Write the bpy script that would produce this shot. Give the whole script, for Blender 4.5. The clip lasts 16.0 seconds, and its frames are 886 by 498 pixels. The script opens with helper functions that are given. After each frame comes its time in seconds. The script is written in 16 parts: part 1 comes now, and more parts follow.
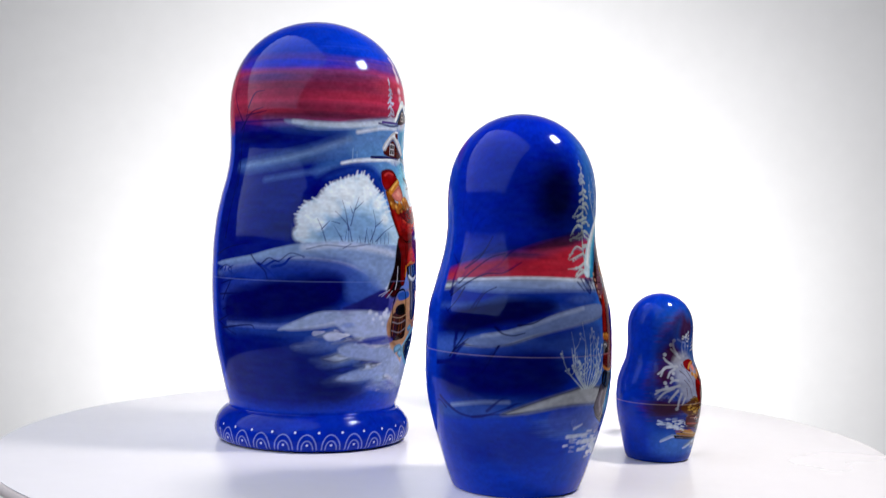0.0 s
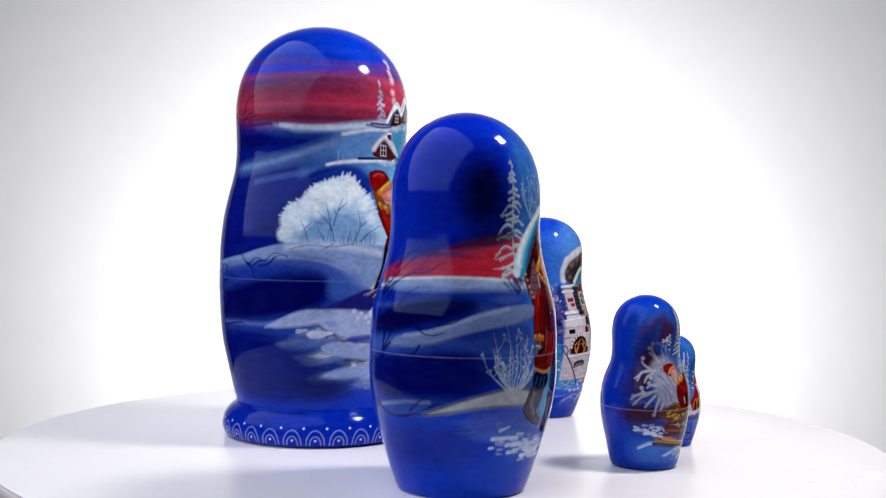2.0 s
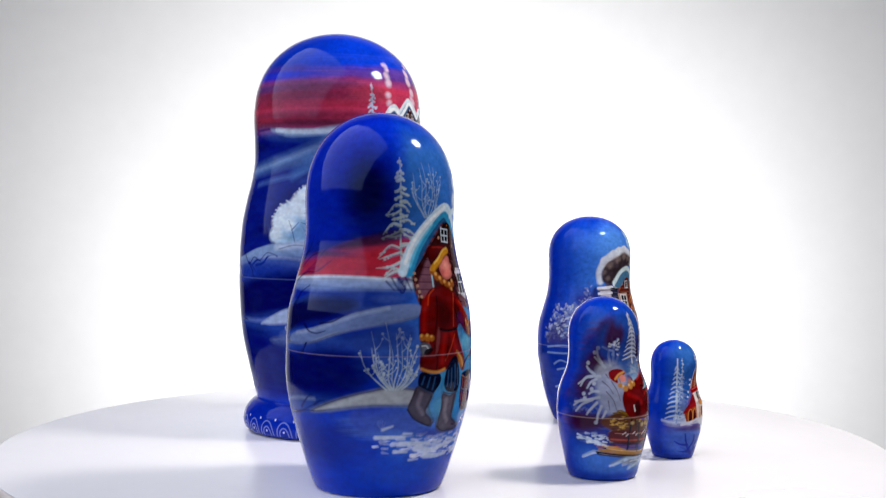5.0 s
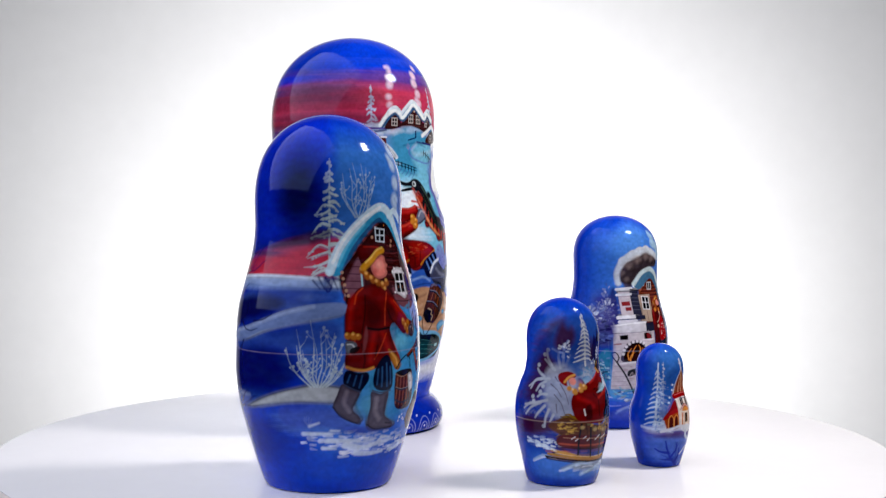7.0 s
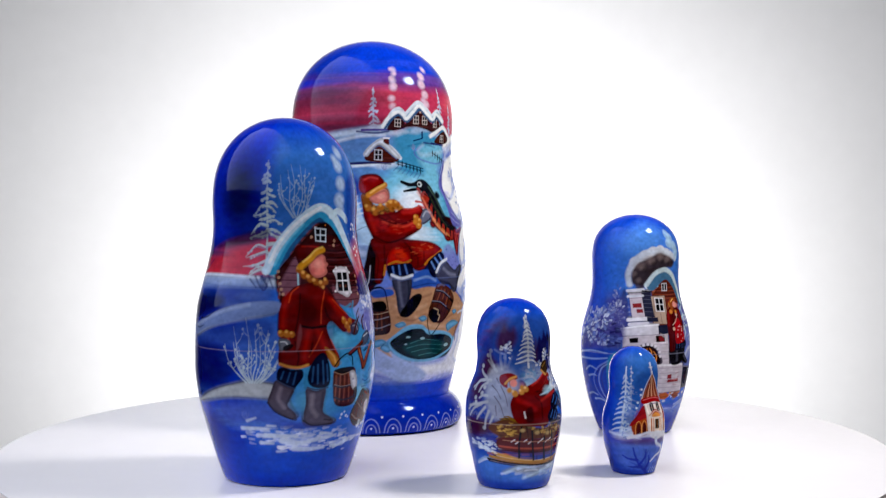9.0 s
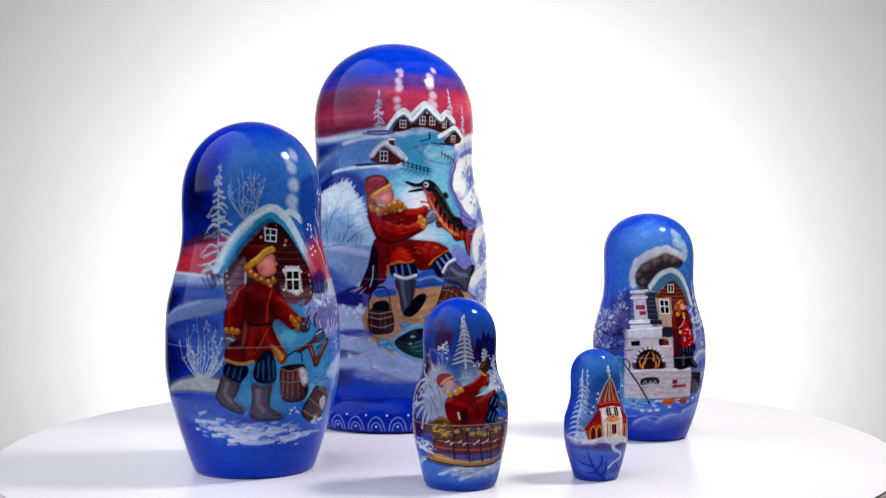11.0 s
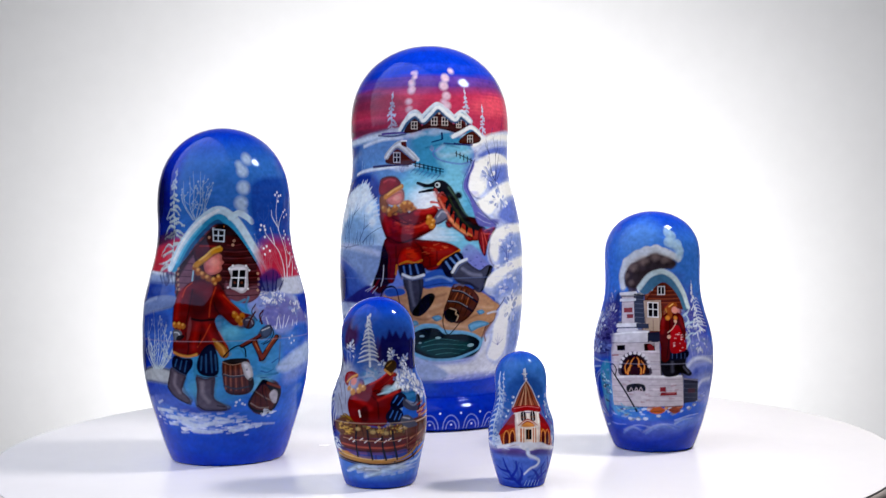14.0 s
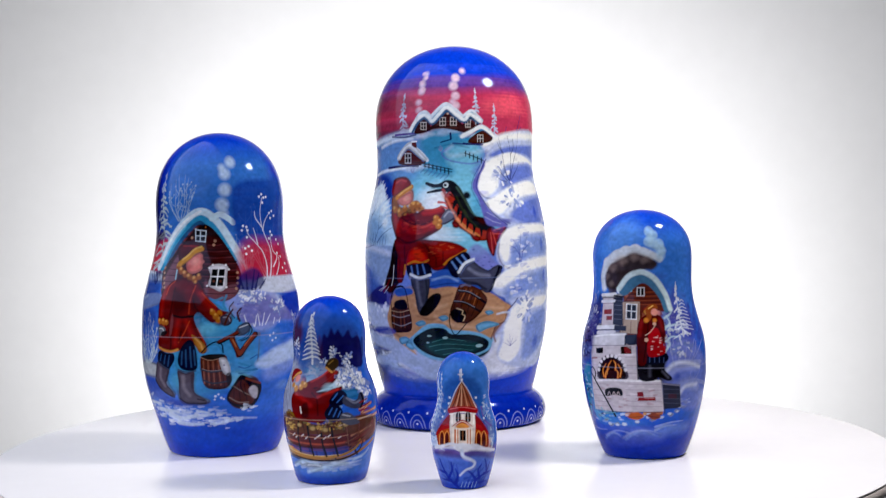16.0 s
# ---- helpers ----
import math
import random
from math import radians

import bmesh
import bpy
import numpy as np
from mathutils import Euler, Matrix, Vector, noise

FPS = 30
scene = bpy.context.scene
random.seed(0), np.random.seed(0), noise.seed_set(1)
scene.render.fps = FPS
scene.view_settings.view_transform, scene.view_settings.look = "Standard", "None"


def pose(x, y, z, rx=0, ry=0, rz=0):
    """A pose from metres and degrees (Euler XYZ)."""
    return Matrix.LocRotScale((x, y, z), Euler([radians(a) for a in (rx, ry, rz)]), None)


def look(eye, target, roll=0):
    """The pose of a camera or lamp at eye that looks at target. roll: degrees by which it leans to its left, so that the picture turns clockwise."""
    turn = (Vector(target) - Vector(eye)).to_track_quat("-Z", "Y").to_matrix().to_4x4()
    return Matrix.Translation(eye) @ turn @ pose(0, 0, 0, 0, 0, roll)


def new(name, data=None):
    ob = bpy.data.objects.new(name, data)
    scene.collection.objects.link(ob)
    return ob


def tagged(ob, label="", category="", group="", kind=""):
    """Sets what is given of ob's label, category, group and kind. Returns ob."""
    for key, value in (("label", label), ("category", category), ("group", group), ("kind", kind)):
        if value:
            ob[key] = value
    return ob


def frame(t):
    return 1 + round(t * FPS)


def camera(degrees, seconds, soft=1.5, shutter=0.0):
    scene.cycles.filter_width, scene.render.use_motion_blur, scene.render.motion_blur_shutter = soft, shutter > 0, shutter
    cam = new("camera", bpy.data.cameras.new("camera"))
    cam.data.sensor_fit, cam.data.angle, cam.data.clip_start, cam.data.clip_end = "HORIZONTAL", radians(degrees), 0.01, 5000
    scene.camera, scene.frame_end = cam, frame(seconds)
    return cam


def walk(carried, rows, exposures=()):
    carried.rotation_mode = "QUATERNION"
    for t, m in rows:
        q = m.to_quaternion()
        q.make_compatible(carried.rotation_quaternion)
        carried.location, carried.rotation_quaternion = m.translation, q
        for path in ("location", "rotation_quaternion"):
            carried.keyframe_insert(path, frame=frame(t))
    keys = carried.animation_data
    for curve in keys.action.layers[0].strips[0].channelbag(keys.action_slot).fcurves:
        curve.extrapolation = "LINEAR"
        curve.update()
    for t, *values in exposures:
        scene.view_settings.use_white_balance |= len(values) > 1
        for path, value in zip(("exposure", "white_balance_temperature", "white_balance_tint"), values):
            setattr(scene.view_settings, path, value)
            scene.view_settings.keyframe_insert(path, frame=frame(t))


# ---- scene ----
cam = camera(40.06, 16.0, soft=1.25)
EYE = (0.0, -0.5317, 0.0826)
AIM = (-0.00284 + EYE[0], EYE[1] + 1.0, EYE[2] + 0.00136)
walk(cam, [(0.0, look(EYE, AIM, 0.39)), (16.0, look(EYE, AIM, 0.39))])

# ---- light: a dim studio, a key lamp on one side, a softbox on the other, a lamp on the backdrop ----
world = bpy.data.worlds.new("studio_dark")
scene.world = world
world.use_nodes = True
world.node_tree.nodes["Background"].inputs[0].default_value = (0.8, 0.85, 1.0, 1)
world.node_tree.nodes["Background"].inputs[1].default_value = 0.02


def area_lamp(name, eye, target, wide, high, watts, colour, spread=180):
    data = bpy.data.lights.new(name, "AREA")
    data.shape, data.size, data.size_y, data.energy, data.color = "RECTANGLE", wide, high, watts, colour
    data.spread = radians(spread)
    ob = new(name, data)
    ob.matrix_world = look(eye, target)
    return ob


area_lamp("key_lamp", (0.25, -0.07, 0.43), (0.0, 0.0, 0.06), 0.080, 0.068, 1.9, (1.0, 0.97, 0.92))
area_lamp("softbox", (-0.46, -0.30, 0.60), (0.0, -0.03, 0.06), 1.25, 1.10, 9.0, (0.84, 0.895, 1.0))
area_lamp("backdrop_lamp", (0.015, 0.64, -0.20), (0.015, 1.25, 0.12), 0.34, 0.16, 8.8, (1.0, 0.98, 0.985), 150)


# ---- materials ----
def material(name, rough=0.5, metal=0.0):
    m = bpy.data.materials.new(name)
    m.use_nodes = True
    n, l = m.node_tree.nodes, m.node_tree.links
    b = n["Principled BSDF"]
    b.inputs["Roughness"].default_value, b.inputs["Metallic"].default_value = rough, metal
    return m, n, l, b


def speckled(name, dark, light, scale, rough, rough_span=0.08, bump=0.0002, strength=0.3):
    """A plain coat with mottling at two scales and a fine relief."""
    m, n, l, b = material(name, rough)
    at = n.new("ShaderNodeTexCoord")
    big, fine = n.new("ShaderNodeTexNoise"), n.new("ShaderNodeTexNoise")
    for node, s in ((big, scale), (fine, scale * 14)):
        node.inputs["Scale"].default_value, node.inputs["Detail"].default_value = s, 6
        l.new(at.outputs["Object"], node.inputs["Vector"])
    add = n.new("ShaderNodeMath")
    add.operation = "MULTIPLY_ADD"
    add.inputs[1].default_value = 0.35
    l.new(fine.outputs["Fac"], add.inputs[0])
    l.new(big.outputs["Fac"], add.inputs[2])
    ramp = n.new("ShaderNodeValToRGB")
    ramp.color_ramp.elements[0].position, ramp.color_ramp.elements[1].position = 0.45, 0.95
    ramp.color_ramp.elements[0].color, ramp.color_ramp.elements[1].color = (*dark, 1), (*light, 1)
    l.new(add.outputs[0], ramp.inputs[0])
    l.new(ramp.outputs[0], b.inputs["Base Color"])
    gloss = n.new("ShaderNodeMapRange")
    gloss.inputs["To Min"].default_value, gloss.inputs["To Max"].default_value = rough - rough_span, rough + rough_span
    l.new(big.outputs["Fac"], gloss.inputs["Value"])
    l.new(gloss.outputs[0], b.inputs["Roughness"])
    rel = n.new("ShaderNodeBump")
    rel.inputs["Strength"].default_value, rel.inputs["Distance"].default_value = strength, bump
    l.new(fine.outputs["Fac"], rel.inputs["Height"])
    l.new(rel.outputs[0], b.inputs["Normal"])
    return m


PLATE = speckled("white_laminate", (0.88, 0.845, 0.88), (0.925, 0.89, 0.92), 9, 0.26, 0.04, 0.00005, 0.1)
EDGE = speckled("plate_edge_band", (0.80, 0.70, 0.68), (0.88, 0.79, 0.77), 40, 0.45)
PAPER = speckled("backdrop_paper", (0.80, 0.80, 0.80), (0.86, 0.86, 0.86), 3, 0.85, 0.05, 0.0003, 0.2)
WALL = speckled("studio_wall_paint", (0.10, 0.10, 0.11), (0.15, 0.15, 0.16), 2, 0.8)
BASE = speckled("turntable_housing", (0.5, 0.5, 0.5), (0.6, 0.6, 0.6), 20, 0.5)


def lacquer():
    """Hand-painted wood under clear gloss varnish: the paint is the mesh's own colour layer."""
    m, n, l, b = material("varnished_paint", 0.05)
    paint = n.new("ShaderNodeVertexColor")
    paint.layer_name = "paint"
    at = n.new("ShaderNodeTexCoord")
    stretch = n.new("ShaderNodeMapping")
    stretch.inputs["Scale"].default_value = (1, 1, 3.2)
    l.new(at.outputs["Object"], stretch.inputs["Vector"])
    brush, fine = n.new("ShaderNodeTexNoise"), n.new("ShaderNodeTexNoise")
    brush.inputs["Scale"].default_value, brush.inputs["Detail"].default_value = 160, 5
    fine.inputs["Scale"].default_value, fine.inputs["Detail"].default_value = 900, 3
    l.new(stretch.outputs[0], brush.inputs["Vector"])
    l.new(at.outputs["Object"], fine.inputs["Vector"])
    span = n.new("ShaderNodeMapRange")
    span.inputs["To Min"].default_value, span.inputs["To Max"].default_value = 0.91, 1.08
    l.new(brush.outputs["Fac"], span.inputs["Value"])
    vary = n.new("ShaderNodeVectorMath")
    vary.operation = "SCALE"
    l.new(paint.outputs["Color"], vary.inputs[0])
    l.new(span.outputs[0], vary.inputs["Scale"])
    l.new(vary.outputs[0], b.inputs["Base Color"])
    gloss = n.new("ShaderNodeMapRange")
    gloss.inputs["To Min"].default_value, gloss.inputs["To Max"].default_value = 0.06, 0.11
    l.new(brush.outputs["Fac"], gloss.inputs["Value"])
    l.new(gloss.outputs[0], b.inputs["Roughness"])
    rel = n.new("ShaderNodeBump")
    rel.inputs["Strength"].default_value, rel.inputs["Distance"].default_value = 0.12, 0.00006
    l.new(brush.outputs["Fac"], rel.inputs["Height"])
    l.new(rel.outputs[0], b.inputs["Normal"])
    b.inputs["IOR"].default_value = 1.30
    b.inputs["Specular Tint"].default_value = (0.42, 0.58, 1.0, 1)
    return m


LACQUER = lacquer()

# paints, as everyday 0-255 colours
WHITE, SNOW, PALE, SHADE = (232, 233, 242), (190, 198, 226), (126, 148, 212), (66, 86, 184)
DEEP, NAVY, INK, VIOLET = (3, 10, 92), (12, 18, 80), (12, 10, 24), (80, 66, 146)
SKY, CYAN, ICE, TEAL = (62, 124, 202), (42, 136, 184), (112, 182, 212), (12, 66, 70)
RED, BLOOD, FLAME, ROSE = (118, 11, 15), (54, 4, 8), (156, 36, 28), (200, 54, 80)
FUR, SAND, PEACH = (168, 104, 42), (156, 116, 84), (200, 124, 112)
WOOD, BARK, LOG, DUSK = (104, 54, 34), (38, 18, 18), (82, 34, 32), (112, 48, 78)
FELT, SLATE = (108, 106, 132), (42, 42, 62)


# ---- mesh helpers ----
def part(name, bm, mat, parent=None, label=""):
    me = bpy.data.meshes.new(name)
    bm.to_mesh(me)
    bm.free()
    me.materials.append(mat)
    ob = new(name, me)
    ob.parent = parent
    return tagged(ob, label)


def turned(profile, sides):
    """A closed solid of revolution from (radius, height) pairs, from the bottom up."""
    bm = bmesh.new()
    rings = []
    for r, z in profile:
        rings.append([bm.verts.new((r * math.cos(a), r * math.sin(a), z)) for a in (2 * math.pi * i / sides for i in range(sides))])
    for low, high in zip(rings, rings[1:]):
        for i in range(sides):
            bm.faces.new((low[i], low[(i + 1) % sides], high[(i + 1) % sides], high[i])).smooth = True
    bm.faces.new(rings[0][::-1])
    bm.faces.new(rings[-1])
    return bm


def box(x0, x1, y0, y1, z0, z1):
    bm = bmesh.new()
    bmesh.ops.create_cube(bm, size=1, matrix=Matrix.Translation(((x0 + x1) / 2, (y0 + y1) / 2, (z0 + z1) / 2)) @ Matrix.Diagonal((x1 - x0, y1 - y0, z1 - z0, 1)))
    return bm


# ---- studio: walls, floor, ceiling, backdrop sweep ----
FLOOR = -0.75
for name, span in (("wall_north", (-2.1, 2.1, 2.0, 2.1, FLOOR, 2.5)), ("wall_south", (-2.1, 2.1, -2.1, -2.0, FLOOR, 2.5)),
                   ("wall_east", (2.0, 2.1, -2.0, 2.0, FLOOR, 2.5)), ("wall_west", (-2.1, -2.0, -2.0, 2.0, FLOOR, 2.5)),
                   ("floor", (-2.1, 2.1, -2.1, 2.1, FLOOR - 0.1, FLOOR)), ("ceiling", (-2.1, 2.1, -2.1, 2.1, 2.5, 2.6))):
    tagged(part(name, box(*span), WALL), "plain dark grey painted studio surface in the dim", name.split("_")[0], kind="structure")


def backdrop():
    """A white paper sweep: flat under the table, curved up into an upright sheet, 2 mm thick."""
    line = [(-0.42, 0.004)] + [(0.90 + 0.35 * math.sin(a), 0.004 + 0.35 - 0.35 * math.cos(a)) for a in (i * math.pi / 80 for i in range(41))] + [(1.25, 2.6)]
    back = [(y + 0.002 * math.sin(a), z - 0.002 * math.cos(a)) for (y, z), a in zip(line, [0] + [i * math.pi / 80 for i in range(41)] + [math.pi / 2])]
    bm = bmesh.new()
    loop = line + back[::-1]
    rows = [[bm.verts.new((x, y, FLOOR + z)) for y, z in loop] for x in (-1.3, 1.3)]
    for i in range(len(loop)):
        n = (i + 1) % len(loop)
        bm.faces.new((rows[0][i], rows[1][i], rows[1][n], rows[0][n]))
    return tagged(part("backdrop", bm, PAPER), "seamless white paper backdrop lit brightly in its middle", "backdrop", kind="structure")


backdrop()


# ---- turntable ----
def turntable():
    r, t = 0.1880, 0.0055
    ob = new("turntable")
    tagged(ob, "round white glossy turntable plate with a pale edge, turning slowly", "turntable")
    top = turned([(r - 0.0008, -0.0004), (r - 0.0003, -0.0002), (r - 0.0001, 0.0001), (r - 0.0006, 0.0002), (0.03, 0.0002)], 256)
    for v in top.verts:
        v.co.x, v.co.y = v.co.x - 0.0002, v.co.y - 0.0001
    part("plate_top", top, PLATE, ob, "white glossy laminate top")
    rim = turned([(r - 0.003, -t), (r - 0.0007, -t + 0.0005), (r, -t + 0.0015), (r, -0.0010), (r - 0.0004, -0.0005), (0.03, -0.0005)], 256)
    for v in rim.verts:
        v.co.x, v.co.y = v.co.x - 0.0002, v.co.y - 0.0001
    part("plate_edge", rim, EDGE, ob, "pale pinkish-grey edge band")
    part("base", turned([(0.11, FLOOR + 0.005), (0.11, FLOOR + 0.015), (0.045, FLOOR + 0.03), (0.04, -0.06), (0.07, -0.05), (0.07, -0.018), (0.066, -0.014), (0.03, -0.014), (0.03, -t)], 64), BASE, ob)
    return ob


TABLE = turntable()


# ---- painting on a turned surface ----
def lin(c):
    """A paint's linear colour from an everyday 0-255 value."""
    c = np.array(c, float) / 255
    return np.where(c <= 0.04045, c / 12.92, ((c + 0.055) / 1.055) ** 2.4)


def smooth_curve(xs, ys, at):
    """A monotone cubic through (xs, ys)."""
    xs, ys, at = (np.array(a, float) for a in (xs, ys, at))
    h, d = np.diff(xs), np.diff(ys) / np.diff(xs)
    m = np.concatenate([[d[0]], np.where(d[1:] * d[:-1] > 0, 2 * d[1:] * d[:-1] / (d[1:] + d[:-1] + 1e-12), 0), [d[-1]]])
    i = np.clip(np.searchsorted(xs, at) - 1, 0, len(xs) - 2)
    s = (at - xs[i]) / h[i]
    return ys[i] * (1 + 2 * s) * (1 - s) ** 2 + m[i] * h[i] * s * (1 - s) ** 2 + ys[i + 1] * s * s * (3 - 2 * s) + m[i + 1] * h[i] * s * s * (s - 1)


def wobble(u, v, seed):
    """Smooth noise between -1 and 1, from a few waves."""
    rng = np.random.RandomState(seed)
    out = np.zeros(np.broadcast(u, v).shape)
    for k in range(7):
        a, b, c = rng.normal(size=2) * (1 + k), rng.uniform(0, 6.28), 1 / (1 + k) ** 0.7
        out += c * np.sin(a[0] * u + a[1] * v + b)
    return out / 2.2


class Doll:
    """A turned wooden figure with a paint layer. u: degrees round the axis, v: millimetres up."""

    def __init__(self, heights, radii, step, u0, u1, base, smear=0.34):
        self.z = np.array(heights, float)
        self.r = np.array(radii, float)
        self.smear = smear
        self.base = lin(base)
        top = self.z[-1]
        fine = np.arange(0, top, 0.02)
        rad = self.radius(fine)
        arc = np.concatenate([[0], np.cumsum(np.hypot(np.diff(rad), np.diff(fine)))])
        total = arc[-1] + rad[-1]
        step = 0.9 * step
        rows = int(total / step)
        self.v = np.interp(np.linspace(0, arc[-1], rows), arc, fine)
        self.rv = self.radius(self.v)
        mid = float(self.r.max())
        cols = int(radians(u1 - u0) * mid / step)
        self.u = np.concatenate([np.linspace(u0, u1, cols), np.arange(u1 + 2.5, u0 + 359, 2.5)])
        self.U, self.V = np.meshgrid(self.u, self.v)
        self.paint = np.ones(self.U.shape + (3,)) * self.base

    def radius(self, v):
        """The dome above the widest part of the head closes as a blunt ellipse."""
        v = np.asarray(v, float)
        zt, zs, rs = self.z[-1], self.z[-2], self.r[-2]
        body = smooth_curve(self.z[:-1], self.r[:-1], np.minimum(v, zs))
        f = np.clip((v - zs) / (zt - zs), 0, 1)
        return np.where(v > zs, rs * np.sqrt(1 - f ** 2.45), body)

    def window(self, pts, pad):
        pts = np.array(pts, float)
        rc = float(self.radius(np.clip(pts[:, 1].mean(), 0, self.z[-2])))
        k = radians(1) * rc
        i0, i1 = np.searchsorted(self.v, [pts[:, 1].min() - pad, pts[:, 1].max() + pad])
        j = np.where((self.u > pts[:, 0].min() - pad / k) & (self.u < pts[:, 0].max() + pad / k))[0]
        if i1 <= i0 or not len(j):
            return None
        w = (slice(i0, i1), slice(j[0], j[-1] + 1))
        return w, self.U[w] * k, self.V[w], pts * np.array([k, 1])

    def lay(self, w, alpha, colour):
        a = np.clip(alpha, 0, 1)[..., None]
        self.paint[w] = self.paint[w] * (1 - a) + colour * a

    @staticmethod
    def segment(X, Y, p, q):
        d = q - p
        t = np.clip(((X - p[0]) * d[0] + (Y - p[1]) * d[1]) / (d @ d + 1e-12), 0, 1)
        return np.hypot(X - p[0] - t * d[0], Y - p[1] - t * d[1]), t

    def stroke(self, colour, width, *pts, end=None, alpha=1.0, soft=None):
        """A brush line through the points, from one width to another."""
        pts = bent(pts, 6 if len(pts) > 2 else 1)
        end = width if end is None else end
        soft = self.smear * 0.5 if soft is None else soft
        got = self.window(pts, max(width, end) + soft * 2)
        if not got:
            return
        w, X, Y, P = got
        cover = np.zeros(X.shape)
        n = len(P) - 1
        for i in range(n):
            d, t = self.segment(X, Y, P[i], P[i + 1])
            half = (width + (end - width) * (i + t) / n) / 2
            cover = np.maximum(cover, np.clip(0.5 + (half - d) / (2 * soft), 0, 1) * np.minimum(1, half * 2 / soft))
        self.lay(w, cover * alpha, lin(colour))

    def fill(self, colour, *pts, alpha=1.0, soft=None, curved=True, fade=None, edge=None):
        """A closed patch of paint; fade: a second colour at its foot; edge: how dark its drawn outline is."""
        pts = bent(list(pts) + [pts[0]], 4)[:-1] if curved else np.array(pts, float)
        soft = self.smear * 0.5 if soft is None else soft
        got = self.window(pts, soft * 2 + 0.2)
        if not got:
            return
        w, X, Y, P = got
        inside, near = np.zeros(X.shape, bool), np.full(X.shape, 1e9)
        for p, q in zip(P, np.roll(P, -1, 0)):
            near = np.minimum(near, self.segment(X, Y, p, q)[0])
            if p[1] != q[1]:
                inside ^= ((p[1] > Y) != (q[1] > Y)) & (X < (q[0] - p[0]) * (Y - p[1]) / (q[1] - p[1]) + p[0])
        cover = np.clip(0.5 + np.where(inside, near, -near) / (2 * soft), 0, 1)
        c = lin(colour)
        if fade is not None:
            f = np.clip((P[:, 1].max() - Y) / (np.ptp(P[:, 1]) + 1e-9), 0, 1)[..., None]
            c = c * (1 - f) + lin(fade) * f
        edge = (0.72 if soft < 0.8 else 0.0) if edge is None else edge
        if edge:
            line = np.exp(-((near - self.smear) / (1.7 * self.smear)) ** 2)
            c = c * (1 - edge * line[..., None])
        self.lay(w, cover * alpha, c)

    def dab(self, colour, u, v, size, alpha=1.0, soft=None, tall=1.0):
        """A round touch of the brush."""
        soft = self.smear * 0.5 if soft is None else soft
        got = self.window([(u, v)], size * max(1, tall) + soft * 2)
        if not got:
            return
        w, X, Y, P = got
        d = np.hypot(X - P[0, 0], (Y - P[0, 1]) / tall)
        self.lay(w, np.clip(0.5 + (size / 2 - d) / (2 * soft), 0, 1) * alpha, lin(colour))

    def mist(self, colour, u, v, wide, high, alpha=1.0, seed=0, streak=0.0):
        """A soft cloud of thin paint, wide in degrees and high in millimetres (half sizes), torn into streaks."""
        j = np.where((self.u > u - 1.6 * wide) & (self.u < u + 1.6 * wide))[0]
        i0, i1 = np.searchsorted(self.v, [v - 1.6 * high, v + 1.6 * high])
        if i1 <= i0 or not len(j):
            return
        w = (slice(i0, i1), slice(j[0], j[-1] + 1))
        X, Y = (self.U[w] - u) / wide, (self.V[w] - v) / high
        d = np.hypot(X, Y) + streak * wobble(X * 1.3, Y * 4, seed)
        f = np.clip(1.25 - d, 0, 1)
        self.lay(w, alpha * f * f * (3 - 2 * f), lin(colour))

    def band(self, colour, v0, v1, alpha=1.0, soft=1.0, u0=-999, u1=999, usoft=8.0, sway=0.0, seed=0):
        """Paint round the body between two heights, with soft borders."""
        low = sway * wobble(self.U / 22, 0 * self.V, seed) if sway else 0.0
        a = np.clip(0.5 + (self.V - v0 - low) / soft, 0, 1) * np.clip(0.5 + (v1 - low - self.V) / soft, 0, 1)
        a = a * np.clip(0.5 + (self.U - u0) / usoft, 0, 1) * np.clip(0.5 + (u1 - self.U) / usoft, 0, 1)
        self.paint = self.paint * (1 - alpha * a[..., None]) + lin(colour) * (alpha * a[..., None])

    def bush(self, colour, u, v, tall, seed, spread=1.0, width=0.5, dots=True):
        """A bare bush: stems that spread from the ground, bend upwards and fork, with berries of snow at their ends."""
        rng = np.random.RandomState(seed)
        k = radians(1) * float(self.radius(v))
        for i in range(8):
            lean = ((i - 3.5) / 3.5 + rng.uniform(-0.1, 0.1)) * spread
            length = tall * (1 - 0.32 * abs(lean)) * rng.uniform(0.75, 1.05)
            way = lambda f: (u + (0.12 * lean + lean * (0.62 * f - 0.16 * f * f) + 0.03 * math.sin(7 * f + i)) * length / k, v + length * (0.55 * f + 0.45 * f * f))
            self.stroke(colour, width * 0.8, *(way(f) for f in (0, 0.25, 0.5, 0.75, 1)), end=width * 0.22, alpha=0.85)
            for n in range(4):
                f = rng.uniform(0.25, 0.95)
                g, s = way(f), rng.choice((-1, 1))
                out = (g[0] + s * length * rng.uniform(0.05, 0.15) / k, g[1] + length * rng.uniform(0.1, 0.2))
                self.stroke(colour, width * 0.45, g, ((g[0] + out[0]) / 2 + s * 0.02 * length / k, (g[1] + out[1]) / 2), out, end=width * 0.18, alpha=0.8)
                if dots:
                    self.dab(colour, out[0], out[1], width * rng.uniform(0.9, 1.6), alpha=0.85)

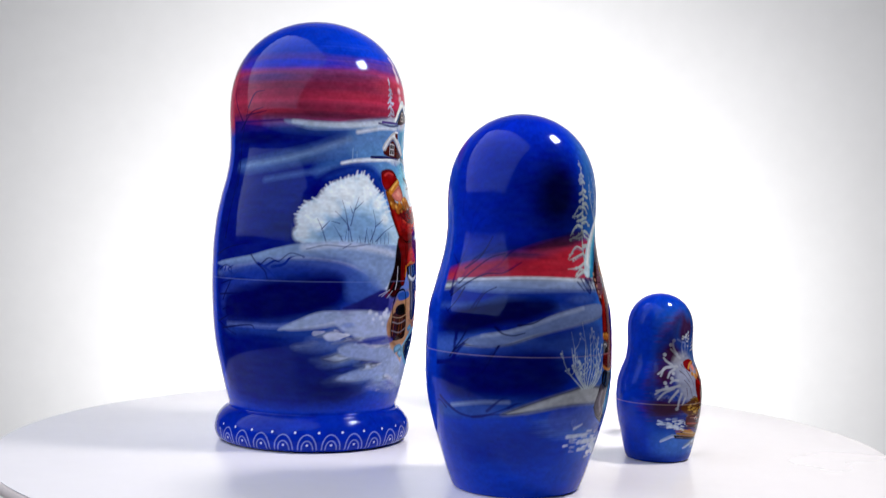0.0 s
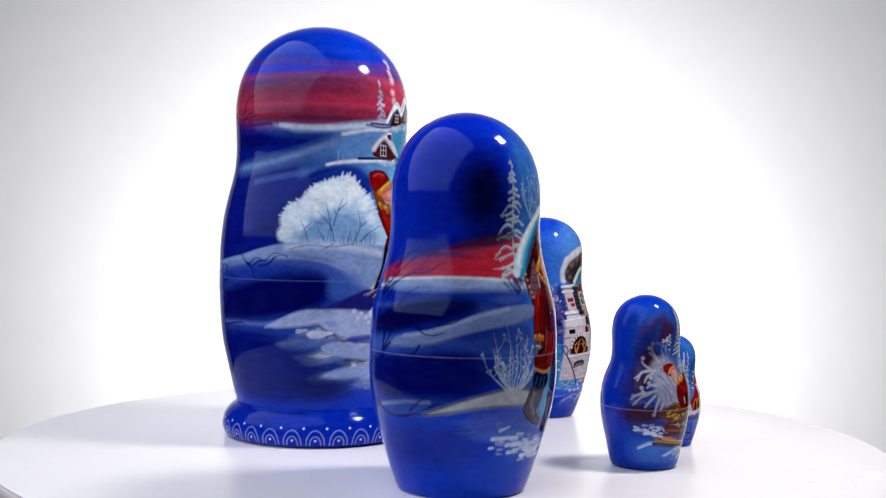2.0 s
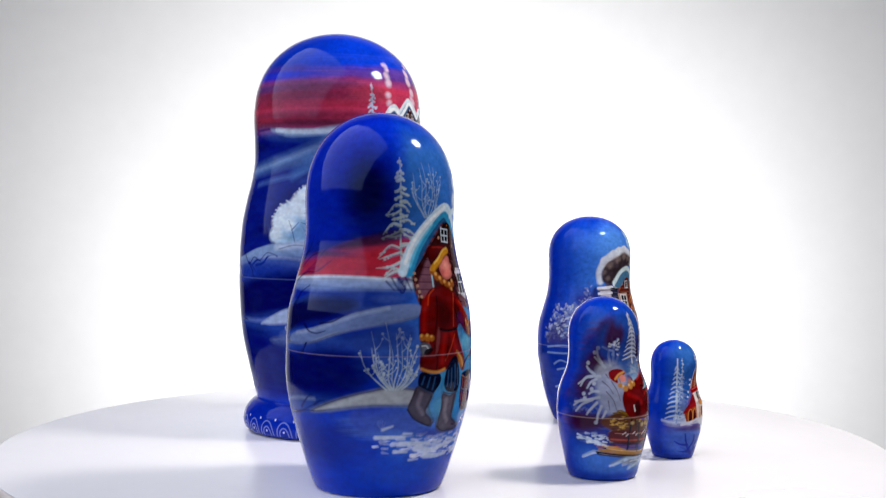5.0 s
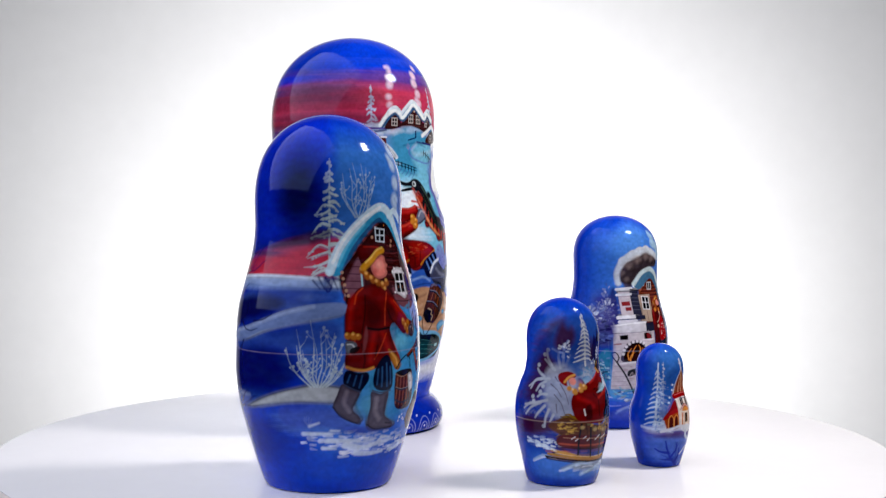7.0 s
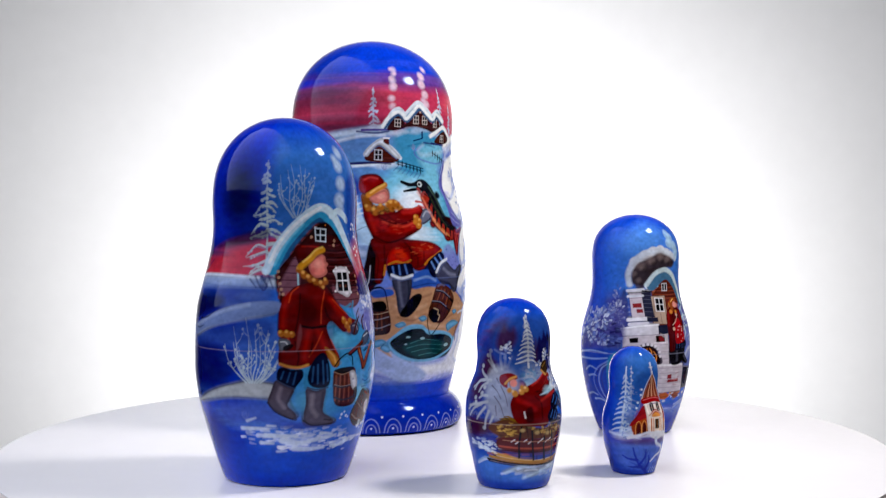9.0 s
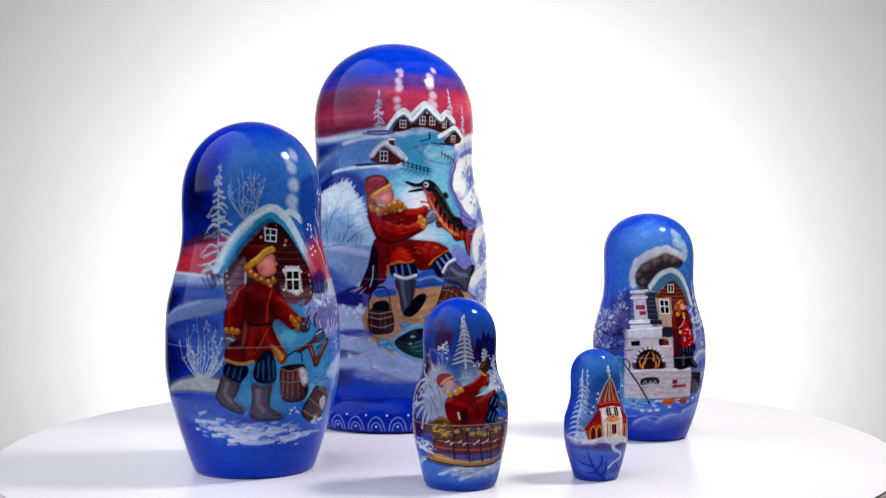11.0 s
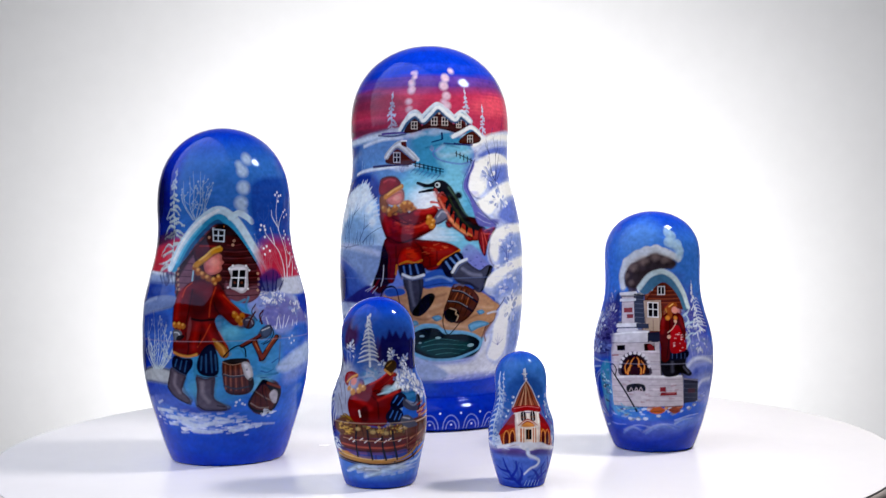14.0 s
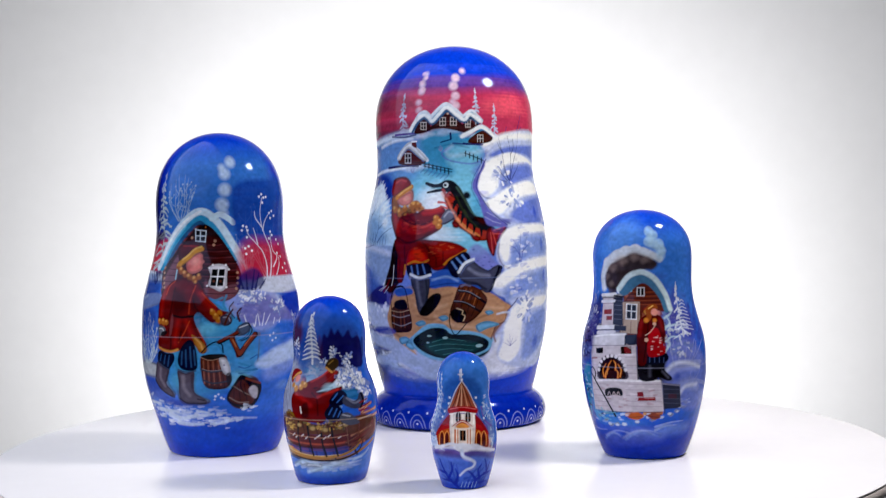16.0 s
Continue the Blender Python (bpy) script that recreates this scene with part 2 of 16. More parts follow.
    def fir(self, colour, u, v, tall, wide, seed, rows=9, width=0.9):
        """A snowy fir: a thin stem with drooping, clumped boughs that widen downwards, ragged and uneven."""
        rng = np.random.RandomState(seed)
        k = radians(1) * float(self.radius(v + tall * 0.4))
        c = np.array(colour, float)
        self.stroke(colour, width * 0.35, (u, v + tall), (u, v), end=width * 0.6, alpha=0.85)
        for i in range(2 * rows):
            s = 1 if i % 2 else -1
            f = min(0.99, max(0.03, (i + 1.2) / (2 * rows) + rng.uniform(-0.5, 0.5) / rows))
            reach = wide * (0.07 + 0.93 * f ** 1.15) / 2 * rng.uniform(0.55, 1.15)
            y = v + tall * (1 - f)
            drop = reach * rng.uniform(0.15, 0.75)
            way = lambda g: (u + s * reach * g / k, y - drop * g * g + 0.12 * reach * math.sin(5 * g + i))
            self.stroke(tuple(c * np.array([0.6, 0.66, 0.85])), width * 0.7, *((x, z - width * 0.6) for x, z in (way(0), way(0.5), way(0.85))), end=width * 0.3, alpha=0.5)
            self.stroke(colour, width * rng.uniform(0.6, 1.1), way(0), way(0.5), way(1), end=width * 0.4, alpha=0.9)
            for n in range(4):
                x, z = way(rng.uniform(0.2, 1))
                self.dab(colour, x + rng.normal(0, 0.04) * reach / k, z - rng.uniform(0, 0.5) * width, width * rng.uniform(0.4, 1.0), alpha=0.85)

    def snow(self, colour, u, v, wide, high, count, size, seed, alpha=0.9):
        """Loose touches of white scattered over a patch (half sizes)."""
        rng = np.random.RandomState(seed)
        for _ in range(count):
            a, d = rng.uniform(0, 6.28), rng.uniform() ** 0.6
            s = size * rng.uniform(0.5, 1.3)
            x, y = u + wide * d * math.cos(a), v + high * d * math.sin(a)
            k = radians(1) * float(self.radius(y))
            self.stroke(colour, s * 0.7, (x - s * 0.6 / k, y), (x + s * 0.6 / k, y + s * rng.uniform(-0.3, 0.3)), end=s * 0.3, alpha=alpha * rng.uniform(0.35, 1))

    def frost(self, colour, u, v, wide, high, count, size, seed, dark=0.45):
        """Hoar-frosted foliage: clumps of small round touches, shaded ones first, bright ones on top."""
        rng = np.random.RandomState(seed)
        c = np.array(colour, float)
        for i in range(count):
            f = i / count
            a, d = rng.uniform(0, 6.28), rng.uniform() ** 0.55
            lobe = 0.78 + 0.22 * math.sin(3 * a + seed)
            x, y = u + wide * d * lobe * math.cos(a), v + high * d * lobe * math.sin(a)
            tone = np.array([0.55, 0.62, 0.85]) if f < dark else np.ones(3)
            s = size * rng.uniform(0.5, 1.25) * (1.25 if f < dark else 0.85)
            k = radians(1) * float(self.radius(y))
            ang = a + rng.uniform(-0.7, 0.7)
            self.stroke(tuple(c * tone * rng.uniform(0.85, 1.0)), s * 0.55, (x, y), (x + s * 0.9 * math.cos(ang) / k, y + s * 0.9 * math.sin(ang)), end=s * 0.8, alpha=rng.uniform(0.6, 1))

    def brushwork(self, seed):
        """Uneven pigment: streaks along the turn, blotches and fine bristle marks."""
        rng = np.random.RandomState(seed)

        def grain(du, dv):
            k = radians(1) * float(self.r.max())
            gu, gv = self.u * k / du + 500, self.v / dv
            iu, iv = np.floor(gu).astype(int), np.floor(gv).astype(int)
            fu, fv = gu - iu, gv - iv
            fu, fv = fu * fu * (3 - 2 * fu), (fv * fv * (3 - 2 * fv))[:, None]
            g = rng.uniform(-1, 1, (iv.max() + 2, iu.max() + 2))
            a = g[np.ix_(iv, iu)] * (1 - fu) + g[np.ix_(iv, iu + 1)] * fu
            b = g[np.ix_(iv + 1, iu)] * (1 - fu) + g[np.ix_(iv + 1, iu + 1)] * fu
            return a * (1 - fv) + b * fv

        tone = 1 + 0.07 * grain(9.0, 4.0) + 0.10 * grain(2.2, 1.2) + 0.10 * grain(1.1, 0.9)
        self.paint = np.clip(self.paint * tone[..., None], 0, 0.9)
        tint = 0.003 * grain(5.0, 1.6)[..., None] * np.array([1.0, 1.2, 2.0])
        self.paint = np.clip(self.paint + tint, 0.001, 0.9)

    def ring(self, v, depth, wide):
        """A joint turned into the wood."""
        self.rv = self.rv - depth * np.exp(-((self.v - v) / wide) ** 2)

    def build(self, name):
        """One mesh: rows of quads round the axis, a foot and a crown, with its paint as a colour layer."""
        self.brushwork(int(self.z[-1]))
        nv, nu = self.U.shape
        a = np.radians(self.u)
        co = np.empty((nv * nu + 2, 3))
        co[:-2, 0] = (self.rv[:, None] * np.cos(a)).ravel()
        co[:-2, 1] = (self.rv[:, None] * np.sin(a)).ravel()
        co[:-2, 2] = np.repeat(self.v, nu)
        co[-2], co[-1] = (0, 0, 0), (0, 0, self.z[-1])
        i, j = np.meshgrid(np.arange(nv - 1), np.arange(nu), indexing="ij")
        jn = (j + 1) % nu
        quads = np.stack([i * nu + j, i * nu + jn, (i + 1) * nu + jn, (i + 1) * nu + j], -1).reshape(-1, 4)
        j = np.arange(nu)
        jn = (j + 1) % nu
        foot = np.stack([jn, j, np.full(nu, nv * nu)], -1)
        crown = np.stack([(nv - 1) * nu + j, (nv - 1) * nu + jn, np.full(nu, nv * nu + 1)], -1)
        loops = np.concatenate([quads.ravel(), foot.ravel(), crown.ravel()]).astype(np.int32)
        sizes = np.concatenate([np.full(len(quads), 4), np.full(2 * nu, 3)])
        me = bpy.data.meshes.new(name)
        me.vertices.add(len(co))
        me.vertices.foreach_set("co", (co / 1000).astype(np.float32).ravel())
        me.loops.add(len(loops))
        me.loops.foreach_set("vertex_index", loops)
        me.polygons.add(len(sizes))
        me.polygons.foreach_set("loop_start", np.concatenate([[0], np.cumsum(sizes)[:-1]]).astype(np.int32))
        me.polygons.foreach_set("use_smooth", np.concatenate([np.ones(len(quads), bool), np.zeros(nu, bool), np.ones(nu, bool)]))
        me.update(calc_edges=True)
        layer = me.attributes.new("paint", "FLOAT_COLOR", "POINT")
        rgba = np.ones((len(co), 4), np.float32)
        rgba[:-2, :3] = self.paint.reshape(-1, 3)
        rgba[-2, :3], rgba[-1, :3] = self.base, self.paint[-1].mean(0)
        layer.data.foreach_set("color", rgba.ravel())
        me.materials.append(LACQUER)
        me.validate()
        return new(name, me)


def bent(pts, steps):
    """Points along a smooth curve through pts."""
    p = np.array(pts, float)
    if steps < 2 or len(p) < 3:
        return p
    closed = np.allclose(p[0], p[-1])
    q = np.vstack([p[-2] if closed else 2 * p[0] - p[1], p, p[1] if closed else 2 * p[-1] - p[-2]])
    out = []
    for i in range(1, len(q) - 2):
        for s in range(steps):
            t = s / steps
            out.append(0.5 * (2 * q[i] + (q[i + 1] - q[i - 1]) * t + (2 * q[i - 1] - 5 * q[i] + 4 * q[i + 1] - q[i + 2]) * t * t
                              + (3 * q[i] - q[i - 1] - 3 * q[i + 1] + q[i + 2]) * t ** 3))
    return np.array(out + [p[-1]])



# ---- doll: glossy blue nesting doll on a turned base, snowy village painting ----
def big_doll():
    d = Doll([0, 0.8, 2.5, 5, 9, 12, 14, 14.9, 15.6, 19, 31, 44, 56, 68, 81, 93, 105, 112, 118, 124, 130, 139, 180],
             [38.2, 40.2, 41.6, 42.1, 41.4, 39.6, 37.6, 36.3, 36.2, 37.1, 40.0, 42.7, 43.8, 44.3, 44.1, 43.1, 40.8, 39.0, 37.9, 37.5, 37.6, 38.0, 0], 0.36, -150, 140, (0, 54, 196))
    d.band(DEEP, 16.3, 999.0, 0.35, 16.4, u0=-170, u1=-60, usoft=40)
    d.band(DUSK, 132.7, 159.8, 0.75, 7.1, sway=1.5, seed=3)
    d.band(ROSE, 132.7, 155.4, 0.85, 4.9, sway=1.2, seed=5)
    d.mist((96, 70, 140), -85.7, 154.3, 81.8, 2.2, 0.5, 128, 0.22)
    d.mist(DUSK, -85.5, 149.2, 79.4, 2.2, 0.45, 150, 0.22)
    d.mist((170, 40, 66), -85.3, 145.0, 78.4, 2.2, 0.5, 168, 0.22)
    d.mist((120, 46, 80), -85.2, 140.5, 78.1, 2.2, 0.5, 188, 0.22)
    d.mist((96, 40, 74), -85.1, 136.8, 78.3, 2.2, 0.5, 204, 0.22)
    d.mist((150, 40, 72), -71.4, 149.6, 45.4, 2.5, 0.6, 2, 0.3)
    d.mist((110, 60, 116), -100.1, 152.5, 46.2, 2.2, 0.6, 9, 0.3)
    d.mist((120, 44, 78), -118.4, 136.6, 26.1, 2.0, 0.6, 4, 0.3)
    d.mist(ROSE, -56.4, 146.1, 18.7, 1.5, 0.5, 2, 0.4)
    d.mist(ROSE, -114.1, 138.8, 22.3, 1.7, 0.5, 4, 0.4)
    d.mist((10, 44, 196), -109.2, 158.1, 56.6, 3.0, 0.9, 4, 0.1)
    d.mist((60, 60, 150), -120.3, 152.6, 26.9, 2.5, 0.6, 4, 0.15)
    d.mist((84, 40, 74), -71.2, 137.0, 44.7, 1.7, 0.7, 5, 0.2)
    d.mist((96, 44, 82), -63.7, 152.7, 27.0, 2.5, 0.5, 6, 0.15)
    d.mist((236, 92, 110), 48.8, 147.7, 25.0, 6.0, 0.6, 7, 0.3)
    d.mist((226, 80, 100), -28.8, 150.8, 21.1, 4.9, 0.5, 8, 0.3)
    d.mist((120, 70, 140), 5.6, 160.3, 69.3, 2.7, 0.45, 9, 0.4)
    d.mist((40, 70, 200), 5.7, 166.5, 83.6, 2.5, 0.5, 9, 0.4)
    d.band((104, 130, 205), 29.0, 132.5, 0.9, 3.8, u0=-62, u1=95, usoft=24)
    d.band(SNOW, 28.2, 45.1, 0.6, 7.1, u0=-62, u1=95, usoft=20, sway=2.5, seed=11)
    d.fill(SNOW, (-45.5, 136.0), (-21.3, 135.9), (-19.3, 133.3), (-39.5, 132.5), (-63.3, 131.0), (-69.0, 134.0), soft=1.1)
    d.fill(ICE, (-21.7, 129.3), (-10.6, 136.6), (5.2, 137.3), (16.8, 133.2), (25.7, 128.6), (24.7, 122.7), (19.5, 117.5), (28.2, 109.8), (34.9, 98.1), (31.2, 85.4), (17.5, 80.0), (-5.7, 83.3), (-26.1, 87.3), (-42.5, 108.3), (-37.4, 118.6), (-19.7, 122.0), soft=1.92)
    d.fill(CYAN, (-24.1, 127.8), (-9.8, 135.6), (7.1, 136.8), (19.2, 131.6), (5.0, 128.7), (0.9, 122.8), (6.7, 117.6), (-6.9, 116.0), (-17.4, 120.6), alpha=0.85, soft=1.37)
    d.mist(CYAN, -31.2, 117.1, 16.5, 4.4, 0.5, 2, 0.25)
    d.mist(WHITE, -4.4, 103.6, 17.2, 9.6, 0.85, 3, 0.15)
    d.mist(CYAN, 22.6, 103.3, 7.6, 11.0, 0.55, 3, 0.25)
    d.mist(WHITE, -11.0, 90.5, 21.7, 5.5, 0.7, 4, 0.25)
    d.mist(SKY, 0.9, 75.6, 32.0, 5.5, 0.5, 4, 0.25)
    d.stroke((90, 110, 190), 0.82, (3.0, 128.7), (-2.2, 126.2), (2.9, 123.1), (16.6, 121.4), (24.7, 122.4), alpha=0.7)
    d.stroke((200, 214, 232), 1.37, (5.0, 129.7), (1.0, 127.2), (4.9, 125.1), (20.7, 126.5), (33.5, 128.7), alpha=0.4, soft=0.82)
    d.stroke((24, 70, 110), 0.55, (-6.9, 128.9), (5.0, 130.2), (16.8, 128.6), alpha=0.5, soft=0.41)
    d.stroke((24, 70, 110), 0.55, (-17.4, 119.3), (-7.0, 117.6), (4.7, 115.8), alpha=0.4, soft=0.55)
    d.stroke(VIOLET, 1.64, (27.8, 118.8), (28.9, 114.2), (32.0, 108.5), (29.4, 103.3), (33.3, 98.1), (38.4, 93.0), (42.6, 92.4), alpha=0.75, end=2.74)
    d.fill(WHITE, (23.3, 109.0), (23.2, 114.7), (29.6, 119.9), (40.4, 124.9), (57.2, 127.1), (92.9, 125.7), (87.0, 114.1), (49.5, 115.9), (36.0, 111.1), soft=1.1)
    d.fill(WHITE, (29.7, 105.4), (39.9, 109.0), (54.8, 114.4), (70.2, 114.7), (79.6, 106.3), (82.4, 95.6), (52.4, 93.4), (40.1, 95.0), (35.8, 100.7), soft=1.1)
    d.fill(WHITE, (35.1, 75.1), (31.6, 81.5), (35.2, 87.9), (42.6, 92.4), (61.1, 93.4), (92.3, 90.2), (85.1, 76.2), (52.6, 75.3), soft=1.1)
    d.fill(WHITE, (30.4, 66.3), (38.2, 72.0), (52.7, 75.8), (85.1, 76.2), (86.6, 55.1), (52.4, 61.8), (40.9, 63.4), soft=1.1)
    d.fill(WHITE, (29.1, 127.1), (38.1, 131.3), (53.9, 134.3), (87.3, 135.4), (90.5, 130.4), (51.0, 130.0), soft=1.1)
    d.stroke(WHITE, 2.19, (35.7, 85.3), (42.9, 90.9), (60.8, 92.9), (89.2, 90.7), alpha=0.9)
    d.fill(WHITE, (41.3, 51.8), (50.0, 59.3), (72.6, 63.7), (85.1, 49.8), (77.2, 36.8), (55.6, 30.2), (33.7, 28.7), (25.0, 34.3), (37.6, 44.2), soft=2.19, alpha=0.85)
    d.mist(SHADE, 77.2, 36.8, 7.6, 13.7, 0.55, 4, 0.25)
    d.fill(SNOW, (-40.9, 41.8), (-33.1, 34.1), (-12.3, 29.9), (21.5, 29.7), (42.0, 32.0), (55.0, 40.8), (66.8, 29.4), (43.7, 25.0), (2.5, 23.7), (-31.3, 24.1), (-58.0, 30.2), soft=1.92)
    d.mist(WHITE, 21.6, 27.8, 36.0, 2.7, 0.8, 2, 0.3)
    d.snow(WHITE, 2.6, 25.8, 52.6, 2.2, 50, 1.64, 5, 0.5)
    d.fill((2, 18, 120), (-169.7, 134.3), (-114.2, 134.0), (-85.0, 133.7), (-56.0, 133.6), (-31.8, 134.8), (-31.7, 116.4), (-51.9, 88.0), (-59.0, 83.4), (-71.6, 76.5), (-58.1, 55.9), (-52.2, 22.7), (-140.8, 20.7), (-148.2, 44.0), (-151.9, 72.2), (-152.7, 96.0), soft=2.47, alpha=0.95)
    d.mist((1, 5, 84), -125.3, 127.5, 22.6, 3.0, 0.75, 6, 0.1)
    d.mist((1, 5, 88), -89.8, 119.4, 18.7, 2.2, 0.6, 7, 0.1)
    d.mist((1, 5, 84), -95.8, 90.8, 19.6, 3.9, 0.55, 8, 0.1)
    d.fill((70, 120, 190), (-118.3, 134.9), (-85.0, 133.7), (-56.0, 133.6), (-25.0, 135.2), (-22.9, 116.7), (-47.9, 113.1), (-71.0, 110.1), (-84.4, 114.9), (-70.7, 124.0), (-55.7, 129.5), (-84.9, 130.9), (-106.3, 132.1), soft=2.96, alpha=0.55)
    d.fill((96, 146, 204), (-56.0, 133.6), (-21.4, 134.4), (-21.2, 116.7), (-47.6, 114.5), (-55.5, 118.9), (-63.3, 125.1), soft=2.96, alpha=0.8)
    d.stroke((6, 16, 110), 1.23, (-169.9, 134.6), (-127.7, 134.4), (-106.3, 134.8), (-95.5, 134.4), alpha=0.9, soft=0.49, end=0.49)
    d.fill((150, 180, 215), (-104.5, 134.6), (-85.0, 134.1), (-63.8, 134.3), (-22.3, 138.2), (-21.3, 133.9), (-55.9, 132.3), (-84.9, 131.4), (-95.4, 132.6), soft=0.99)
    d.stroke((205, 216, 232), 1.73, (-99.0, 134.2), (-81.5, 133.3), (-56.0, 133.9), (-20.3, 137.6), alpha=0.9, end=2.22, soft=0.49)
    d.fill((92, 130, 190), (-140.8, 116.7), (-117.8, 119.3), (-91.7, 123.1), (-70.8, 127.6), (-55.7, 130.4), (-24.3, 131.9), (-23.7, 128.6), (-55.4, 124.4), (-77.7, 120.6), (-105.5, 116.5), (-130.7, 114.3), soft=2.47, alpha=0.7)
    d.stroke((150, 176, 212), 1.48, (-131.6, 116.6), (-105.8, 118.8), (-84.7, 122.7), (-63.5, 127.8), alpha=0.4, soft=1.23)
    d.stroke((86, 120, 190), 1.48, (-115.9, 110.5), (-91.1, 113.4), (-70.7, 115.7), (-51.5, 117.6), alpha=0.55, soft=1.23)
    d.stroke((226, 234, 244), 1.23, (-68.5, 117.8), (-55.5, 119.3), (-17.9, 121.4), end=1.73, soft=0.49)
    d.stroke((150, 180, 215), 0.49, (-61.8, 118.9), (-61.4, 124.2), end=0.25, alpha=0.7)
    d.stroke((150, 180, 215), 0.37, (-58.7, 119.2), (-58.6, 122.9), end=0.25, alpha=0.5)
    d.fill((112, 158, 208), (-95.0, 87.0), (-94.6, 92.0), (-92.5, 96.5), (-87.7, 100.7), (-83.5, 104.4), (-74.5, 107.8), (-64.0, 110.8), (-54.3, 112.4), (-46.7, 110.8), (-41.3, 104.4), (-37.2, 93.9), (-33.2, 84.8), (-71.7, 85.1), (-88.1, 85.7), soft=0.99)
    d.mist((176, 204, 226), -53.7, 105.2, 11.8, 7.4, 0.8, 4, 0.05)
    d.stroke((206, 220, 232), 4.19, (-92.0, 88.4), (-91.7, 94.7), (-86.5, 100.3), (-78.4, 105.0), (-69.1, 108.4), (-59.5, 110.9), (-51.0, 110.6), alpha=0.9, soft=1.73, end=3.94)
    d.stroke((212, 222, 232), 2.22, (-90.1, 86.2), (-92.9, 87.5), (-95.3, 88.6), end=0.74, alpha=0.8, soft=0.62)
    d.stroke((190, 208, 226), 1.23, (-89.2, 84.8), (-91.6, 85.9), end=0.49, alpha=0.6, soft=0.49)
    d.stroke((212, 222, 232), 2.22, (-80.6, 102.6), (-83.5, 103.9), (-84.8, 104.8), end=0.74, alpha=0.8, soft=0.62)
    d.stroke((212, 222, 232), 2.22, (-77.8, 102.5), (-80.6, 103.8), (-82.6, 105.3), end=0.74, alpha=0.8, soft=0.62)
    d.fill((120, 150, 206), (-148.2, 71.9), (-121.5, 77.8), (-104.5, 81.4), (-89.5, 84.4), (-65.5, 85.6), (-35.3, 84.4), (-31.8, 64.6), (-58.7, 65.1), (-71.5, 71.9), (-89.2, 75.3), (-110.7, 74.9), (-129.7, 73.4), soft=1.97, alpha=0.85)
    d.fill((206, 216, 230), (-110.9, 79.9), (-98.4, 82.9), (-83.6, 84.9), (-59.0, 85.7), (-33.2, 84.4), (-33.4, 74.0), (-39.7, 64.8), (-52.0, 71.9), (-65.4, 76.5), (-83.5, 79.0), (-101.3, 79.2), soft=1.23)
    d.stroke((196, 208, 228), 1.97, (-141.3, 74.0), (-121.5, 77.1), (-104.4, 80.5), (-89.4, 83.0), alpha=0.75, soft=0.99, end=1.97)
    d.fill((40, 62, 160), (-121.3, 72.3), (-101.1, 75.1), (-83.3, 74.5), (-65.3, 71.5), (-55.3, 65.0), (-39.3, 60.1), (-43.1, 55.5), (-71.0, 57.8), (-88.7, 54.5), (-121.6, 51.6), (-140.5, 53.9), (-142.2, 65.6), soft=2.96, alpha=0.9)
    d.fill((1, 4, 78), (-117.4, 68.8), (-95.0, 72.5), (-74.5, 71.5), (-67.5, 62.8), (-74.1, 59.2), (-94.7, 56.7), (-117.6, 53.7), (-134.6, 55.2), (-134.3, 63.6), soft=3.94, alpha=0.85)
    d.mist((84, 116, 190), -58.8, 67.4, 10.8, 3.0, 0.7, 4, 0.1)
    d.mist((3, 12, 110), -126.4, 85.7, 12.9, 3.9, 0.5, 6, 0.1)
    d.stroke((8, 14, 110), 0.99, (-141.2, 73.1), (-139.0, 75.5), (-132.6, 75.7), (-137.7, 73.7), (-133.4, 71.9), end=0.37)
    d.stroke((8, 14, 110), 1.48, (-119.4, 80.1), (-114.9, 76.6), (-110.7, 74.9), (-106.7, 72.3), (-104.1, 69.8), end=0.37)
    d.stroke((8, 14, 110), 1.11, (-111.4, 75.3), (-105.9, 77.7), (-102.7, 77.3), end=0.37)
    d.stroke((8, 14, 110), 1.23, (-106.8, 75.4), (-100.6, 76.5), (-97.0, 79.3), (-92.3, 80.3), (-89.9, 79.4), end=0.37)
    d.stroke((8, 14, 110), 0.49, (-139.8, 70.3), (-121.2, 70.5), (-110.5, 69.0), end=0.37)
    d.fill((70, 62, 150), (-69.2, 58.7), (-55.1, 61.8), (-39.6, 63.8), (-34.0, 64.6), (-33.0, 57.1), (-51.1, 56.2), (-64.8, 57.3), soft=1.48, alpha=0.85)
    d.mist((50, 44, 120), -39.1, 58.9, 4.5, 2.0, 0.7, 3, 0.1)
    d.fill((46, 84, 170), (-138.8, 49.3), (-107.3, 52.0), (-88.8, 55.4), (-71.0, 58.3), (-34.1, 57.1), (-1.8, 18.9), (-52.9, 25.1), (-82.3, 37.5), (-107.4, 46.2), (-130.6, 47.0), soft=2.96, alpha=0.6)
    d.fill((206, 216, 232), (-98.4, 50.7), (-82.8, 54.6), (-67.9, 57.8), (-51.2, 57.6), (-31.6, 55.1), (-29.3, 45.5), (-50.3, 49.7), (-67.6, 52.8), (-82.7, 51.4), soft=1.23, alpha=0.95)
    d.fill((216, 224, 236), (-62.4, 51.3), (-46.6, 50.9), (-30.5, 50.3), (-22.3, 33.0), (-35.9, 29.5), (-48.9, 33.3), (-57.0, 43.8), soft=1.97, alpha=0.95)
    d.fill((150, 178, 214), (-64.2, 49.0), (-68.0, 47.9), (-70.4, 46.8), (-76.8, 46.1), (-82.6, 46.3), (-88.3, 46.1), (-84.7, 47.2), (-82.7, 48.2), (-77.9, 49.1), (-72.8, 50.7), (-70.2, 49.6), soft=1.48, alpha=0.5)
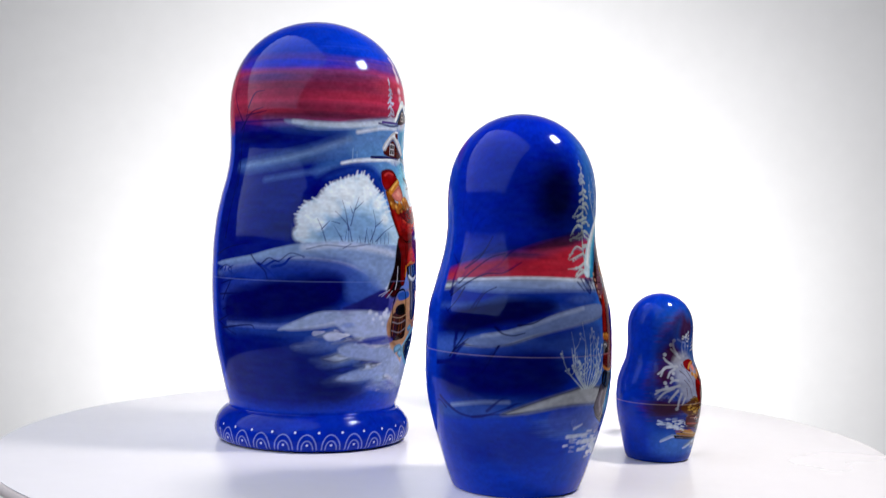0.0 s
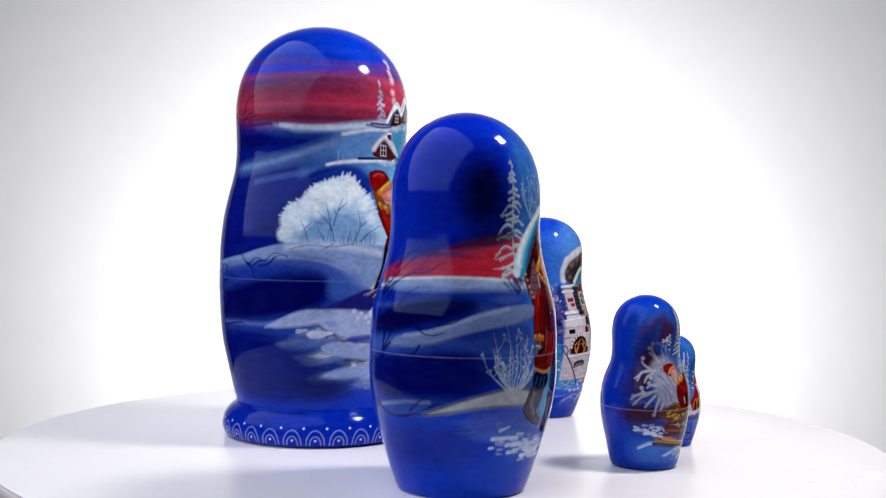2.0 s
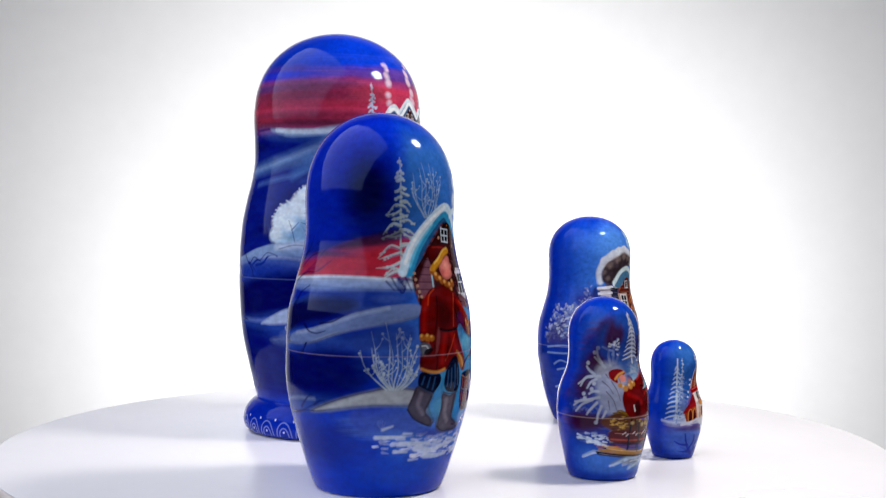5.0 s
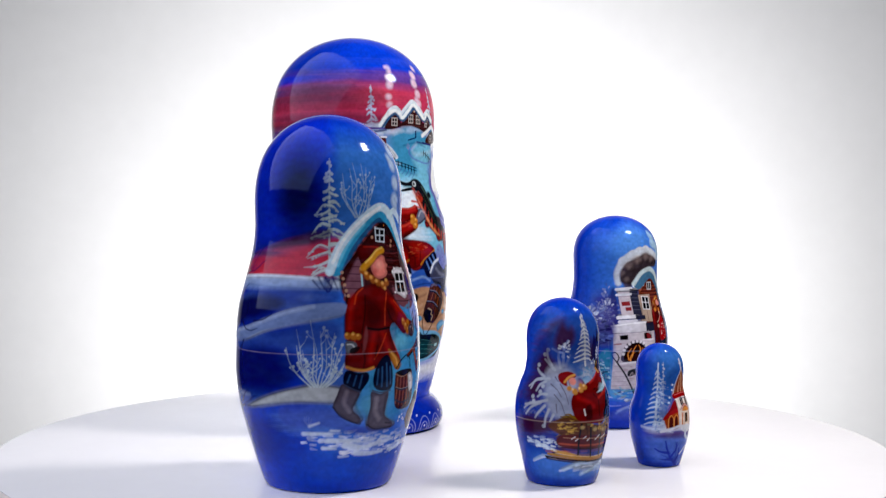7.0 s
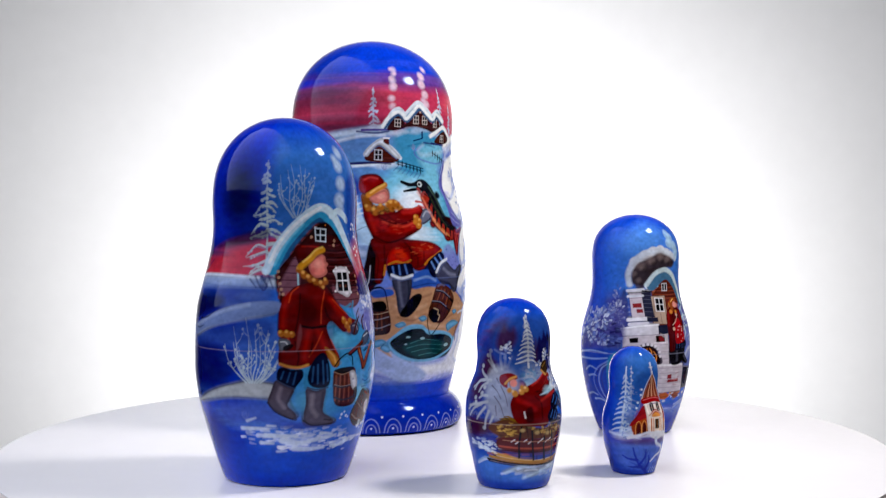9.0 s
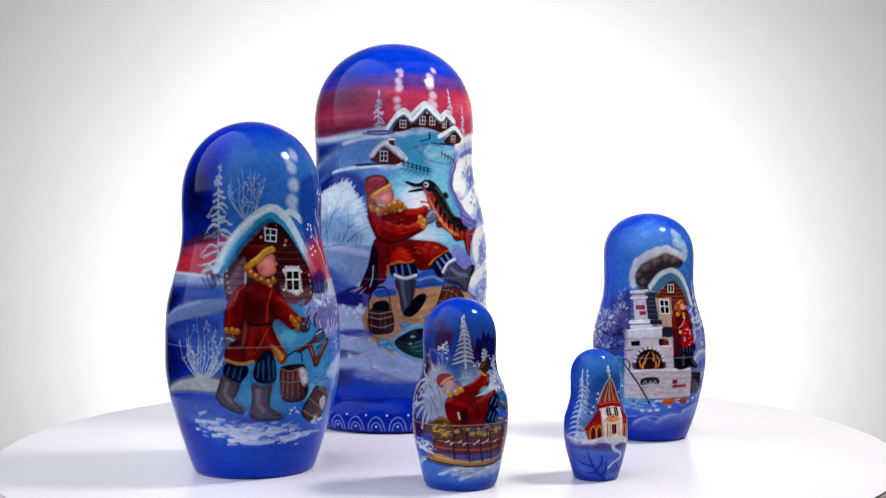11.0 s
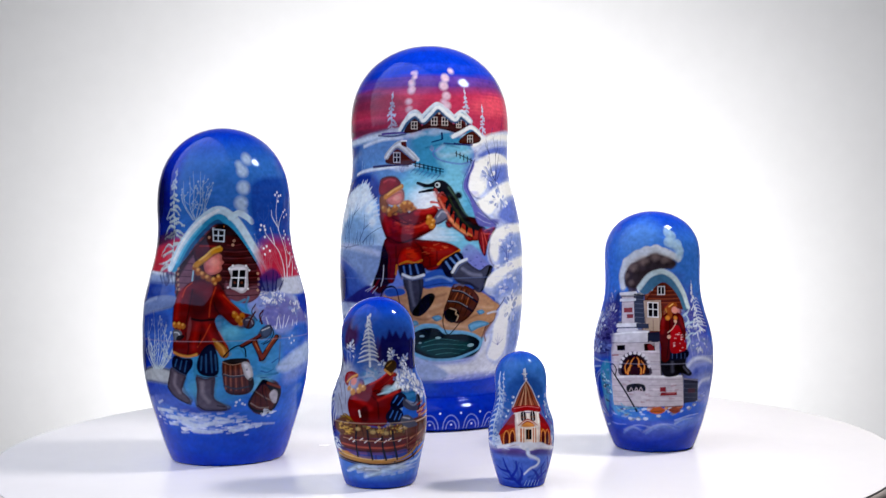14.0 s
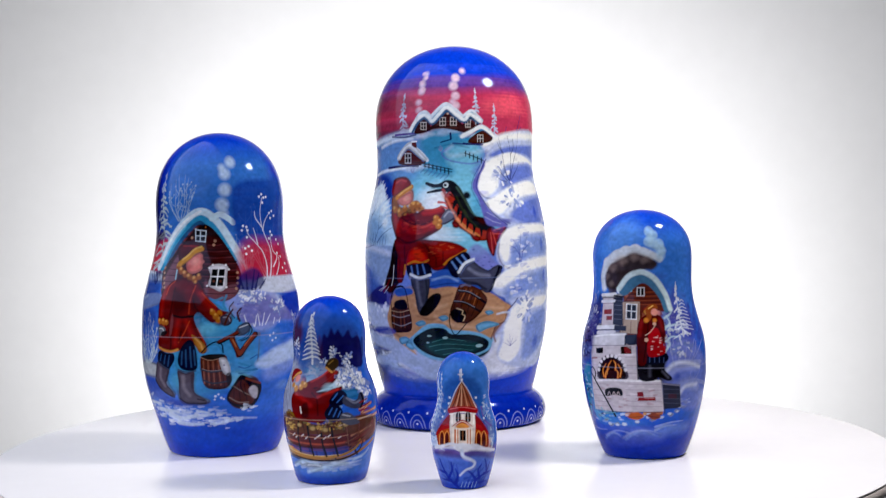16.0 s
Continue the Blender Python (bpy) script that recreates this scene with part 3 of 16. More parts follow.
    d.fill((200, 212, 228), (-69.3, 49.3), (-69.2, 48.4), (-70.5, 48.0), (-75.1, 47.7), (-79.6, 47.5), (-82.3, 47.5), (-80.3, 48.4), (-77.6, 49.4), (-74.9, 49.6), (-71.8, 50.5), (-70.0, 49.8), soft=0.74, alpha=0.85)
    d.fill((214, 222, 232), (-69.6, 49.6), (-69.0, 49.1), (-70.2, 48.9), (-72.0, 48.2), (-73.9, 48.4), (-75.4, 48.9), (-73.9, 49.1), (-73.6, 49.3), (-72.4, 50.3), (-70.9, 50.0), (-68.7, 49.8), soft=0.49, alpha=0.8)
    d.fill((200, 212, 228), (-81.7, 45.0), (-83.7, 44.0), (-85.8, 42.9), (-89.5, 42.8), (-94.5, 41.8), (-93.5, 42.5), (-96.6, 43.4), (-94.1, 44.8), (-90.1, 45.1), (-85.3, 46.1), (-82.9, 45.9), soft=0.74, alpha=0.85)
    d.fill((214, 222, 232), (-82.0, 45.2), (-83.5, 44.7), (-84.4, 44.0), (-86.2, 44.3), (-89.2, 43.5), (-88.9, 44.0), (-88.6, 44.4), (-88.9, 45.1), (-86.5, 45.4), (-84.4, 45.9), (-82.0, 45.7), soft=0.49, alpha=0.8)
    d.fill((150, 178, 214), (-52.1, 39.6), (-59.8, 37.7), (-63.8, 36.9), (-73.2, 34.9), (-81.6, 35.7), (-80.1, 36.4), (-85.8, 38.0), (-78.6, 38.9), (-73.4, 40.3), (-66.5, 41.9), (-56.7, 40.5), soft=1.48, alpha=0.5)
    d.fill((200, 212, 228), (-62.2, 40.2), (-60.3, 39.2), (-64.9, 37.9), (-71.1, 36.8), (-75.0, 37.1), (-79.2, 38.0), (-79.6, 39.2), (-74.6, 40.1), (-71.2, 41.0), (-65.4, 40.9), (-63.4, 41.1), soft=0.74, alpha=0.85)
    d.fill((214, 222, 232), (-62.0, 40.6), (-61.9, 39.9), (-64.2, 39.5), (-67.1, 39.1), (-70.4, 39.4), (-70.7, 39.6), (-71.7, 40.1), (-68.9, 40.3), (-67.0, 40.7), (-65.0, 40.9), (-62.0, 40.9), soft=0.49, alpha=0.8)
    d.fill((150, 178, 214), (-37.9, 34.2), (-45.1, 32.0), (-48.2, 32.1), (-51.5, 30.3), (-57.5, 31.5), (-62.8, 32.4), (-58.1, 34.2), (-59.8, 36.1), (-53.8, 37.1), (-47.9, 37.1), (-42.6, 35.4), soft=1.48, alpha=0.5)
    d.fill((200, 212, 228), (-41.0, 34.6), (-42.6, 34.0), (-45.7, 32.5), (-50.0, 32.7), (-53.6, 32.6), (-56.9, 33.9), (-54.0, 34.7), (-54.4, 36.4), (-51.2, 37.5), (-47.9, 37.3), (-45.5, 36.0), soft=0.74, alpha=0.85)
    d.fill((214, 222, 232), (-43.1, 35.4), (-44.2, 34.8), (-45.3, 34.1), (-47.4, 34.0), (-48.8, 34.3), (-49.3, 34.8), (-49.9, 35.5), (-49.7, 36.2), (-47.7, 36.4), (-45.6, 36.5), (-43.8, 36.2), soft=0.49, alpha=0.8)
    d.fill((150, 178, 214), (-37.3, 30.3), (-46.7, 29.9), (-55.4, 28.8), (-63.2, 28.4), (-74.9, 27.4), (-78.3, 28.4), (-77.0, 29.1), (-70.2, 31.1), (-64.0, 31.0), (-55.8, 31.9), (-43.6, 31.4), soft=1.48, alpha=0.5)
    d.fill((200, 212, 228), (-50.0, 31.2), (-53.9, 30.7), (-54.5, 29.8), (-61.1, 28.8), (-65.1, 29.1), (-71.7, 29.5), (-70.5, 30.4), (-67.9, 31.6), (-62.0, 32.1), (-55.3, 31.7), (-53.8, 31.9), soft=0.74, alpha=0.85)
    d.fill((214, 222, 232), (-48.8, 31.2), (-52.9, 31.1), (-54.3, 30.7), (-56.5, 30.3), (-59.6, 30.4), (-60.3, 30.7), (-62.6, 31.0), (-59.4, 31.4), (-56.9, 32.0), (-53.7, 31.6), (-50.6, 31.7), soft=0.49, alpha=0.8)
    d.fill((150, 178, 214), (-20.3, 30.4), (-22.7, 28.1), (-28.7, 28.3), (-34.4, 26.5), (-42.2, 27.7), (-45.8, 29.8), (-48.1, 31.6), (-40.8, 32.9), (-38.3, 35.2), (-28.1, 32.9), (-26.4, 32.3), soft=1.48, alpha=0.5)
    d.fill((200, 212, 228), (-17.8, 30.7), (-21.5, 29.7), (-23.5, 28.2), (-30.8, 28.7), (-36.1, 28.8), (-37.9, 30.4), (-37.4, 31.5), (-36.7, 33.9), (-33.5, 33.9), (-27.3, 33.8), (-20.0, 32.1), soft=0.74, alpha=0.85)
    d.fill((150, 178, 214), (-45.3, 56.0), (-49.4, 54.8), (-54.1, 53.5), (-59.5, 52.7), (-66.7, 53.2), (-67.4, 53.7), (-67.1, 54.8), (-66.6, 55.7), (-60.2, 57.3), (-52.3, 57.4), (-48.5, 56.8), soft=1.48, alpha=0.5)
    d.fill((200, 212, 228), (-45.7, 56.3), (-50.0, 55.7), (-53.1, 54.6), (-56.6, 54.5), (-60.0, 54.1), (-62.1, 55.0), (-65.0, 55.7), (-62.1, 56.2), (-57.2, 57.0), (-53.8, 57.9), (-47.4, 56.8), soft=0.74, alpha=0.85)
    d.mist((70, 78, 176), -49.8, 45.4, 7.3, 1.7, 0.75, 3, 0.1)
    d.mist((24, 60, 160), -82.6, 45.4, 19.8, 3.0, 0.6, 4, 0.1)
    d.fill((30, 44, 150), (-39.5, 37.2), (-40.0, 36.0), (-44.8, 35.3), (-50.3, 35.5), (-56.8, 35.5), (-59.9, 36.3), (-57.8, 36.7), (-55.8, 37.9), (-50.9, 37.9), (-47.1, 39.0), (-40.6, 37.7), soft=0.74, alpha=0.7)
    d.fill((24, 36, 140), (-53.3, 34.7), (-57.3, 34.1), (-62.9, 33.1), (-66.9, 32.3), (-71.3, 32.3), (-73.4, 32.8), (-76.4, 33.8), (-72.2, 34.7), (-67.0, 35.6), (-60.8, 35.4), (-55.3, 35.5), soft=0.74, alpha=0.7)
    d.mist((4, 20, 124), -108.3, 36.9, 37.7, 12.3, 0.85, 8, 0.1)
    d.mist((2, 10, 90), -71.6, 25.7, 21.9, 6.4, 0.8, 9, 0.1)
    d.mist((4, 24, 130), -122.3, 43.3, 16.6, 4.9, 0.6, 9, 0.1)
    d.snow((226, 232, 240), -57.0, 43.8, 14.6, 8.4, 14, 1.97, 3, 0.8)
    d.snow(WHITE, -73.6, 48.2, 8.5, 2.0, 5, 2.71, 4, 0.9)
    d.stroke((110, 130, 196), 1.23, (-138.5, 51.2), (-121.6, 51.4), (-104.1, 51.4), (-91.7, 53.1), alpha=0.7, soft=0.99)
    d.stroke(NAVY, 0.86, (-138.8, 107.7), (-140.8, 124.3), (-132.9, 140.4), end=0.3, alpha=0.85)
    d.stroke(NAVY, 0.86, (-142.0, 86.6), (-140.5, 105.4), (-143.3, 122.0), end=0.3, alpha=0.85)
    d.stroke(NAVY, 0.86, (-140.8, 131.3), (-130.1, 138.0), (-120.5, 140.0), end=0.3, alpha=0.85)
    d.stroke(NAVY, 0.86, (-132.9, 140.4), (-127.2, 146.0), (-119.8, 146.9), end=0.3, alpha=0.85)
    d.stroke(NAVY, 0.86, (-135.2, 137.0), (-125.1, 137.8), (-117.5, 138.6), end=0.3, alpha=0.85)
    d.stroke(NAVY, 0.86, (-139.2, 134.8), (-146.8, 142.1), (-151.1, 148.3), end=0.3, alpha=0.85)
    d.stroke(NAVY, 0.86, (-157.5, 76.8), (-140.8, 82.0), (-122.2, 84.7), end=0.3, alpha=0.85)
    d.stroke(NAVY, 0.86, (-146.5, 63.0), (-129.5, 63.8), (-117.4, 61.9), end=0.3, alpha=0.85)
    d.stroke(NAVY, 0.86, (-153.0, 50.8), (-140.5, 53.9), (-121.2, 59.5), end=0.3, alpha=0.85)
    d.stroke(NAVY, 0.86, (-144.8, 49.0), (-121.6, 51.4), (-117.8, 50.0), end=0.3, alpha=0.85)
    d.stroke(NAVY, 0.86, (-143.1, 60.8), (-134.3, 70.5), (-137.4, 77.4), end=0.3, alpha=0.85)
    d.dab((214, 196, 220), -15.5, 163.1, 2.46, soft=0.82, alpha=0.8)
    d.dab((214, 196, 220), -16.1, 160.9, 1.92, soft=0.82, alpha=0.8)
    d.dab((214, 196, 220), -17.2, 158.2, 3.01, soft=0.82, alpha=0.8)
    d.dab((214, 196, 220), -17.3, 155.0, 3.29, soft=0.82, alpha=0.8)
    d.dab((214, 196, 220), -19.2, 149.8, 2.46, soft=0.82, alpha=0.8)
    d.dab((214, 196, 220), -18.9, 146.2, 2.19, soft=0.82, alpha=0.8)
    d.dab((214, 196, 220), 14.1, 164.2, 2.74, soft=0.82, alpha=0.8)
    d.dab((214, 196, 220), 8.3, 160.8, 3.83, soft=0.82, alpha=0.8)
    d.dab((214, 196, 220), 6.4, 157.0, 4.11, soft=0.82, alpha=0.8)
    d.dab((214, 196, 220), 7.9, 152.2, 3.56, soft=0.82, alpha=0.8)
    d.dab((214, 196, 220), 7.8, 147.6, 3.56, soft=0.82, alpha=0.8)
    d.dab((214, 196, 220), 5.5, 149.7, 2.19, soft=0.82, alpha=0.8)
    d.fir(SNOW, -31.4, 136.1, 18.6, 7.1, 1, 10, 0.96)
    d.fir(SNOW, 22.1, 140.6, 15.3, 6.0, 2, 9, 0.82)
    d.fir(SNOW, 35.7, 133.6, 15.3, 6.0, 3, 9, 0.82)
    d.fill(LOG, (-20.9, 135.9), (-19.7, 141.0), (-14.6, 143.2), (-9.6, 140.2), (-9.8, 136.6), curved=False, soft=0.33)
    d.fill(LOG, (-9.8, 137.1), (-8.0, 141.7), (1.5, 145.6), (11.1, 141.4), (12.9, 136.2), (1.4, 137.9), curved=False, soft=0.33)
    d.fill(LOG, (12.2, 136.8), (13.8, 141.3), (19.4, 142.9), (24.1, 139.3), (21.6, 136.2), curved=False, soft=0.33)
    d.stroke(SNOW, 0.41, (14.8, 141.1), (18.3, 141.1))
    d.stroke(CYAN, 1.92, (-21.6, 138.5), (-18.0, 143.0), (-13.7, 144.4), (-9.6, 141.7))
    d.stroke((214, 220, 232), 1.23, (-23.5, 138.1), (-18.9, 143.8), (-13.7, 145.5), (-8.8, 142.7))
    d.stroke(CYAN, 2.19, (-8.8, 142.2), (-3.2, 145.7), (1.5, 147.6), (6.9, 145.0), (12.3, 141.3))
    d.stroke((214, 220, 232), 1.51, (-9.6, 142.7), (-3.6, 146.7), (1.5, 148.7), (7.7, 146.0), (13.1, 142.4))
    d.stroke(CYAN, 1.64, (13.8, 142.4), (18.6, 144.4), (24.1, 140.9))
    d.stroke((214, 220, 232), 1.23, (13.1, 143.1), (18.7, 145.5), (22.6, 143.4), (25.8, 140.4))
    d.stroke(CYAN, 1.37, (16.0, 132.7), (20.8, 134.7), (26.6, 136.8), (33.4, 134.3))
    d.stroke((214, 220, 232), 1.64, (12.9, 134.2), (20.0, 136.7), (25.7, 138.3), (31.7, 136.3), (34.3, 133.8))
    d.stroke((214, 220, 232), 1.78, (-36.6, 124.6), (-32.0, 128.1), (-26.8, 131.0), (-22.3, 128.3))
    d.stroke((214, 220, 232), 1.64, (-22.2, 129.3), (-17.0, 126.6), (-12.8, 123.4))
    d.stroke((190, 212, 230), 0.55, (21.7, 140.3), (21.7, 139.0), end=0.22, alpha=0.8)
    d.stroke((30, 12, 16), 0.44, (22.5, 139.6), (22.5, 138.0), end=0.22, alpha=0.6)
    d.fill((196, 206, 226), (-8.2, 135.0), (-8.7, 134.5), (-10.7, 134.3), (-15.0, 133.2), (-17.9, 133.8), (-23.7, 134.2), (-22.8, 134.7), (-19.2, 135.1), (-15.2, 136.0), (-11.0, 136.1), (-7.4, 135.3), soft=0.82, alpha=0.7)
    d.fill((176, 192, 220), (9.5, 136.8), (9.1, 136.0), (4.0, 135.3), (-0.7, 134.4), (-6.6, 134.7), (-8.6, 135.0), (-6.2, 135.2), (-3.8, 136.5), (-0.2, 137.2), (6.4, 136.8), (8.7, 137.3), soft=0.82, alpha=0.7)
    d.fill((196, 206, 226), (21.2, 135.2), (20.8, 134.2), (18.4, 133.4), (15.6, 133.7), (12.1, 133.4), (10.2, 134.2), (11.7, 134.5), (12.9, 135.2), (15.7, 135.5), (17.6, 136.2), (20.8, 135.5), soft=0.82, alpha=0.7)
    d.fill((206, 214, 230), (-10.3, 120.5), (-14.0, 120.0), (-19.2, 119.1), (-23.2, 118.5), (-27.9, 118.6), (-30.5, 119.2), (-34.1, 119.8), (-29.0, 120.7), (-22.8, 121.0), (-17.0, 120.9), (-11.9, 121.0), soft=0.82, alpha=0.7)
    d.stroke(VIOLET, 1.10, (-39.2, 135.7), (-21.3, 135.9), (-10.6, 136.6), end=0.41)
    d.stroke(NAVY, 1.10, (-48.0, 120.8), (-33.1, 121.1), (-17.4, 121.4), end=0.55)
    d.stroke(NAVY, 0.55, (-2.8, 131.3), (4.3, 132.5))
    d.stroke(NAVY, 0.82, (4.3, 132.8), (4.0, 135.3))
    d.stroke(NAVY, 0.82, (12.9, 130.6), (29.1, 129.6), end=0.27)
    d.stroke(INK, 0.55, (-14.5, 122.4), (-14.4, 120.3))
    d.stroke((60, 90, 150), 0.41, (-14.4, 119.8), (-17.8, 117.8), alpha=0.7)
    d.stroke(INK, 0.55, (-11.5, 121.8), (-11.5, 119.7))
    d.stroke((60, 90, 150), 0.41, (-11.5, 119.2), (-14.7, 117.2), alpha=0.7)
    d.stroke(INK, 0.55, (-8.7, 121.2), (-8.6, 119.2))
    d.stroke((60, 90, 150), 0.41, (-8.6, 118.6), (-11.8, 116.6), alpha=0.7)
    d.stroke(INK, 0.55, (-5.8, 120.6), (-5.8, 118.6))
    d.stroke((60, 90, 150), 0.41, (-5.8, 118.1), (-8.9, 116.1), alpha=0.7)
    d.stroke(INK, 0.55, (-3.0, 120.1), (-3.1, 118.0))
    d.stroke((60, 90, 150), 0.41, (-3.0, 117.5), (-6.1, 115.5), alpha=0.7)
    d.stroke(INK, 0.55, (-0.3, 119.5), (-0.3, 117.5))
    d.stroke((60, 90, 150), 0.41, (-0.3, 116.9), (-3.4, 114.9), alpha=0.7)
    d.stroke(INK, 0.55, (2.4, 119.0), (2.4, 116.9))
    d.stroke((60, 90, 150), 0.41, (2.4, 116.4), (-0.6, 114.4), alpha=0.7)
    d.stroke(INK, 0.44, (-15.3, 121.9), (4.8, 118.9))
    d.stroke(INK, 0.38, (-15.3, 120.8), (4.7, 117.7))
    d.stroke(INK, 0.49, (14.4, 127.1), (14.3, 124.8))
    d.stroke(INK, 0.49, (17.1, 126.3), (17.1, 124.0))
    d.stroke(INK, 0.49, (19.9, 125.5), (19.8, 123.2))
    d.stroke(INK, 0.49, (22.8, 124.7), (22.7, 122.4))
    d.stroke(INK, 0.49, (25.6, 124.0), (25.5, 121.7))
    d.stroke(INK, 0.41, (13.6, 126.3), (30.6, 121.9))
    d.bush((120, 130, 180), -24.1, 118.0, 4.4, 4, 1, 0.27, False)
    d.bush((130, 130, 180), -2.9, 127.3, 3.3, 5, 1, 0.27, False)
    d.bush((130, 130, 180), 29.9, 125.0, 3.8, 6, 1, 0.27, False)
    d.stroke((56, 46, 120), 0.66, (50.7, 114.3), (51.0, 124.3), (55.1, 134.8), (60.8, 144.2), end=0.25)
    d.stroke((56, 46, 120), 0.66, (50.7, 114.3), (47.1, 124.2), (43.9, 131.9), (45.8, 138.4), end=0.25)
    d.stroke((56, 46, 120), 0.66, (55.1, 134.8), (61.7, 139.0), end=0.25)
    d.fill((70, 120, 200), (-41.9, 107.0), (-38.1, 112.1), (-33.6, 88.7), (-36.9, 75.7), (-41.7, 88.7), soft=1.37, alpha=0.7)
    d.fill(SAND, (-32.7, 62.8), (-9.4, 68.1), (13.8, 66.6), (24.7, 60.0), (33.1, 56.0), (39.2, 51.9), (31.6, 45.7), (24.5, 39.5), (20.6, 44.8), (-17.9, 45.0), (-33.7, 52.5), (-37.9, 57.6), soft=1.1)
    d.fill(SKY, (-9.3, 69.4), (17.3, 70.3), (18.8, 65.7), (-6.0, 65.0), soft=0.82, alpha=0.9)
    d.stroke(CYAN, 2.46, (-32.8, 61.6), (-22.2, 64.2), (-14.9, 61.0), alpha=0.9)
    d.fill(BLOOD, (-32.2, 73.2), (-29.7, 68.0), (-36.5, 62.8), (-42.2, 66.6), soft=0.55)
    d.fill(RED, (-36.9, 103.7), (-27.8, 101.5), (-19.3, 100.8), (-15.0, 96.6), (-6.0, 99.6), (1.7, 100.5), (4.5, 96.4), (-4.1, 94.4), (-9.3, 90.9), (-20.1, 85.5), (-30.2, 84.5), (-35.7, 91.3), (-37.5, 97.8), soft=0.41)
    d.fill(RED, (-28.0, 95.0), (-18.5, 93.6), (-10.0, 93.0), (-5.2, 94.7), (-3.0, 91.9), (-9.2, 88.9), (-18.2, 86.0), (-27.3, 86.5), (-32.8, 89.9), soft=0.41)
    d.mist(BLOOD, -14.6, 87.2, 6.5, 1.6, 0.7, 2, 0.25)
    d.fill(RED, (-32.3, 83.5), (-24.0, 85.5), (-9.2, 86.4), (2.7, 86.2), (10.3, 84.1), (12.5, 81.1), (4.2, 77.6), (-0.8, 73.6), (-7.5, 73.7), (-9.9, 78.3), (-14.5, 83.4), (-23.8, 82.2), (-27.1, 75.8), (-32.3, 70.6), soft=0.41)
    d.fill(RED, (-41.1, 114.3), (-36.4, 116.2), (-28.5, 116.0), (-24.2, 112.8), (-27.8, 111.8), (-34.1, 109.9), (-38.4, 108.2), soft=0.33)
    d.stroke(FUR, 2.46, (-36.3, 106.8), (-32.1, 109.9), (-24.0, 111.7), end=1.92)
    d.fill(PEACH, (-34.3, 107.3), (-29.1, 109.8), (-22.8, 110.2), (-21.2, 106.0), (-25.0, 103.5), (-31.4, 103.6), soft=0.41)
    d.dab(FUR, -31.8, 101.0, 3.56, soft=0.55)
    d.dab(FUR, -27.9, 99.4, 3.56, soft=0.55)
    d.dab(FUR, -18.2, 101.8, 3.56, soft=0.55)
    d.dab(FUR, -21.6, 103.4, 3.56, soft=0.55)
    d.dab(FUR, -15.0, 100.7, 3.56, soft=0.55)
    d.stroke((236, 178, 90), 0.82, (-22.5, 103.9), (-15.1, 102.3), alpha=0.8)
    d.fill(NAVY, (-23.1, 74.5), (-16.3, 75.2), (-9.2, 74.7), (-7.9, 71.1), (-14.6, 70.1), (-22.4, 70.6), soft=0.41)
    d.fill(NAVY, (0.1, 70.6), (-1.8, 73.6), (4.2, 77.6), (11.5, 80.6), (14.8, 78.0), (9.1, 74.0), (6.0, 69.5), soft=0.41)
    d.stroke(FELT, 1.64, (-21.6, 70.1), (-14.6, 71.2), (-7.6, 69.6))
    d.fill(SLATE, (-20.9, 69.1), (-8.6, 69.6), (-8.9, 60.4), (-6.2, 59.4), (-0.1, 62.4), (-1.6, 57.4), (-7.3, 51.8), (-12.9, 52.8), (-16.1, 57.9), soft=0.41)
    d.fill(FELT, (9.0, 70.0), (11.4, 74.0), (17.4, 76.4), (24.1, 72.3), (29.9, 75.2), (33.9, 74.1), (32.7, 70.6), (26.8, 67.1), (20.5, 65.7), (17.9, 68.3), soft=0.41)
    d.fill(SLATE, (15.5, 67.8), (24.0, 67.7), (32.7, 71.1), (27.5, 63.8), (19.8, 62.7), soft=0.55)
    d.stroke(INK, 1.92, (30.5, 69.6), (33.6, 74.1))
    d.fill((150, 40, 30), (-0.4, 105.6), (1.7, 108.7), (4.6, 109.7), (8.9, 106.0), (12.2, 100.4), (16.8, 95.2), (24.3, 92.1), (29.3, 91.0), (26.9, 87.0), (19.8, 86.5), (13.1, 90.2), (6.5, 93.8), (3.1, 98.9), soft=0.36)
    d.stroke((196, 120, 60), 1.64, (4.5, 100.4), (6.6, 97.4), (9.9, 94.3), (14.5, 91.2), (19.9, 88.6), alpha=0.9)
    d.fill((14, 16, 24), (-4.4, 111.3), (-0.6, 113.9), (4.7, 113.8), (9.1, 111.2), (12.6, 107.0), (15.9, 101.9), (19.1, 97.7), (26.0, 94.6), (30.9, 92.0), (27.1, 90.5), (20.1, 92.1), (14.7, 94.7), (10.8, 98.8), (7.4, 103.5), (4.6, 107.6), (0.2, 108.7), soft=0.33, edge=0)
    d.stroke((14, 16, 24), 1.37, (-12.7, 112.8), (-6.7, 111.4), (-1.4, 111.8), end=2.46)
    d.stroke((14, 16, 24), 0.88, (-11.5, 108.6), (-5.8, 109.3), (0.2, 110.2), end=1.92)
    d.stroke((120, 170, 190), 0.66, (-8.9, 110.4), (-2.8, 110.5), alpha=0.8)
    d.stroke((14, 16, 24), 1.92, (6.7, 104.0), (4.5, 99.9), end=0.41)
    d.stroke((14, 16, 24), 1.92, (9.1, 100.9), (7.3, 96.8), end=0.41)
    d.stroke((14, 16, 24), 1.92, (11.4, 98.3), (9.9, 94.3), end=0.41)
    d.stroke((14, 16, 24), 1.92, (14.4, 95.7), (13.2, 91.7), end=0.41)
    d.stroke((14, 16, 24), 1.92, (18.1, 93.7), (17.2, 89.6), end=0.41)
    d.stroke((14, 16, 24), 1.92, (22.2, 92.6), (22.0, 88.5), end=0.41)
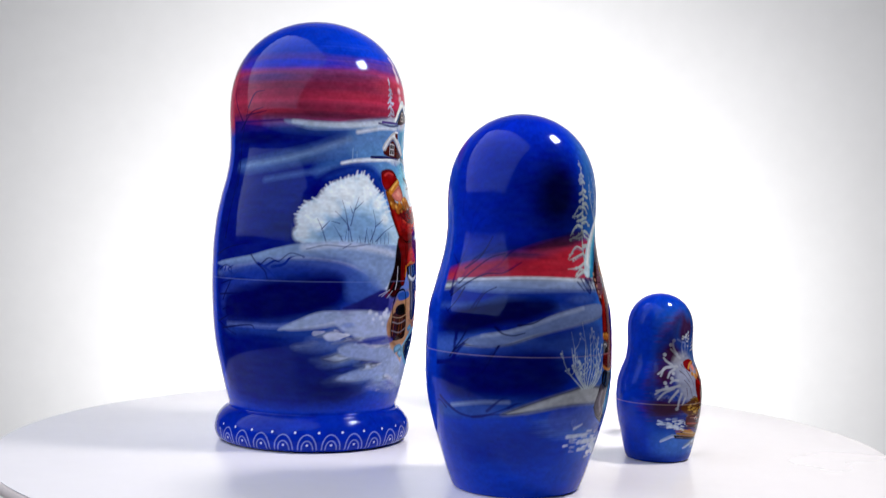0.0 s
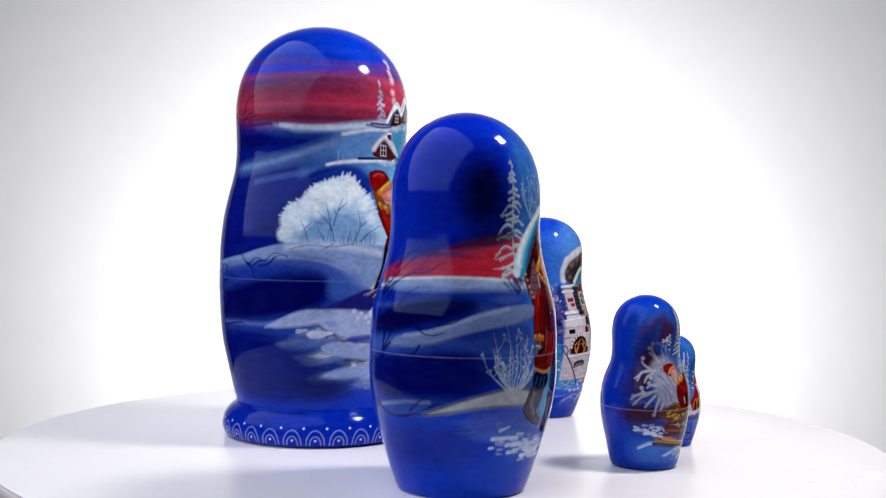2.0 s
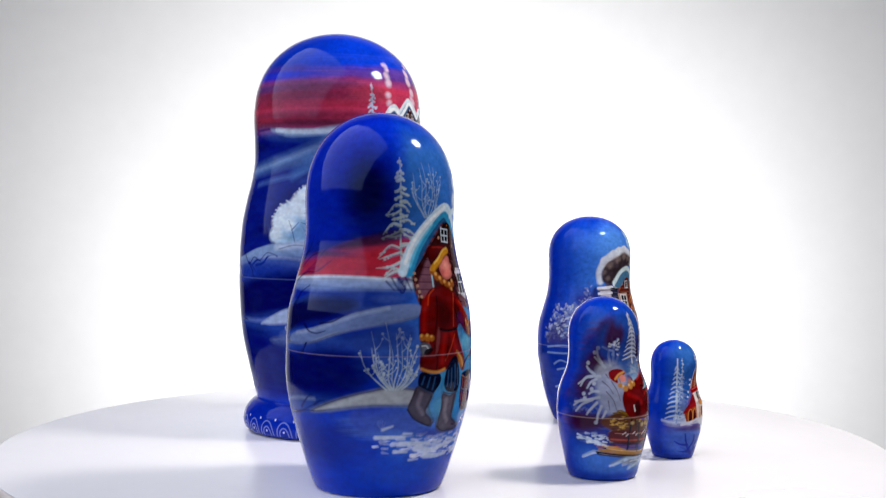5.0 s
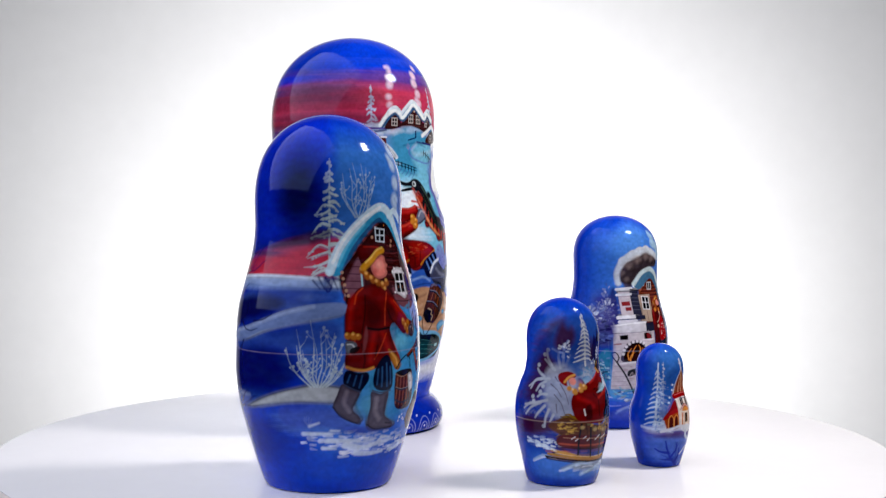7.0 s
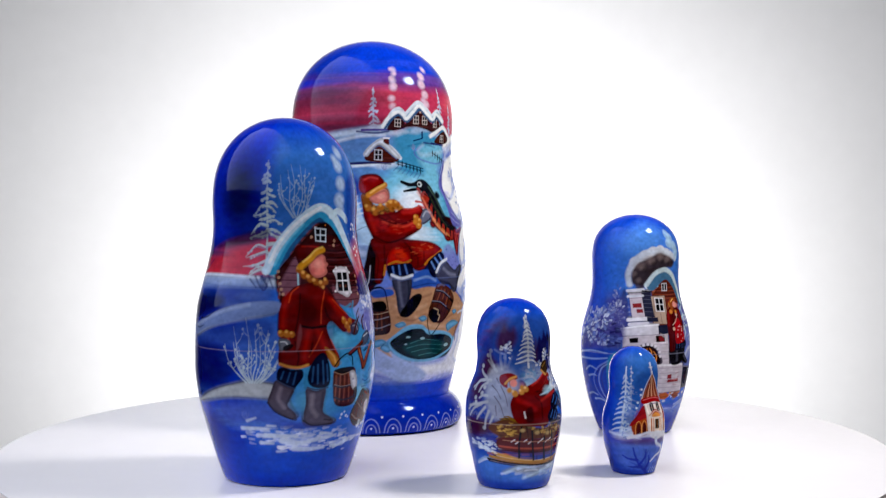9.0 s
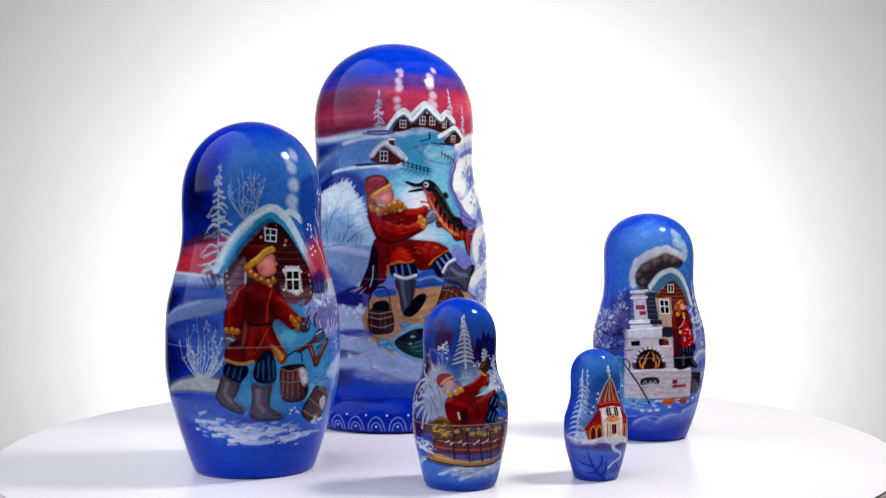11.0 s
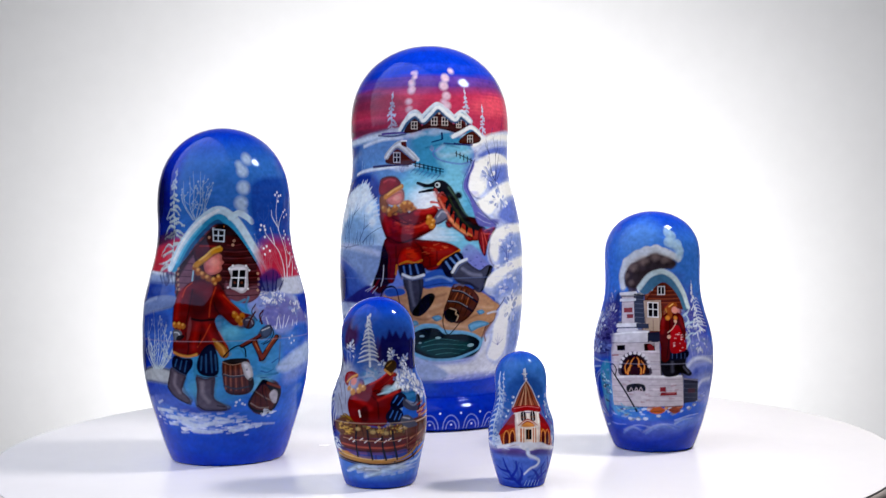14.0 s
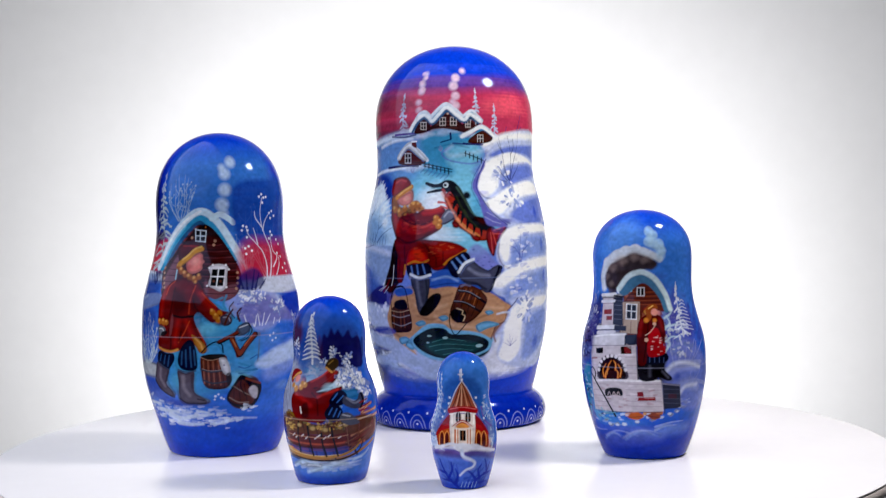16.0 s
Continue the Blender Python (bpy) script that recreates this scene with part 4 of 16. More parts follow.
    d.stroke((70, 100, 90), 0.82, (7.6, 110.7), (12.5, 105.5), (16.5, 99.8), (22.5, 95.2), alpha=0.6, soft=0.41)
    d.stroke((150, 60, 60), 1.37, (-1.3, 109.7), (1.0, 107.1), (3.2, 108.1), alpha=0.9)
    d.stroke((190, 90, 90), 1.10, (-4.0, 104.1), (0.3, 103.6), (1.7, 101.5), end=0.41)
    d.stroke((190, 90, 90), 1.10, (-2.5, 102.1), (1.7, 101.0), (3.1, 98.9), end=0.41)
    d.fill(BLOOD, (17.7, 97.2), (24.8, 96.7), (27.4, 94.1), (22.3, 93.6), soft=0.33)
    d.fill((120, 20, 26), (27.2, 92.0), (33.9, 91.5), (37.4, 94.0), (39.2, 92.5), (36.0, 88.4), (31.9, 85.4), (29.3, 79.3), (25.9, 82.9), (24.8, 88.5), soft=0.33)
    d.stroke((196, 70, 64), 0.55, (27.8, 90.0), (28.6, 80.8), alpha=0.8)
    d.stroke((196, 70, 64), 0.55, (29.3, 90.0), (31.1, 84.4), alpha=0.8)
    d.stroke((196, 70, 64), 0.55, (30.1, 91.0), (37.2, 92.5), alpha=0.8)
    d.stroke((196, 70, 64), 0.55, (29.2, 89.5), (35.3, 89.4), alpha=0.8)
    d.fill((130, 26, 30), (15.8, 89.6), (21.3, 88.0), (19.8, 86.0), (16.4, 87.1), soft=0.33)
    d.fill((130, 26, 30), (4.5, 95.3), (8.5, 94.3), (7.8, 92.3), (5.1, 92.8), soft=0.33)
    d.dab((190, 200, 204), 0.5, 111.8, 2.46)
    d.dab(INK, 0.1, 111.8, 1.37)
    d.dab((14, 16, 24), 14.1, 107.0, 3.29, soft=0.55)
    d.fill(FELT, (-1.7, 95.4), (-0.7, 99.0), (3.9, 101.0), (7.3, 98.9), (6.6, 96.3), (2.8, 95.4), (-0.3, 93.9), soft=0.33)
    d.stroke((40, 2, 8), 1.23, (-22.1, 100.8), (-16.2, 97.2), (-13.7, 94.1), end=0.41, alpha=0.6, soft=0.66)
    d.stroke((40, 2, 8), 1.23, (-32.5, 86.1), (-20.0, 84.4), (-9.2, 85.9), (4.3, 86.2), end=0.41, alpha=0.6, soft=0.66)
    d.stroke(INK, 0.66, (-36.0, 56.3), (-34.9, 64.1), (-29.8, 66.0), (-25.7, 65.0), (-23.8, 57.8))
    d.stroke(ICE, 2.74, (-23.3, 40.7), (-16.0, 45.0), (-6.8, 47.7), (6.9, 47.1), (20.6, 44.3), (27.3, 41.5), alpha=0.9)
    d.fill((20, 40, 50), (-23.4, 40.2), (-16.0, 44.5), (-3.4, 46.1), (13.7, 44.9), (25.1, 42.1), (27.0, 37.3), (21.9, 33.8), (10.2, 33.1), (-8.0, 33.7), (-18.4, 36.6), soft=0.55)
    d.fill(TEAL, (-16.8, 39.3), (-3.7, 41.5), (13.7, 40.8), (23.9, 38.5), (20.4, 34.4), (6.6, 33.6), (-8.0, 34.2), soft=0.82)
    d.stroke((120, 80, 66), 1.10, (-35.6, 42.0), (-30.0, 36.3), (-18.0, 31.9), (-8.2, 32.1), alpha=0.7, soft=0.41)
    d.stroke((110, 70, 70), 0.66, (27.4, 41.0), (28.6, 44.0), (31.5, 48.3), (39.2, 51.9), (43.1, 58.2), alpha=0.8)
    d.snow(WHITE, -40.9, 41.8, 8.9, 11.0, 14, 2.19, 21, 0.9)
    d.stroke(INK, 0.71, (-38.0, 56.3), (-41.5, 48.3), alpha=0.8)
    d.mist((74, 80, 186), 25.2, 31.7, 19.5, 2.2, 0.4, 860, 0.45)
    d.mist((74, 80, 186), -20.9, 27.9, 16.0, 2.2, 0.4, 740, 0.45)
    d.stroke((70, 60, 150), 0.82, (34.7, 94.3), (42.6, 91.9), (55.0, 93.4), end=0.33, alpha=0.65, soft=0.33)
    d.stroke((70, 60, 150), 0.82, (31.4, 75.2), (35.0, 72.5), (41.0, 71.9), end=0.33, alpha=0.65, soft=0.33)
    d.mist((88, 96, 196), 80.6, 100.9, 4.5, 5.5, 0.48, 1325, 0.15)
    d.mist((88, 96, 196), 58.9, 29.9, 7.9, 4.4, 0.48, 1570, 0.15)
    d.mist((88, 96, 196), -12.8, 26.8, 24.1, 1.9, 0.4, 1420, 0.15)
    d.mist((88, 96, 196), 17.9, 25.6, 20.3, 1.6, 0.36000000000000004, 1504, 0.15)
    d.stroke((238, 239, 246), 1.37, (-58.4, 130.8), (-39.5, 133.1), (-23.8, 133.5), end=0.82, alpha=0.75, soft=0.68)
    d.snow((236, 238, 246), -48.2, 48.1, 6.6, 11.0, 20, 1.64, 82, 0.6)
    d.fill((214, 216, 228), (-34.8, 40.6), (-26.1, 35.0), (-14.8, 31.0), (1.9, 30.0), (17.5, 31.2), (29.1, 35.0), (29.9, 40.7), (35.0, 46.7), (42.6, 52.6), (49.6, 54.4), (62.0, 50.7), (62.4, 40.0), (53.0, 31.6), (29.5, 27.1), (1.8, 25.8), (-21.5, 26.7), (-35.4, 31.1), soft=1.37, alpha=0.95)
    d.mist((150, 160, 212), -17.2, 27.8, 13.6, 1.4, 0.6, 4, 0.1)
    d.mist((150, 160, 212), 35.2, 44.6, 2.9, 4.4, 0.5, 5, 0.1)
    d.mist((234, 236, 240), 5.6, 28.9, 23.8, 1.6, 0.7, 7, 0.05)
    d.stroke((96, 60, 56), 1.10, (-32.1, 44.8), (-31.6, 39.1), (-25.7, 35.0), (-17.4, 32.6), (-9.0, 33.2), alpha=0.85, soft=0.41, end=0.55)
    d.stroke((110, 74, 64), 0.82, (30.7, 40.7), (29.4, 44.4), (34.0, 48.8), (40.8, 52.2), (42.3, 56.8), (45.1, 59.3), alpha=0.85, soft=0.33)
    d.stroke((70, 128, 176), 3.01, (-22.3, 40.9), (-16.6, 45.1), (-8.0, 48.2), (1.4, 46.6), (15.9, 45.3), (25.6, 42.9), alpha=0.95, soft=0.55, end=2.19)
    d.fill((10, 22, 26), (-22.4, 40.3), (-15.9, 44.6), (-7.4, 46.7), (2.1, 45.1), (15.9, 44.3), (25.8, 41.4), (27.1, 37.2), (21.1, 34.8), (5.5, 33.6), (-6.0, 33.7), (-16.1, 36.8), soft=0.55)
    d.fill((18, 66, 62), (-14.3, 39.4), (-4.2, 42.0), (9.7, 42.4), (22.1, 39.9), (24.8, 36.7), (17.2, 34.9), (5.5, 33.9), (-5.3, 34.0), soft=0.82)
    d.fill((40, 78, 150), (-10.7, 69.6), (-0.7, 70.6), (5.8, 68.5), (4.4, 65.9), (-5.8, 65.5), (-11.4, 66.8), soft=0.55, alpha=0.85)
    d.fill((40, 78, 150), (27.2, 61.4), (34.3, 60.2), (41.4, 56.8), (34.4, 55.5), (28.8, 58.3), soft=0.55, alpha=0.85)
    d.fill((24, 22, 36), (27.2, 68.6), (29.6, 73.1), (33.2, 74.1), (32.7, 71.0), (28.7, 66.0), (22.8, 63.6), (17.9, 65.2), soft=0.55, alpha=0.85)
    d.fill((132, 12, 10), (-27.7, 80.4), (-24.0, 83.9), (-16.8, 84.9), (-11.2, 81.8), (-9.2, 76.7), (-12.7, 74.7), (-20.3, 75.3), (-26.2, 74.8), soft=0.68, alpha=0.95)
    d.stroke((196, 120, 60), 1.10, (-24.0, 74.2), (-17.5, 75.8), (-11.3, 75.2), (-8.6, 76.2), alpha=0.9, soft=0.33)
    d.fill((150, 96, 44), (-25.6, 100.1), (-26.8, 99.3), (-28.6, 97.8), (-30.3, 97.6), (-31.9, 98.7), (-32.9, 99.2), (-34.4, 100.2), (-32.7, 100.7), (-31.5, 101.5), (-28.9, 102.2), (-26.2, 101.1), soft=0.44, alpha=0.95)
    d.fill((206, 154, 84), (-28.2, 100.7), (-29.5, 100.2), (-29.8, 99.4), (-31.1, 99.4), (-32.5, 99.7), (-32.1, 99.9), (-32.6, 100.5), (-31.8, 101.2), (-31.4, 101.2), (-30.1, 101.2), (-29.1, 100.9), soft=0.41, alpha=0.85)
    d.fill((150, 96, 44), (-23.3, 101.3), (-23.2, 100.3), (-23.6, 100.1), (-25.5, 99.6), (-27.2, 99.6), (-27.4, 100.6), (-28.3, 101.4), (-27.5, 101.7), (-26.0, 102.4), (-23.8, 102.1), (-23.4, 102.1), soft=0.44, alpha=0.95)
    d.fill((206, 154, 84), (-24.6, 101.9), (-24.1, 101.4), (-24.9, 101.1), (-25.7, 100.6), (-26.6, 101.1), (-27.5, 101.4), (-27.5, 101.7), (-27.1, 101.9), (-26.0, 102.4), (-25.1, 102.4), (-24.2, 102.1), soft=0.41, alpha=0.85)
    d.fill((150, 96, 44), (-20.4, 100.5), (-21.2, 99.8), (-21.9, 99.5), (-23.0, 99.0), (-24.7, 99.6), (-25.6, 99.8), (-25.7, 100.6), (-24.1, 101.1), (-23.3, 101.3), (-22.1, 101.6), (-20.9, 101.3), soft=0.44, alpha=0.95)
    d.fill((206, 154, 84), (-22.1, 100.8), (-22.4, 100.6), (-22.4, 100.3), (-23.2, 100.3), (-24.4, 100.3), (-24.5, 100.6), (-24.5, 100.9), (-24.1, 101.1), (-23.3, 101.3), (-22.5, 101.6), (-22.5, 101.3), soft=0.41, alpha=0.85)
    d.stroke((160, 104, 50), 1.64, (-35.8, 106.2), (-31.3, 109.3), (-23.7, 111.4), alpha=0.95, soft=0.38, end=1.64)
    d.fill((110, 62, 34), (-36.1, 105.7), (-33.3, 106.2), (-31.6, 102.5), (-33.1, 100.5), (-35.9, 102.6), soft=0.41, alpha=0.9)
    d.stroke((84, 76, 150), 1.37, (24.6, 118.4), (23.6, 113.7), (24.9, 109.0), (28.4, 106.4), (31.0, 102.8), (33.1, 96.6), alpha=0.8, soft=0.68, end=0.82)
    d.stroke((84, 76, 150), 1.10, (33.1, 96.6), (35.6, 92.0), (33.5, 86.9), (35.4, 81.2), alpha=0.6, soft=0.82, end=0.55)
    d.stroke((96, 110, 190), 1.92, (30.8, 91.5), (38.4, 93.5), (50.3, 94.0), alpha=0.45, soft=1.37, end=1.1)
    d.stroke((96, 110, 190), 1.92, (32.9, 77.2), (43.4, 79.5), (56.3, 79.3), alpha=0.45, soft=1.37, end=1.1)
    d.fill((70, 72, 168), (-41.0, 56.8), (-42.6, 55.7), (-46.6, 54.9), (-50.8, 53.8), (-54.3, 54.2), (-57.0, 54.4), (-59.8, 55.1), (-53.6, 56.5), (-50.1, 57.6), (-46.0, 58.0), (-41.0, 57.3), soft=0.95, alpha=0.6)
    d.fill((70, 72, 168), (-35.8, 53.5), (-36.5, 53.0), (-37.0, 51.7), (-40.7, 51.4), (-44.5, 51.6), (-45.7, 51.8), (-44.8, 52.6), (-42.8, 53.4), (-40.5, 54.2), (-37.9, 54.5), (-34.3, 54.3), soft=0.95, alpha=0.6)
    d.fill((70, 72, 168), (-52.4, 51.7), (-54.2, 51.1), (-58.6, 50.2), (-63.4, 48.9), (-67.4, 49.6), (-74.9, 49.2), (-74.6, 50.0), (-67.6, 51.1), (-62.3, 52.1), (-58.2, 52.8), (-54.0, 52.4), soft=0.95, alpha=0.6)
    d.fill((70, 72, 168), (-37.6, 47.4), (-36.6, 46.4), (-41.5, 46.0), (-45.1, 45.2), (-48.9, 44.8), (-52.7, 45.2), (-52.2, 46.0), (-50.7, 47.1), (-45.2, 48.2), (-40.5, 48.3), (-36.9, 47.6), soft=0.95, alpha=0.6)
    d.fill((70, 72, 168), (-48.7, 43.0), (-52.0, 42.1), (-54.0, 41.2), (-58.5, 40.8), (-62.3, 40.4), (-62.6, 41.1), (-64.0, 41.9), (-61.9, 43.0), (-57.7, 43.4), (-54.8, 43.6), (-51.1, 43.7), soft=0.95, alpha=0.6)
    d.fill((70, 72, 168), (-32.7, 59.7), (-32.4, 58.6), (-34.9, 57.6), (-36.6, 57.6), (-38.1, 57.8), (-38.4, 58.3), (-40.9, 59.3), (-37.6, 60.6), (-36.5, 61.1), (-34.0, 61.4), (-33.0, 60.7), soft=0.95, alpha=0.6)
    d.fill((70, 72, 168), (-64.9, 56.7), (-62.2, 56.3), (-68.6, 55.3), (-74.2, 54.5), (-84.4, 54.1), (-84.1, 54.6), (-83.9, 55.2), (-84.7, 56.2), (-74.4, 56.9), (-69.6, 56.8), (-66.5, 57.4), soft=0.95, alpha=0.6)
    d.fill((216, 222, 236), (-57.1, 46.8), (-58.7, 46.3), (-60.2, 45.7), (-66.4, 45.2), (-73.1, 44.6), (-74.5, 44.8), (-72.9, 45.4), (-68.7, 46.1), (-65.4, 47.3), (-61.6, 46.9), (-57.5, 47.4), soft=0.54, alpha=0.85)
    d.fill((216, 222, 236), (-37.2, 43.3), (-37.7, 42.7), (-38.5, 41.9), (-41.3, 41.6), (-44.9, 41.3), (-44.0, 41.8), (-46.3, 42.3), (-44.2, 42.8), (-41.0, 43.2), (-38.2, 44.0), (-37.6, 43.5), soft=0.54, alpha=0.85)
    d.fill((216, 222, 236), (-46.4, 39.9), (-47.0, 39.4), (-49.2, 38.8), (-53.1, 37.9), (-57.9, 37.9), (-60.4, 38.1), (-58.2, 38.7), (-56.0, 39.3), (-52.5, 40.0), (-48.5, 40.1), (-45.1, 40.5), soft=0.54, alpha=0.85)
    d.fill((2, 13, 111), (-97.8, 91.6), (-97.9, 98.9), (-89.5, 105.9), (-79.3, 114.0), (-61.7, 117.6), (-46.2, 116.1), (-39.9, 109.2), (-44.3, 105.6), (-51.1, 110.8), (-62.1, 111.5), (-75.8, 108.5), (-83.7, 103.2), (-91.3, 98.5), (-93.3, 91.2), soft=1.15, edge=0)
    d.fill((22, 59, 156), (-79.2, 111.2), (-65.4, 116.6), (-46.0, 118.9), (-41.0, 111.5), (-40.1, 105.7), (-51.0, 111.8), (-65.6, 111.9), soft=1.84, edge=0, alpha=0.6)
    d.fill((172, 202, 227), (-94.9, 87.5), (-93.4, 92.1), (-94.3, 95.7), (-91.5, 99.9), (-86.5, 102.3), (-81.2, 103.1), (-79.1, 107.0), (-73.8, 109.9), (-64.9, 111.9), (-56.1, 113.7), (-50.3, 111.3), (-47.2, 107.2), (-41.3, 104.0), (-38.4, 98.0), (-33.2, 91.0), (-32.0, 85.3), (-43.0, 84.1), (-66.5, 85.6), (-84.4, 84.9), soft=0.37, edge=0)
    d.fill((69, 126, 187), (-83.0, 86.8), (-78.7, 93.4), (-69.5, 97.5), (-56.5, 98.1), (-46.2, 93.6), (-40.6, 86.2), (-66.5, 86.1), soft=1.84, edge=0, alpha=0.6)
    d.dab((233, 239, 245), -91.3, 89.4, 5.99, alpha=0.7, soft=1.20, tall=1)
    d.dab((233, 239, 245), -90.4, 94.4, 6.45, alpha=0.7, soft=1.29, tall=1)
    d.dab((233, 239, 245), -87.5, 98.6, 5.99, alpha=0.7, soft=1.20, tall=1)
    d.dab((233, 239, 245), -81.3, 99.6, 6.45, alpha=0.7, soft=1.29, tall=1)
    d.dab((233, 239, 245), -77.0, 103.8, 6.91, alpha=0.7, soft=1.38, tall=1)
    d.dab((233, 239, 245), -71.2, 106.7, 6.91, alpha=0.7, soft=1.38, tall=1)
    d.dab((233, 239, 245), -63.8, 108.2, 7.37, alpha=0.7, soft=1.47, tall=1)
    d.dab((233, 239, 245), -55.1, 109.8, 5.99, alpha=0.7, soft=1.20, tall=1)
    d.dab((233, 239, 245), -51.1, 106.6, 5.53, alpha=0.7, soft=1.11, tall=1)
    d.dab((233, 239, 245), -83.2, 93.4, 5.99, alpha=0.7, soft=1.20, tall=1)
    d.dab((233, 239, 245), -66.1, 103.5, 6.91, alpha=0.7, soft=1.38, tall=1)
    d.dab((233, 239, 245), -56.6, 104.2, 5.99, alpha=0.7, soft=1.20, tall=1)
    d.dab((233, 239, 245), -47.0, 101.6, 5.07, alpha=0.7, soft=1.01, tall=1)
    d.dab((233, 239, 245), -42.9, 95.6, 4.15, alpha=0.7, soft=0.83, tall=1)
    d.dab((233, 239, 245), -74.2, 98.8, 5.53, alpha=0.7, soft=1.11, tall=1)
    d.stroke((216, 225, 237), 1.15, (-91.7, 88.4), (-94.7, 87.8), soft=0.32, alpha=0.85, end=0.46)
    d.stroke((216, 225, 237), 1.15, (-92.3, 90.2), (-95.5, 89.6), soft=0.32, alpha=0.85, end=0.46)
    d.stroke((216, 225, 237), 1.15, (-91.1, 91.7), (-94.7, 91.6), soft=0.32, alpha=0.85, end=0.46)
    d.stroke((216, 225, 237), 1.15, (-91.3, 93.6), (-94.1, 93.4), soft=0.32, alpha=0.85, end=0.46)
    d.stroke((216, 225, 237), 1.15, (-91.8, 94.6), (-95.0, 94.9), soft=0.32, alpha=0.85, end=0.46)
    d.stroke((216, 225, 237), 1.15, (-91.7, 96.5), (-95.8, 96.7), soft=0.32, alpha=0.85, end=0.46)
    d.stroke((216, 225, 237), 1.15, (-90.4, 97.2), (-94.2, 97.8), soft=0.32, alpha=0.85, end=0.46)
    d.stroke((216, 225, 237), 1.15, (-89.9, 99.0), (-93.5, 99.5), soft=0.32, alpha=0.85, end=0.46)
    d.stroke((216, 225, 237), 1.15, (-88.3, 99.3), (-91.8, 100.4), soft=0.32, alpha=0.85, end=0.46)
    d.stroke((216, 225, 237), 1.15, (-87.4, 101.0), (-90.8, 102.1), soft=0.32, alpha=0.85, end=0.46)
    d.stroke((216, 225, 237), 1.15, (-84.3, 100.6), (-87.5, 101.6), soft=0.32, alpha=0.85, end=0.46)
    d.stroke((216, 225, 237), 1.15, (-83.1, 102.1), (-86.4, 103.5), soft=0.32, alpha=0.85, end=0.46)
    d.stroke((216, 225, 237), 1.15, (-80.4, 101.4), (-82.8, 102.7), soft=0.32, alpha=0.85, end=0.46)
    d.stroke((216, 225, 237), 1.15, (-78.7, 102.8), (-81.8, 104.4), soft=0.32, alpha=0.85, end=0.46)
    d.stroke((216, 225, 237), 1.15, (-79.1, 104.1), (-81.5, 106.3), soft=0.32, alpha=0.85, end=0.46)
    d.stroke((216, 225, 237), 1.15, (-77.1, 105.2), (-79.5, 107.5), soft=0.32, alpha=0.85, end=0.46)
    d.stroke((216, 225, 237), 1.15, (-77.0, 106.4), (-78.7, 108.8), soft=0.32, alpha=0.85, end=0.46)
    d.stroke((216, 225, 237), 1.15, (-74.7, 107.3), (-76.4, 109.9), soft=0.32, alpha=0.85, end=0.46)
    d.stroke((216, 225, 237), 1.15, (-73.7, 107.8), (-74.9, 109.9), soft=0.32, alpha=0.85, end=0.46)
    d.stroke((216, 225, 237), 1.15, (-71.1, 108.4), (-72.0, 110.6), soft=0.32, alpha=0.85, end=0.46)
    d.stroke((216, 225, 237), 1.15, (-69.5, 109.4), (-69.9, 111.9), soft=0.32, alpha=0.85, end=0.46)
    d.stroke((216, 225, 237), 1.15, (-66.8, 109.7), (-67.1, 112.0), soft=0.32, alpha=0.85, end=0.46)
    d.stroke((216, 225, 237), 1.15, (-65.2, 110.6), (-64.8, 113.0), soft=0.32, alpha=0.85, end=0.46)
    d.stroke((216, 225, 237), 1.15, (-62.4, 110.5), (-61.9, 113.1), soft=0.32, alpha=0.85, end=0.46)
    d.stroke((216, 225, 237), 1.15, (-59.9, 112.1), (-58.6, 115.0), soft=0.32, alpha=0.85, end=0.46)
    d.stroke((216, 225, 237), 1.15, (-57.1, 111.7), (-55.7, 114.6), soft=0.32, alpha=0.85, end=0.46)
    d.stroke((216, 225, 237), 1.15, (-55.8, 112.1), (-53.7, 115.0), soft=0.32, alpha=0.85, end=0.46)
    d.stroke((216, 225, 237), 1.15, (-53.1, 111.5), (-51.1, 113.6), soft=0.32, alpha=0.85, end=0.46)
    d.stroke((216, 225, 237), 1.15, (-53.3, 110.1), (-50.6, 112.8), soft=0.32, alpha=0.85, end=0.46)
    d.stroke((216, 225, 237), 1.15, (-50.8, 109.2), (-47.9, 111.6), soft=0.32, alpha=0.85, end=0.46)
    d.stroke((216, 225, 237), 1.15, (-51.1, 107.2), (-47.8, 109.0), soft=0.32, alpha=0.85, end=0.46)
    d.stroke((216, 225, 237), 1.15, (-49.0, 106.0), (-45.4, 108.1), soft=0.32, alpha=0.85, end=0.46)
    d.stroke((216, 225, 237), 1.15, (-47.7, 105.7), (-44.4, 107.2), soft=0.32, alpha=0.85, end=0.46)
    d.stroke((216, 225, 237), 1.15, (-45.9, 104.3), (-41.6, 106.4), soft=0.32, alpha=0.85, end=0.46)
    d.stroke((216, 225, 237), 1.15, (-45.0, 103.7), (-41.5, 105.3), soft=0.32, alpha=0.85, end=0.46)
    d.stroke((216, 225, 237), 1.15, (-43.6, 102.2), (-39.6, 103.4), soft=0.32, alpha=0.85, end=0.46)
    d.stroke((216, 225, 237), 1.15, (-42.5, 100.1), (-38.2, 101.0), soft=0.32, alpha=0.85, end=0.46)
    d.stroke((216, 225, 237), 1.15, (-41.8, 98.3), (-36.6, 99.1), soft=0.32, alpha=0.85, end=0.46)
    d.stroke((16, 25, 98), 0.46, (-64.6, 86.1), (-66.4, 92.0), (-70.7, 96.1), (-73.8, 98.3), soft=0.14, alpha=0.8, end=0.18)
    d.stroke((16, 25, 98), 0.46, (-66.5, 90.6), (-67.6, 97.1), (-69.4, 102.6), soft=0.14, alpha=0.8, end=0.18)
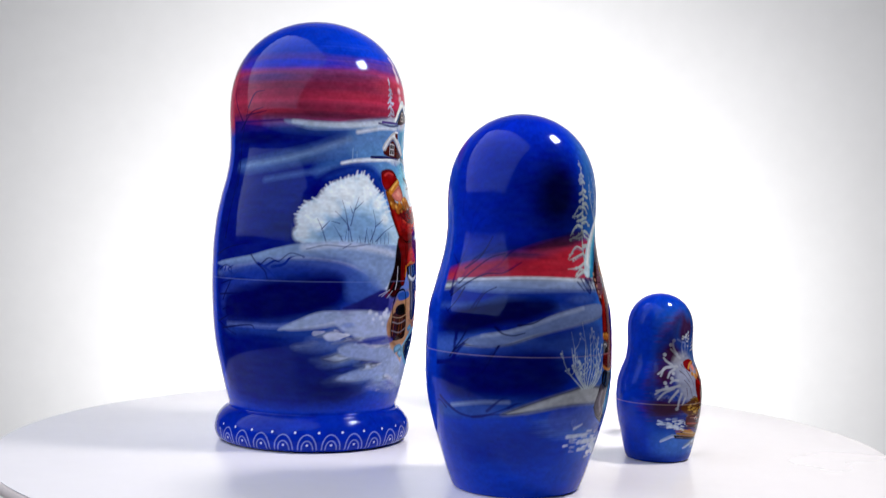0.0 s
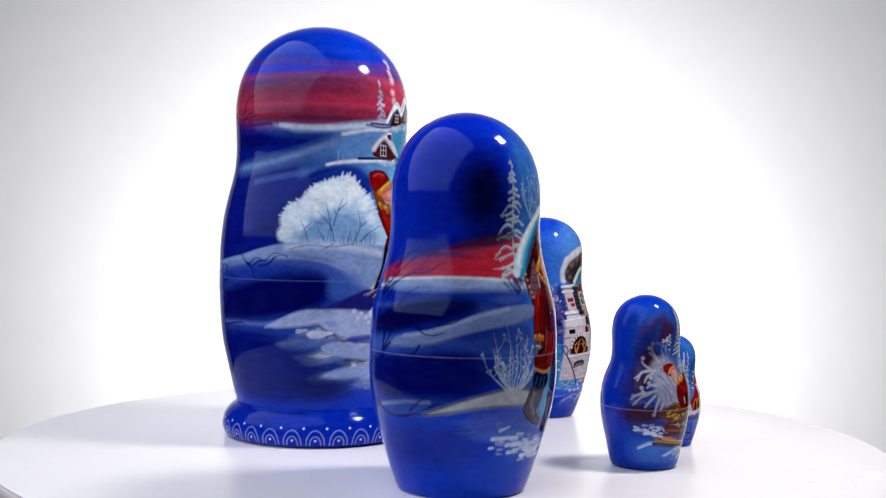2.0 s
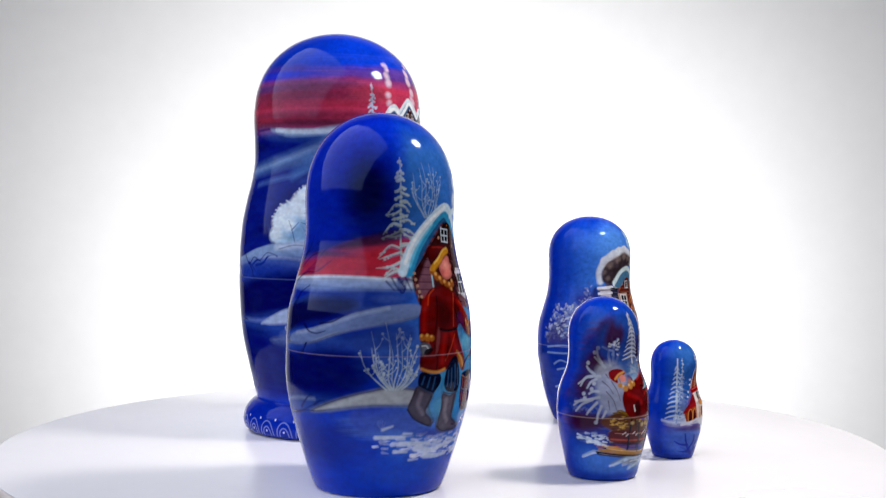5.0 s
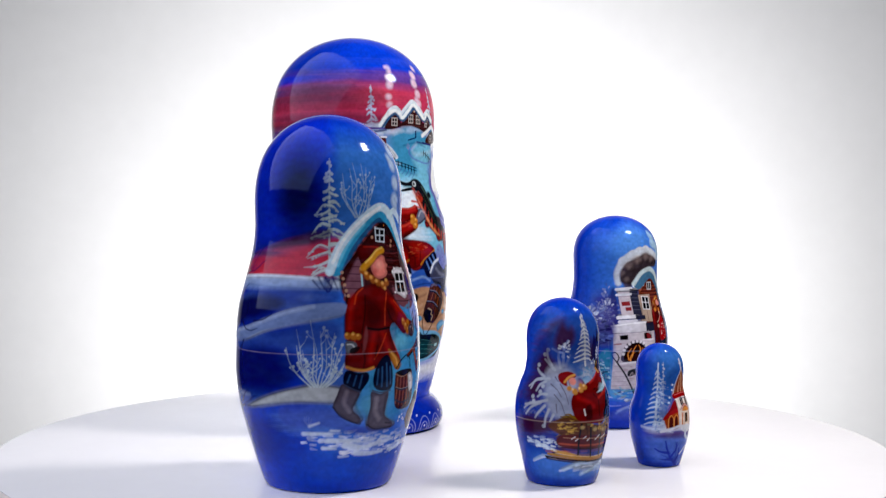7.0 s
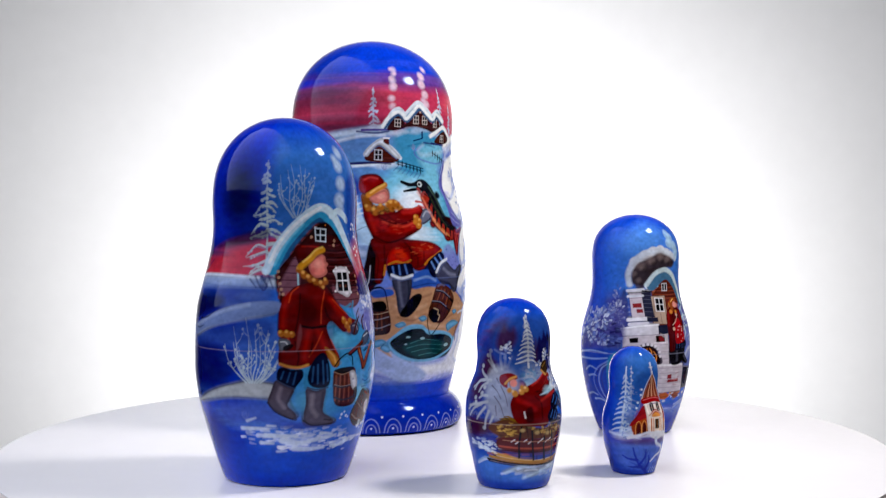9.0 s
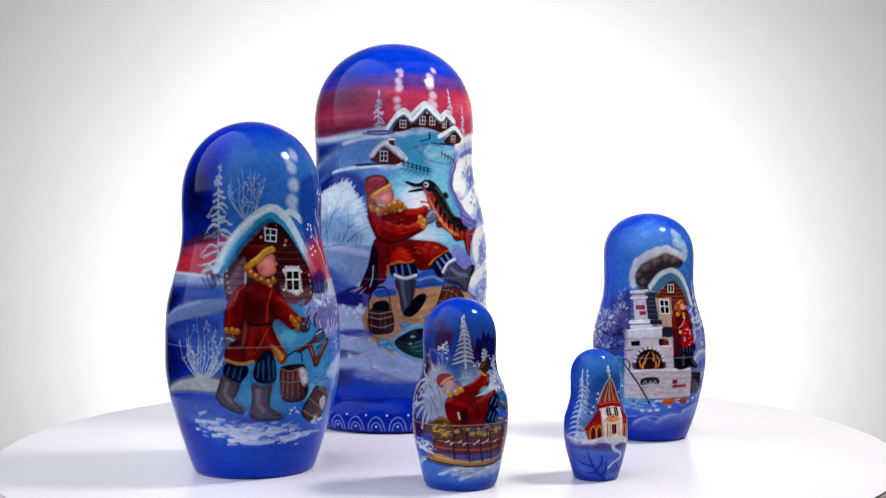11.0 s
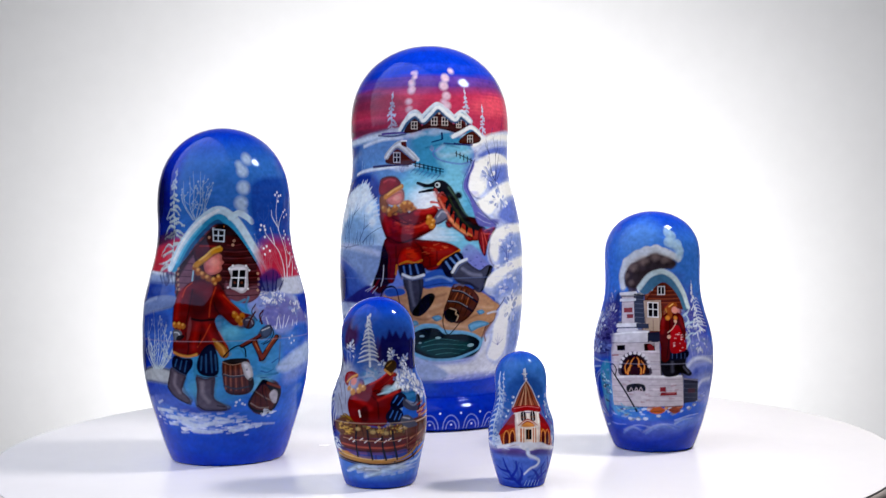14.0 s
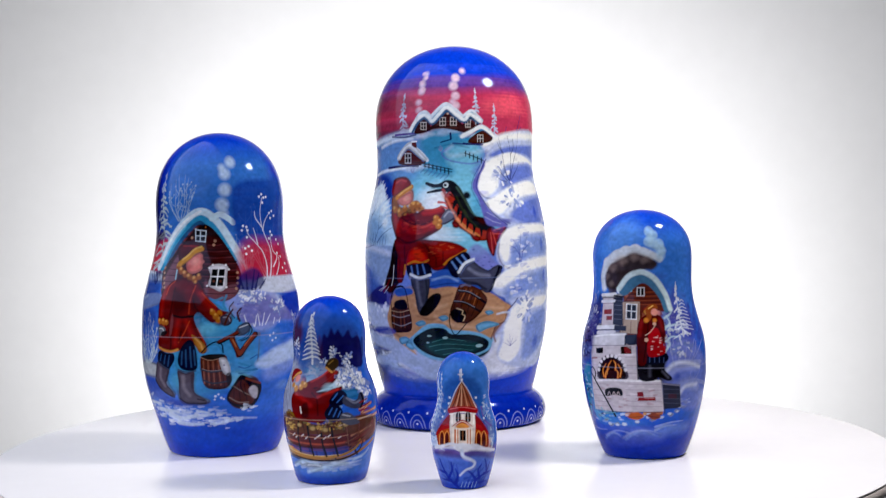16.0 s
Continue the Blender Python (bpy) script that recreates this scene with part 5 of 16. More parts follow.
    d.stroke((16, 25, 98), 0.46, (-65.2, 92.5), (-62.4, 99.0), (-59.3, 104.1), soft=0.14, alpha=0.8, end=0.18)
    d.stroke((16, 25, 98), 0.46, (-63.8, 97.6), (-64.9, 100.3), soft=0.14, alpha=0.8, end=0.18)
    d.stroke((16, 25, 98), 0.46, (-62.4, 99.0), (-56.8, 102.3), soft=0.14, alpha=0.8, end=0.18)
    d.stroke((16, 25, 98), 0.46, (-78.5, 85.4), (-81.0, 91.4), (-83.3, 95.0), soft=0.14, alpha=0.8, end=0.18)
    d.stroke((16, 25, 98), 0.46, (-81.0, 90.9), (-76.9, 94.2), soft=0.14, alpha=0.8, end=0.18)
    d.stroke((16, 25, 98), 0.46, (-69.5, 86.0), (-74.4, 92.4), soft=0.14, alpha=0.8, end=0.18)
    d.stroke((16, 25, 98), 0.46, (-53.7, 86.2), (-49.9, 92.7), (-50.7, 99.2), soft=0.14, alpha=0.8, end=0.18)
    d.stroke((16, 25, 98), 0.46, (-50.0, 92.2), (-44.6, 95.1), soft=0.14, alpha=0.8, end=0.18)
    d.stroke((16, 25, 98), 0.46, (-50.3, 86.2), (-43.4, 90.4), (-33.8, 93.8), soft=0.14, alpha=0.8, end=0.18)
    d.stroke((16, 25, 98), 0.46, (-71.4, 93.3), (-75.6, 94.2), soft=0.14, alpha=0.8, end=0.18)
    d.stroke((16, 25, 98), 0.46, (-57.0, 86.1), (-55.5, 91.7), soft=0.14, alpha=0.8, end=0.18)
    d.stroke((22, 28, 103), 0.41, (-70.9, 85.1), (-70.3, 88.3), soft=0.14, alpha=0.7, end=0.14)
    d.stroke((22, 28, 103), 0.41, (-68.7, 85.1), (-67.5, 91.0), soft=0.14, alpha=0.7, end=0.14)
    d.stroke((22, 28, 103), 0.41, (-66.4, 85.1), (-66.4, 91.1), soft=0.14, alpha=0.7, end=0.14)
    d.stroke((22, 28, 103), 0.41, (-61.8, 85.2), (-61.5, 87.1), soft=0.14, alpha=0.7, end=0.14)
    d.stroke((22, 28, 103), 0.41, (-59.5, 85.2), (-60.4, 88.7), soft=0.14, alpha=0.7, end=0.14)
    d.stroke((22, 28, 103), 0.41, (-57.1, 85.2), (-56.7, 87.7), soft=0.14, alpha=0.7, end=0.14)
    d.stroke((22, 28, 103), 0.41, (-54.7, 85.2), (-56.0, 90.7), soft=0.14, alpha=0.7, end=0.14)
    d.stroke((22, 28, 103), 0.41, (-52.2, 85.2), (-52.6, 91.1), soft=0.14, alpha=0.7, end=0.14)
    d.stroke((22, 28, 103), 0.41, (-49.6, 85.3), (-48.0, 88.7), soft=0.14, alpha=0.7, end=0.14)
    d.stroke((22, 28, 103), 0.41, (-46.9, 85.3), (-46.9, 89.3), soft=0.14, alpha=0.7, end=0.14)
    d.stroke((22, 28, 103), 0.41, (-44.2, 85.3), (-43.4, 89.7), soft=0.14, alpha=0.7, end=0.14)
    d.stroke((22, 28, 103), 0.41, (-41.4, 85.3), (-40.8, 89.8), soft=0.14, alpha=0.7, end=0.14)
    d.fill((131, 156, 199), (-149.8, 76.0), (-121.6, 79.6), (-106.4, 82.7), (-90.5, 85.0), (-72.5, 86.0), (-53.7, 85.2), (-32.1, 83.9), (-34.9, 76.4), (-40.6, 69.4), (-45.1, 66.6), (-51.9, 68.3), (-56.3, 73.0), (-66.4, 77.3), (-84.3, 79.4), (-99.6, 79.4), (-117.2, 76.9), (-137.1, 74.9), soft=0.46, edge=0)
    d.stroke((208, 216, 233), 2.30, (-90.4, 83.4), (-72.5, 84.6), (-53.8, 83.4), (-37.5, 81.1), soft=1.15, alpha=0.7)
    d.fill((22, 52, 152), (-147.1, 74.6), (-117.3, 77.4), (-96.4, 79.2), (-72.4, 79.1), (-60.1, 74.1), (-53.6, 68.4), (-45.1, 66.2), (-49.9, 62.5), (-65.9, 59.2), (-78.0, 62.6), (-102.5, 69.0), (-136.7, 69.0), soft=1.84, edge=0, alpha=0.75)
    d.fill((0, 4, 86), (-116.9, 67.4), (-96.2, 71.4), (-72.3, 72.7), (-67.3, 64.9), (-76.1, 58.9), (-96.1, 54.9), (-121.6, 53.0), (-140.8, 52.9), (-139.6, 63.0), soft=2.30, edge=0, alpha=0.95)
    d.fill((65, 99, 178), (-65.1, 74.1), (-50.2, 71.8), (-47.9, 64.8), (-59.1, 61.2), (-67.3, 64.0), soft=1.84, edge=0, alpha=0.6)
    d.stroke((15, 19, 94), 0.51, (-88.6, 82.8), (-78.5, 84.5), (-66.5, 84.0), (-53.7, 85.2), soft=0.28, alpha=0.55)
    d.stroke((15, 19, 94), 0.46, (-69.5, 83.3), (-65.2, 85.1), soft=0.14, alpha=0.6)
    d.stroke((3, 8, 78), 0.69, (-119.9, 79.9), (-114.8, 76.0), (-109.0, 78.9), (-103.5, 77.7), (-97.1, 81.0), (-89.7, 79.8), soft=0.28, alpha=0.8, end=0.32)
    d.stroke((3, 8, 78), 0.69, (-114.8, 76.0), (-111.0, 73.4), (-109.4, 70.2), soft=0.28, alpha=0.8, end=0.32)
    d.stroke((3, 8, 78), 0.69, (-147.0, 73.2), (-140.1, 75.3), (-134.5, 74.1), soft=0.28, alpha=0.8, end=0.32)
    d.stroke((3, 8, 78), 0.69, (-144.4, 67.5), (-130.8, 69.9), (-121.1, 69.8), soft=0.28, alpha=0.8, end=0.32)
    d.stroke((3, 8, 78), 0.69, (-143.6, 56.8), (-125.7, 60.3), (-117.0, 59.2), soft=0.28, alpha=0.8, end=0.32)
    d.stroke((3, 8, 78), 0.69, (-149.0, 51.7), (-138.7, 48.7), (-131.3, 46.8), soft=0.28, alpha=0.8, end=0.32)
    d.fill((31, 33, 113), (-68.9, 58.9), (-61.0, 61.7), (-51.7, 64.9), (-43.6, 66.6), (-40.2, 62.3), (-43.0, 57.7), (-56.4, 58.4), soft=0.55, edge=0)
    d.fill((161, 177, 213), (-103.4, 50.0), (-93.5, 54.0), (-82.3, 57.5), (-71.3, 58.0), (-68.8, 55.7), (-77.8, 52.9), (-89.8, 51.3), soft=0.55, edge=0)
    d.fill((171, 185, 218), (-72.4, 55.2), (-56.3, 57.5), (-47.3, 56.4), (-40.0, 51.5), (-41.7, 46.3), (-52.1, 46.2), (-64.2, 48.7), (-70.5, 51.1), soft=0.69, edge=0)
    d.mist((97, 122, 193), -65.6, 52.2, 4.8, 1.4, 0.6, 1, 0.15)
    d.fill((199, 206, 229), (-78.9, 48.3), (-73.1, 49.7), (-68.5, 48.3), (-70.3, 46.4), (-76.4, 46.0), soft=0.46, edge=0)
    d.fill((111, 138, 202), (-96.3, 43.3), (-80.6, 45.9), (-65.2, 45.5), (-71.3, 42.7), (-86.8, 41.2), soft=1.15, edge=0, alpha=0.5)
    d.fill((157, 174, 212), (-70.7, 42.7), (-62.6, 45.0), (-51.7, 42.9), (-37.6, 42.3), (-18.8, 36.4), (6.2, 26.0), (-13.7, 23.7), (-33.5, 30.5), (-49.7, 32.8), (-41.0, 36.2), (-56.6, 38.2), (-66.7, 39.4), soft=0.69, edge=0)
    d.fill((150, 170, 214), (-70.5, 29.9), (-62.7, 32.6), (-50.0, 33.7), (-35.7, 31.1), (-45.9, 29.7), (-60.1, 29.2), soft=0.69, edge=0, alpha=0.85)
    d.stroke((38, 38, 120), 0.92, (-59.4, 44.9), (-49.2, 45.6), (-41.7, 46.3), soft=0.37, alpha=0.8)
    d.stroke((46, 53, 138), 1.15, (-65.3, 46.4), (-51.9, 44.8), (-31.2, 43.0), soft=0.69, alpha=0.5)
    d.dab((224, 229, 243), -53.0, 57.4, 1.84, alpha=0.8, soft=0.41, tall=1)
    d.dab((224, 229, 243), -48.8, 56.4, 1.61, alpha=0.8, soft=0.41, tall=1)
    d.dab((224, 229, 243), -45.7, 54.9, 1.84, alpha=0.8, soft=0.41, tall=1)
    d.dab((224, 229, 243), -42.8, 56.3, 2.76, alpha=0.8, soft=0.41, tall=1)
    d.dab((224, 229, 243), -50.7, 54.6, 1.38, alpha=0.8, soft=0.41, tall=1)
    d.dab((224, 229, 243), -41.5, 58.1, 1.61, alpha=0.8, soft=0.41, tall=1)
    d.dab((224, 229, 243), -44.0, 52.5, 1.61, alpha=0.8, soft=0.41, tall=1)
    d.fill((0, 9, 92), (-142.2, 47.3), (-102.8, 48.2), (-77.5, 41.7), (-70.9, 34.6), (-77.1, 25.1), (-124.3, 23.2), (-142.8, 34.0), soft=2.30, edge=0, alpha=0.5)
    d.fill((70, 27, 59), (-162.3, 152.6), (-111.9, 154.4), (-80.5, 155.3), (-49.8, 154.9), (-24.8, 152.7), (-26.7, 146.3), (-80.1, 144.9), (-145.2, 144.3), soft=1.84, edge=0, alpha=0.45)
    d.fill((94, 22, 43), (-163.6, 141.5), (-80.0, 141.7), (-27.1, 141.5), (-26.7, 137.2), (-79.9, 134.8), (-163.9, 136.6), soft=1.38, edge=0, alpha=0.4)
    d.fill((179, 191, 227), (32.6, 128.6), (45.4, 135.6), (81.6, 137.0), (92.6, 120.2), (75.6, 100.9), (81.5, 87.5), (82.8, 66.0), (79.7, 44.7), (78.4, 28.6), (45.1, 28.7), (32.8, 34.0), (34.2, 41.8), (35.3, 48.2), (41.0, 57.0), (31.1, 61.1), (28.2, 66.3), (35.8, 72.5), (33.7, 79.0), (34.9, 86.6), (40.4, 91.9), (32.8, 95.1), (26.8, 101.8), (22.2, 106.4), (20.5, 111.1), (24.5, 118.8), soft=0.76, edge=0)
    d.stroke((250, 250, 252), 3.05, (28.3, 130.1), (38.0, 132.8), (50.9, 134.4), (87.6, 135.4), soft=1.02, alpha=0.95)
    d.fill((53, 86, 196), (31.7, 125.6), (42.9, 128.8), (60.8, 130.3), (93.0, 130.6), (92.7, 122.9), (69.3, 125.9), (48.2, 126.8), (36.1, 124.6), soft=0.76, edge=0, alpha=0.78)
    d.fill((250, 250, 252), (21.1, 109.5), (22.6, 115.7), (27.1, 120.9), (34.3, 124.0), (45.0, 126.0), (58.0, 125.8), (73.5, 123.3), (59.1, 121.9), (45.7, 121.1), (39.2, 117.3), (37.2, 112.1), (31.9, 107.9), (25.2, 106.4), soft=0.76, edge=0)
    d.fill((53, 86, 196), (44.4, 119.0), (56.3, 121.3), (75.6, 121.8), (90.4, 117.4), (62.3, 114.0), (47.5, 111.2), (40.1, 109.5), (39.4, 113.7), soft=1.53, edge=0, alpha=0.78)
    d.stroke((250, 250, 252), 1.27, (41.9, 125.2), (51.6, 126.1), (65.5, 124.7), (78.8, 122.4), soft=0.51, alpha=0.9)
    d.mist((179, 179, 222), 25.5, 108.0, 4.4, 1.5, 0.7, 1, 0.15)
    d.mist((102, 131, 208), 35.3, 115.8, 3.1, 2.5, 0.5, 1, 0.15)
    d.stroke((39, 36, 116), 0.87, (21.8, 109.0), (25.9, 106.1), (31.4, 105.6), (37.8, 108.0), soft=0.41, alpha=0.7, end=0.25)
    d.fill((250, 250, 252), (26.4, 103.8), (33.2, 106.4), (43.1, 110.1), (54.2, 112.5), (68.9, 113.9), (82.3, 111.8), (79.9, 108.5), (60.8, 107.1), (49.2, 104.9), (41.4, 101.2), (35.7, 98.6), (28.8, 99.7), soft=0.76, edge=0)
    d.fill((53, 86, 196), (61.2, 105.5), (83.4, 106.4), (81.4, 95.6), (61.0, 93.4), (49.0, 94.5), (43.0, 97.1), (48.1, 101.7), soft=1.53, edge=0, alpha=0.78)
    d.mist((40, 69, 187), 68.2, 99.2, 2.8, 3.6, 0.7, 1, 0.15)
    d.stroke((227, 231, 245), 1.78, (39.9, 98.6), (46.1, 101.7), (55.3, 103.9), soft=0.76, alpha=0.6)
    d.mist((60, 57, 162), 39.2, 95.0, 6.8, 1.5, 0.75, 1, 0.15)
    d.stroke((39, 36, 116), 0.76, (27.1, 103.3), (29.6, 99.7), (34.9, 96.6), (41.6, 94.0), soft=0.41, alpha=0.6)
    d.fill((250, 250, 252), (32.8, 84.3), (36.0, 89.4), (43.0, 92.4), (55.1, 93.7), (76.7, 93.7), (84.6, 90.7), (60.0, 89.7), (47.9, 88.3), (42.0, 83.7), (40.0, 78.1), (36.0, 77.1), (33.4, 80.7), soft=0.76, edge=0)
    d.fill((102, 131, 208), (44.7, 84.7), (56.1, 88.2), (82.4, 88.6), (81.6, 80.5), (56.0, 78.3), (44.1, 75.4), (39.9, 77.1), soft=1.53, edge=0, alpha=0.75)
    d.mist((53, 86, 196), 72.3, 84.4, 2.7, 3.6, 0.7, 1, 0.15)
    d.stroke((39, 36, 116), 0.76, (32.9, 84.8), (32.2, 80.3), (34.7, 75.6), (39.8, 73.7), soft=0.41, alpha=0.65)
    d.fill((250, 250, 252), (28.2, 66.1), (31.9, 70.1), (39.0, 73.2), (50.1, 76.1), (64.7, 78.1), (85.4, 78.1), (84.2, 74.6), (57.9, 73.1), (46.6, 70.7), (39.6, 67.3), (33.3, 64.9), soft=0.76, edge=0)
    d.fill((102, 131, 208), (35.6, 63.3), (42.9, 67.2), (55.5, 70.5), (80.0, 73.1), (89.6, 64.2), (57.7, 62.6), (43.8, 61.0), (37.3, 58.7), soft=1.53, edge=0, alpha=0.75)
    d.mist((62, 89, 194), 74.3, 69.5, 2.6, 3.6, 0.75, 1, 0.15)
    d.mist((49, 74, 183), 45.6, 64.1, 4.6, 1.3, 0.6, 1, 0.15)
    d.fill((39, 72, 169), (26.0, 64.1), (31.1, 61.9), (36.4, 60.2), (35.7, 57.2), (29.7, 58.4), soft=0.36, edge=0, alpha=0.9)
    d.stroke((39, 36, 116), 0.56, (34.2, 57.7), (38.2, 55.3), (42.3, 57.2), (45.7, 59.9), soft=0.20, alpha=0.85)
    d.fill((250, 250, 252), (41.5, 55.4), (49.5, 58.8), (64.3, 60.3), (80.2, 59.7), (73.3, 56.2), (57.0, 54.8), (51.0, 50.9), (49.8, 43.7), (49.9, 35.3), (42.2, 30.9), (33.7, 33.9), (36.0, 40.1), (36.5, 47.4), (39.9, 51.9), soft=0.76, edge=0)
    d.fill((102, 131, 208), (56.3, 51.2), (78.5, 54.1), (83.6, 44.4), (70.6, 34.5), (54.6, 31.3), (53.6, 40.9), soft=1.27, edge=0, alpha=0.75)
    d.mist((66, 94, 195), 66.2, 38.5, 4.2, 4.1, 0.7, 1, 0.15)
    d.dab((250, 250, 252), 45.1, 65.9, 1.53, alpha=0.5, soft=0.76, tall=0.7)
    d.dab((250, 250, 252), 55.0, 60.4, 1.53, alpha=0.5, soft=0.76, tall=0.7)
    d.dab((250, 250, 252), 62.6, 65.3, 1.53, alpha=0.5, soft=0.76, tall=0.7)
    d.dab((250, 250, 252), 50.1, 54.6, 1.53, alpha=0.5, soft=0.76, tall=0.7)
    d.dab((250, 250, 252), 61.2, 56.2, 1.53, alpha=0.5, soft=0.76, tall=0.7)
    d.dab((250, 250, 252), 67.9, 62.5, 1.53, alpha=0.5, soft=0.76, tall=0.7)
    d.dab((250, 250, 252), 40.9, 62.1, 1.53, alpha=0.5, soft=0.76, tall=0.7)
    d.dab((250, 250, 252), 57.4, 51.1, 1.53, alpha=0.5, soft=0.76, tall=0.7)
    d.stroke((70, 74, 159), 0.28, (41.9, 38.3), (38.7, 41.6), soft=0.15, alpha=0.8, end=0.13)
    d.stroke((70, 74, 159), 0.28, (41.9, 38.3), (40.6, 43.6), soft=0.15, alpha=0.8, end=0.13)
    d.stroke((70, 74, 159), 0.28, (41.9, 38.3), (43.4, 42.4), soft=0.15, alpha=0.8, end=0.13)
    d.stroke((70, 74, 159), 0.28, (41.9, 38.3), (46.5, 40.7), soft=0.15, alpha=0.8, end=0.13)
    d.stroke((70, 74, 159), 0.28, (41.4, 38.3), (36.4, 40.1), soft=0.15, alpha=0.8, end=0.13)
    d.snow((250, 250, 252), 50.0, 74.8, 11.9, 17.8, 34, 2.29, 51, 0.6)
    d.snow((74, 102, 195), 52.7, 77.3, 10.6, 20.4, 26, 2.29, 52, 0.45)
    d.frost((245, 246, 250), 41.8, 115.8, 9.9, 5.6, 24, 1.78, 53)
    d.frost((241, 245, 250), 45.8, 105.4, 10.7, 4.1, 24, 1.78, 54)
    d.frost((241, 245, 250), 52.7, 55.3, 8.0, 7.6, 30, 1.78, 55)
    d.stroke((15, 15, 78), 0.38, (46.8, 113.8), (44.0, 120.0), (41.9, 126.7), (39.0, 133.4), soft=0.15, alpha=0.85, end=0.15)
    d.stroke((15, 15, 78), 0.38, (47.3, 113.8), (50.2, 121.7), (49.3, 128.9), (46.5, 134.6), soft=0.15, alpha=0.85, end=0.15)
    d.stroke((15, 15, 78), 0.38, (48.0, 114.3), (52.6, 122.2), (56.6, 129.1), (57.7, 136.0), soft=0.15, alpha=0.85, end=0.15)
    d.stroke((15, 15, 78), 0.38, (45.2, 113.8), (40.2, 117.4), (37.7, 119.9), soft=0.15, alpha=0.85, end=0.15)
    d.stroke((15, 15, 78), 0.38, (44.1, 113.2), (39.5, 114.2), (36.2, 115.8), soft=0.15, alpha=0.85, end=0.15)
    d.stroke((15, 15, 78), 0.38, (46.4, 114.3), (43.8, 118.4), (42.7, 121.5), soft=0.15, alpha=0.85, end=0.15)
    d.stroke((15, 15, 78), 0.38, (49.1, 114.3), (55.8, 119.2), (59.2, 122.9), soft=0.15, alpha=0.85, end=0.15)
    d.stroke((15, 15, 78), 0.38, (43.4, 126.2), (40.0, 128.8), (38.1, 131.3), soft=0.15, alpha=0.85, end=0.15)
    d.stroke((15, 15, 78), 0.38, (49.9, 125.6), (52.8, 129.0), (52.2, 133.2), soft=0.15, alpha=0.85, end=0.15)
    d.stroke((46, 55, 156), 0.38, (47.7, 76.4), (47.1, 81.6), (43.1, 86.8), soft=0.15, alpha=0.85, end=0.15)
    d.stroke((46, 55, 156), 0.38, (48.7, 76.4), (51.0, 82.0), (54.9, 87.7), soft=0.15, alpha=0.85, end=0.15)
    d.stroke((46, 55, 156), 0.38, (48.2, 76.9), (48.1, 82.6), (50.0, 89.8), soft=0.15, alpha=0.85, end=0.15)
    d.stroke((46, 55, 156), 0.38, (47.5, 80.0), (44.5, 82.6), (40.3, 84.2), soft=0.15, alpha=0.85, end=0.15)
    d.stroke((46, 55, 156), 0.38, (49.9, 81.0), (54.2, 83.5), (57.9, 85.6), soft=0.15, alpha=0.85, end=0.15)
    d.fill((95, 95, 175), (27.3, 123.0), (24.5, 118.8), (19.3, 114.2), (18.1, 110.1), (21.3, 105.4), (22.9, 100.3), (24.6, 95.6), (27.3, 93.1), (36.4, 92.5), (39.8, 93.5), (33.0, 96.6), (27.5, 101.3), (23.7, 106.4), (22.0, 111.1), (24.3, 116.2), (28.0, 120.4), soft=0.41, edge=0)
    d.stroke((39, 36, 116), 0.46, (29.0, 123.5), (25.4, 119.3), (22.5, 115.2), (20.8, 110.6), (23.6, 105.9), (28.9, 100.2), (34.5, 96.1), (39.8, 93.5), soft=0.15, alpha=0.8)
    d.stroke((39, 36, 116), 0.36, (24.6, 120.9), (19.4, 115.2), (17.4, 110.6), (19.9, 105.9), (22.4, 101.8), soft=0.15, alpha=0.6)
    d.stroke((173, 179, 221), 0.41, (26.5, 99.2), (31.5, 97.1), soft=0.15, alpha=0.6)
    d.stroke((173, 179, 221), 0.41, (24.8, 97.2), (29.7, 95.1), soft=0.15, alpha=0.6)
    d.stroke((173, 179, 221), 0.41, (28.3, 101.3), (33.2, 98.1), soft=0.15, alpha=0.6)
    d.stroke((173, 179, 221), 0.41, (29.7, 95.1), (35.0, 94.0), soft=0.15, alpha=0.6)
    d.fill((119, 119, 190), (13.5, 81.5), (18.3, 85.0), (23.7, 82.9), (28.5, 78.3), (32.8, 75.1), (28.4, 73.7), (20.7, 73.3), (14.7, 75.5), soft=0.76, edge=0, alpha=0.75)
    d.dab((39, 36, 116), 16.9, 82.5, 1.02, alpha=0.6, soft=0.38, tall=0.6)
    d.dab((39, 36, 116), 23.6, 78.9, 1.02, alpha=0.6, soft=0.38, tall=0.6)
    d.dab((39, 36, 116), 19.1, 77.4, 1.02, alpha=0.6, soft=0.38, tall=0.6)
    d.dab((39, 36, 116), 26.3, 76.8, 1.02, alpha=0.6, soft=0.38, tall=0.6)
    d.dab((39, 36, 116), 22.4, 75.3, 1.02, alpha=0.6, soft=0.38, tall=0.6)
    d.dab((39, 36, 116), 27.7, 74.7, 1.02, alpha=0.6, soft=0.38, tall=0.6)
    d.fill((177, 130, 94), (-38.0, 56.5), (-32.6, 62.9), (-20.2, 65.0), (-7.7, 65.5), (4.0, 66.0), (17.1, 64.3), (26.7, 63.0), (35.7, 58.7), (40.6, 56.5), (37.8, 54.0), (36.0, 50.0), (29.9, 48.1), (27.9, 43.0), (20.7, 42.2), (3.4, 44.6), (-8.5, 47.2), (-18.7, 44.5), (-25.6, 41.2), (-20.3, 35.0), (-29.1, 39.0), (-36.2, 43.0), (-40.9, 50.7), soft=0.41, edge=0)
    d.stroke((221, 183, 147), 1.02, (-18.7, 57.9), (-9.8, 55.9), (0.5, 57.9), soft=0.76, alpha=0.55)
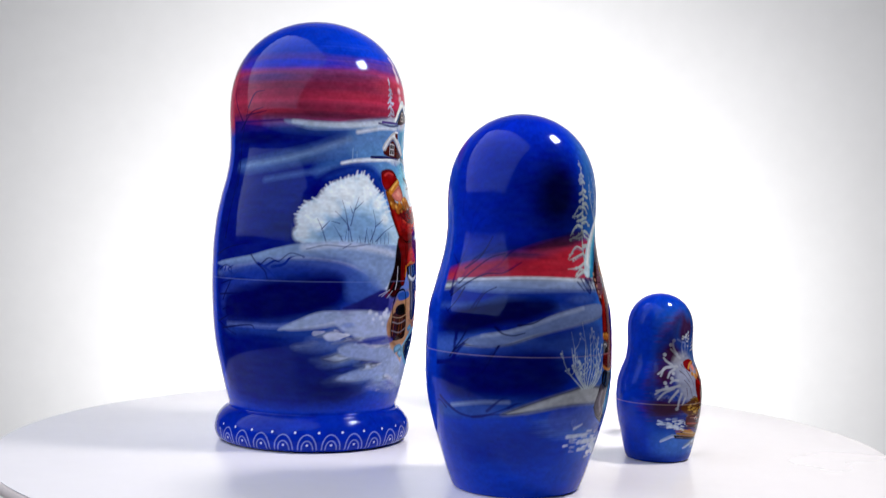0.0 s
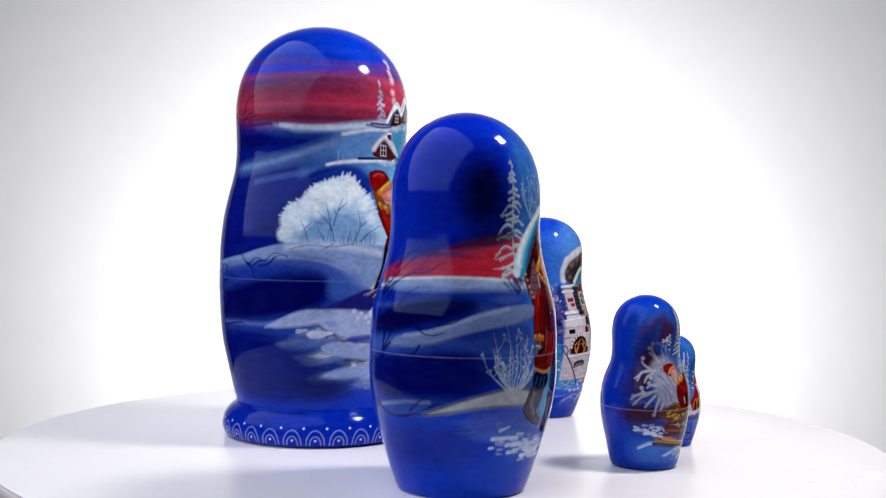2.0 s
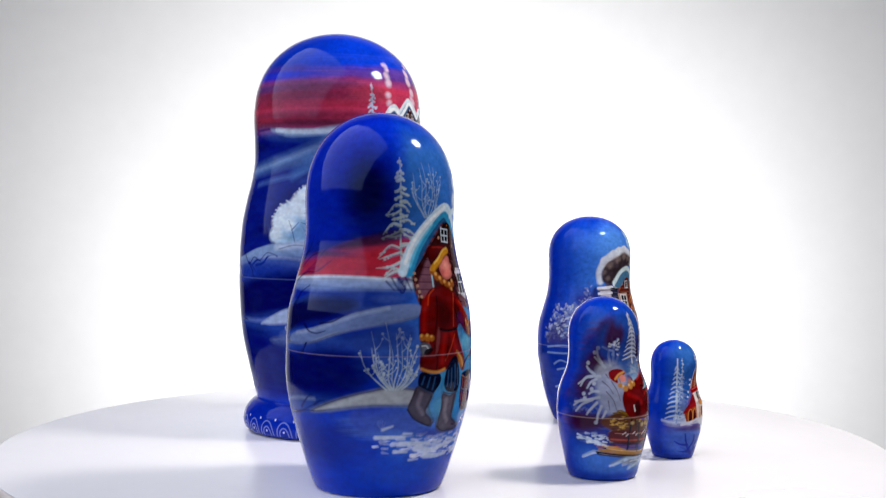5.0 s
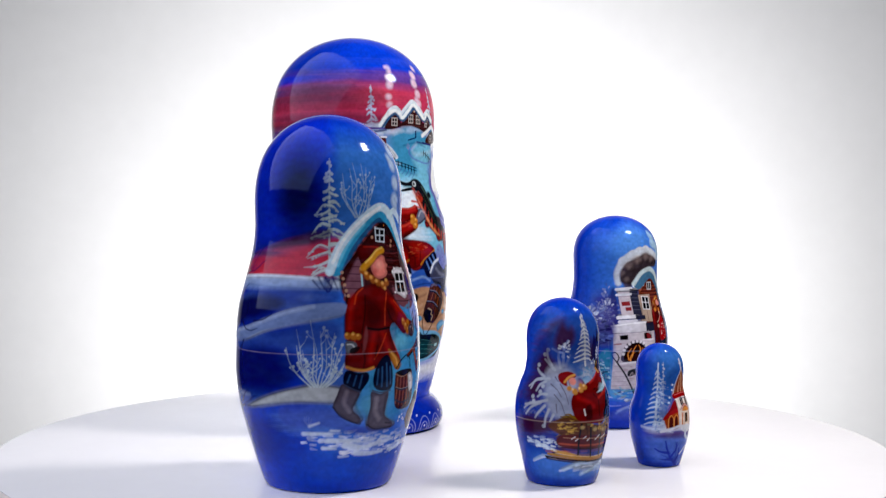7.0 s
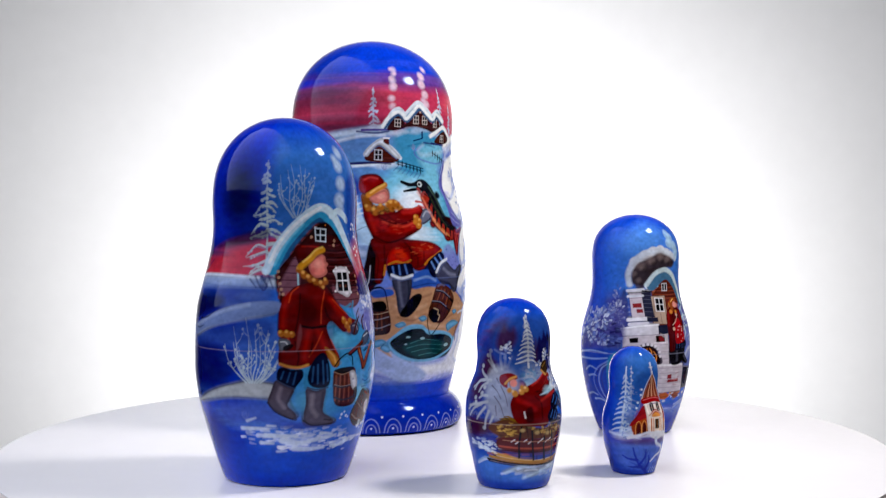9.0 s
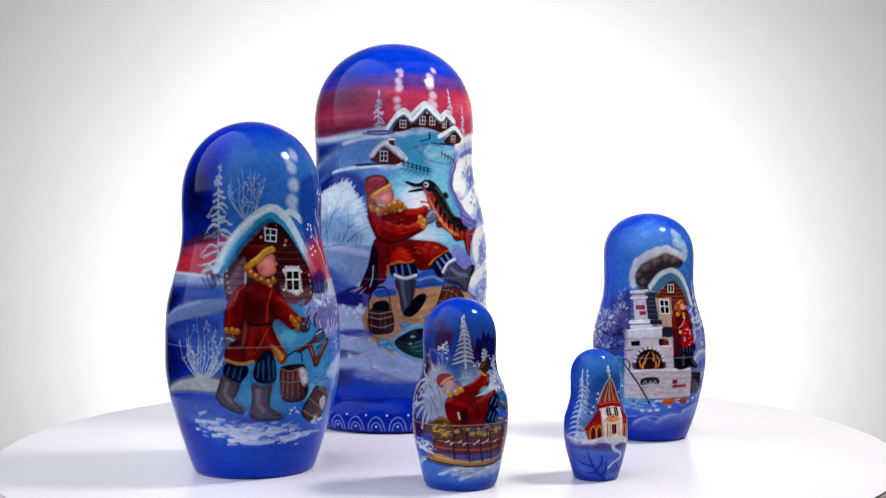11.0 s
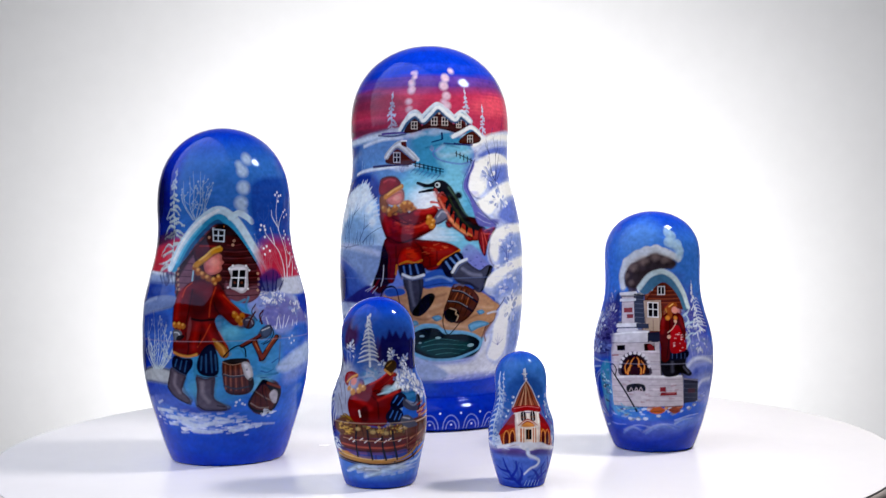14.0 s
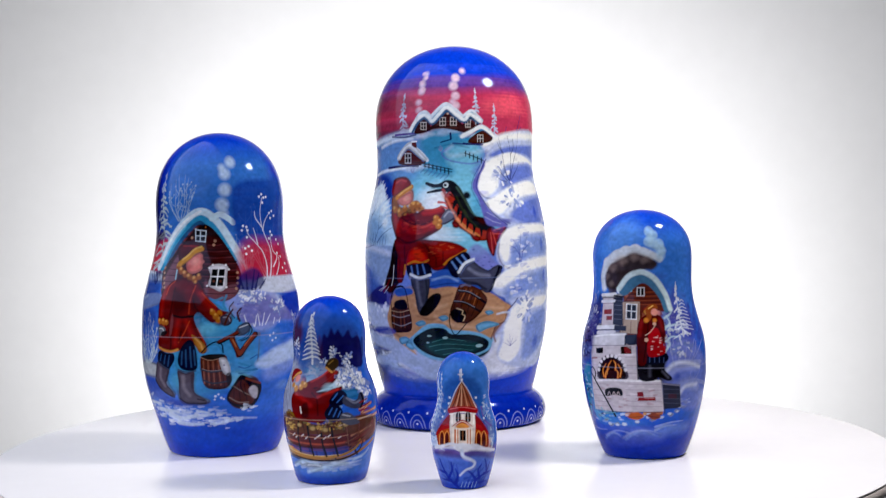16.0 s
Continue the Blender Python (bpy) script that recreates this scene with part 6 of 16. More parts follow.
    d.stroke((221, 183, 147), 1.02, (-6.5, 52.8), (3.5, 48.9), (17.1, 47.4), soft=0.76, alpha=0.55)
    d.stroke((221, 183, 147), 1.02, (18.8, 57.6), (27.5, 56.1), (35.0, 55.9), soft=0.76, alpha=0.55)
    d.stroke((221, 183, 147), 1.02, (-35.3, 42.5), (-27.7, 39.6), (-21.2, 36.6), soft=0.76, alpha=0.55)
    d.stroke((103, 59, 43), 0.76, (-17.2, 52.7), (-8.3, 51.3), (0.3, 53.8), soft=0.51, alpha=0.55)
    d.stroke((103, 59, 43), 0.76, (13.7, 49.6), (20.5, 52.0), (26.8, 53.3), soft=0.51, alpha=0.55)
    d.stroke((103, 59, 43), 0.76, (-38.5, 52.3), (-36.6, 45.9), (-29.8, 42.2), soft=0.51, alpha=0.55)
    d.stroke((103, 59, 43), 0.76, (-6.2, 61.0), (0.6, 61.9), (3.9, 62.9), soft=0.51, alpha=0.55)
    d.stroke((59, 31, 38), 0.31, (41.4, 56.7), (37.8, 54.0), (36.4, 49.9), (30.7, 47.8), (28.6, 44.6), (27.2, 42.0), soft=0.15, alpha=0.8)
    d.fill((38, 80, 170), (-10.3, 70.1), (-4.2, 73.1), (2.5, 73.6), (8.0, 70.0), (15.5, 67.8), (23.2, 65.2), (13.8, 64.8), (2.3, 66.5), (-8.0, 65.3), soft=0.36, edge=0)
    d.stroke((152, 188, 221), 0.76, (-7.6, 69.1), (0.8, 70.6), (7.3, 68.7), soft=0.51, alpha=0.6)
    d.stroke((11, 30, 94), 0.51, (-9.4, 66.1), (4.0, 67.5), (17.1, 65.5), soft=0.36, alpha=0.7)
    d.fill((38, 80, 170), (-32.9, 64.4), (-27.3, 65.5), (-20.9, 65.0), (-20.3, 63.0), (-25.9, 61.9), (-31.8, 61.8), soft=0.31, edge=0)
    d.fill((100, 162, 202), (-19.3, 49.6), (-14.4, 51.0), (-12.3, 49.2), (-16.8, 48.1), soft=0.20, edge=0.42)
    d.stroke((15, 43, 94), 0.25, (-19.3, 49.6), (-16.8, 48.1), soft=0.15, alpha=0.7)
    d.fill((100, 162, 202), (-4.5, 52.3), (-0.4, 53.3), (1.6, 51.7), (-1.8, 50.5), soft=0.20, edge=0.42)
    d.stroke((15, 43, 94), 0.25, (-4.5, 52.3), (-1.8, 50.5), soft=0.15, alpha=0.7)
    d.fill((100, 162, 202), (23.3, 54.5), (26.8, 55.1), (29.0, 53.8), (25.4, 52.9), soft=0.20, edge=0.42)
    d.stroke((15, 43, 94), 0.25, (23.3, 54.5), (25.4, 52.9), soft=0.15, alpha=0.7)
    d.fill((100, 162, 202), (17.8, 48.4), (24.7, 50.3), (32.9, 48.5), (24.8, 46.7), (19.9, 45.3), soft=0.20, edge=0.42)
    d.stroke((15, 43, 94), 0.25, (17.8, 48.4), (19.9, 45.3), soft=0.15, alpha=0.7)
    d.fill((100, 162, 202), (-32.5, 42.1), (-26.9, 43.3), (-23.9, 41.5), (-30.4, 39.5), soft=0.20, edge=0.42)
    d.stroke((15, 43, 94), 0.25, (-32.5, 42.1), (-30.4, 39.5), soft=0.15, alpha=0.7)
    d.fill((100, 162, 202), (-25.6, 41.2), (-21.0, 39.2), (-23.1, 37.1), (-27.8, 39.1), soft=0.20, edge=0.42)
    d.stroke((15, 43, 94), 0.25, (-25.6, 41.2), (-27.8, 39.1), soft=0.15, alpha=0.7)
    d.stroke((199, 208, 227), 0.87, (31.2, 53.2), (35.8, 53.8), (39.9, 53.7), soft=0.31, alpha=0.8)
    d.fill((105, 167, 203), (-23.0, 41.8), (-17.8, 46.0), (-10.9, 49.2), (-1.9, 49.2), (3.5, 46.6), (13.6, 46.0), (22.7, 44.2), (28.1, 41.0), (26.9, 37.3), (20.4, 34.9), (10.2, 32.5), (-6.2, 32.6), (-18.4, 36.1), soft=0.31, edge=0)
    d.fill((4, 18, 21), (-21.9, 41.3), (-16.4, 45.0), (-8.9, 47.4), (-1.3, 47.2), (3.4, 44.6), (14.3, 44.4), (22.1, 42.9), (26.2, 40.5), (24.6, 37.4), (18.1, 35.5), (8.4, 33.6), (-5.0, 33.7), (-15.9, 36.7), soft=0.25, edge=0.42)
    d.fill((11, 57, 59), (-14.0, 39.4), (-5.3, 42.5), (3.3, 42.0), (14.4, 41.3), (21.5, 39.1), (15.9, 36.1), (5.9, 34.2), (-4.9, 34.7), soft=0.76, edge=0, alpha=0.9)
    d.stroke((65, 132, 132), 0.36, (-9.0, 41.0), (-0.1, 42.5), (11.9, 41.4), soft=0.15, alpha=0.7, end=0.15)
    d.stroke((65, 132, 132), 0.36, (-11.1, 38.9), (-0.2, 40.2), (17.2, 39.2), soft=0.15, alpha=0.7, end=0.15)
    d.stroke((65, 132, 132), 0.36, (-7.6, 37.1), (3.2, 38.1), (16.6, 37.1), soft=0.15, alpha=0.7, end=0.15)
    d.stroke((65, 132, 132), 0.36, (-2.3, 35.3), (5.2, 36.0), (13.1, 35.4), soft=0.15, alpha=0.7, end=0.15)
    d.dab((150, 190, 196), -10.6, 43.8, 2.29, alpha=0.85, soft=0.15, tall=0.45)
    d.dab((150, 190, 196), -0.8, 43.0, 2.54, alpha=0.85, soft=0.15, tall=0.45)
    d.dab((150, 190, 196), 20.1, 39.1, 3.31, alpha=0.85, soft=0.15, tall=0.45)
    d.dab((150, 190, 196), -12.0, 40.7, 1.53, alpha=0.85, soft=0.15, tall=0.45)
    d.stroke((6, 5, 9), 0.46, (-36.6, 55.5), (-36.5, 60.7), (-33.3, 64.9), (-28.5, 66.5), (-25.3, 64.7), (-23.7, 58.8), (-23.1, 55.2), soft=0.15)
    d.fill((70, 31, 21), (-36.0, 56.3), (-23.8, 56.5), (-21.9, 47.0), (-28.4, 45.1), (-36.5, 46.1), soft=0.20, edge=0.42, fade=(39, 15, 14))
    d.stroke((18, 7, 7), 0.28, (-33.7, 56.1), (-34.7, 45.7), soft=0.15, alpha=0.8)
    d.stroke((18, 7, 7), 0.28, (-31.0, 56.2), (-31.9, 45.7), soft=0.15, alpha=0.8)
    d.stroke((18, 7, 7), 0.28, (-28.4, 56.2), (-28.7, 45.8), soft=0.15, alpha=0.8)
    d.stroke((18, 7, 7), 0.28, (-25.9, 56.2), (-25.3, 45.9), soft=0.15, alpha=0.8)
    d.stroke((148, 80, 49), 0.41, (-34.7, 55.0), (-35.4, 47.2), soft=0.15, alpha=0.6)
    d.stroke((148, 80, 49), 0.41, (-29.3, 55.1), (-29.8, 47.4), soft=0.15, alpha=0.6)
    d.stroke((148, 80, 49), 0.41, (-27.2, 55.2), (-26.8, 47.4), soft=0.15, alpha=0.6)
    d.stroke((140, 136, 146), 0.46, (-36.4, 52.9), (-30.1, 52.0), (-22.9, 53.2), soft=0.15, alpha=0.8)
    d.stroke((140, 136, 146), 0.46, (-36.5, 49.3), (-29.2, 48.2), (-22.0, 49.9), soft=0.15, alpha=0.7)
    d.fill((4, 3, 6), (-33.7, 56.4), (-33.9, 58.7), (-30.6, 60.0), (-26.0, 60.1), (-24.1, 57.8), (-25.1, 56.0), (-29.3, 55.4), soft=0.20, edge=0.42)
    d.stroke((193, 164, 136), 0.31, (-36.2, 55.0), (-29.8, 54.4), (-23.1, 55.5), soft=0.15, alpha=0.8)
    d.fill((86, 39, 22), (7.9, 66.4), (11.9, 67.1), (19.2, 65.2), (23.9, 61.6), (24.6, 59.0), (21.2, 54.5), (16.4, 51.0), (11.0, 49.3), (4.3, 51.5), (2.4, 54.8), (5.2, 60.9), soft=0.20, edge=0.42, fade=(59, 24, 16))
    d.stroke((19, 7, 7), 0.31, (10.5, 65.9), (6.5, 60.4), (4.4, 55.3), soft=0.15, alpha=0.85)
    d.stroke((19, 7, 7), 0.31, (13.8, 65.6), (10.4, 59.8), (8.4, 55.2), soft=0.15, alpha=0.85)
    d.stroke((19, 7, 7), 0.31, (16.8, 64.5), (14.4, 58.7), (12.3, 53.7), soft=0.15, alpha=0.85)
    d.stroke((19, 7, 7), 0.31, (20.2, 62.9), (18.1, 57.6), (15.0, 52.6), soft=0.15, alpha=0.85)
    d.stroke((177, 96, 55), 0.46, (12.2, 64.8), (8.8, 59.8), soft=0.15, alpha=0.6)
    d.stroke((177, 96, 55), 0.46, (18.5, 62.7), (16.4, 57.7), soft=0.15, alpha=0.6)
    d.stroke((177, 96, 55), 0.46, (15.1, 64.3), (13.4, 60.3), soft=0.15, alpha=0.6)
    d.stroke((11, 10, 19), 1.02, (7.9, 64.1), (13.8, 63.3), (20.5, 60.1), (23.6, 58.5), soft=0.20)
    d.stroke((142, 144, 161), 0.31, (7.9, 64.4), (13.8, 63.6), (20.5, 60.6), soft=0.15, alpha=0.7)
    d.stroke((11, 10, 19), 0.92, (5.1, 59.4), (11.1, 58.8), (17.1, 56.1), (20.5, 54.5), soft=0.20)
    d.stroke((142, 144, 161), 0.31, (5.1, 59.6), (11.1, 59.0), (17.1, 56.6), soft=0.15, alpha=0.7)
    d.fill((5, 3, 6), (3.0, 54.8), (6.4, 56.3), (10.4, 55.7), (12.0, 53.7), (10.3, 50.6), (6.9, 49.7), (3.3, 51.7), soft=0.23, edge=0.42)
    d.stroke((205, 174, 138), 0.46, (6.4, 56.3), (10.0, 55.2), (9.7, 53.7), (11.3, 52.7), (10.3, 50.6), soft=0.15, alpha=0.8)
    d.stroke((6, 5, 9), 0.46, (2.3, 53.8), (2.2, 49.2), (4.1, 45.1), (6.1, 44.5), (8.9, 46.6), (12.3, 49.6), soft=0.15)
    d.stroke((101, 101, 133), 1.02, (9.2, 66.2), (11.9, 66.9), (14.5, 66.3), soft=0.15, alpha=0.7)
    d.fill((18, 3, 9), (-33.3, 86.6), (-26.0, 86.5), (-25.4, 75.8), (-28.0, 68.6), (-32.3, 67.0), (-40.1, 65.3), (-41.0, 68.4), (-36.8, 75.7), soft=0.31, edge=0)
    d.stroke((127, 11, 15), 1.27, (-28.7, 83.5), (-29.6, 75.8), (-29.7, 69.1), soft=0.41, alpha=0.8)
    d.stroke((94, 9, 15), 1.02, (-36.9, 69.3), (-40.1, 65.9), (-43.0, 63.7), soft=0.15, alpha=0.8)
    d.stroke((208, 210, 222), 0.41, (-33.5, 75.8), (-34.1, 70.1), (-35.6, 66.4), soft=0.15, alpha=0.8)
    d.stroke((193, 193, 208), 0.28, (-40.1, 66.4), (-45.9, 63.7), soft=0.15, alpha=0.8)
    d.stroke((193, 193, 208), 0.28, (-38.0, 65.9), (-42.0, 63.0), soft=0.15, alpha=0.8)
    d.stroke((193, 193, 208), 0.28, (-42.3, 65.8), (-47.7, 64.1), soft=0.15, alpha=0.8)
    d.fill((103, 7, 8), (-33.3, 87.1), (-24.0, 88.6), (-13.4, 87.4), (-4.0, 86.8), (4.3, 85.7), (12.9, 82.6), (8.2, 79.6), (2.9, 77.6), (-1.1, 75.4), (-6.5, 74.4), (-10.6, 75.7), (-16.2, 81.3), (-23.0, 80.4), (-24.6, 73.7), (-27.2, 68.1), (-30.5, 69.1), (-29.5, 78.3), soft=0.23, edge=0.42)
    d.fill((156, 21, 13), (-7.4, 85.8), (3.7, 85.0), (9.6, 82.6), (4.3, 80.1), (-2.4, 79.2), (-7.1, 81.3), soft=1.53, edge=0, alpha=0.7)
    d.fill((175, 18, 13), (-23.0, 80.9), (-19.9, 83.7), (-15.5, 83.9), (-11.9, 81.8), (-9.9, 77.2), (-16.3, 76.8), (-23.4, 76.3), soft=0.25, edge=0.42)
    d.fill((218, 57, 26), (-19.2, 81.9), (-14.8, 82.4), (-12.6, 79.3), (-17.0, 78.3), soft=0.76, edge=0, alpha=0.45)
    d.stroke((46, 2, 5), 0.61, (-10.5, 83.3), (-5.7, 79.5), (-5.1, 75.7), soft=0.36, alpha=0.75)
    d.stroke((46, 2, 5), 0.61, (-13.4, 85.9), (-9.8, 82.8), (-9.2, 76.7), soft=0.36, alpha=0.75)
    d.stroke((46, 2, 5), 0.61, (-25.5, 84.5), (-25.4, 75.8), (-27.1, 69.1), soft=0.36, alpha=0.75)
    d.stroke((46, 2, 5), 0.61, (-1.0, 81.7), (-1.1, 77.7), soft=0.36, alpha=0.75)
    d.stroke((193, 113, 31), 0.92, (-23.0, 76.3), (-18.5, 77.5), (-14.1, 76.8), (-9.9, 78.0), soft=0.25)
    d.stroke((94, 39, 9), 0.25, (-23.0, 76.3), (-18.5, 77.5), (-14.1, 76.8), (-9.9, 78.0), soft=0.15, alpha=0.5)
    d.stroke((193, 113, 31), 0.92, (-0.4, 76.1), (2.9, 78.4), (7.5, 80.1), (12.5, 82.3), soft=0.25)
    d.stroke((94, 39, 9), 0.25, (-0.4, 76.1), (2.9, 78.4), (7.5, 80.1), (12.5, 82.3), soft=0.15, alpha=0.5)
    d.stroke((193, 113, 31), 0.92, (-25.0, 75.8), (-25.5, 71.7), soft=0.25)
    d.stroke((94, 39, 9), 0.25, (-25.0, 75.8), (-25.5, 71.7), soft=0.15, alpha=0.5)
    d.fill((103, 6, 8), (-38.4, 103.8), (-34.3, 100.0), (-26.7, 98.4), (-18.6, 99.2), (-13.4, 101.0), (-7.5, 101.1), (-2.5, 102.1), (0.4, 100.5), (-1.7, 98.0), (-5.2, 96.7), (-1.0, 94.9), (-3.0, 91.6), (-9.2, 90.4), (-14.1, 87.4), (-23.1, 85.5), (-29.7, 86.3), (-34.2, 91.2), (-37.1, 97.0), soft=0.23, edge=0.42)
    d.stroke((180, 27, 24), 1.78, (-13.2, 99.2), (-7.4, 99.6), (-2.5, 100.5), soft=0.76, alpha=0.8)
    d.stroke((215, 73, 58), 0.51, (-12.6, 100.7), (-6.8, 100.8), (-2.5, 101.6), soft=0.36, alpha=0.7)
    d.stroke((147, 14, 14), 3.31, (-29.6, 94.8), (-22.7, 92.1), (-15.0, 91.5), (-7.2, 93.2), soft=0.61, alpha=0.95)
    d.stroke((214, 65, 47), 0.76, (-26.2, 95.3), (-19.6, 93.4), (-12.9, 93.0), (-7.6, 94.5), soft=0.51, alpha=0.75)
    d.stroke((173, 25, 22), 1.78, (-33.9, 98.5), (-32.2, 94.3), (-30.0, 90.2), soft=0.76, alpha=0.6)
    d.stroke((38, 1, 4), 0.61, (-28.2, 97.3), (-22.1, 94.9), (-13.6, 94.3), (-6.6, 96.5), soft=0.31, alpha=0.8)
    d.stroke((38, 1, 4), 0.66, (-32.6, 89.2), (-23.1, 86.0), (-14.1, 87.9), (-8.5, 90.4), soft=0.31, alpha=0.8)
    d.stroke((55, 2, 6), 0.51, (-23.2, 97.8), (-19.8, 95.7), (-15.9, 94.6), soft=0.25, alpha=0.7)
    d.fill((95, 97, 120), (-3.0, 95.4), (-1.0, 98.5), (1.8, 101.0), (5.9, 99.9), (6.6, 97.4), (3.8, 95.4), (-0.3, 93.9), soft=0.23, edge=0.42)
    d.stroke((177, 181, 197), 0.61, (-0.3, 97.4), (2.5, 99.7), (5.6, 99.1), soft=0.36, alpha=0.7)
    d.stroke((33, 34, 55), 0.41, (-0.6, 94.4), (3.5, 95.6), (6.2, 97.4), soft=0.15, alpha=0.8)
    d.dab((184, 110, 35), -5.2, 97.0, 2.54, alpha=1, soft=0.36, tall=1)
    d.dab((184, 110, 35), -3.0, 95.4, 2.29, alpha=1, soft=0.36, tall=1)
    d.dab((184, 110, 35), -3.7, 93.4, 2.80, alpha=1, soft=0.36, tall=1)
    d.dab((184, 110, 35), -5.8, 95.0, 2.29, alpha=1, soft=0.36, tall=1)
    d.dab((231, 179, 88), -5.9, 97.5, 1.02, alpha=0.7, soft=0.31, tall=1)
    d.dab((231, 179, 88), -3.1, 96.0, 1.02, alpha=0.7, soft=0.31, tall=1)
    d.dab((231, 179, 88), -3.7, 93.9, 1.02, alpha=0.7, soft=0.31, tall=1)
    d.fill((127, 66, 19), (-39.5, 106.9), (-35.5, 107.9), (-32.3, 103.6), (-33.5, 100.5), (-37.8, 101.7), soft=0.25, edge=0.42)
    d.fill((205, 117, 107), (-34.0, 106.3), (-28.7, 108.2), (-24.0, 109.1), (-21.7, 106.5), (-22.6, 104.2), (-26.6, 102.7), (-32.3, 103.6), soft=0.25, edge=0.42)
    d.mist((232, 170, 154), -26.4, 106.1, 2.9, 1.5, 0.6, 1, 0.15)
    d.dab((157, 87, 27), -34.6, 101.1, 2.80, alpha=1, soft=0.41, tall=1)
    d.dab((157, 87, 27), -30.4, 99.4, 3.05, alpha=1, soft=0.41, tall=1)
    d.dab((157, 87, 27), -27.2, 101.5, 3.05, alpha=1, soft=0.41, tall=1)
    d.dab((157, 87, 27), -22.3, 102.4, 2.80, alpha=1, soft=0.41, tall=1)
    d.dab((157, 87, 27), -19.1, 103.4, 3.56, alpha=1, soft=0.41, tall=1)
    d.dab((157, 87, 27), -16.7, 102.8, 2.80, alpha=1, soft=0.41, tall=1)
    d.dab((157, 87, 27), -20.4, 100.8, 2.54, alpha=1, soft=0.41, tall=1)
    d.dab((224, 166, 76), -35.9, 102.1, 1.27, alpha=0.75, soft=0.41, tall=1)
    d.dab((224, 166, 76), -31.6, 100.8, 1.53, alpha=0.75, soft=0.41, tall=1)
    d.dab((224, 166, 76), -27.4, 102.5, 1.27, alpha=0.75, soft=0.41, tall=1)
    d.dab((224, 166, 76), -20.9, 103.9, 1.53, alpha=0.75, soft=0.41, tall=1)
    d.dab((224, 166, 76), -17.6, 103.9, 1.27, alpha=0.75, soft=0.41, tall=1)
    d.dab((224, 166, 76), -24.0, 102.9, 1.02, alpha=0.75, soft=0.41, tall=1)
    d.dab((78, 34, 11), -32.6, 99.0, 1.27, alpha=0.7, soft=0.36, tall=1)
    d.dab((78, 34, 11), -28.5, 98.9, 1.27, alpha=0.7, soft=0.36, tall=1)
    d.dab((78, 34, 11), -19.6, 100.8, 1.27, alpha=0.7, soft=0.36, tall=1)
    d.dab((78, 34, 11), -16.5, 101.3, 1.02, alpha=0.7, soft=0.36, tall=1)
    d.fill((129, 9, 14), (-41.1, 110.6), (-40.0, 114.3), (-34.7, 115.7), (-28.4, 115.0), (-24.6, 112.3), (-29.3, 110.3), (-35.5, 107.9), (-39.4, 108.0), soft=0.23, edge=0.42)
    d.stroke((208, 65, 65), 0.76, (-37.5, 113.7), (-33.5, 114.8), (-28.8, 114.2), soft=0.41, alpha=0.6)
    d.stroke((50, 2, 6), 0.51, (-39.9, 108.0), (-36.4, 107.4), (-31.1, 109.8), soft=0.15, alpha=0.8)
    d.stroke((189, 116, 38), 2.29, (-34.7, 106.8), (-29.9, 109.0), (-24.0, 111.2), soft=0.36, end=2.04)
    d.stroke((236, 189, 103), 0.76, (-33.5, 107.8), (-29.2, 109.8), (-24.1, 111.7), soft=0.36, alpha=0.7)
    d.snow((38, 1, 5), -20.3, 91.6, 10.1, 5.1, 26, 1.27, 31, 0.5)
    d.snow((43, 2, 5), -8.5, 80.8, 13.2, 4.1, 26, 1.27, 32, 0.5)
    d.snow((205, 69, 51), -16.6, 93.6, 10.2, 4.1, 16, 1.02, 33, 0.4)
    d.snow((221, 93, 54), -5.7, 83.3, 13.3, 2.5, 16, 1.02, 34, 0.4)
    d.fill((5, 7, 36), (-23.4, 75.8), (-17.0, 76.5), (-10.2, 76.7), (-8.2, 74.2), (-9.3, 70.6), (-15.6, 70.1), (-21.6, 71.2), (-23.9, 73.2), soft=0.23, edge=0.42)
    d.stroke((83, 123, 199), 0.76, (-20.7, 75.2), (-20.0, 72.2), soft=0.31, alpha=0.8)
    d.stroke((83, 123, 199), 0.76, (-17.0, 75.7), (-16.3, 71.7), soft=0.31, alpha=0.8)
    d.stroke((83, 123, 199), 0.76, (-13.4, 76.0), (-12.0, 72.2), soft=0.31, alpha=0.8)
    d.fill((5, 7, 36), (1.5, 76.6), (6.2, 79.6), (11.5, 81.6), (14.8, 79.5), (13.4, 76.5), (10.0, 73.0), (7.3, 70.0), (3.4, 71.5), soft=0.23, edge=0.42)
    d.stroke((102, 143, 213), 0.87, (4.2, 77.1), (6.8, 74.0), soft=0.31, alpha=0.8)
    d.stroke((102, 143, 213), 0.87, (6.9, 78.8), (10.1, 76.0), soft=0.31, alpha=0.8)
    d.stroke((102, 143, 213), 0.87, (10.2, 80.1), (12.8, 77.5), soft=0.31, alpha=0.8)
    d.fill((53, 55, 74), (-20.8, 70.6), (-10.0, 70.6), (-9.4, 65.0), (-10.3, 60.5), (-5.4, 63.0), (-2.8, 62.0), (-4.9, 57.9), (-9.2, 54.3), (-12.8, 52.8), (-17.1, 54.8), (-18.8, 62.5), soft=0.23, edge=0.42)
    d.stroke((103, 105, 129), 1.27, (-17.1, 69.1), (-16.2, 63.0), (-14.7, 57.9), soft=0.61, alpha=0.7)
    d.stroke((22, 22, 36), 0.76, (-11.4, 69.1), (-10.9, 63.0), (-11.8, 58.9), soft=0.41, alpha=0.8)
    d.fill((6, 5, 9), (-16.4, 53.8), (-13.2, 57.9), (-8.8, 62.0), (-4.4, 63.2), (-2.4, 61.7), (-4.2, 58.4), (-7.8, 54.8), (-12.1, 52.8), soft=0.25, edge=0.42)
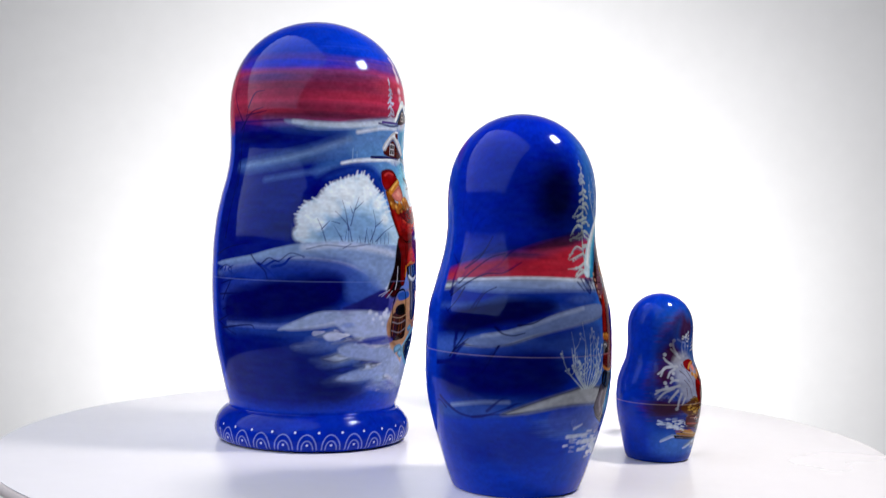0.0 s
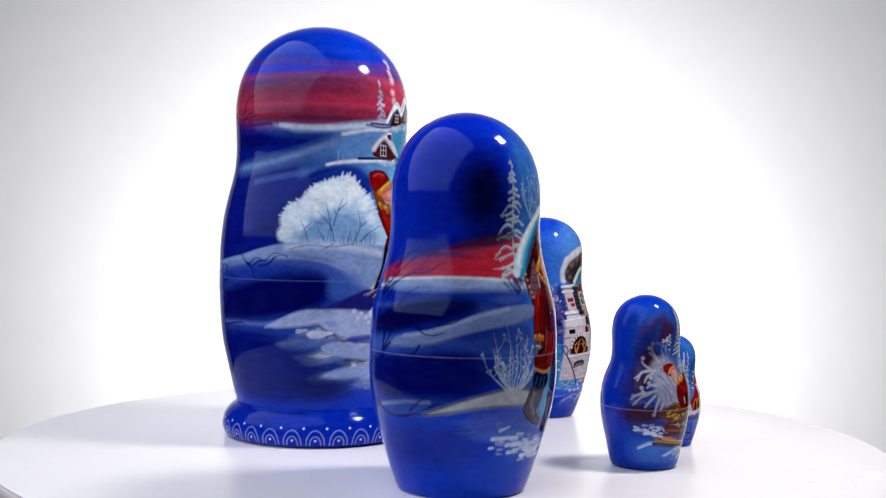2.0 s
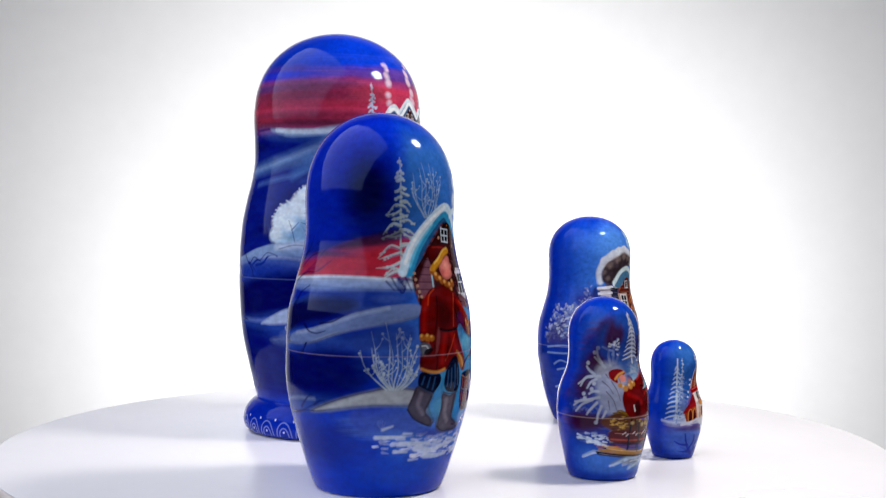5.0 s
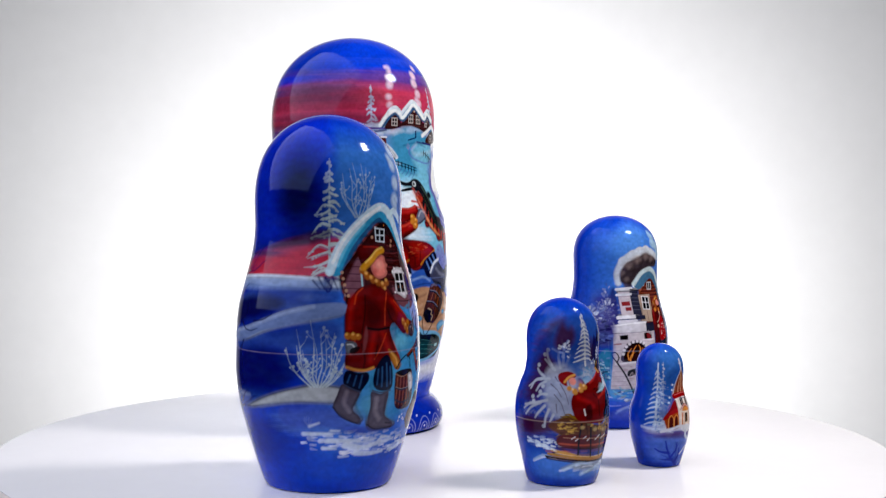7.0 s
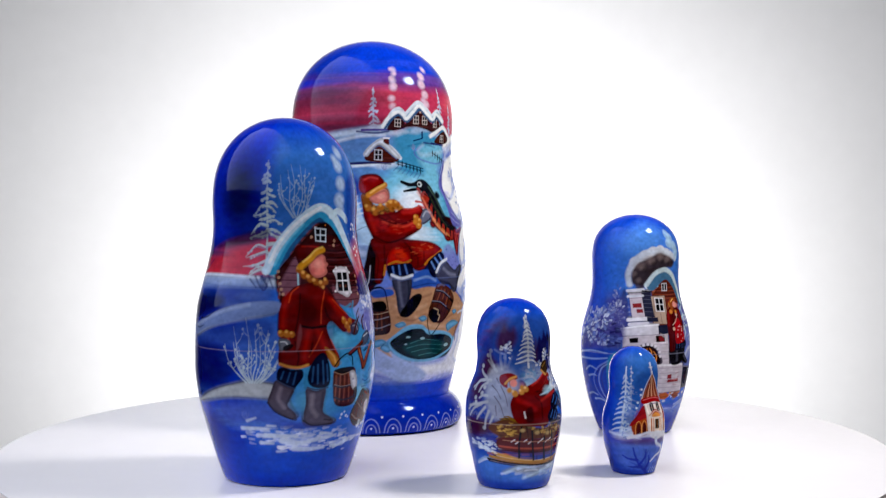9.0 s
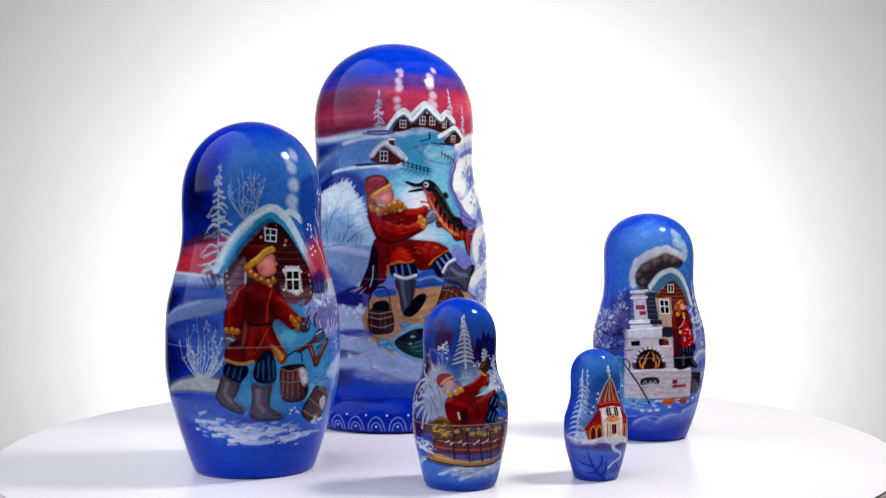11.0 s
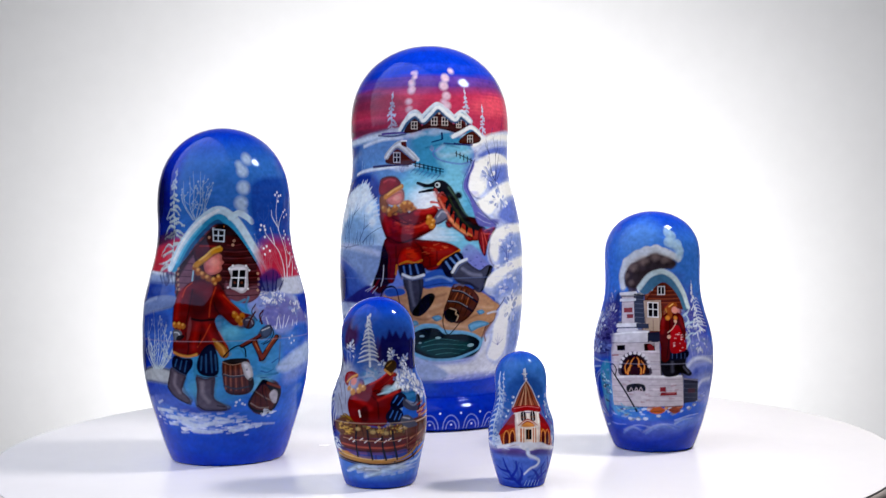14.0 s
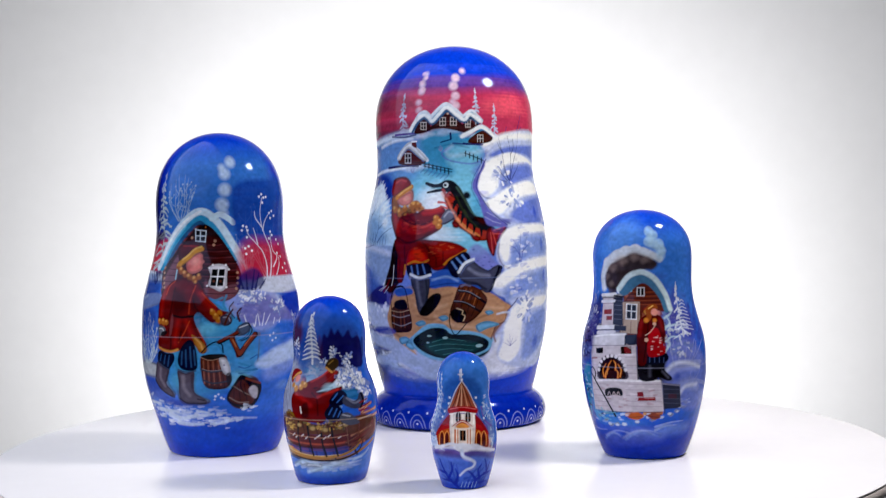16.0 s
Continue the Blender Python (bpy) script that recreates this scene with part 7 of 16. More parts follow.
    d.stroke((208, 214, 225), 1.27, (-21.2, 71.7), (-15.6, 70.1), (-8.9, 71.4), soft=0.25)
    d.stroke((93, 107, 156), 0.36, (-20.8, 70.6), (-15.6, 69.1), (-9.0, 70.4), soft=0.15, alpha=0.8)
    d.fill((59, 61, 82), (7.4, 72.5), (11.4, 76.5), (16.1, 77.5), (20.7, 74.9), (25.5, 73.2), (29.1, 74.7), (32.8, 75.4), (33.9, 73.1), (31.2, 70.1), (28.6, 67.1), (26.8, 63.6), (23.2, 63.1), (19.2, 66.3), (13.2, 66.9), (8.6, 69.5), soft=0.23, edge=0.42)
    d.stroke((123, 126, 153), 1.27, (14.0, 73.9), (19.9, 71.3), (26.1, 70.7), soft=0.66, alpha=0.75)
    d.stroke((21, 21, 38), 1.02, (11.2, 68.4), (17.8, 67.3), (23.9, 64.6), soft=0.46, alpha=0.8)
    d.stroke((5, 4, 9), 1.27, (32.8, 74.6), (31.2, 71.6), (29.0, 69.1), soft=0.25, end=0.76)
    d.stroke((5, 4, 9), 0.61, (29.7, 69.1), (28.2, 65.6), (26.0, 63.3), soft=0.15, alpha=0.9)
    d.stroke((212, 218, 229), 1.27, (8.0, 72.5), (11.4, 76.3), (16.8, 78.2), soft=0.25)
    d.stroke((93, 107, 156), 0.36, (9.3, 71.7), (12.7, 75.5), (17.4, 77.2), soft=0.15, alpha=0.8)
    d.fill((47, 61, 159), (-57.0, 46.4), (-42.6, 47.5), (-34.7, 45.7), (-37.5, 44.0), (-51.3, 44.0), soft=0.51, edge=0, alpha=0.8)
    d.stroke((50, 59, 30), 0.76, (9.1, 111.2), (11.2, 107.3), (13.8, 102.9), soft=0.41, alpha=0.5)
    d.stroke((50, 59, 30), 0.76, (7.5, 106.5), (10.2, 101.9), (13.4, 97.3), soft=0.41, alpha=0.5)
    d.stroke((50, 59, 30), 0.76, (12.2, 100.3), (15.4, 95.7), (20.1, 92.1), soft=0.41, alpha=0.5)
    d.stroke((224, 132, 104), 0.87, (1.0, 105.6), (4.6, 100.4), (8.6, 95.3), soft=0.41, alpha=0.55)
    d.stroke((224, 132, 104), 0.87, (6.6, 97.4), (11.2, 92.7), (17.8, 89.1), soft=0.41, alpha=0.55)
    d.stroke((224, 132, 104), 0.87, (-2.0, 108.2), (0.3, 105.6), soft=0.41, alpha=0.55)
    d.stroke((6, 7, 8), 0.76, (4.6, 103.5), (7.4, 102.4), (8.7, 99.9), soft=0.15, alpha=0.85, end=0.20)
    d.stroke((6, 7, 8), 0.76, (8.0, 98.9), (11.4, 98.3), (12.7, 95.2), soft=0.15, alpha=0.85, end=0.20)
    d.stroke((6, 7, 8), 0.76, (13.3, 94.7), (16.7, 94.2), (18.6, 91.1), soft=0.15, alpha=0.85, end=0.20)
    d.stroke((6, 7, 8), 0.76, (3.2, 107.6), (6.1, 106.0), soft=0.15, alpha=0.85, end=0.20)
    d.fill((78, 27, 22), (-36.6, 122.3), (-34.9, 126.4), (-27.9, 129.5), (-20.5, 126.1), (-13.7, 122.9), (-20.6, 121.2), soft=0.23, edge=0.42)
    d.stroke((30, 8, 9), 0.28, (-34.3, 126.1), (-17.9, 125.6), soft=0.15, alpha=0.7)
    d.stroke((30, 8, 9), 0.28, (-34.4, 124.5), (-17.9, 124.0), soft=0.15, alpha=0.7)
    d.stroke((30, 8, 9), 0.28, (-34.4, 123.0), (-18.0, 122.5), soft=0.15, alpha=0.7)
    d.fill((7, 8, 15), (-30.0, 126.7), (-26.1, 126.6), (-26.2, 122.7), (-30.2, 122.8), soft=0.18, edge=0.42, curved=False)
    d.stroke((208, 208, 218), 0.33, (-30.5, 127.0), (-25.6, 126.8), soft=0.15)
    d.stroke((208, 208, 218), 0.33, (-25.6, 126.8), (-25.7, 122.4), soft=0.15)
    d.stroke((208, 208, 218), 0.33, (-25.7, 122.4), (-30.7, 122.6), soft=0.15)
    d.stroke((208, 208, 218), 0.33, (-30.7, 122.6), (-30.5, 127.0), soft=0.15)
    d.stroke((208, 208, 218), 0.33, (-28.0, 126.9), (-28.2, 122.5), soft=0.15)
    d.stroke((208, 208, 218), 0.33, (-30.6, 124.9), (-25.7, 124.8), soft=0.15)
    d.fill((227, 231, 241), (-38.4, 125.2), (-34.1, 128.7), (-27.7, 131.8), (-23.9, 131.9), (-18.7, 128.1), (-12.4, 123.6), (-16.2, 123.5), (-21.4, 126.4), (-27.4, 129.2), (-32.7, 126.5), (-35.5, 124.0), soft=0.25, edge=0.42)
    d.stroke((98, 129, 189), 0.41, (-33.2, 126.0), (-27.4, 128.7), (-20.6, 125.6), (-15.4, 122.9), soft=0.15, alpha=0.7)
    d.stroke((30, 27, 84), 0.76, (-48.2, 121.1), (-35.5, 121.4), (-19.7, 120.7), soft=0.15, alpha=0.8)
    d.fill((94, 25, 22), (-24.5, 130.4), (-23.9, 131.9), (-21.2, 131.8), (-20.8, 129.2), soft=0.18, edge=0.42)
    d.stroke((237, 237, 245), 0.76, (-24.4, 132.2), (-20.7, 132.1), soft=0.15)
    d.fill((59, 21, 22), (-21.9, 135.7), (-20.1, 139.2), (-14.4, 142.1), (-10.5, 139.0), (-8.2, 139.0), (1.2, 144.0), (12.1, 139.4), (16.2, 141.5), (21.1, 137.9), (16.1, 135.3), (5.7, 136.8), (-5.9, 137.9), (-13.8, 136.0), soft=0.23, edge=0.42)
    d.stroke((27, 7, 10), 0.28, (-5.0, 141.5), (9.7, 141.4), soft=0.15, alpha=0.7)
    d.stroke((127, 70, 59), 0.25, (-5.0, 140.7), (8.9, 140.6), soft=0.15, alpha=0.5)
    d.stroke((27, 7, 10), 0.28, (-5.0, 139.9), (9.7, 139.9), soft=0.15, alpha=0.7)
    d.stroke((127, 70, 59), 0.25, (-5.1, 139.2), (8.9, 139.1), soft=0.15, alpha=0.5)
    d.stroke((27, 7, 10), 0.28, (-5.1, 138.4), (9.7, 138.3), soft=0.15, alpha=0.7)
    d.stroke((127, 70, 59), 0.25, (-5.1, 137.7), (8.9, 137.6), soft=0.15, alpha=0.5)
    d.stroke((27, 7, 10), 0.28, (-19.3, 140.2), (-11.3, 140.0), soft=0.15, alpha=0.7)
    d.stroke((27, 7, 10), 0.28, (-19.3, 138.7), (-11.3, 138.5), soft=0.15, alpha=0.7)
    d.stroke((27, 7, 10), 0.28, (-19.4, 137.2), (-11.4, 137.0), soft=0.15, alpha=0.7)
    d.fill((8, 7, 14), (-16.8, 140.7), (-12.8, 140.6), (-12.9, 137.3), (-16.9, 137.4), soft=0.18, edge=0.42, curved=False)
    d.stroke((206, 193, 189), 0.31, (-16.8, 140.7), (-12.8, 140.6), soft=0.15)
    d.stroke((206, 193, 189), 0.31, (-12.8, 140.6), (-12.9, 137.3), soft=0.15)
    d.stroke((206, 193, 189), 0.31, (-12.9, 137.3), (-16.9, 137.4), soft=0.15)
    d.stroke((206, 193, 189), 0.31, (-16.9, 137.4), (-16.8, 140.7), soft=0.15)
    d.stroke((206, 193, 189), 0.31, (-14.8, 140.6), (-14.9, 137.3), soft=0.15)
    d.stroke((206, 193, 189), 0.31, (-16.8, 139.0), (-12.9, 138.9), soft=0.15)
    d.fill((8, 7, 14), (-3.1, 142.5), (0.8, 142.4), (0.7, 138.9), (-3.1, 138.9), soft=0.18, edge=0.42, curved=False)
    d.stroke((206, 193, 189), 0.31, (-3.1, 142.5), (0.8, 142.4), soft=0.15)
    d.stroke((206, 193, 189), 0.31, (0.8, 142.4), (0.7, 138.9), soft=0.15)
    d.stroke((206, 193, 189), 0.31, (0.7, 138.9), (-3.1, 138.9), soft=0.15)
    d.stroke((206, 193, 189), 0.31, (-3.1, 138.9), (-3.1, 142.5), soft=0.15)
    d.stroke((206, 193, 189), 0.31, (-1.1, 142.5), (-1.2, 138.9), soft=0.15)
    d.stroke((206, 193, 189), 0.31, (-3.1, 140.7), (0.8, 140.7), soft=0.15)
    d.fill((8, 7, 14), (4.3, 142.4), (8.2, 142.4), (8.1, 138.8), (4.2, 138.9), soft=0.18, edge=0.42, curved=False)
    d.stroke((206, 193, 189), 0.31, (4.3, 142.4), (8.2, 142.4), soft=0.15)
    d.stroke((206, 193, 189), 0.31, (8.2, 142.4), (8.1, 138.8), soft=0.15)
    d.stroke((206, 193, 189), 0.31, (8.1, 138.8), (4.2, 138.9), soft=0.15)
    d.stroke((206, 193, 189), 0.31, (4.2, 138.9), (4.3, 142.4), soft=0.15)
    d.stroke((206, 193, 189), 0.31, (6.2, 142.4), (6.1, 138.8), soft=0.15)
    d.stroke((206, 193, 189), 0.31, (4.2, 140.6), (8.1, 140.6), soft=0.15)
    d.fill((8, 7, 14), (14.5, 140.7), (17.8, 140.7), (17.7, 137.9), (14.5, 137.9), soft=0.18, edge=0.42, curved=False)
    d.stroke((206, 193, 189), 0.31, (17.8, 140.7), (17.7, 137.9), soft=0.15)
    d.stroke((206, 193, 189), 0.31, (17.7, 137.9), (14.5, 137.9), soft=0.15)
    d.stroke((206, 193, 189), 0.31, (14.5, 137.9), (14.5, 140.7), soft=0.15)
    d.stroke((206, 193, 189), 0.31, (16.1, 140.7), (16.1, 137.9), soft=0.15)
    d.stroke((206, 193, 189), 0.31, (14.5, 139.3), (17.7, 139.3), soft=0.15)
    d.dab((203, 169, 148), 2.4, 144.2, 1.02, alpha=1, soft=0.15, tall=1)
    d.stroke((46, 84, 127), 1.53, (-23.5, 136.8), (-19.3, 140.7), (-14.4, 142.9), (-10.5, 141.0), (-8.1, 140.0), (-3.4, 142.7), (2.0, 145.5), (8.2, 142.4), (13.7, 140.4), (17.9, 142.5), (23.7, 140.0), soft=0.31)
    d.stroke((237, 241, 245), 1.66, (-25.2, 137.3), (-20.9, 141.3), (-14.8, 144.0), (-10.8, 142.6), (-8.5, 141.0), (-3.8, 144.0), (1.7, 147.1), (8.2, 143.7), (13.7, 141.4), (17.9, 143.8), (24.6, 140.8), soft=0.31)
    d.fill((70, 27, 18), (16.1, 131.0), (18.6, 133.5), (26.8, 136.5), (34.0, 133.8), (32.1, 131.4), (22.9, 130.3), soft=0.23, edge=0.42)
    d.fill((8, 7, 14), (22.9, 134.1), (26.9, 134.2), (26.9, 131.6), (22.9, 131.5), soft=0.18, edge=0.42, curved=False)
    d.stroke((206, 199, 199), 0.31, (22.9, 134.4), (26.8, 134.4), soft=0.15)
    d.stroke((206, 199, 199), 0.31, (22.9, 134.4), (22.9, 131.3), soft=0.15)
    d.stroke((206, 199, 199), 0.31, (26.8, 134.4), (26.9, 131.3), soft=0.15)
    d.stroke((206, 199, 199), 0.31, (24.8, 134.4), (24.9, 131.3), soft=0.15)
    d.stroke((206, 199, 199), 0.31, (22.9, 132.8), (26.9, 132.9), soft=0.15)
    d.stroke((237, 241, 245), 1.78, (12.0, 133.8), (17.8, 135.8), (25.4, 138.0), (31.0, 136.0), (36.0, 133.6), soft=0.31, end=1.27)
    d.stroke((55, 59, 127), 0.36, (14.5, 132.8), (25.5, 136.7), (34.0, 133.5), soft=0.15, alpha=0.6)
    d.stroke((38, 34, 105), 0.87, (-42.5, 135.1), (-30.7, 134.4), (-21.1, 135.2), soft=0.15, alpha=0.8)
    d.stroke((38, 34, 105), 0.76, (5.7, 130.7), (15.7, 130.2), (26.5, 130.1), soft=0.15, alpha=0.8)
    d.dab((227, 189, 206), -17.8, 163.4, 1.78, alpha=0.7, soft=0.61, tall=0.9)
    d.dab((227, 189, 206), -14.9, 161.4, 1.78, alpha=0.7, soft=0.61, tall=0.9)
    d.dab((227, 189, 206), -18.0, 159.0, 2.29, alpha=0.7, soft=0.61, tall=0.9)
    d.dab((227, 189, 206), -16.2, 155.7, 2.55, alpha=0.7, soft=0.61, tall=0.9)
    d.dab((227, 189, 206), -18.2, 150.0, 2.55, alpha=0.7, soft=0.61, tall=0.9)
    d.dab((227, 189, 206), -17.6, 146.9, 2.04, alpha=0.7, soft=0.61, tall=0.9)
    d.dab((227, 189, 206), 13.2, 164.2, 2.29, alpha=0.7, soft=0.61, tall=0.9)
    d.dab((227, 189, 206), 8.2, 160.8, 3.56, alpha=0.7, soft=0.61, tall=0.9)
    d.dab((227, 189, 206), 6.7, 157.0, 3.56, alpha=0.7, soft=0.61, tall=0.9)
    d.dab((227, 189, 206), 7.9, 152.3, 3.31, alpha=0.7, soft=0.61, tall=0.9)
    d.dab((227, 189, 206), 8.0, 148.1, 3.06, alpha=0.7, soft=0.61, tall=0.9)
    d.band((0, 26, 140), -1.0, 15.4, 0.7, 1.0)
    d.ring(69.8, 0.10, 0.16)
    d.band((120, 140, 200), 69.61, 69.97, 0.32, 0.3)
    for i in range(27):
        u = -180 + 13.33 * i
        for size in (5.4, 3.3):
            arch = [(u + size * 0.98 * math.cos(a), 1.6 + size * 1.15 * math.sin(a)) for a in (0, 0.5, 1.05, 1.57, 2.1, 2.64, 3.14)]
            d.stroke((150, 160, 216), 0.42, *arch, alpha=0.75)
        d.dab((214, 218, 240), u, 3.6, 0.9)
        d.dab((214, 218, 240), u + 6.67, 8.6, 0.9)
    return d.build("nesting_doll")


# ---- doll: glossy blue nesting doll with a painted log house and sunset ----
def second_doll():
    d = Doll([0, 0.5, 2, 12, 22.3, 32.5, 42.7, 53, 63.2, 73.4, 83.7, 89, 94, 101, 134.1],
             [21.8, 22.8, 23.6, 27, 30.1, 32.5, 33.5, 33.4, 32.7, 30.3, 27.7, 26.9, 26.6, 26.8, 0], 0.3, -150, 140, (0, 50, 180))
    d.band((4, 16, 120), 37.2, 999.0, 0.6, 8.2, u0=-160, u1=-50, usoft=40)
    # head's blue made darker, most of all towards the middle of this side
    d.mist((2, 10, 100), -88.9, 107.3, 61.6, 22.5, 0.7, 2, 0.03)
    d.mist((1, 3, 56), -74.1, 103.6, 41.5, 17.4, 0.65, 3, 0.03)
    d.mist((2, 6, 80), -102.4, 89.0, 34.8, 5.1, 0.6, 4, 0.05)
    d.band((48, 104, 186), 79.2, 124.5, 0.92, 11.2, u0=-40, u1=75, usoft=16)
    d.band((52, 110, 205), 15.4, 76.0, 0.7, 9.0, u0=-50, u1=80, usoft=20)
    d.band((16, 66, 182), 5.2, 14.1, 0.6, 4.0, u0=-60, u1=80, usoft=30)
    d.fill((150, 44, 74), (-156.3, 74.2), (-147.6, 77.6), (-122.3, 81.2), (-94.0, 85.1), (-69.0, 88.7), (-33.6, 90.4), (-7.0, 89.4), (-31.3, 74.8), (-71.0, 75.4), (-108.3, 75.0), soft=1.63, alpha=0.9)
    d.fill((196, 44, 64), (-104.1, 77.3), (-90.0, 81.3), (-69.3, 85.3), (-48.7, 87.7), (-19.9, 88.1), (-32.9, 76.0), (-66.7, 76.2), (-93.6, 76.0), soft=1.43, alpha=0.9)
    d.mist((70, 34, 84), -93.9, 83.9, 25.4, 1.4, 0.75, 4, 0.2)
    d.mist((96, 40, 76), -59.5, 88.0, 17.3, 1.2, 0.7, 5, 0.2)
    d.mist((210, 66, 92), -146.3, 76.1, 6.3, 1.6, 0.7, 4, 0.1)
    d.mist((50, 60, 150), -122.7, 82.4, 16.7, 2.0, 0.6, 5, 0.15)
    d.mist((150, 34, 56), -82.3, 79.1, 20.3, 1.0, 0.5, 6, 0.3)
    d.fill((190, 200, 216), (-165.2, 73.2), (-129.1, 74.9), (-100.9, 76.1), (-70.8, 76.3), (-41.7, 76.1), (-13.0, 74.4), (-22.7, 71.9), (-71.5, 72.0), (-100.5, 72.5), (-127.9, 72.3), (-157.4, 71.0), soft=0.71)
    d.fill((70, 104, 180), (179.9, 69.9), (-123.6, 72.4), (-93.4, 72.6), (-63.4, 72.4), (-19.0, 72.2), (-29.3, 66.0), (-64.7, 66.0), (-79.4, 67.5), (-100.3, 70.2), (-118.0, 66.8), (-145.3, 65.9), soft=1.84, alpha=0.75)
    d.fill((3, 10, 92), (-117.7, 65.9), (-100.3, 69.9), (-82.8, 69.3), (-70.4, 66.6), (-79.6, 63.8), (-92.9, 60.8), (-113.0, 59.0), (-128.0, 57.0), (-148.2, 57.0), (-143.6, 63.1), soft=2.04, alpha=0.85)
    d.mist((90, 116, 180), -50.6, 69.3, 12.7, 1.8, 0.7, 6, 0.1)
    d.fill((58, 92, 176), (-157.7, 53.6), (-132.2, 56.4), (-106.0, 57.7), (-72.7, 56.2), (-33.7, 60.3), (-30.2, 37.5), (-47.1, 38.4), (-57.5, 48.4), (-72.7, 52.5), (-99.1, 52.2), (-123.3, 50.3), (-155.1, 48.2), soft=1.84, alpha=0.75)
    d.fill((172, 180, 188), (-129.6, 53.1), (-116.3, 55.5), (-99.4, 58.6), (-83.0, 61.9), (-64.8, 65.6), (-46.3, 67.1), (-32.4, 66.4), (-34.9, 62.8), (-65.4, 60.0), (-82.9, 57.0), (-99.2, 53.8), (-116.0, 52.7), soft=0.71)
    d.stroke((120, 132, 166), 1.02, (-116.1, 53.3), (-99.2, 54.9), (-79.6, 58.1), (-42.7, 62.3), alpha=0.65, soft=0.61)
    d.fill((3, 8, 84), (-112.4, 50.0), (-89.4, 52.4), (-70.8, 48.7), (-65.1, 42.9), (-71.9, 39.1), (-92.0, 37.2), (-112.2, 35.8), (-136.5, 35.2), (-146.2, 42.4), (-136.0, 48.9), soft=2.86, alpha=0.85)
    d.mist((30, 56, 150), -65.3, 48.6, 7.7, 6.1, 0.6, 4, 0.1)
    d.mist((10, 26, 140), -131.1, 42.4, 10.5, 4.9, 0.5, 5, 0.1)
    d.fill((40, 74, 156), (-159.7, 30.3), (-123.4, 34.5), (-98.5, 35.9), (-78.4, 34.2), (-98.5, 30.1), (-128.9, 28.2), (-155.1, 27.0), soft=1.22, alpha=0.8)
    d.fill((168, 172, 180), (-103.6, 30.3), (-93.5, 32.9), (-78.6, 36.1), (-62.6, 38.6), (-47.6, 40.0), (-28.6, 37.8), (-29.7, 33.1), (-59.6, 33.1), (-81.6, 31.5), (-96.8, 30.1), soft=0.71)
    d.stroke((150, 170, 208), 1.02, (-137.0, 32.0), (-115.8, 34.1), (-98.5, 34.7), alpha=0.7, soft=0.61)
    d.stroke((110, 122, 160), 1.02, (-88.3, 31.0), (-71.2, 32.9), (-40.2, 33.8), alpha=0.6, soft=0.61)
    d.mist((60, 92, 180), -62.2, 28.2, 22.3, 2.0, 0.6, 6, 0.1)
    d.mist((4, 26, 124), -106.2, 19.0, 48.2, 10.2, 0.7, 6, 0.05)
    d.mist((6, 18, 120), -76.9, 24.5, 15.3, 2.4, 0.5, 6, 0.1)
    d.stroke((5, 12, 100), 1.22, (-142.0, 69.9), (-143.3, 73.8), (-141.2, 79.7), (-134.6, 87.6), (-127.3, 94.5), end=0.41, alpha=0.85, soft=0.31)
    d.stroke((5, 12, 100), 1.43, (-143.6, 70.7), (-135.3, 75.6), (-128.2, 81.9), (-116.3, 85.2), (-108.9, 87.6), end=0.41, alpha=0.85, soft=0.31)
    d.stroke((5, 12, 100), 1.43, (-139.5, 71.6), (-127.0, 74.6), (-116.1, 77.9), (-104.4, 79.6), end=0.61, alpha=0.85, soft=0.31)
    d.stroke((5, 12, 100), 1.02, (-116.1, 77.9), (-107.8, 80.7), (-101.9, 84.2), (-96.5, 86.2), end=0.31, alpha=0.85, soft=0.31)
    d.stroke((5, 12, 100), 0.92, (-108.9, 78.4), (-101.3, 78.9), (-95.4, 81.2), end=0.31, alpha=0.85, soft=0.31)
    d.stroke((5, 12, 100), 0.71, (-123.1, 83.5), (-114.2, 88.3), (-111.8, 89.8), end=0.24, alpha=0.85, soft=0.31)
    d.stroke((5, 12, 100), 0.82, (-141.2, 79.7), (-156.3, 87.4), (-153.5, 95.4), end=0.31, alpha=0.85, soft=0.31)
    d.stroke((5, 12, 100), 0.71, (-134.6, 87.6), (-132.7, 95.4), (-125.4, 101.3), end=0.24, alpha=0.85, soft=0.31)
    d.stroke((5, 12, 100), 1.02, (-142.5, 97.4), (-140.4, 105.2), (-134.9, 111.0), end=0.31, alpha=0.85, soft=0.31)
    d.stroke((5, 12, 100), 0.61, (-127.3, 94.5), (-117.7, 97.5), (-109.7, 98.7), end=0.2, alpha=0.85, soft=0.31)
    d.stroke((5, 12, 100), 1.63, (-153.3, 45.9), (-135.9, 47.7), (-133.8, 54.8), (-129.4, 60.8), (-121.4, 65.2), (-111.3, 67.0), end=0.51, alpha=0.85, soft=0.31)
    d.stroke((5, 12, 100), 1.22, (-135.9, 47.0), (-130.8, 51.5), (-123.7, 54.9), (-116.4, 56.3), end=0.41, alpha=0.85, soft=0.31)
    d.stroke((5, 12, 100), 1.02, (-132.9, 54.8), (-135.7, 60.5), (-144.7, 65.0), end=0.41, alpha=0.85, soft=0.31)
    d.stroke((5, 12, 100), 0.92, (-127.8, 61.6), (-118.7, 69.8), (-114.7, 72.6), end=0.31, alpha=0.85, soft=0.31)
    d.stroke((5, 12, 100), 0.92, (-106.2, 59.6), (-102.0, 57.8), (-96.7, 57.2), (-90.2, 58.0), end=0.31, alpha=0.85, soft=0.31)
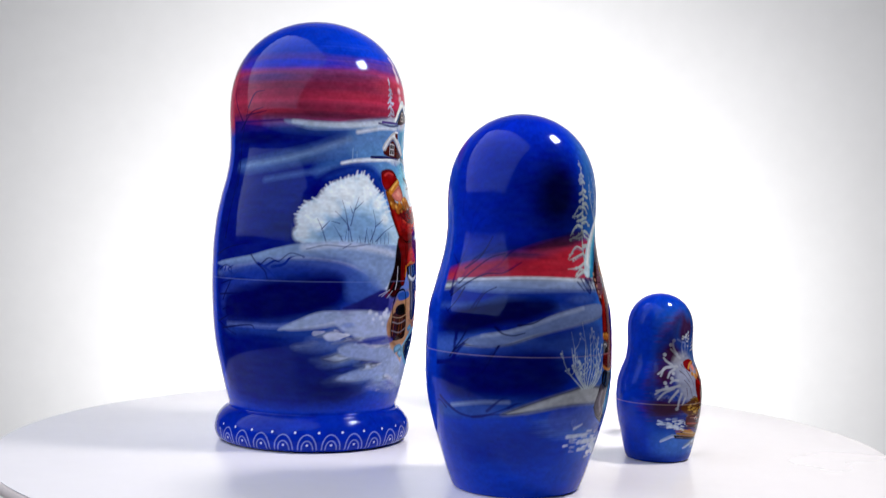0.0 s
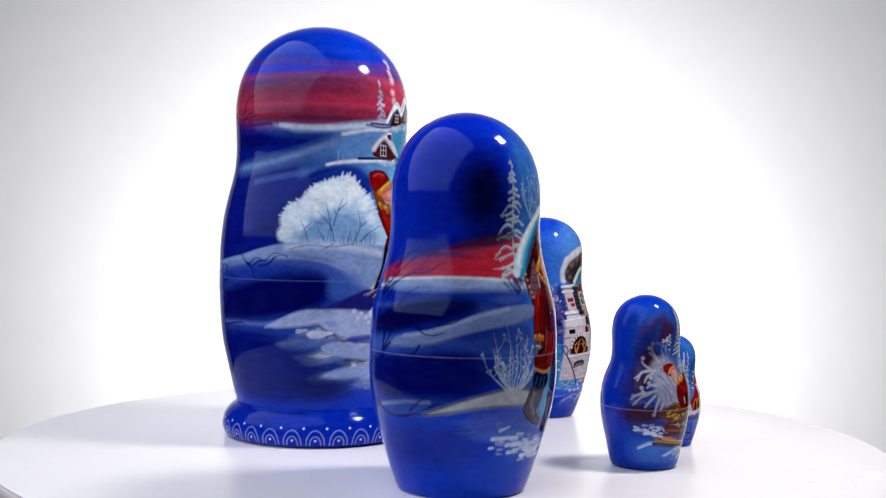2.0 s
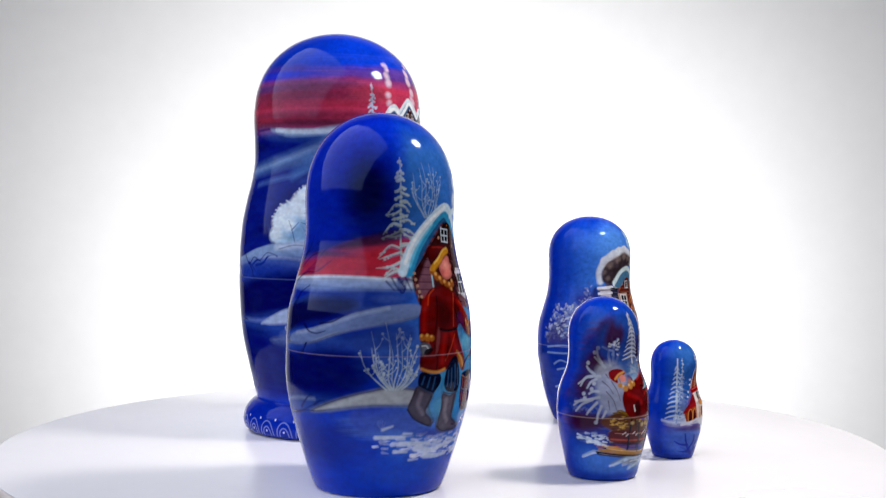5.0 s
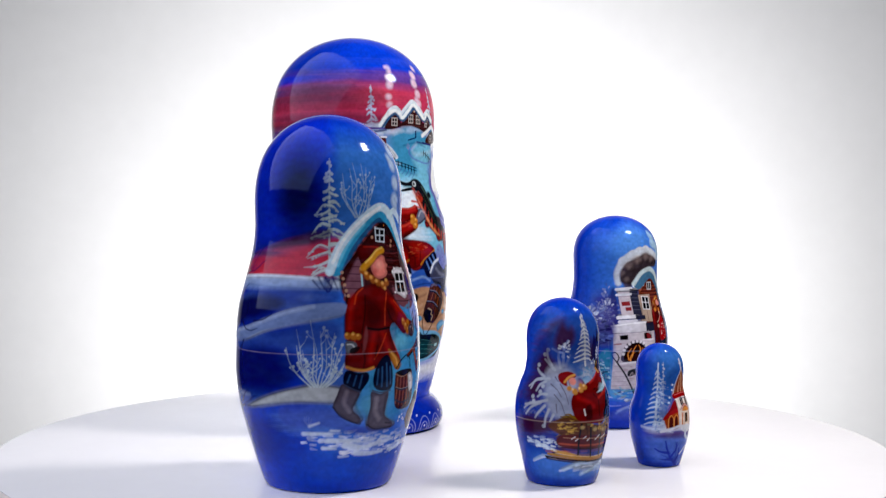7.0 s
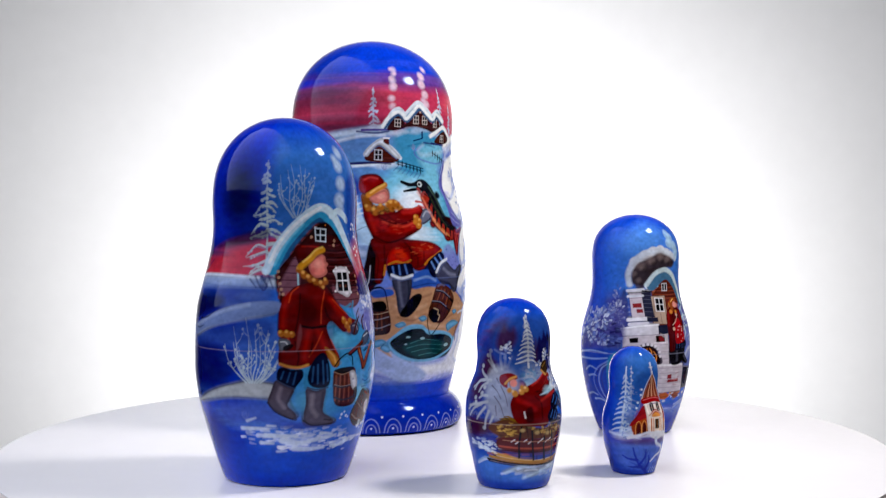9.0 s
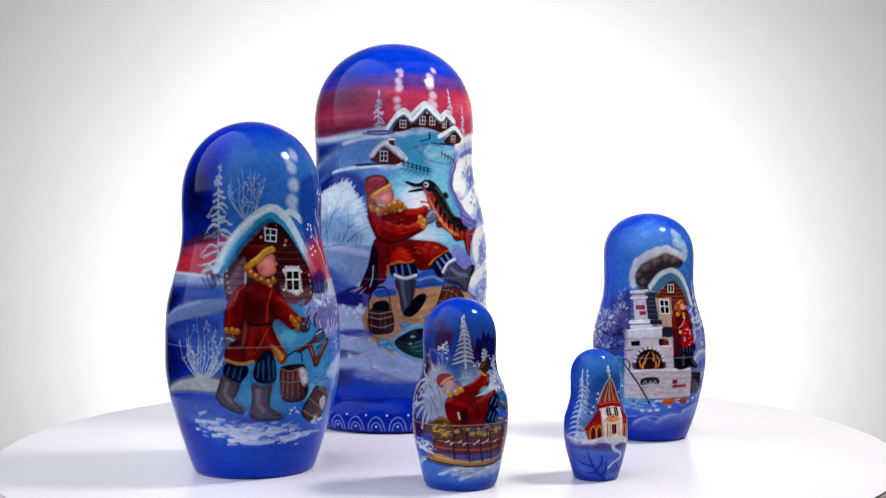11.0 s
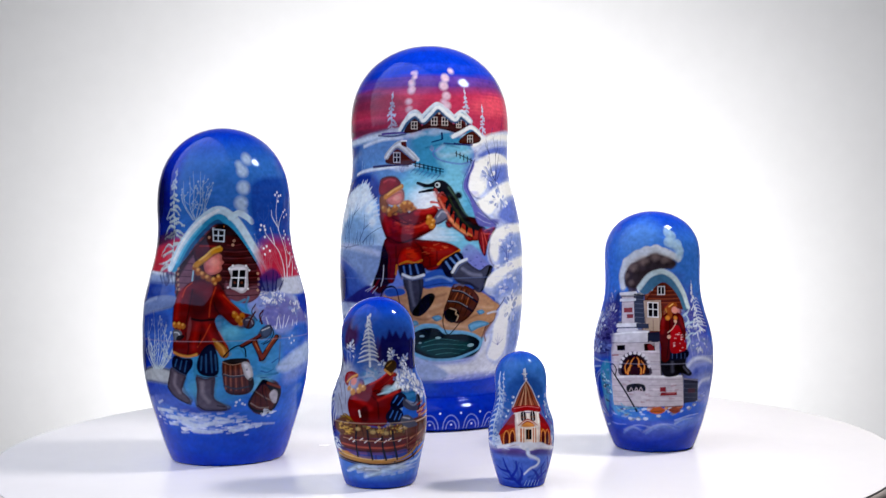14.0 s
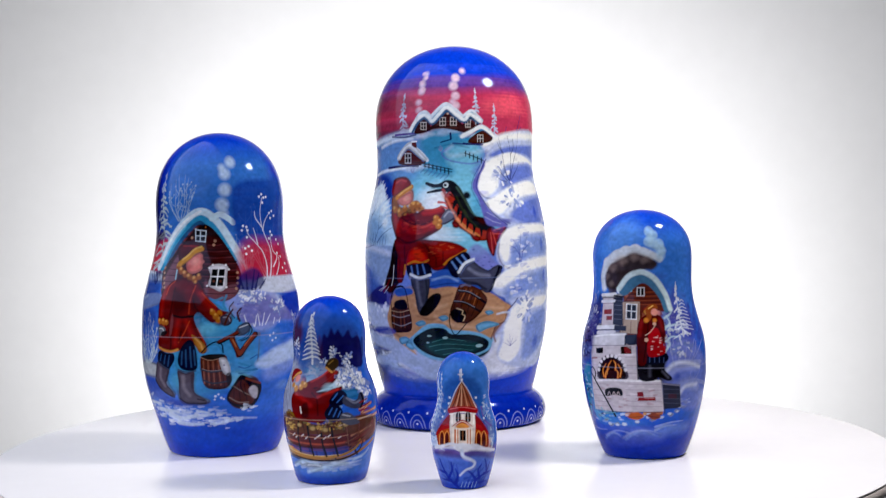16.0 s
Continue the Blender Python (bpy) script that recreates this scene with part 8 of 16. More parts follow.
    d.stroke((5, 12, 100), 0.92, (-93.6, 60.6), (-86.3, 60.3), (-81.0, 61.9), (-75.5, 63.4), end=0.31, alpha=0.85, soft=0.31)
    d.stroke((5, 12, 100), 1.02, (-156.5, 45.3), (-140.9, 46.7), (-130.6, 48.8), end=0.41, alpha=0.85, soft=0.31)
    d.stroke((5, 12, 100), 1.02, (-123.4, 36.0), (-120.0, 40.1), (-115.6, 44.9), (-109.0, 50.8), (-103.1, 54.4), end=0.31, alpha=0.85, soft=0.31)
    d.stroke((5, 12, 100), 0.61, (-115.6, 44.9), (-108.8, 46.3), end=0.2, alpha=0.85, soft=0.31)
    d.stroke((5, 12, 100), 1.22, (-147.8, 34.4), (-140.3, 31.8), (-130.3, 29.3), (-116.4, 29.0), (-98.5, 32.8), end=0.41, alpha=0.85, soft=0.31)
    d.stroke((5, 12, 100), 0.82, (-142.9, 30.8), (-148.1, 32.8), (-153.9, 32.8), end=0.31, alpha=0.85, soft=0.31)
    d.stroke((5, 12, 100), 1.02, (-111.7, 31.2), (-105.3, 34.5), (-101.9, 35.8), end=0.31, alpha=0.85, soft=0.31)
    d.stroke((5, 12, 100), 0.82, (-98.5, 32.8), (-94.5, 34.1), (-91.2, 34.5), end=0.24, alpha=0.85, soft=0.31)
    d.stroke((5, 12, 100), 0.82, (-122.0, 28.7), (-108.9, 30.1), (-99.8, 30.4), end=0.31, alpha=0.85, soft=0.31)
    d.bush((182, 196, 206), -48.1, 38.9, 25.9, 14, 1.5, 0.69, True)
    d.bush((172, 186, 198), -46.8, 39.2, 17.8, 18, 1.7, 0.49, True)
    d.mist((30, 36, 110), -41.5, 74.9, 10.1, 2.4, 0.6, 3, 0.4)
    d.bush((24, 30, 96), -42.3, 71.1, 6.1, 41, 0.8, 0.49, False)
    d.fir((176, 190, 196), -41.4, 76.7, 40.2, 19.9, 5, 17, 1.08)
    d.bush((150, 172, 200), -18.9, 96.6, 19.1, 16, 0.9, 0.54, True)
    d.snow(SNOW, -34.8, 19.9, 30.3, 3.7, 46, 1.87, 3, 0.75)
    d.snow(WHITE, -18.2, 17.3, 20.8, 2.9, 26, 1.66, 5, 0.8)
    d.mist((90, 126, 205), -35.2, 27.0, 41.9, 5.4, 0.6, 3, 0.3)
    d.bush(PALE, -55.0, 25.6, 4.1, 6, 1.2, 0.33, False)
    d.fill((50, 30, 44), (-35.4, 77.2), (-33.7, 83.5), (-16.3, 91.9), (-0.3, 97.1), (11.8, 90.7), (24.3, 83.1), (32.1, 76.6), (29.7, 70.2), (20.0, 67.9), (-18.6, 66.7), (-30.6, 66.7), soft=0.45)
    d.stroke((104, 44, 44), 1.80, (-5.8, 94.0), (-0.4, 93.5), (4.6, 93.9), alpha=0.9)
    d.stroke((104, 44, 44), 1.80, (-10.4, 91.5), (-1.0, 91.0), (8.6, 91.4), alpha=0.9)
    d.stroke((104, 44, 44), 1.80, (-14.5, 88.9), (-1.1, 88.4), (12.6, 88.8), alpha=0.9)
    d.stroke((104, 44, 44), 1.80, (-18.9, 86.4), (-1.2, 85.9), (16.5, 86.2), alpha=0.9)
    d.stroke((104, 44, 44), 1.80, (-22.8, 83.9), (-1.7, 83.4), (20.5, 83.6), alpha=0.9)
    d.stroke((104, 44, 44), 1.80, (-32.8, 76.3), (-1.7, 75.8), (30.8, 75.8), alpha=0.9)
    d.stroke((104, 44, 44), 1.80, (-32.2, 73.8), (-1.8, 73.3), (29.8, 73.2), alpha=0.9)
    d.stroke((104, 44, 44), 1.80, (-31.6, 71.3), (-1.9, 70.8), (28.9, 70.7), alpha=0.9)
    d.stroke((104, 44, 44), 1.80, (-31.1, 68.8), (-2.0, 68.3), (28.1, 68.1), alpha=0.9)
    d.stroke((216, 220, 236), 0.69, (-4.4, 93.1), (3.5, 93.1))
    d.stroke(CYAN, 4.05, (-37.2, 78.4), (-29.2, 86.4), (-16.3, 93.6), (-0.8, 98.6), (11.1, 94.3), (22.8, 85.3), (33.2, 76.6), soft=0.27)
    d.stroke((24, 86, 140), 1.35, (-32.3, 78.0), (-23.4, 85.6), (-11.7, 91.9), (-0.8, 95.7), (8.2, 91.8), (18.5, 83.6), (28.8, 75.8), alpha=0.85, soft=0.34)
    d.stroke((110, 196, 226), 1.12, (-35.8, 80.1), (-27.4, 87.7), (-14.4, 94.4), alpha=0.7, soft=0.34)
    d.stroke((188, 210, 228), 2.92, (-41.2, 78.0), (-34.2, 86.0), (-19.1, 94.5), (-0.7, 100.3), (14.0, 96.5), (27.3, 87.0), (37.2, 77.8), soft=0.27)
    d.stroke(WHITE, 1.12, (-39.1, 81.0), (-30.5, 89.0), (-15.3, 96.1), (0.2, 100.3), alpha=0.8)
    d.stroke((196, 220, 236), 2.25, (10.2, 97.3), (16.9, 99.0), (24.1, 97.3), (28.4, 95.6))
    d.dab((178, 196, 220), 27.8, 120.3, 4.50, soft=0.9, alpha=0.75)
    d.dab((178, 196, 220), 21.8, 115.4, 4.50, soft=0.9, alpha=0.75)
    d.dab((178, 196, 220), 21.6, 108.9, 4.95, soft=0.9, alpha=0.75)
    d.dab((178, 196, 220), 19.0, 102.9, 4.95, soft=0.9, alpha=0.75)
    d.dab((178, 196, 220), 19.9, 99.2, 3.60, soft=0.9, alpha=0.75)
    d.dab((178, 196, 220), 19.1, 118.0, 2.70, soft=0.9, alpha=0.75)
    d.fill((190, 50, 80), (33.8, 73.7), (33.0, 81.7), (41.2, 85.0), (65.4, 84.8), (89.2, 82.2), (81.9, 72.8), (52.7, 72.2), soft=1.92, alpha=0.9)
    d.bush((186, 200, 222), 56.0, 73.3, 32.5, 20, 0.6, 0.53, True)
    d.bush((180, 196, 220), 38.9, 75.9, 19.2, 22, 0.5, 0.43, True)
    d.mist((40, 40, 120), 40.2, 71.3, 15.7, 4.3, 0.8, 3, 0.4)
    d.stroke(SNOW, 1.92, (52.5, 71.5), (71.8, 72.1), (104.5, 71.9), alpha=0.9)
    d.fill(PALE, (36.2, 62.4), (55.9, 66.4), (81.4, 61.0), (85.3, 56.1), (48.9, 56.3), soft=1.92, alpha=0.7)
    d.fill((150, 170, 212), (69.8, 61.4), (67.8, 58.9), (61.0, 58.7), (51.2, 55.8), (44.5, 58.1), (33.5, 59.3), (35.3, 61.3), (42.2, 62.4), (51.9, 65.6), (62.2, 65.3), (72.9, 62.5), soft=1.44, alpha=0.7)
    d.fill((190, 202, 226), (71.0, 63.4), (70.0, 62.3), (63.2, 61.4), (57.4, 60.2), (51.4, 61.5), (49.5, 62.2), (52.1, 63.1), (54.9, 65.3), (59.0, 65.9), (67.0, 64.7), (70.6, 64.9), soft=0.96, alpha=0.8)
    d.fill((200, 208, 228), (85.9, 60.4), (81.0, 59.6), (74.4, 58.7), (70.5, 58.3), (67.2, 58.7), (65.4, 59.7), (63.7, 60.7), (67.2, 61.9), (72.1, 62.2), (77.7, 61.6), (83.8, 61.4), soft=0.96, alpha=0.75)
    d.bush(SNOW, 58.8, 55.3, 7.7, 32, 1.2, 0.38, False)
    d.fill(PALE, (48.3, 39.2), (63.6, 45.4), (83.1, 46.7), (84.7, 37.1), (64.9, 33.6), (48.8, 32.2), soft=1.92, alpha=0.8)
    d.mist((176, 190, 222), 59.1, 40.9, 10.7, 3.8, 0.8, 6, 0.2)
    d.mist((176, 190, 222), 73.7, 44.4, 6.6, 2.9, 0.7, 7, 0.2)
    d.mist((60, 90, 190), 53.0, 48.1, 16.5, 6.0, 0.5, 4, 0.25)
    d.mist((70, 170, 215), 14.2, 54.9, 20.7, 12.0, 0.75, 3, 0.15)
    d.mist((90, 180, 220), -3.9, 40.4, 16.6, 9.6, 0.5, 3, 0.2)
    d.mist((120, 180, 225), 35.3, 37.4, 12.5, 9.6, 0.5, 3, 0.2)
    d.fill((136, 110, 136), (-31.6, 79.3), (-27.5, 81.8), (-22.1, 82.2), (-20.9, 73.0), (-26.5, 71.7), (-30.2, 73.0), curved=False, soft=0.45, alpha=0.85)
    d.dab((176, 140, 150), -31.1, 73.0, 1.35, soft=0.45, alpha=0.8)
    d.dab((176, 140, 150), -30.5, 70.1, 1.35, soft=0.45, alpha=0.8)
    d.fill(RED, (-30.4, 69.9), (-24.2, 73.4), (-13.3, 74.6), (-1.4, 73.9), (4.4, 71.7), (6.9, 66.5), (14.8, 61.1), (23.6, 59.4), (21.6, 55.6), (13.6, 54.6), (7.0, 57.1), (3.4, 58.2), (4.0, 54.0), (7.4, 48.6), (7.3, 45.1), (3.0, 44.3), (-1.2, 49.5), (-5.7, 52.1), (-11.9, 45.4), (-21.4, 43.8), (-30.5, 45.0), (-28.9, 52.1), (-32.2, 57.3), (-30.9, 63.6), soft=0.36)
    d.fill(BLOOD, (-19.2, 73.0), (4.4, 72.4), (6.1, 65.5), (2.7, 58.2), (-11.0, 58.0), (-19.8, 60.5), soft=1.35, alpha=0.7)
    d.stroke(INK, 0.90, (-21.3, 58.8), (-9.2, 57.5), (3.4, 58.2), alpha=0.9)
    d.mist(BLOOD, 3.5, 60.3, 5.5, 2.2, 0.7, 3, 0.25)
    d.stroke(FLAME, 0.67, (6.9, 66.5), (12.9, 61.8), (20.3, 59.5), alpha=0.6)
    d.fill(BLOOD, (-32.1, 63.6), (-28.0, 65.7), (-24.3, 57.4), (-25.8, 54.2), (-31.3, 56.3), soft=0.45, alpha=0.8)
    d.stroke((36, 2, 8), 1.01, (-30.2, 68.8), (-30.0, 63.0), (-31.4, 58.4), end=0.34, alpha=0.6, soft=0.58)
    d.stroke((36, 2, 8), 1.01, (0.4, 71.8), (0.7, 64.5), (-0.9, 58.7), end=0.34, alpha=0.6, soft=0.58)
    d.stroke((36, 2, 8), 1.35, (3.4, 58.2), (14.4, 55.0), (20.8, 55.6), end=0.45, alpha=0.6, soft=0.58)
    d.stroke((36, 2, 8), 1.01, (-31.8, 57.3), (-29.6, 52.1), (-30.5, 45.4), end=0.34, alpha=0.6, soft=0.58)
    d.stroke((36, 2, 8), 1.01, (6.3, 56.9), (4.0, 55.2), (6.7, 49.3), end=0.34, alpha=0.6, soft=0.58)
    d.stroke(FUR, 2.02, (-2.2, 52.0), (1.7, 49.4), (6.6, 45.1))
    d.dab(FUR, 14.3, 59.2, 3.60, soft=0.45)
    d.fill(RED, (-21.1, 80.9), (-20.7, 85.6), (-12.6, 87.2), (-0.7, 86.7), (1.4, 85.5), (-7.3, 83.0), (-17.8, 79.2), soft=0.31)
    d.fill(SLATE, (16.9, 57.9), (21.9, 59.4), (25.1, 57.2), (21.5, 54.8), (16.8, 55.3), soft=0.31)
    d.dab(FELT, 21.8, 58.6, 2.02, soft=0.45)
    d.fill(NAVY, (-30.6, 44.5), (-19.1, 44.2), (-20.0, 41.7), (-23.3, 37.8), (-29.4, 39.0), (-31.5, 41.6), soft=0.34)
    d.fill(NAVY, (-14.8, 45.4), (-5.8, 49.5), (-0.5, 46.7), (0.1, 41.4), (-1.4, 36.4), (-8.0, 35.2), (-15.9, 36.1), (-17.1, 40.6), soft=0.34)
    d.stroke((50, 80, 140), 0.90, (-12.0, 43.7), (-13.0, 37.0), alpha=0.8)
    d.fill(FELT, (-30.3, 38.6), (-21.8, 37.8), (-24.5, 33.1), (-21.9, 29.7), (-19.2, 27.1), (-23.4, 25.7), (-31.2, 28.2), (-36.8, 30.3), (-37.8, 32.9), (-34.0, 35.1), soft=0.34)
    d.fill(FELT, (-16.0, 35.7), (-2.1, 36.0), (-2.2, 28.2), (7.2, 24.8), (5.7, 23.1), (-4.6, 22.5), (-17.2, 24.0), soft=0.34)
    d.stroke(SLATE, 1.12, (-35.7, 30.8), (-29.6, 27.8), (-21.8, 25.7), alpha=0.8)
    d.stroke(SLATE, 1.12, (-15.6, 24.0), (-2.7, 22.9), (5.7, 23.6), alpha=0.8)
    d.stroke(SLATE, 0.90, (-16.7, 35.3), (-1.4, 35.1), alpha=0.7)
    d.stroke((24, 4, 10), 0.67, (-30.4, 69.9), (-31.7, 63.6), (-32.2, 57.1), (-29.6, 51.3), (-30.9, 45.0), alpha=0.8, soft=0.31)
    d.stroke((24, 4, 10), 0.58, (4.3, 71.5), (7.6, 66.1), (14.8, 60.9), (22.7, 59.2), alpha=0.8, soft=0.31)
    d.stroke((24, 4, 10), 0.58, (2.6, 57.4), (4.6, 52.7), (7.4, 48.4), (7.3, 45.1), alpha=0.8, soft=0.31)
    d.stroke((24, 4, 10), 0.54, (-29.8, 43.7), (-21.4, 42.9), (-11.9, 44.6), alpha=0.8, soft=0.31)
    d.fill((56, 140, 190), (14.2, 52.5), (22.2, 53.0), (26.2, 49.1), (24.3, 42.7), (21.1, 41.6), (17.1, 45.2), soft=1.57, alpha=0.5)
    d.fill(WOOD, (2.9, 41.0), (12.1, 41.5), (19.5, 40.4), (22.4, 34.2), (22.2, 29.9), (14.8, 28.9), (6.1, 29.7), (3.7, 32.8), soft=0.34)
    d.stroke(INK, 0.67, (2.9, 41.0), (6.6, 45.9), (12.6, 47.0), (16.3, 45.2), (18.7, 40.8))
    d.fill(WOOD, (22.8, 27.2), (25.2, 31.9), (31.3, 34.6), (41.9, 32.7), (43.8, 28.6), (39.5, 22.2), (33.0, 20.4), (25.1, 21.4), (21.7, 23.8), soft=0.34)
    d.stroke(BARK, 0.79, (23.0, 29.9), (32.0, 27.6), (41.3, 26.1))
    d.fill(INK, (28.4, 31.8), (32.3, 33.7), (39.9, 31.9), (37.8, 29.0), (31.5, 29.4), soft=0.34)
    d.stroke(INK, 0.67, (27.2, 31.4), (28.9, 34.8), (33.7, 34.5))
    d.frost((196, 202, 214), 19.0, 36.1, 2.7, 4.5, 40, 1.12, 61, 0.45)
    d.stroke((104, 56, 44), 1.35, (14.1, 47.8), (22.9, 50.5), (29.0, 51.5))
    d.stroke((104, 56, 44), 1.80, (24.6, 51.3), (28.2, 42.6), (30.5, 41.6))
    d.stroke((104, 56, 44), 1.80, (30.5, 42.5), (39.6, 49.8), (43.0, 50.5))
    d.stroke((104, 56, 44), 1.57, (24.7, 62.3), (29.6, 58.3))
    d.stroke(INK, 0.36, (24.7, 62.3), (29.6, 58.3), alpha=0.6)
    d.stroke((104, 56, 44), 0.67, (28.6, 53.2), (35.6, 53.4), (40.7, 49.3))
    d.stroke((104, 56, 44), 0.67, (43.4, 48.3), (41.9, 39.7))
    d.stroke(INK, 0.36, (43.4, 48.3), (41.9, 39.7), alpha=0.6)
    d.stroke(NAVY, 0.90, (28.5, 39.3), (35.7, 37.8), alpha=0.8)
    d.stroke(NAVY, 0.90, (26.6, 35.7), (41.3, 36.4), alpha=0.8)
    d.snow(SNOW, -13.0, 18.9, 42.1, 3.6, 50, 1.57, 41, 0.6)
    d.snow(WHITE, -4.8, 16.5, 31.8, 3.1, 34, 1.35, 42, 0.7)
    d.mist((50, 60, 150), -14.5, 23.3, 25.5, 1.8, 0.6, 4, 0.3)
    d.mist((30, 40, 130), -19.8, 28.4, 20.4, 2.2, 0.5, 5, 0.3)
    d.mist(PALE, -17.4, 17.8, 26.9, 2.7, 0.7, 5, 0.3)
    d.fill((2, 41, 202), (-164.8, 83.9), (-164.8, 107.3), (-162.9, 123.4), (-132.7, 130.1), (-51.6, 132.1), (-36.0, 123.1), (-42.9, 109.3), (-54.9, 95.8), (-79.9, 89.0), (-114.5, 86.6), (-139.0, 83.9), soft=2.63, edge=0, alpha=0.5)
    # soft-edged, near-black darkening over the middle of the head
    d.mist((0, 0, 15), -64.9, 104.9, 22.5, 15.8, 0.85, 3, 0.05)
    d.fill((38, 9, 38), (-91.9, 86.0), (-67.7, 90.0), (-42.6, 93.0), (-42.8, 89.2), (-67.7, 86.6), soft=0.75, edge=0, alpha=0.7)
    d.fill((180, 30, 48), (-165.4, 75.4), (-132.4, 80.9), (-108.4, 82.4), (-87.5, 83.1), (-67.8, 84.0), (-55.3, 84.4), (-56.6, 76.9), (-86.7, 76.5), soft=0.94, edge=0, alpha=0.5)
    d.stroke((199, 206, 222), 1.13, (-138.1, 74.9), (-94.2, 76.2), (-68.3, 76.1), (-46.5, 75.5), soft=0.38)
    d.fill((109, 132, 187), (-137.3, 74.1), (-86.6, 75.6), (-46.6, 75.0), (-47.3, 72.7), (-86.2, 71.5), (-128.5, 71.7), soft=0.75, edge=0, alpha=0.75)
    d.fill((22, 48, 133), (-93.3, 71.0), (-64.9, 72.4), (-36.4, 71.1), (-40.6, 66.5), (-65.5, 65.7), (-85.7, 66.5), soft=1.31, edge=0, alpha=0.7)
    d.fill((0, 2, 63), (-143.2, 58.9), (-130.0, 65.3), (-100.2, 69.0), (-75.7, 69.0), (-70.6, 66.1), (-85.5, 63.3), (-106.2, 60.6), (-127.6, 56.7), soft=1.31, edge=0, alpha=0.85)
    d.fill((102, 120, 170), (-127.3, 54.4), (-113.6, 57.3), (-98.7, 59.0), (-85.4, 61.5), (-69.0, 64.6), (-50.8, 67.0), (-32.0, 67.2), (-33.3, 63.5), (-51.5, 61.7), (-69.0, 59.4), (-85.2, 57.4), (-101.9, 54.0), (-116.6, 53.0), soft=0.38, edge=0)
    d.stroke((160, 172, 202), 0.94, (-115.2, 56.5), (-98.7, 58.2), (-85.3, 60.7), (-69.0, 63.9), (-51.0, 66.2), soft=0.56, alpha=0.6)
    d.fill((25, 50, 136), (-122.0, 52.4), (-98.4, 53.7), (-72.3, 57.9), (-39.3, 61.3), (-39.7, 54.1), (-72.1, 52.7), (-105.4, 50.5), soft=1.13, edge=0, alpha=0.65)
    d.stroke((2, 5, 66), 0.68, (-137.9, 48.8), (-127.5, 56.3), (-122.1, 64.2), (-116.3, 70.5), (-108.5, 73.0), soft=0.23, alpha=0.85, end=0.30)
    d.stroke((2, 5, 66), 0.68, (-142.2, 69.3), (-130.1, 74.0), (-116.7, 77.3), (-104.3, 77.9), (-92.8, 81.5), soft=0.23, alpha=0.85, end=0.30)
    d.stroke((2, 5, 66), 0.68, (-134.3, 78.9), (-122.9, 83.0), (-114.2, 90.0), soft=0.23, alpha=0.85, end=0.30)
    d.stroke((2, 5, 66), 0.68, (-137.0, 73.8), (-128.0, 77.9), (-115.2, 82.7), (-104.4, 84.4), soft=0.23, alpha=0.85, end=0.30)
    d.stroke((2, 5, 66), 0.68, (-107.6, 59.8), (-102.9, 57.7), (-96.5, 57.1), (-89.8, 58.1), soft=0.23, alpha=0.85, end=0.30)
    d.stroke((2, 5, 66), 0.68, (-94.0, 60.6), (-85.4, 61.3), (-78.2, 63.4), soft=0.23, alpha=0.85, end=0.30)
    d.stroke((2, 5, 66), 0.68, (-132.7, 51.6), (-124.2, 55.3), soft=0.23, alpha=0.85, end=0.30)
    d.stroke((2, 5, 66), 0.68, (-131.5, 72.4), (-135.9, 68.0), (-142.2, 64.2), soft=0.23, alpha=0.85, end=0.30)
    d.stroke((2, 5, 66), 0.68, (-104.8, 53.5), (-109.1, 49.2), (-114.5, 44.0), soft=0.23, alpha=0.85, end=0.30)
    d.stroke((4, 9, 74), 0.75, (-52.2, 75.0), (-47.4, 72.2), soft=0.26, alpha=0.7, end=0.38)
    d.stroke((4, 9, 74), 0.75, (-48.5, 76.1), (-44.5, 72.0), soft=0.26, alpha=0.7, end=0.38)
    d.stroke((4, 9, 74), 0.75, (-44.0, 76.1), (-39.7, 72.3), soft=0.26, alpha=0.7, end=0.38)
    d.stroke((4, 9, 74), 0.75, (-39.2, 76.1), (-36.0, 71.9), soft=0.26, alpha=0.7, end=0.38)
    d.fill((0, 7, 84), (-137.7, 46.5), (-105.3, 49.7), (-72.1, 51.2), (-58.6, 45.1), (-71.6, 37.6), (-98.3, 33.2), (-128.0, 33.5), soft=1.88, edge=0, alpha=0.5)
    d.fill((55, 136, 187), (-19.1, 52.5), (-3.0, 60.6), (15.2, 54.0), (28.5, 59.8), (42.3, 50.7), (42.4, 37.8), (28.6, 32.1), (16.1, 28.1), (-3.4, 24.9), (-18.4, 28.3), (-25.4, 33.7), soft=2.49, edge=0, alpha=0.75)
    d.mist((118, 189, 213), 28.6, 32.1, 9.5, 4.6, 0.6, 1, 0.15)
    d.mist((105, 181, 208), 7.6, 52.9, 9.3, 3.3, 0.6, 1, 0.15)
    d.mist((87, 163, 202), -18.1, 31.6, 7.4, 4.2, 0.5, 1, 0.15)
    d.fill((48, 66, 167), (-72.7, 31.6), (-51.4, 33.1), (-39.4, 31.8), (-30.5, 26.8), (-18.9, 24.2), (-19.2, 22.0), (-44.6, 24.7), (-69.7, 25.2), soft=0.83, edge=0, alpha=0.7)
    d.fill((147, 153, 206), (19.6, 65.4), (27.5, 70.0), (38.3, 72.3), (50.7, 70.3), (61.1, 65.1), (58.0, 54.3), (43.5, 51.5), (30.6, 57.6), (23.1, 60.0), soft=0.83, edge=0, alpha=0.7)
    d.frost((227, 229, 241), 36.9, 61.7, 10.9, 8.7, 60, 1.45, 5)
    d.snow((81, 87, 171), 36.6, 60.4, 9.4, 7.9, 26, 1.04, 6)
    d.frost((233, 235, 245), 36.1, 68.5, 10.5, 3.7, 40, 0.83, 7)
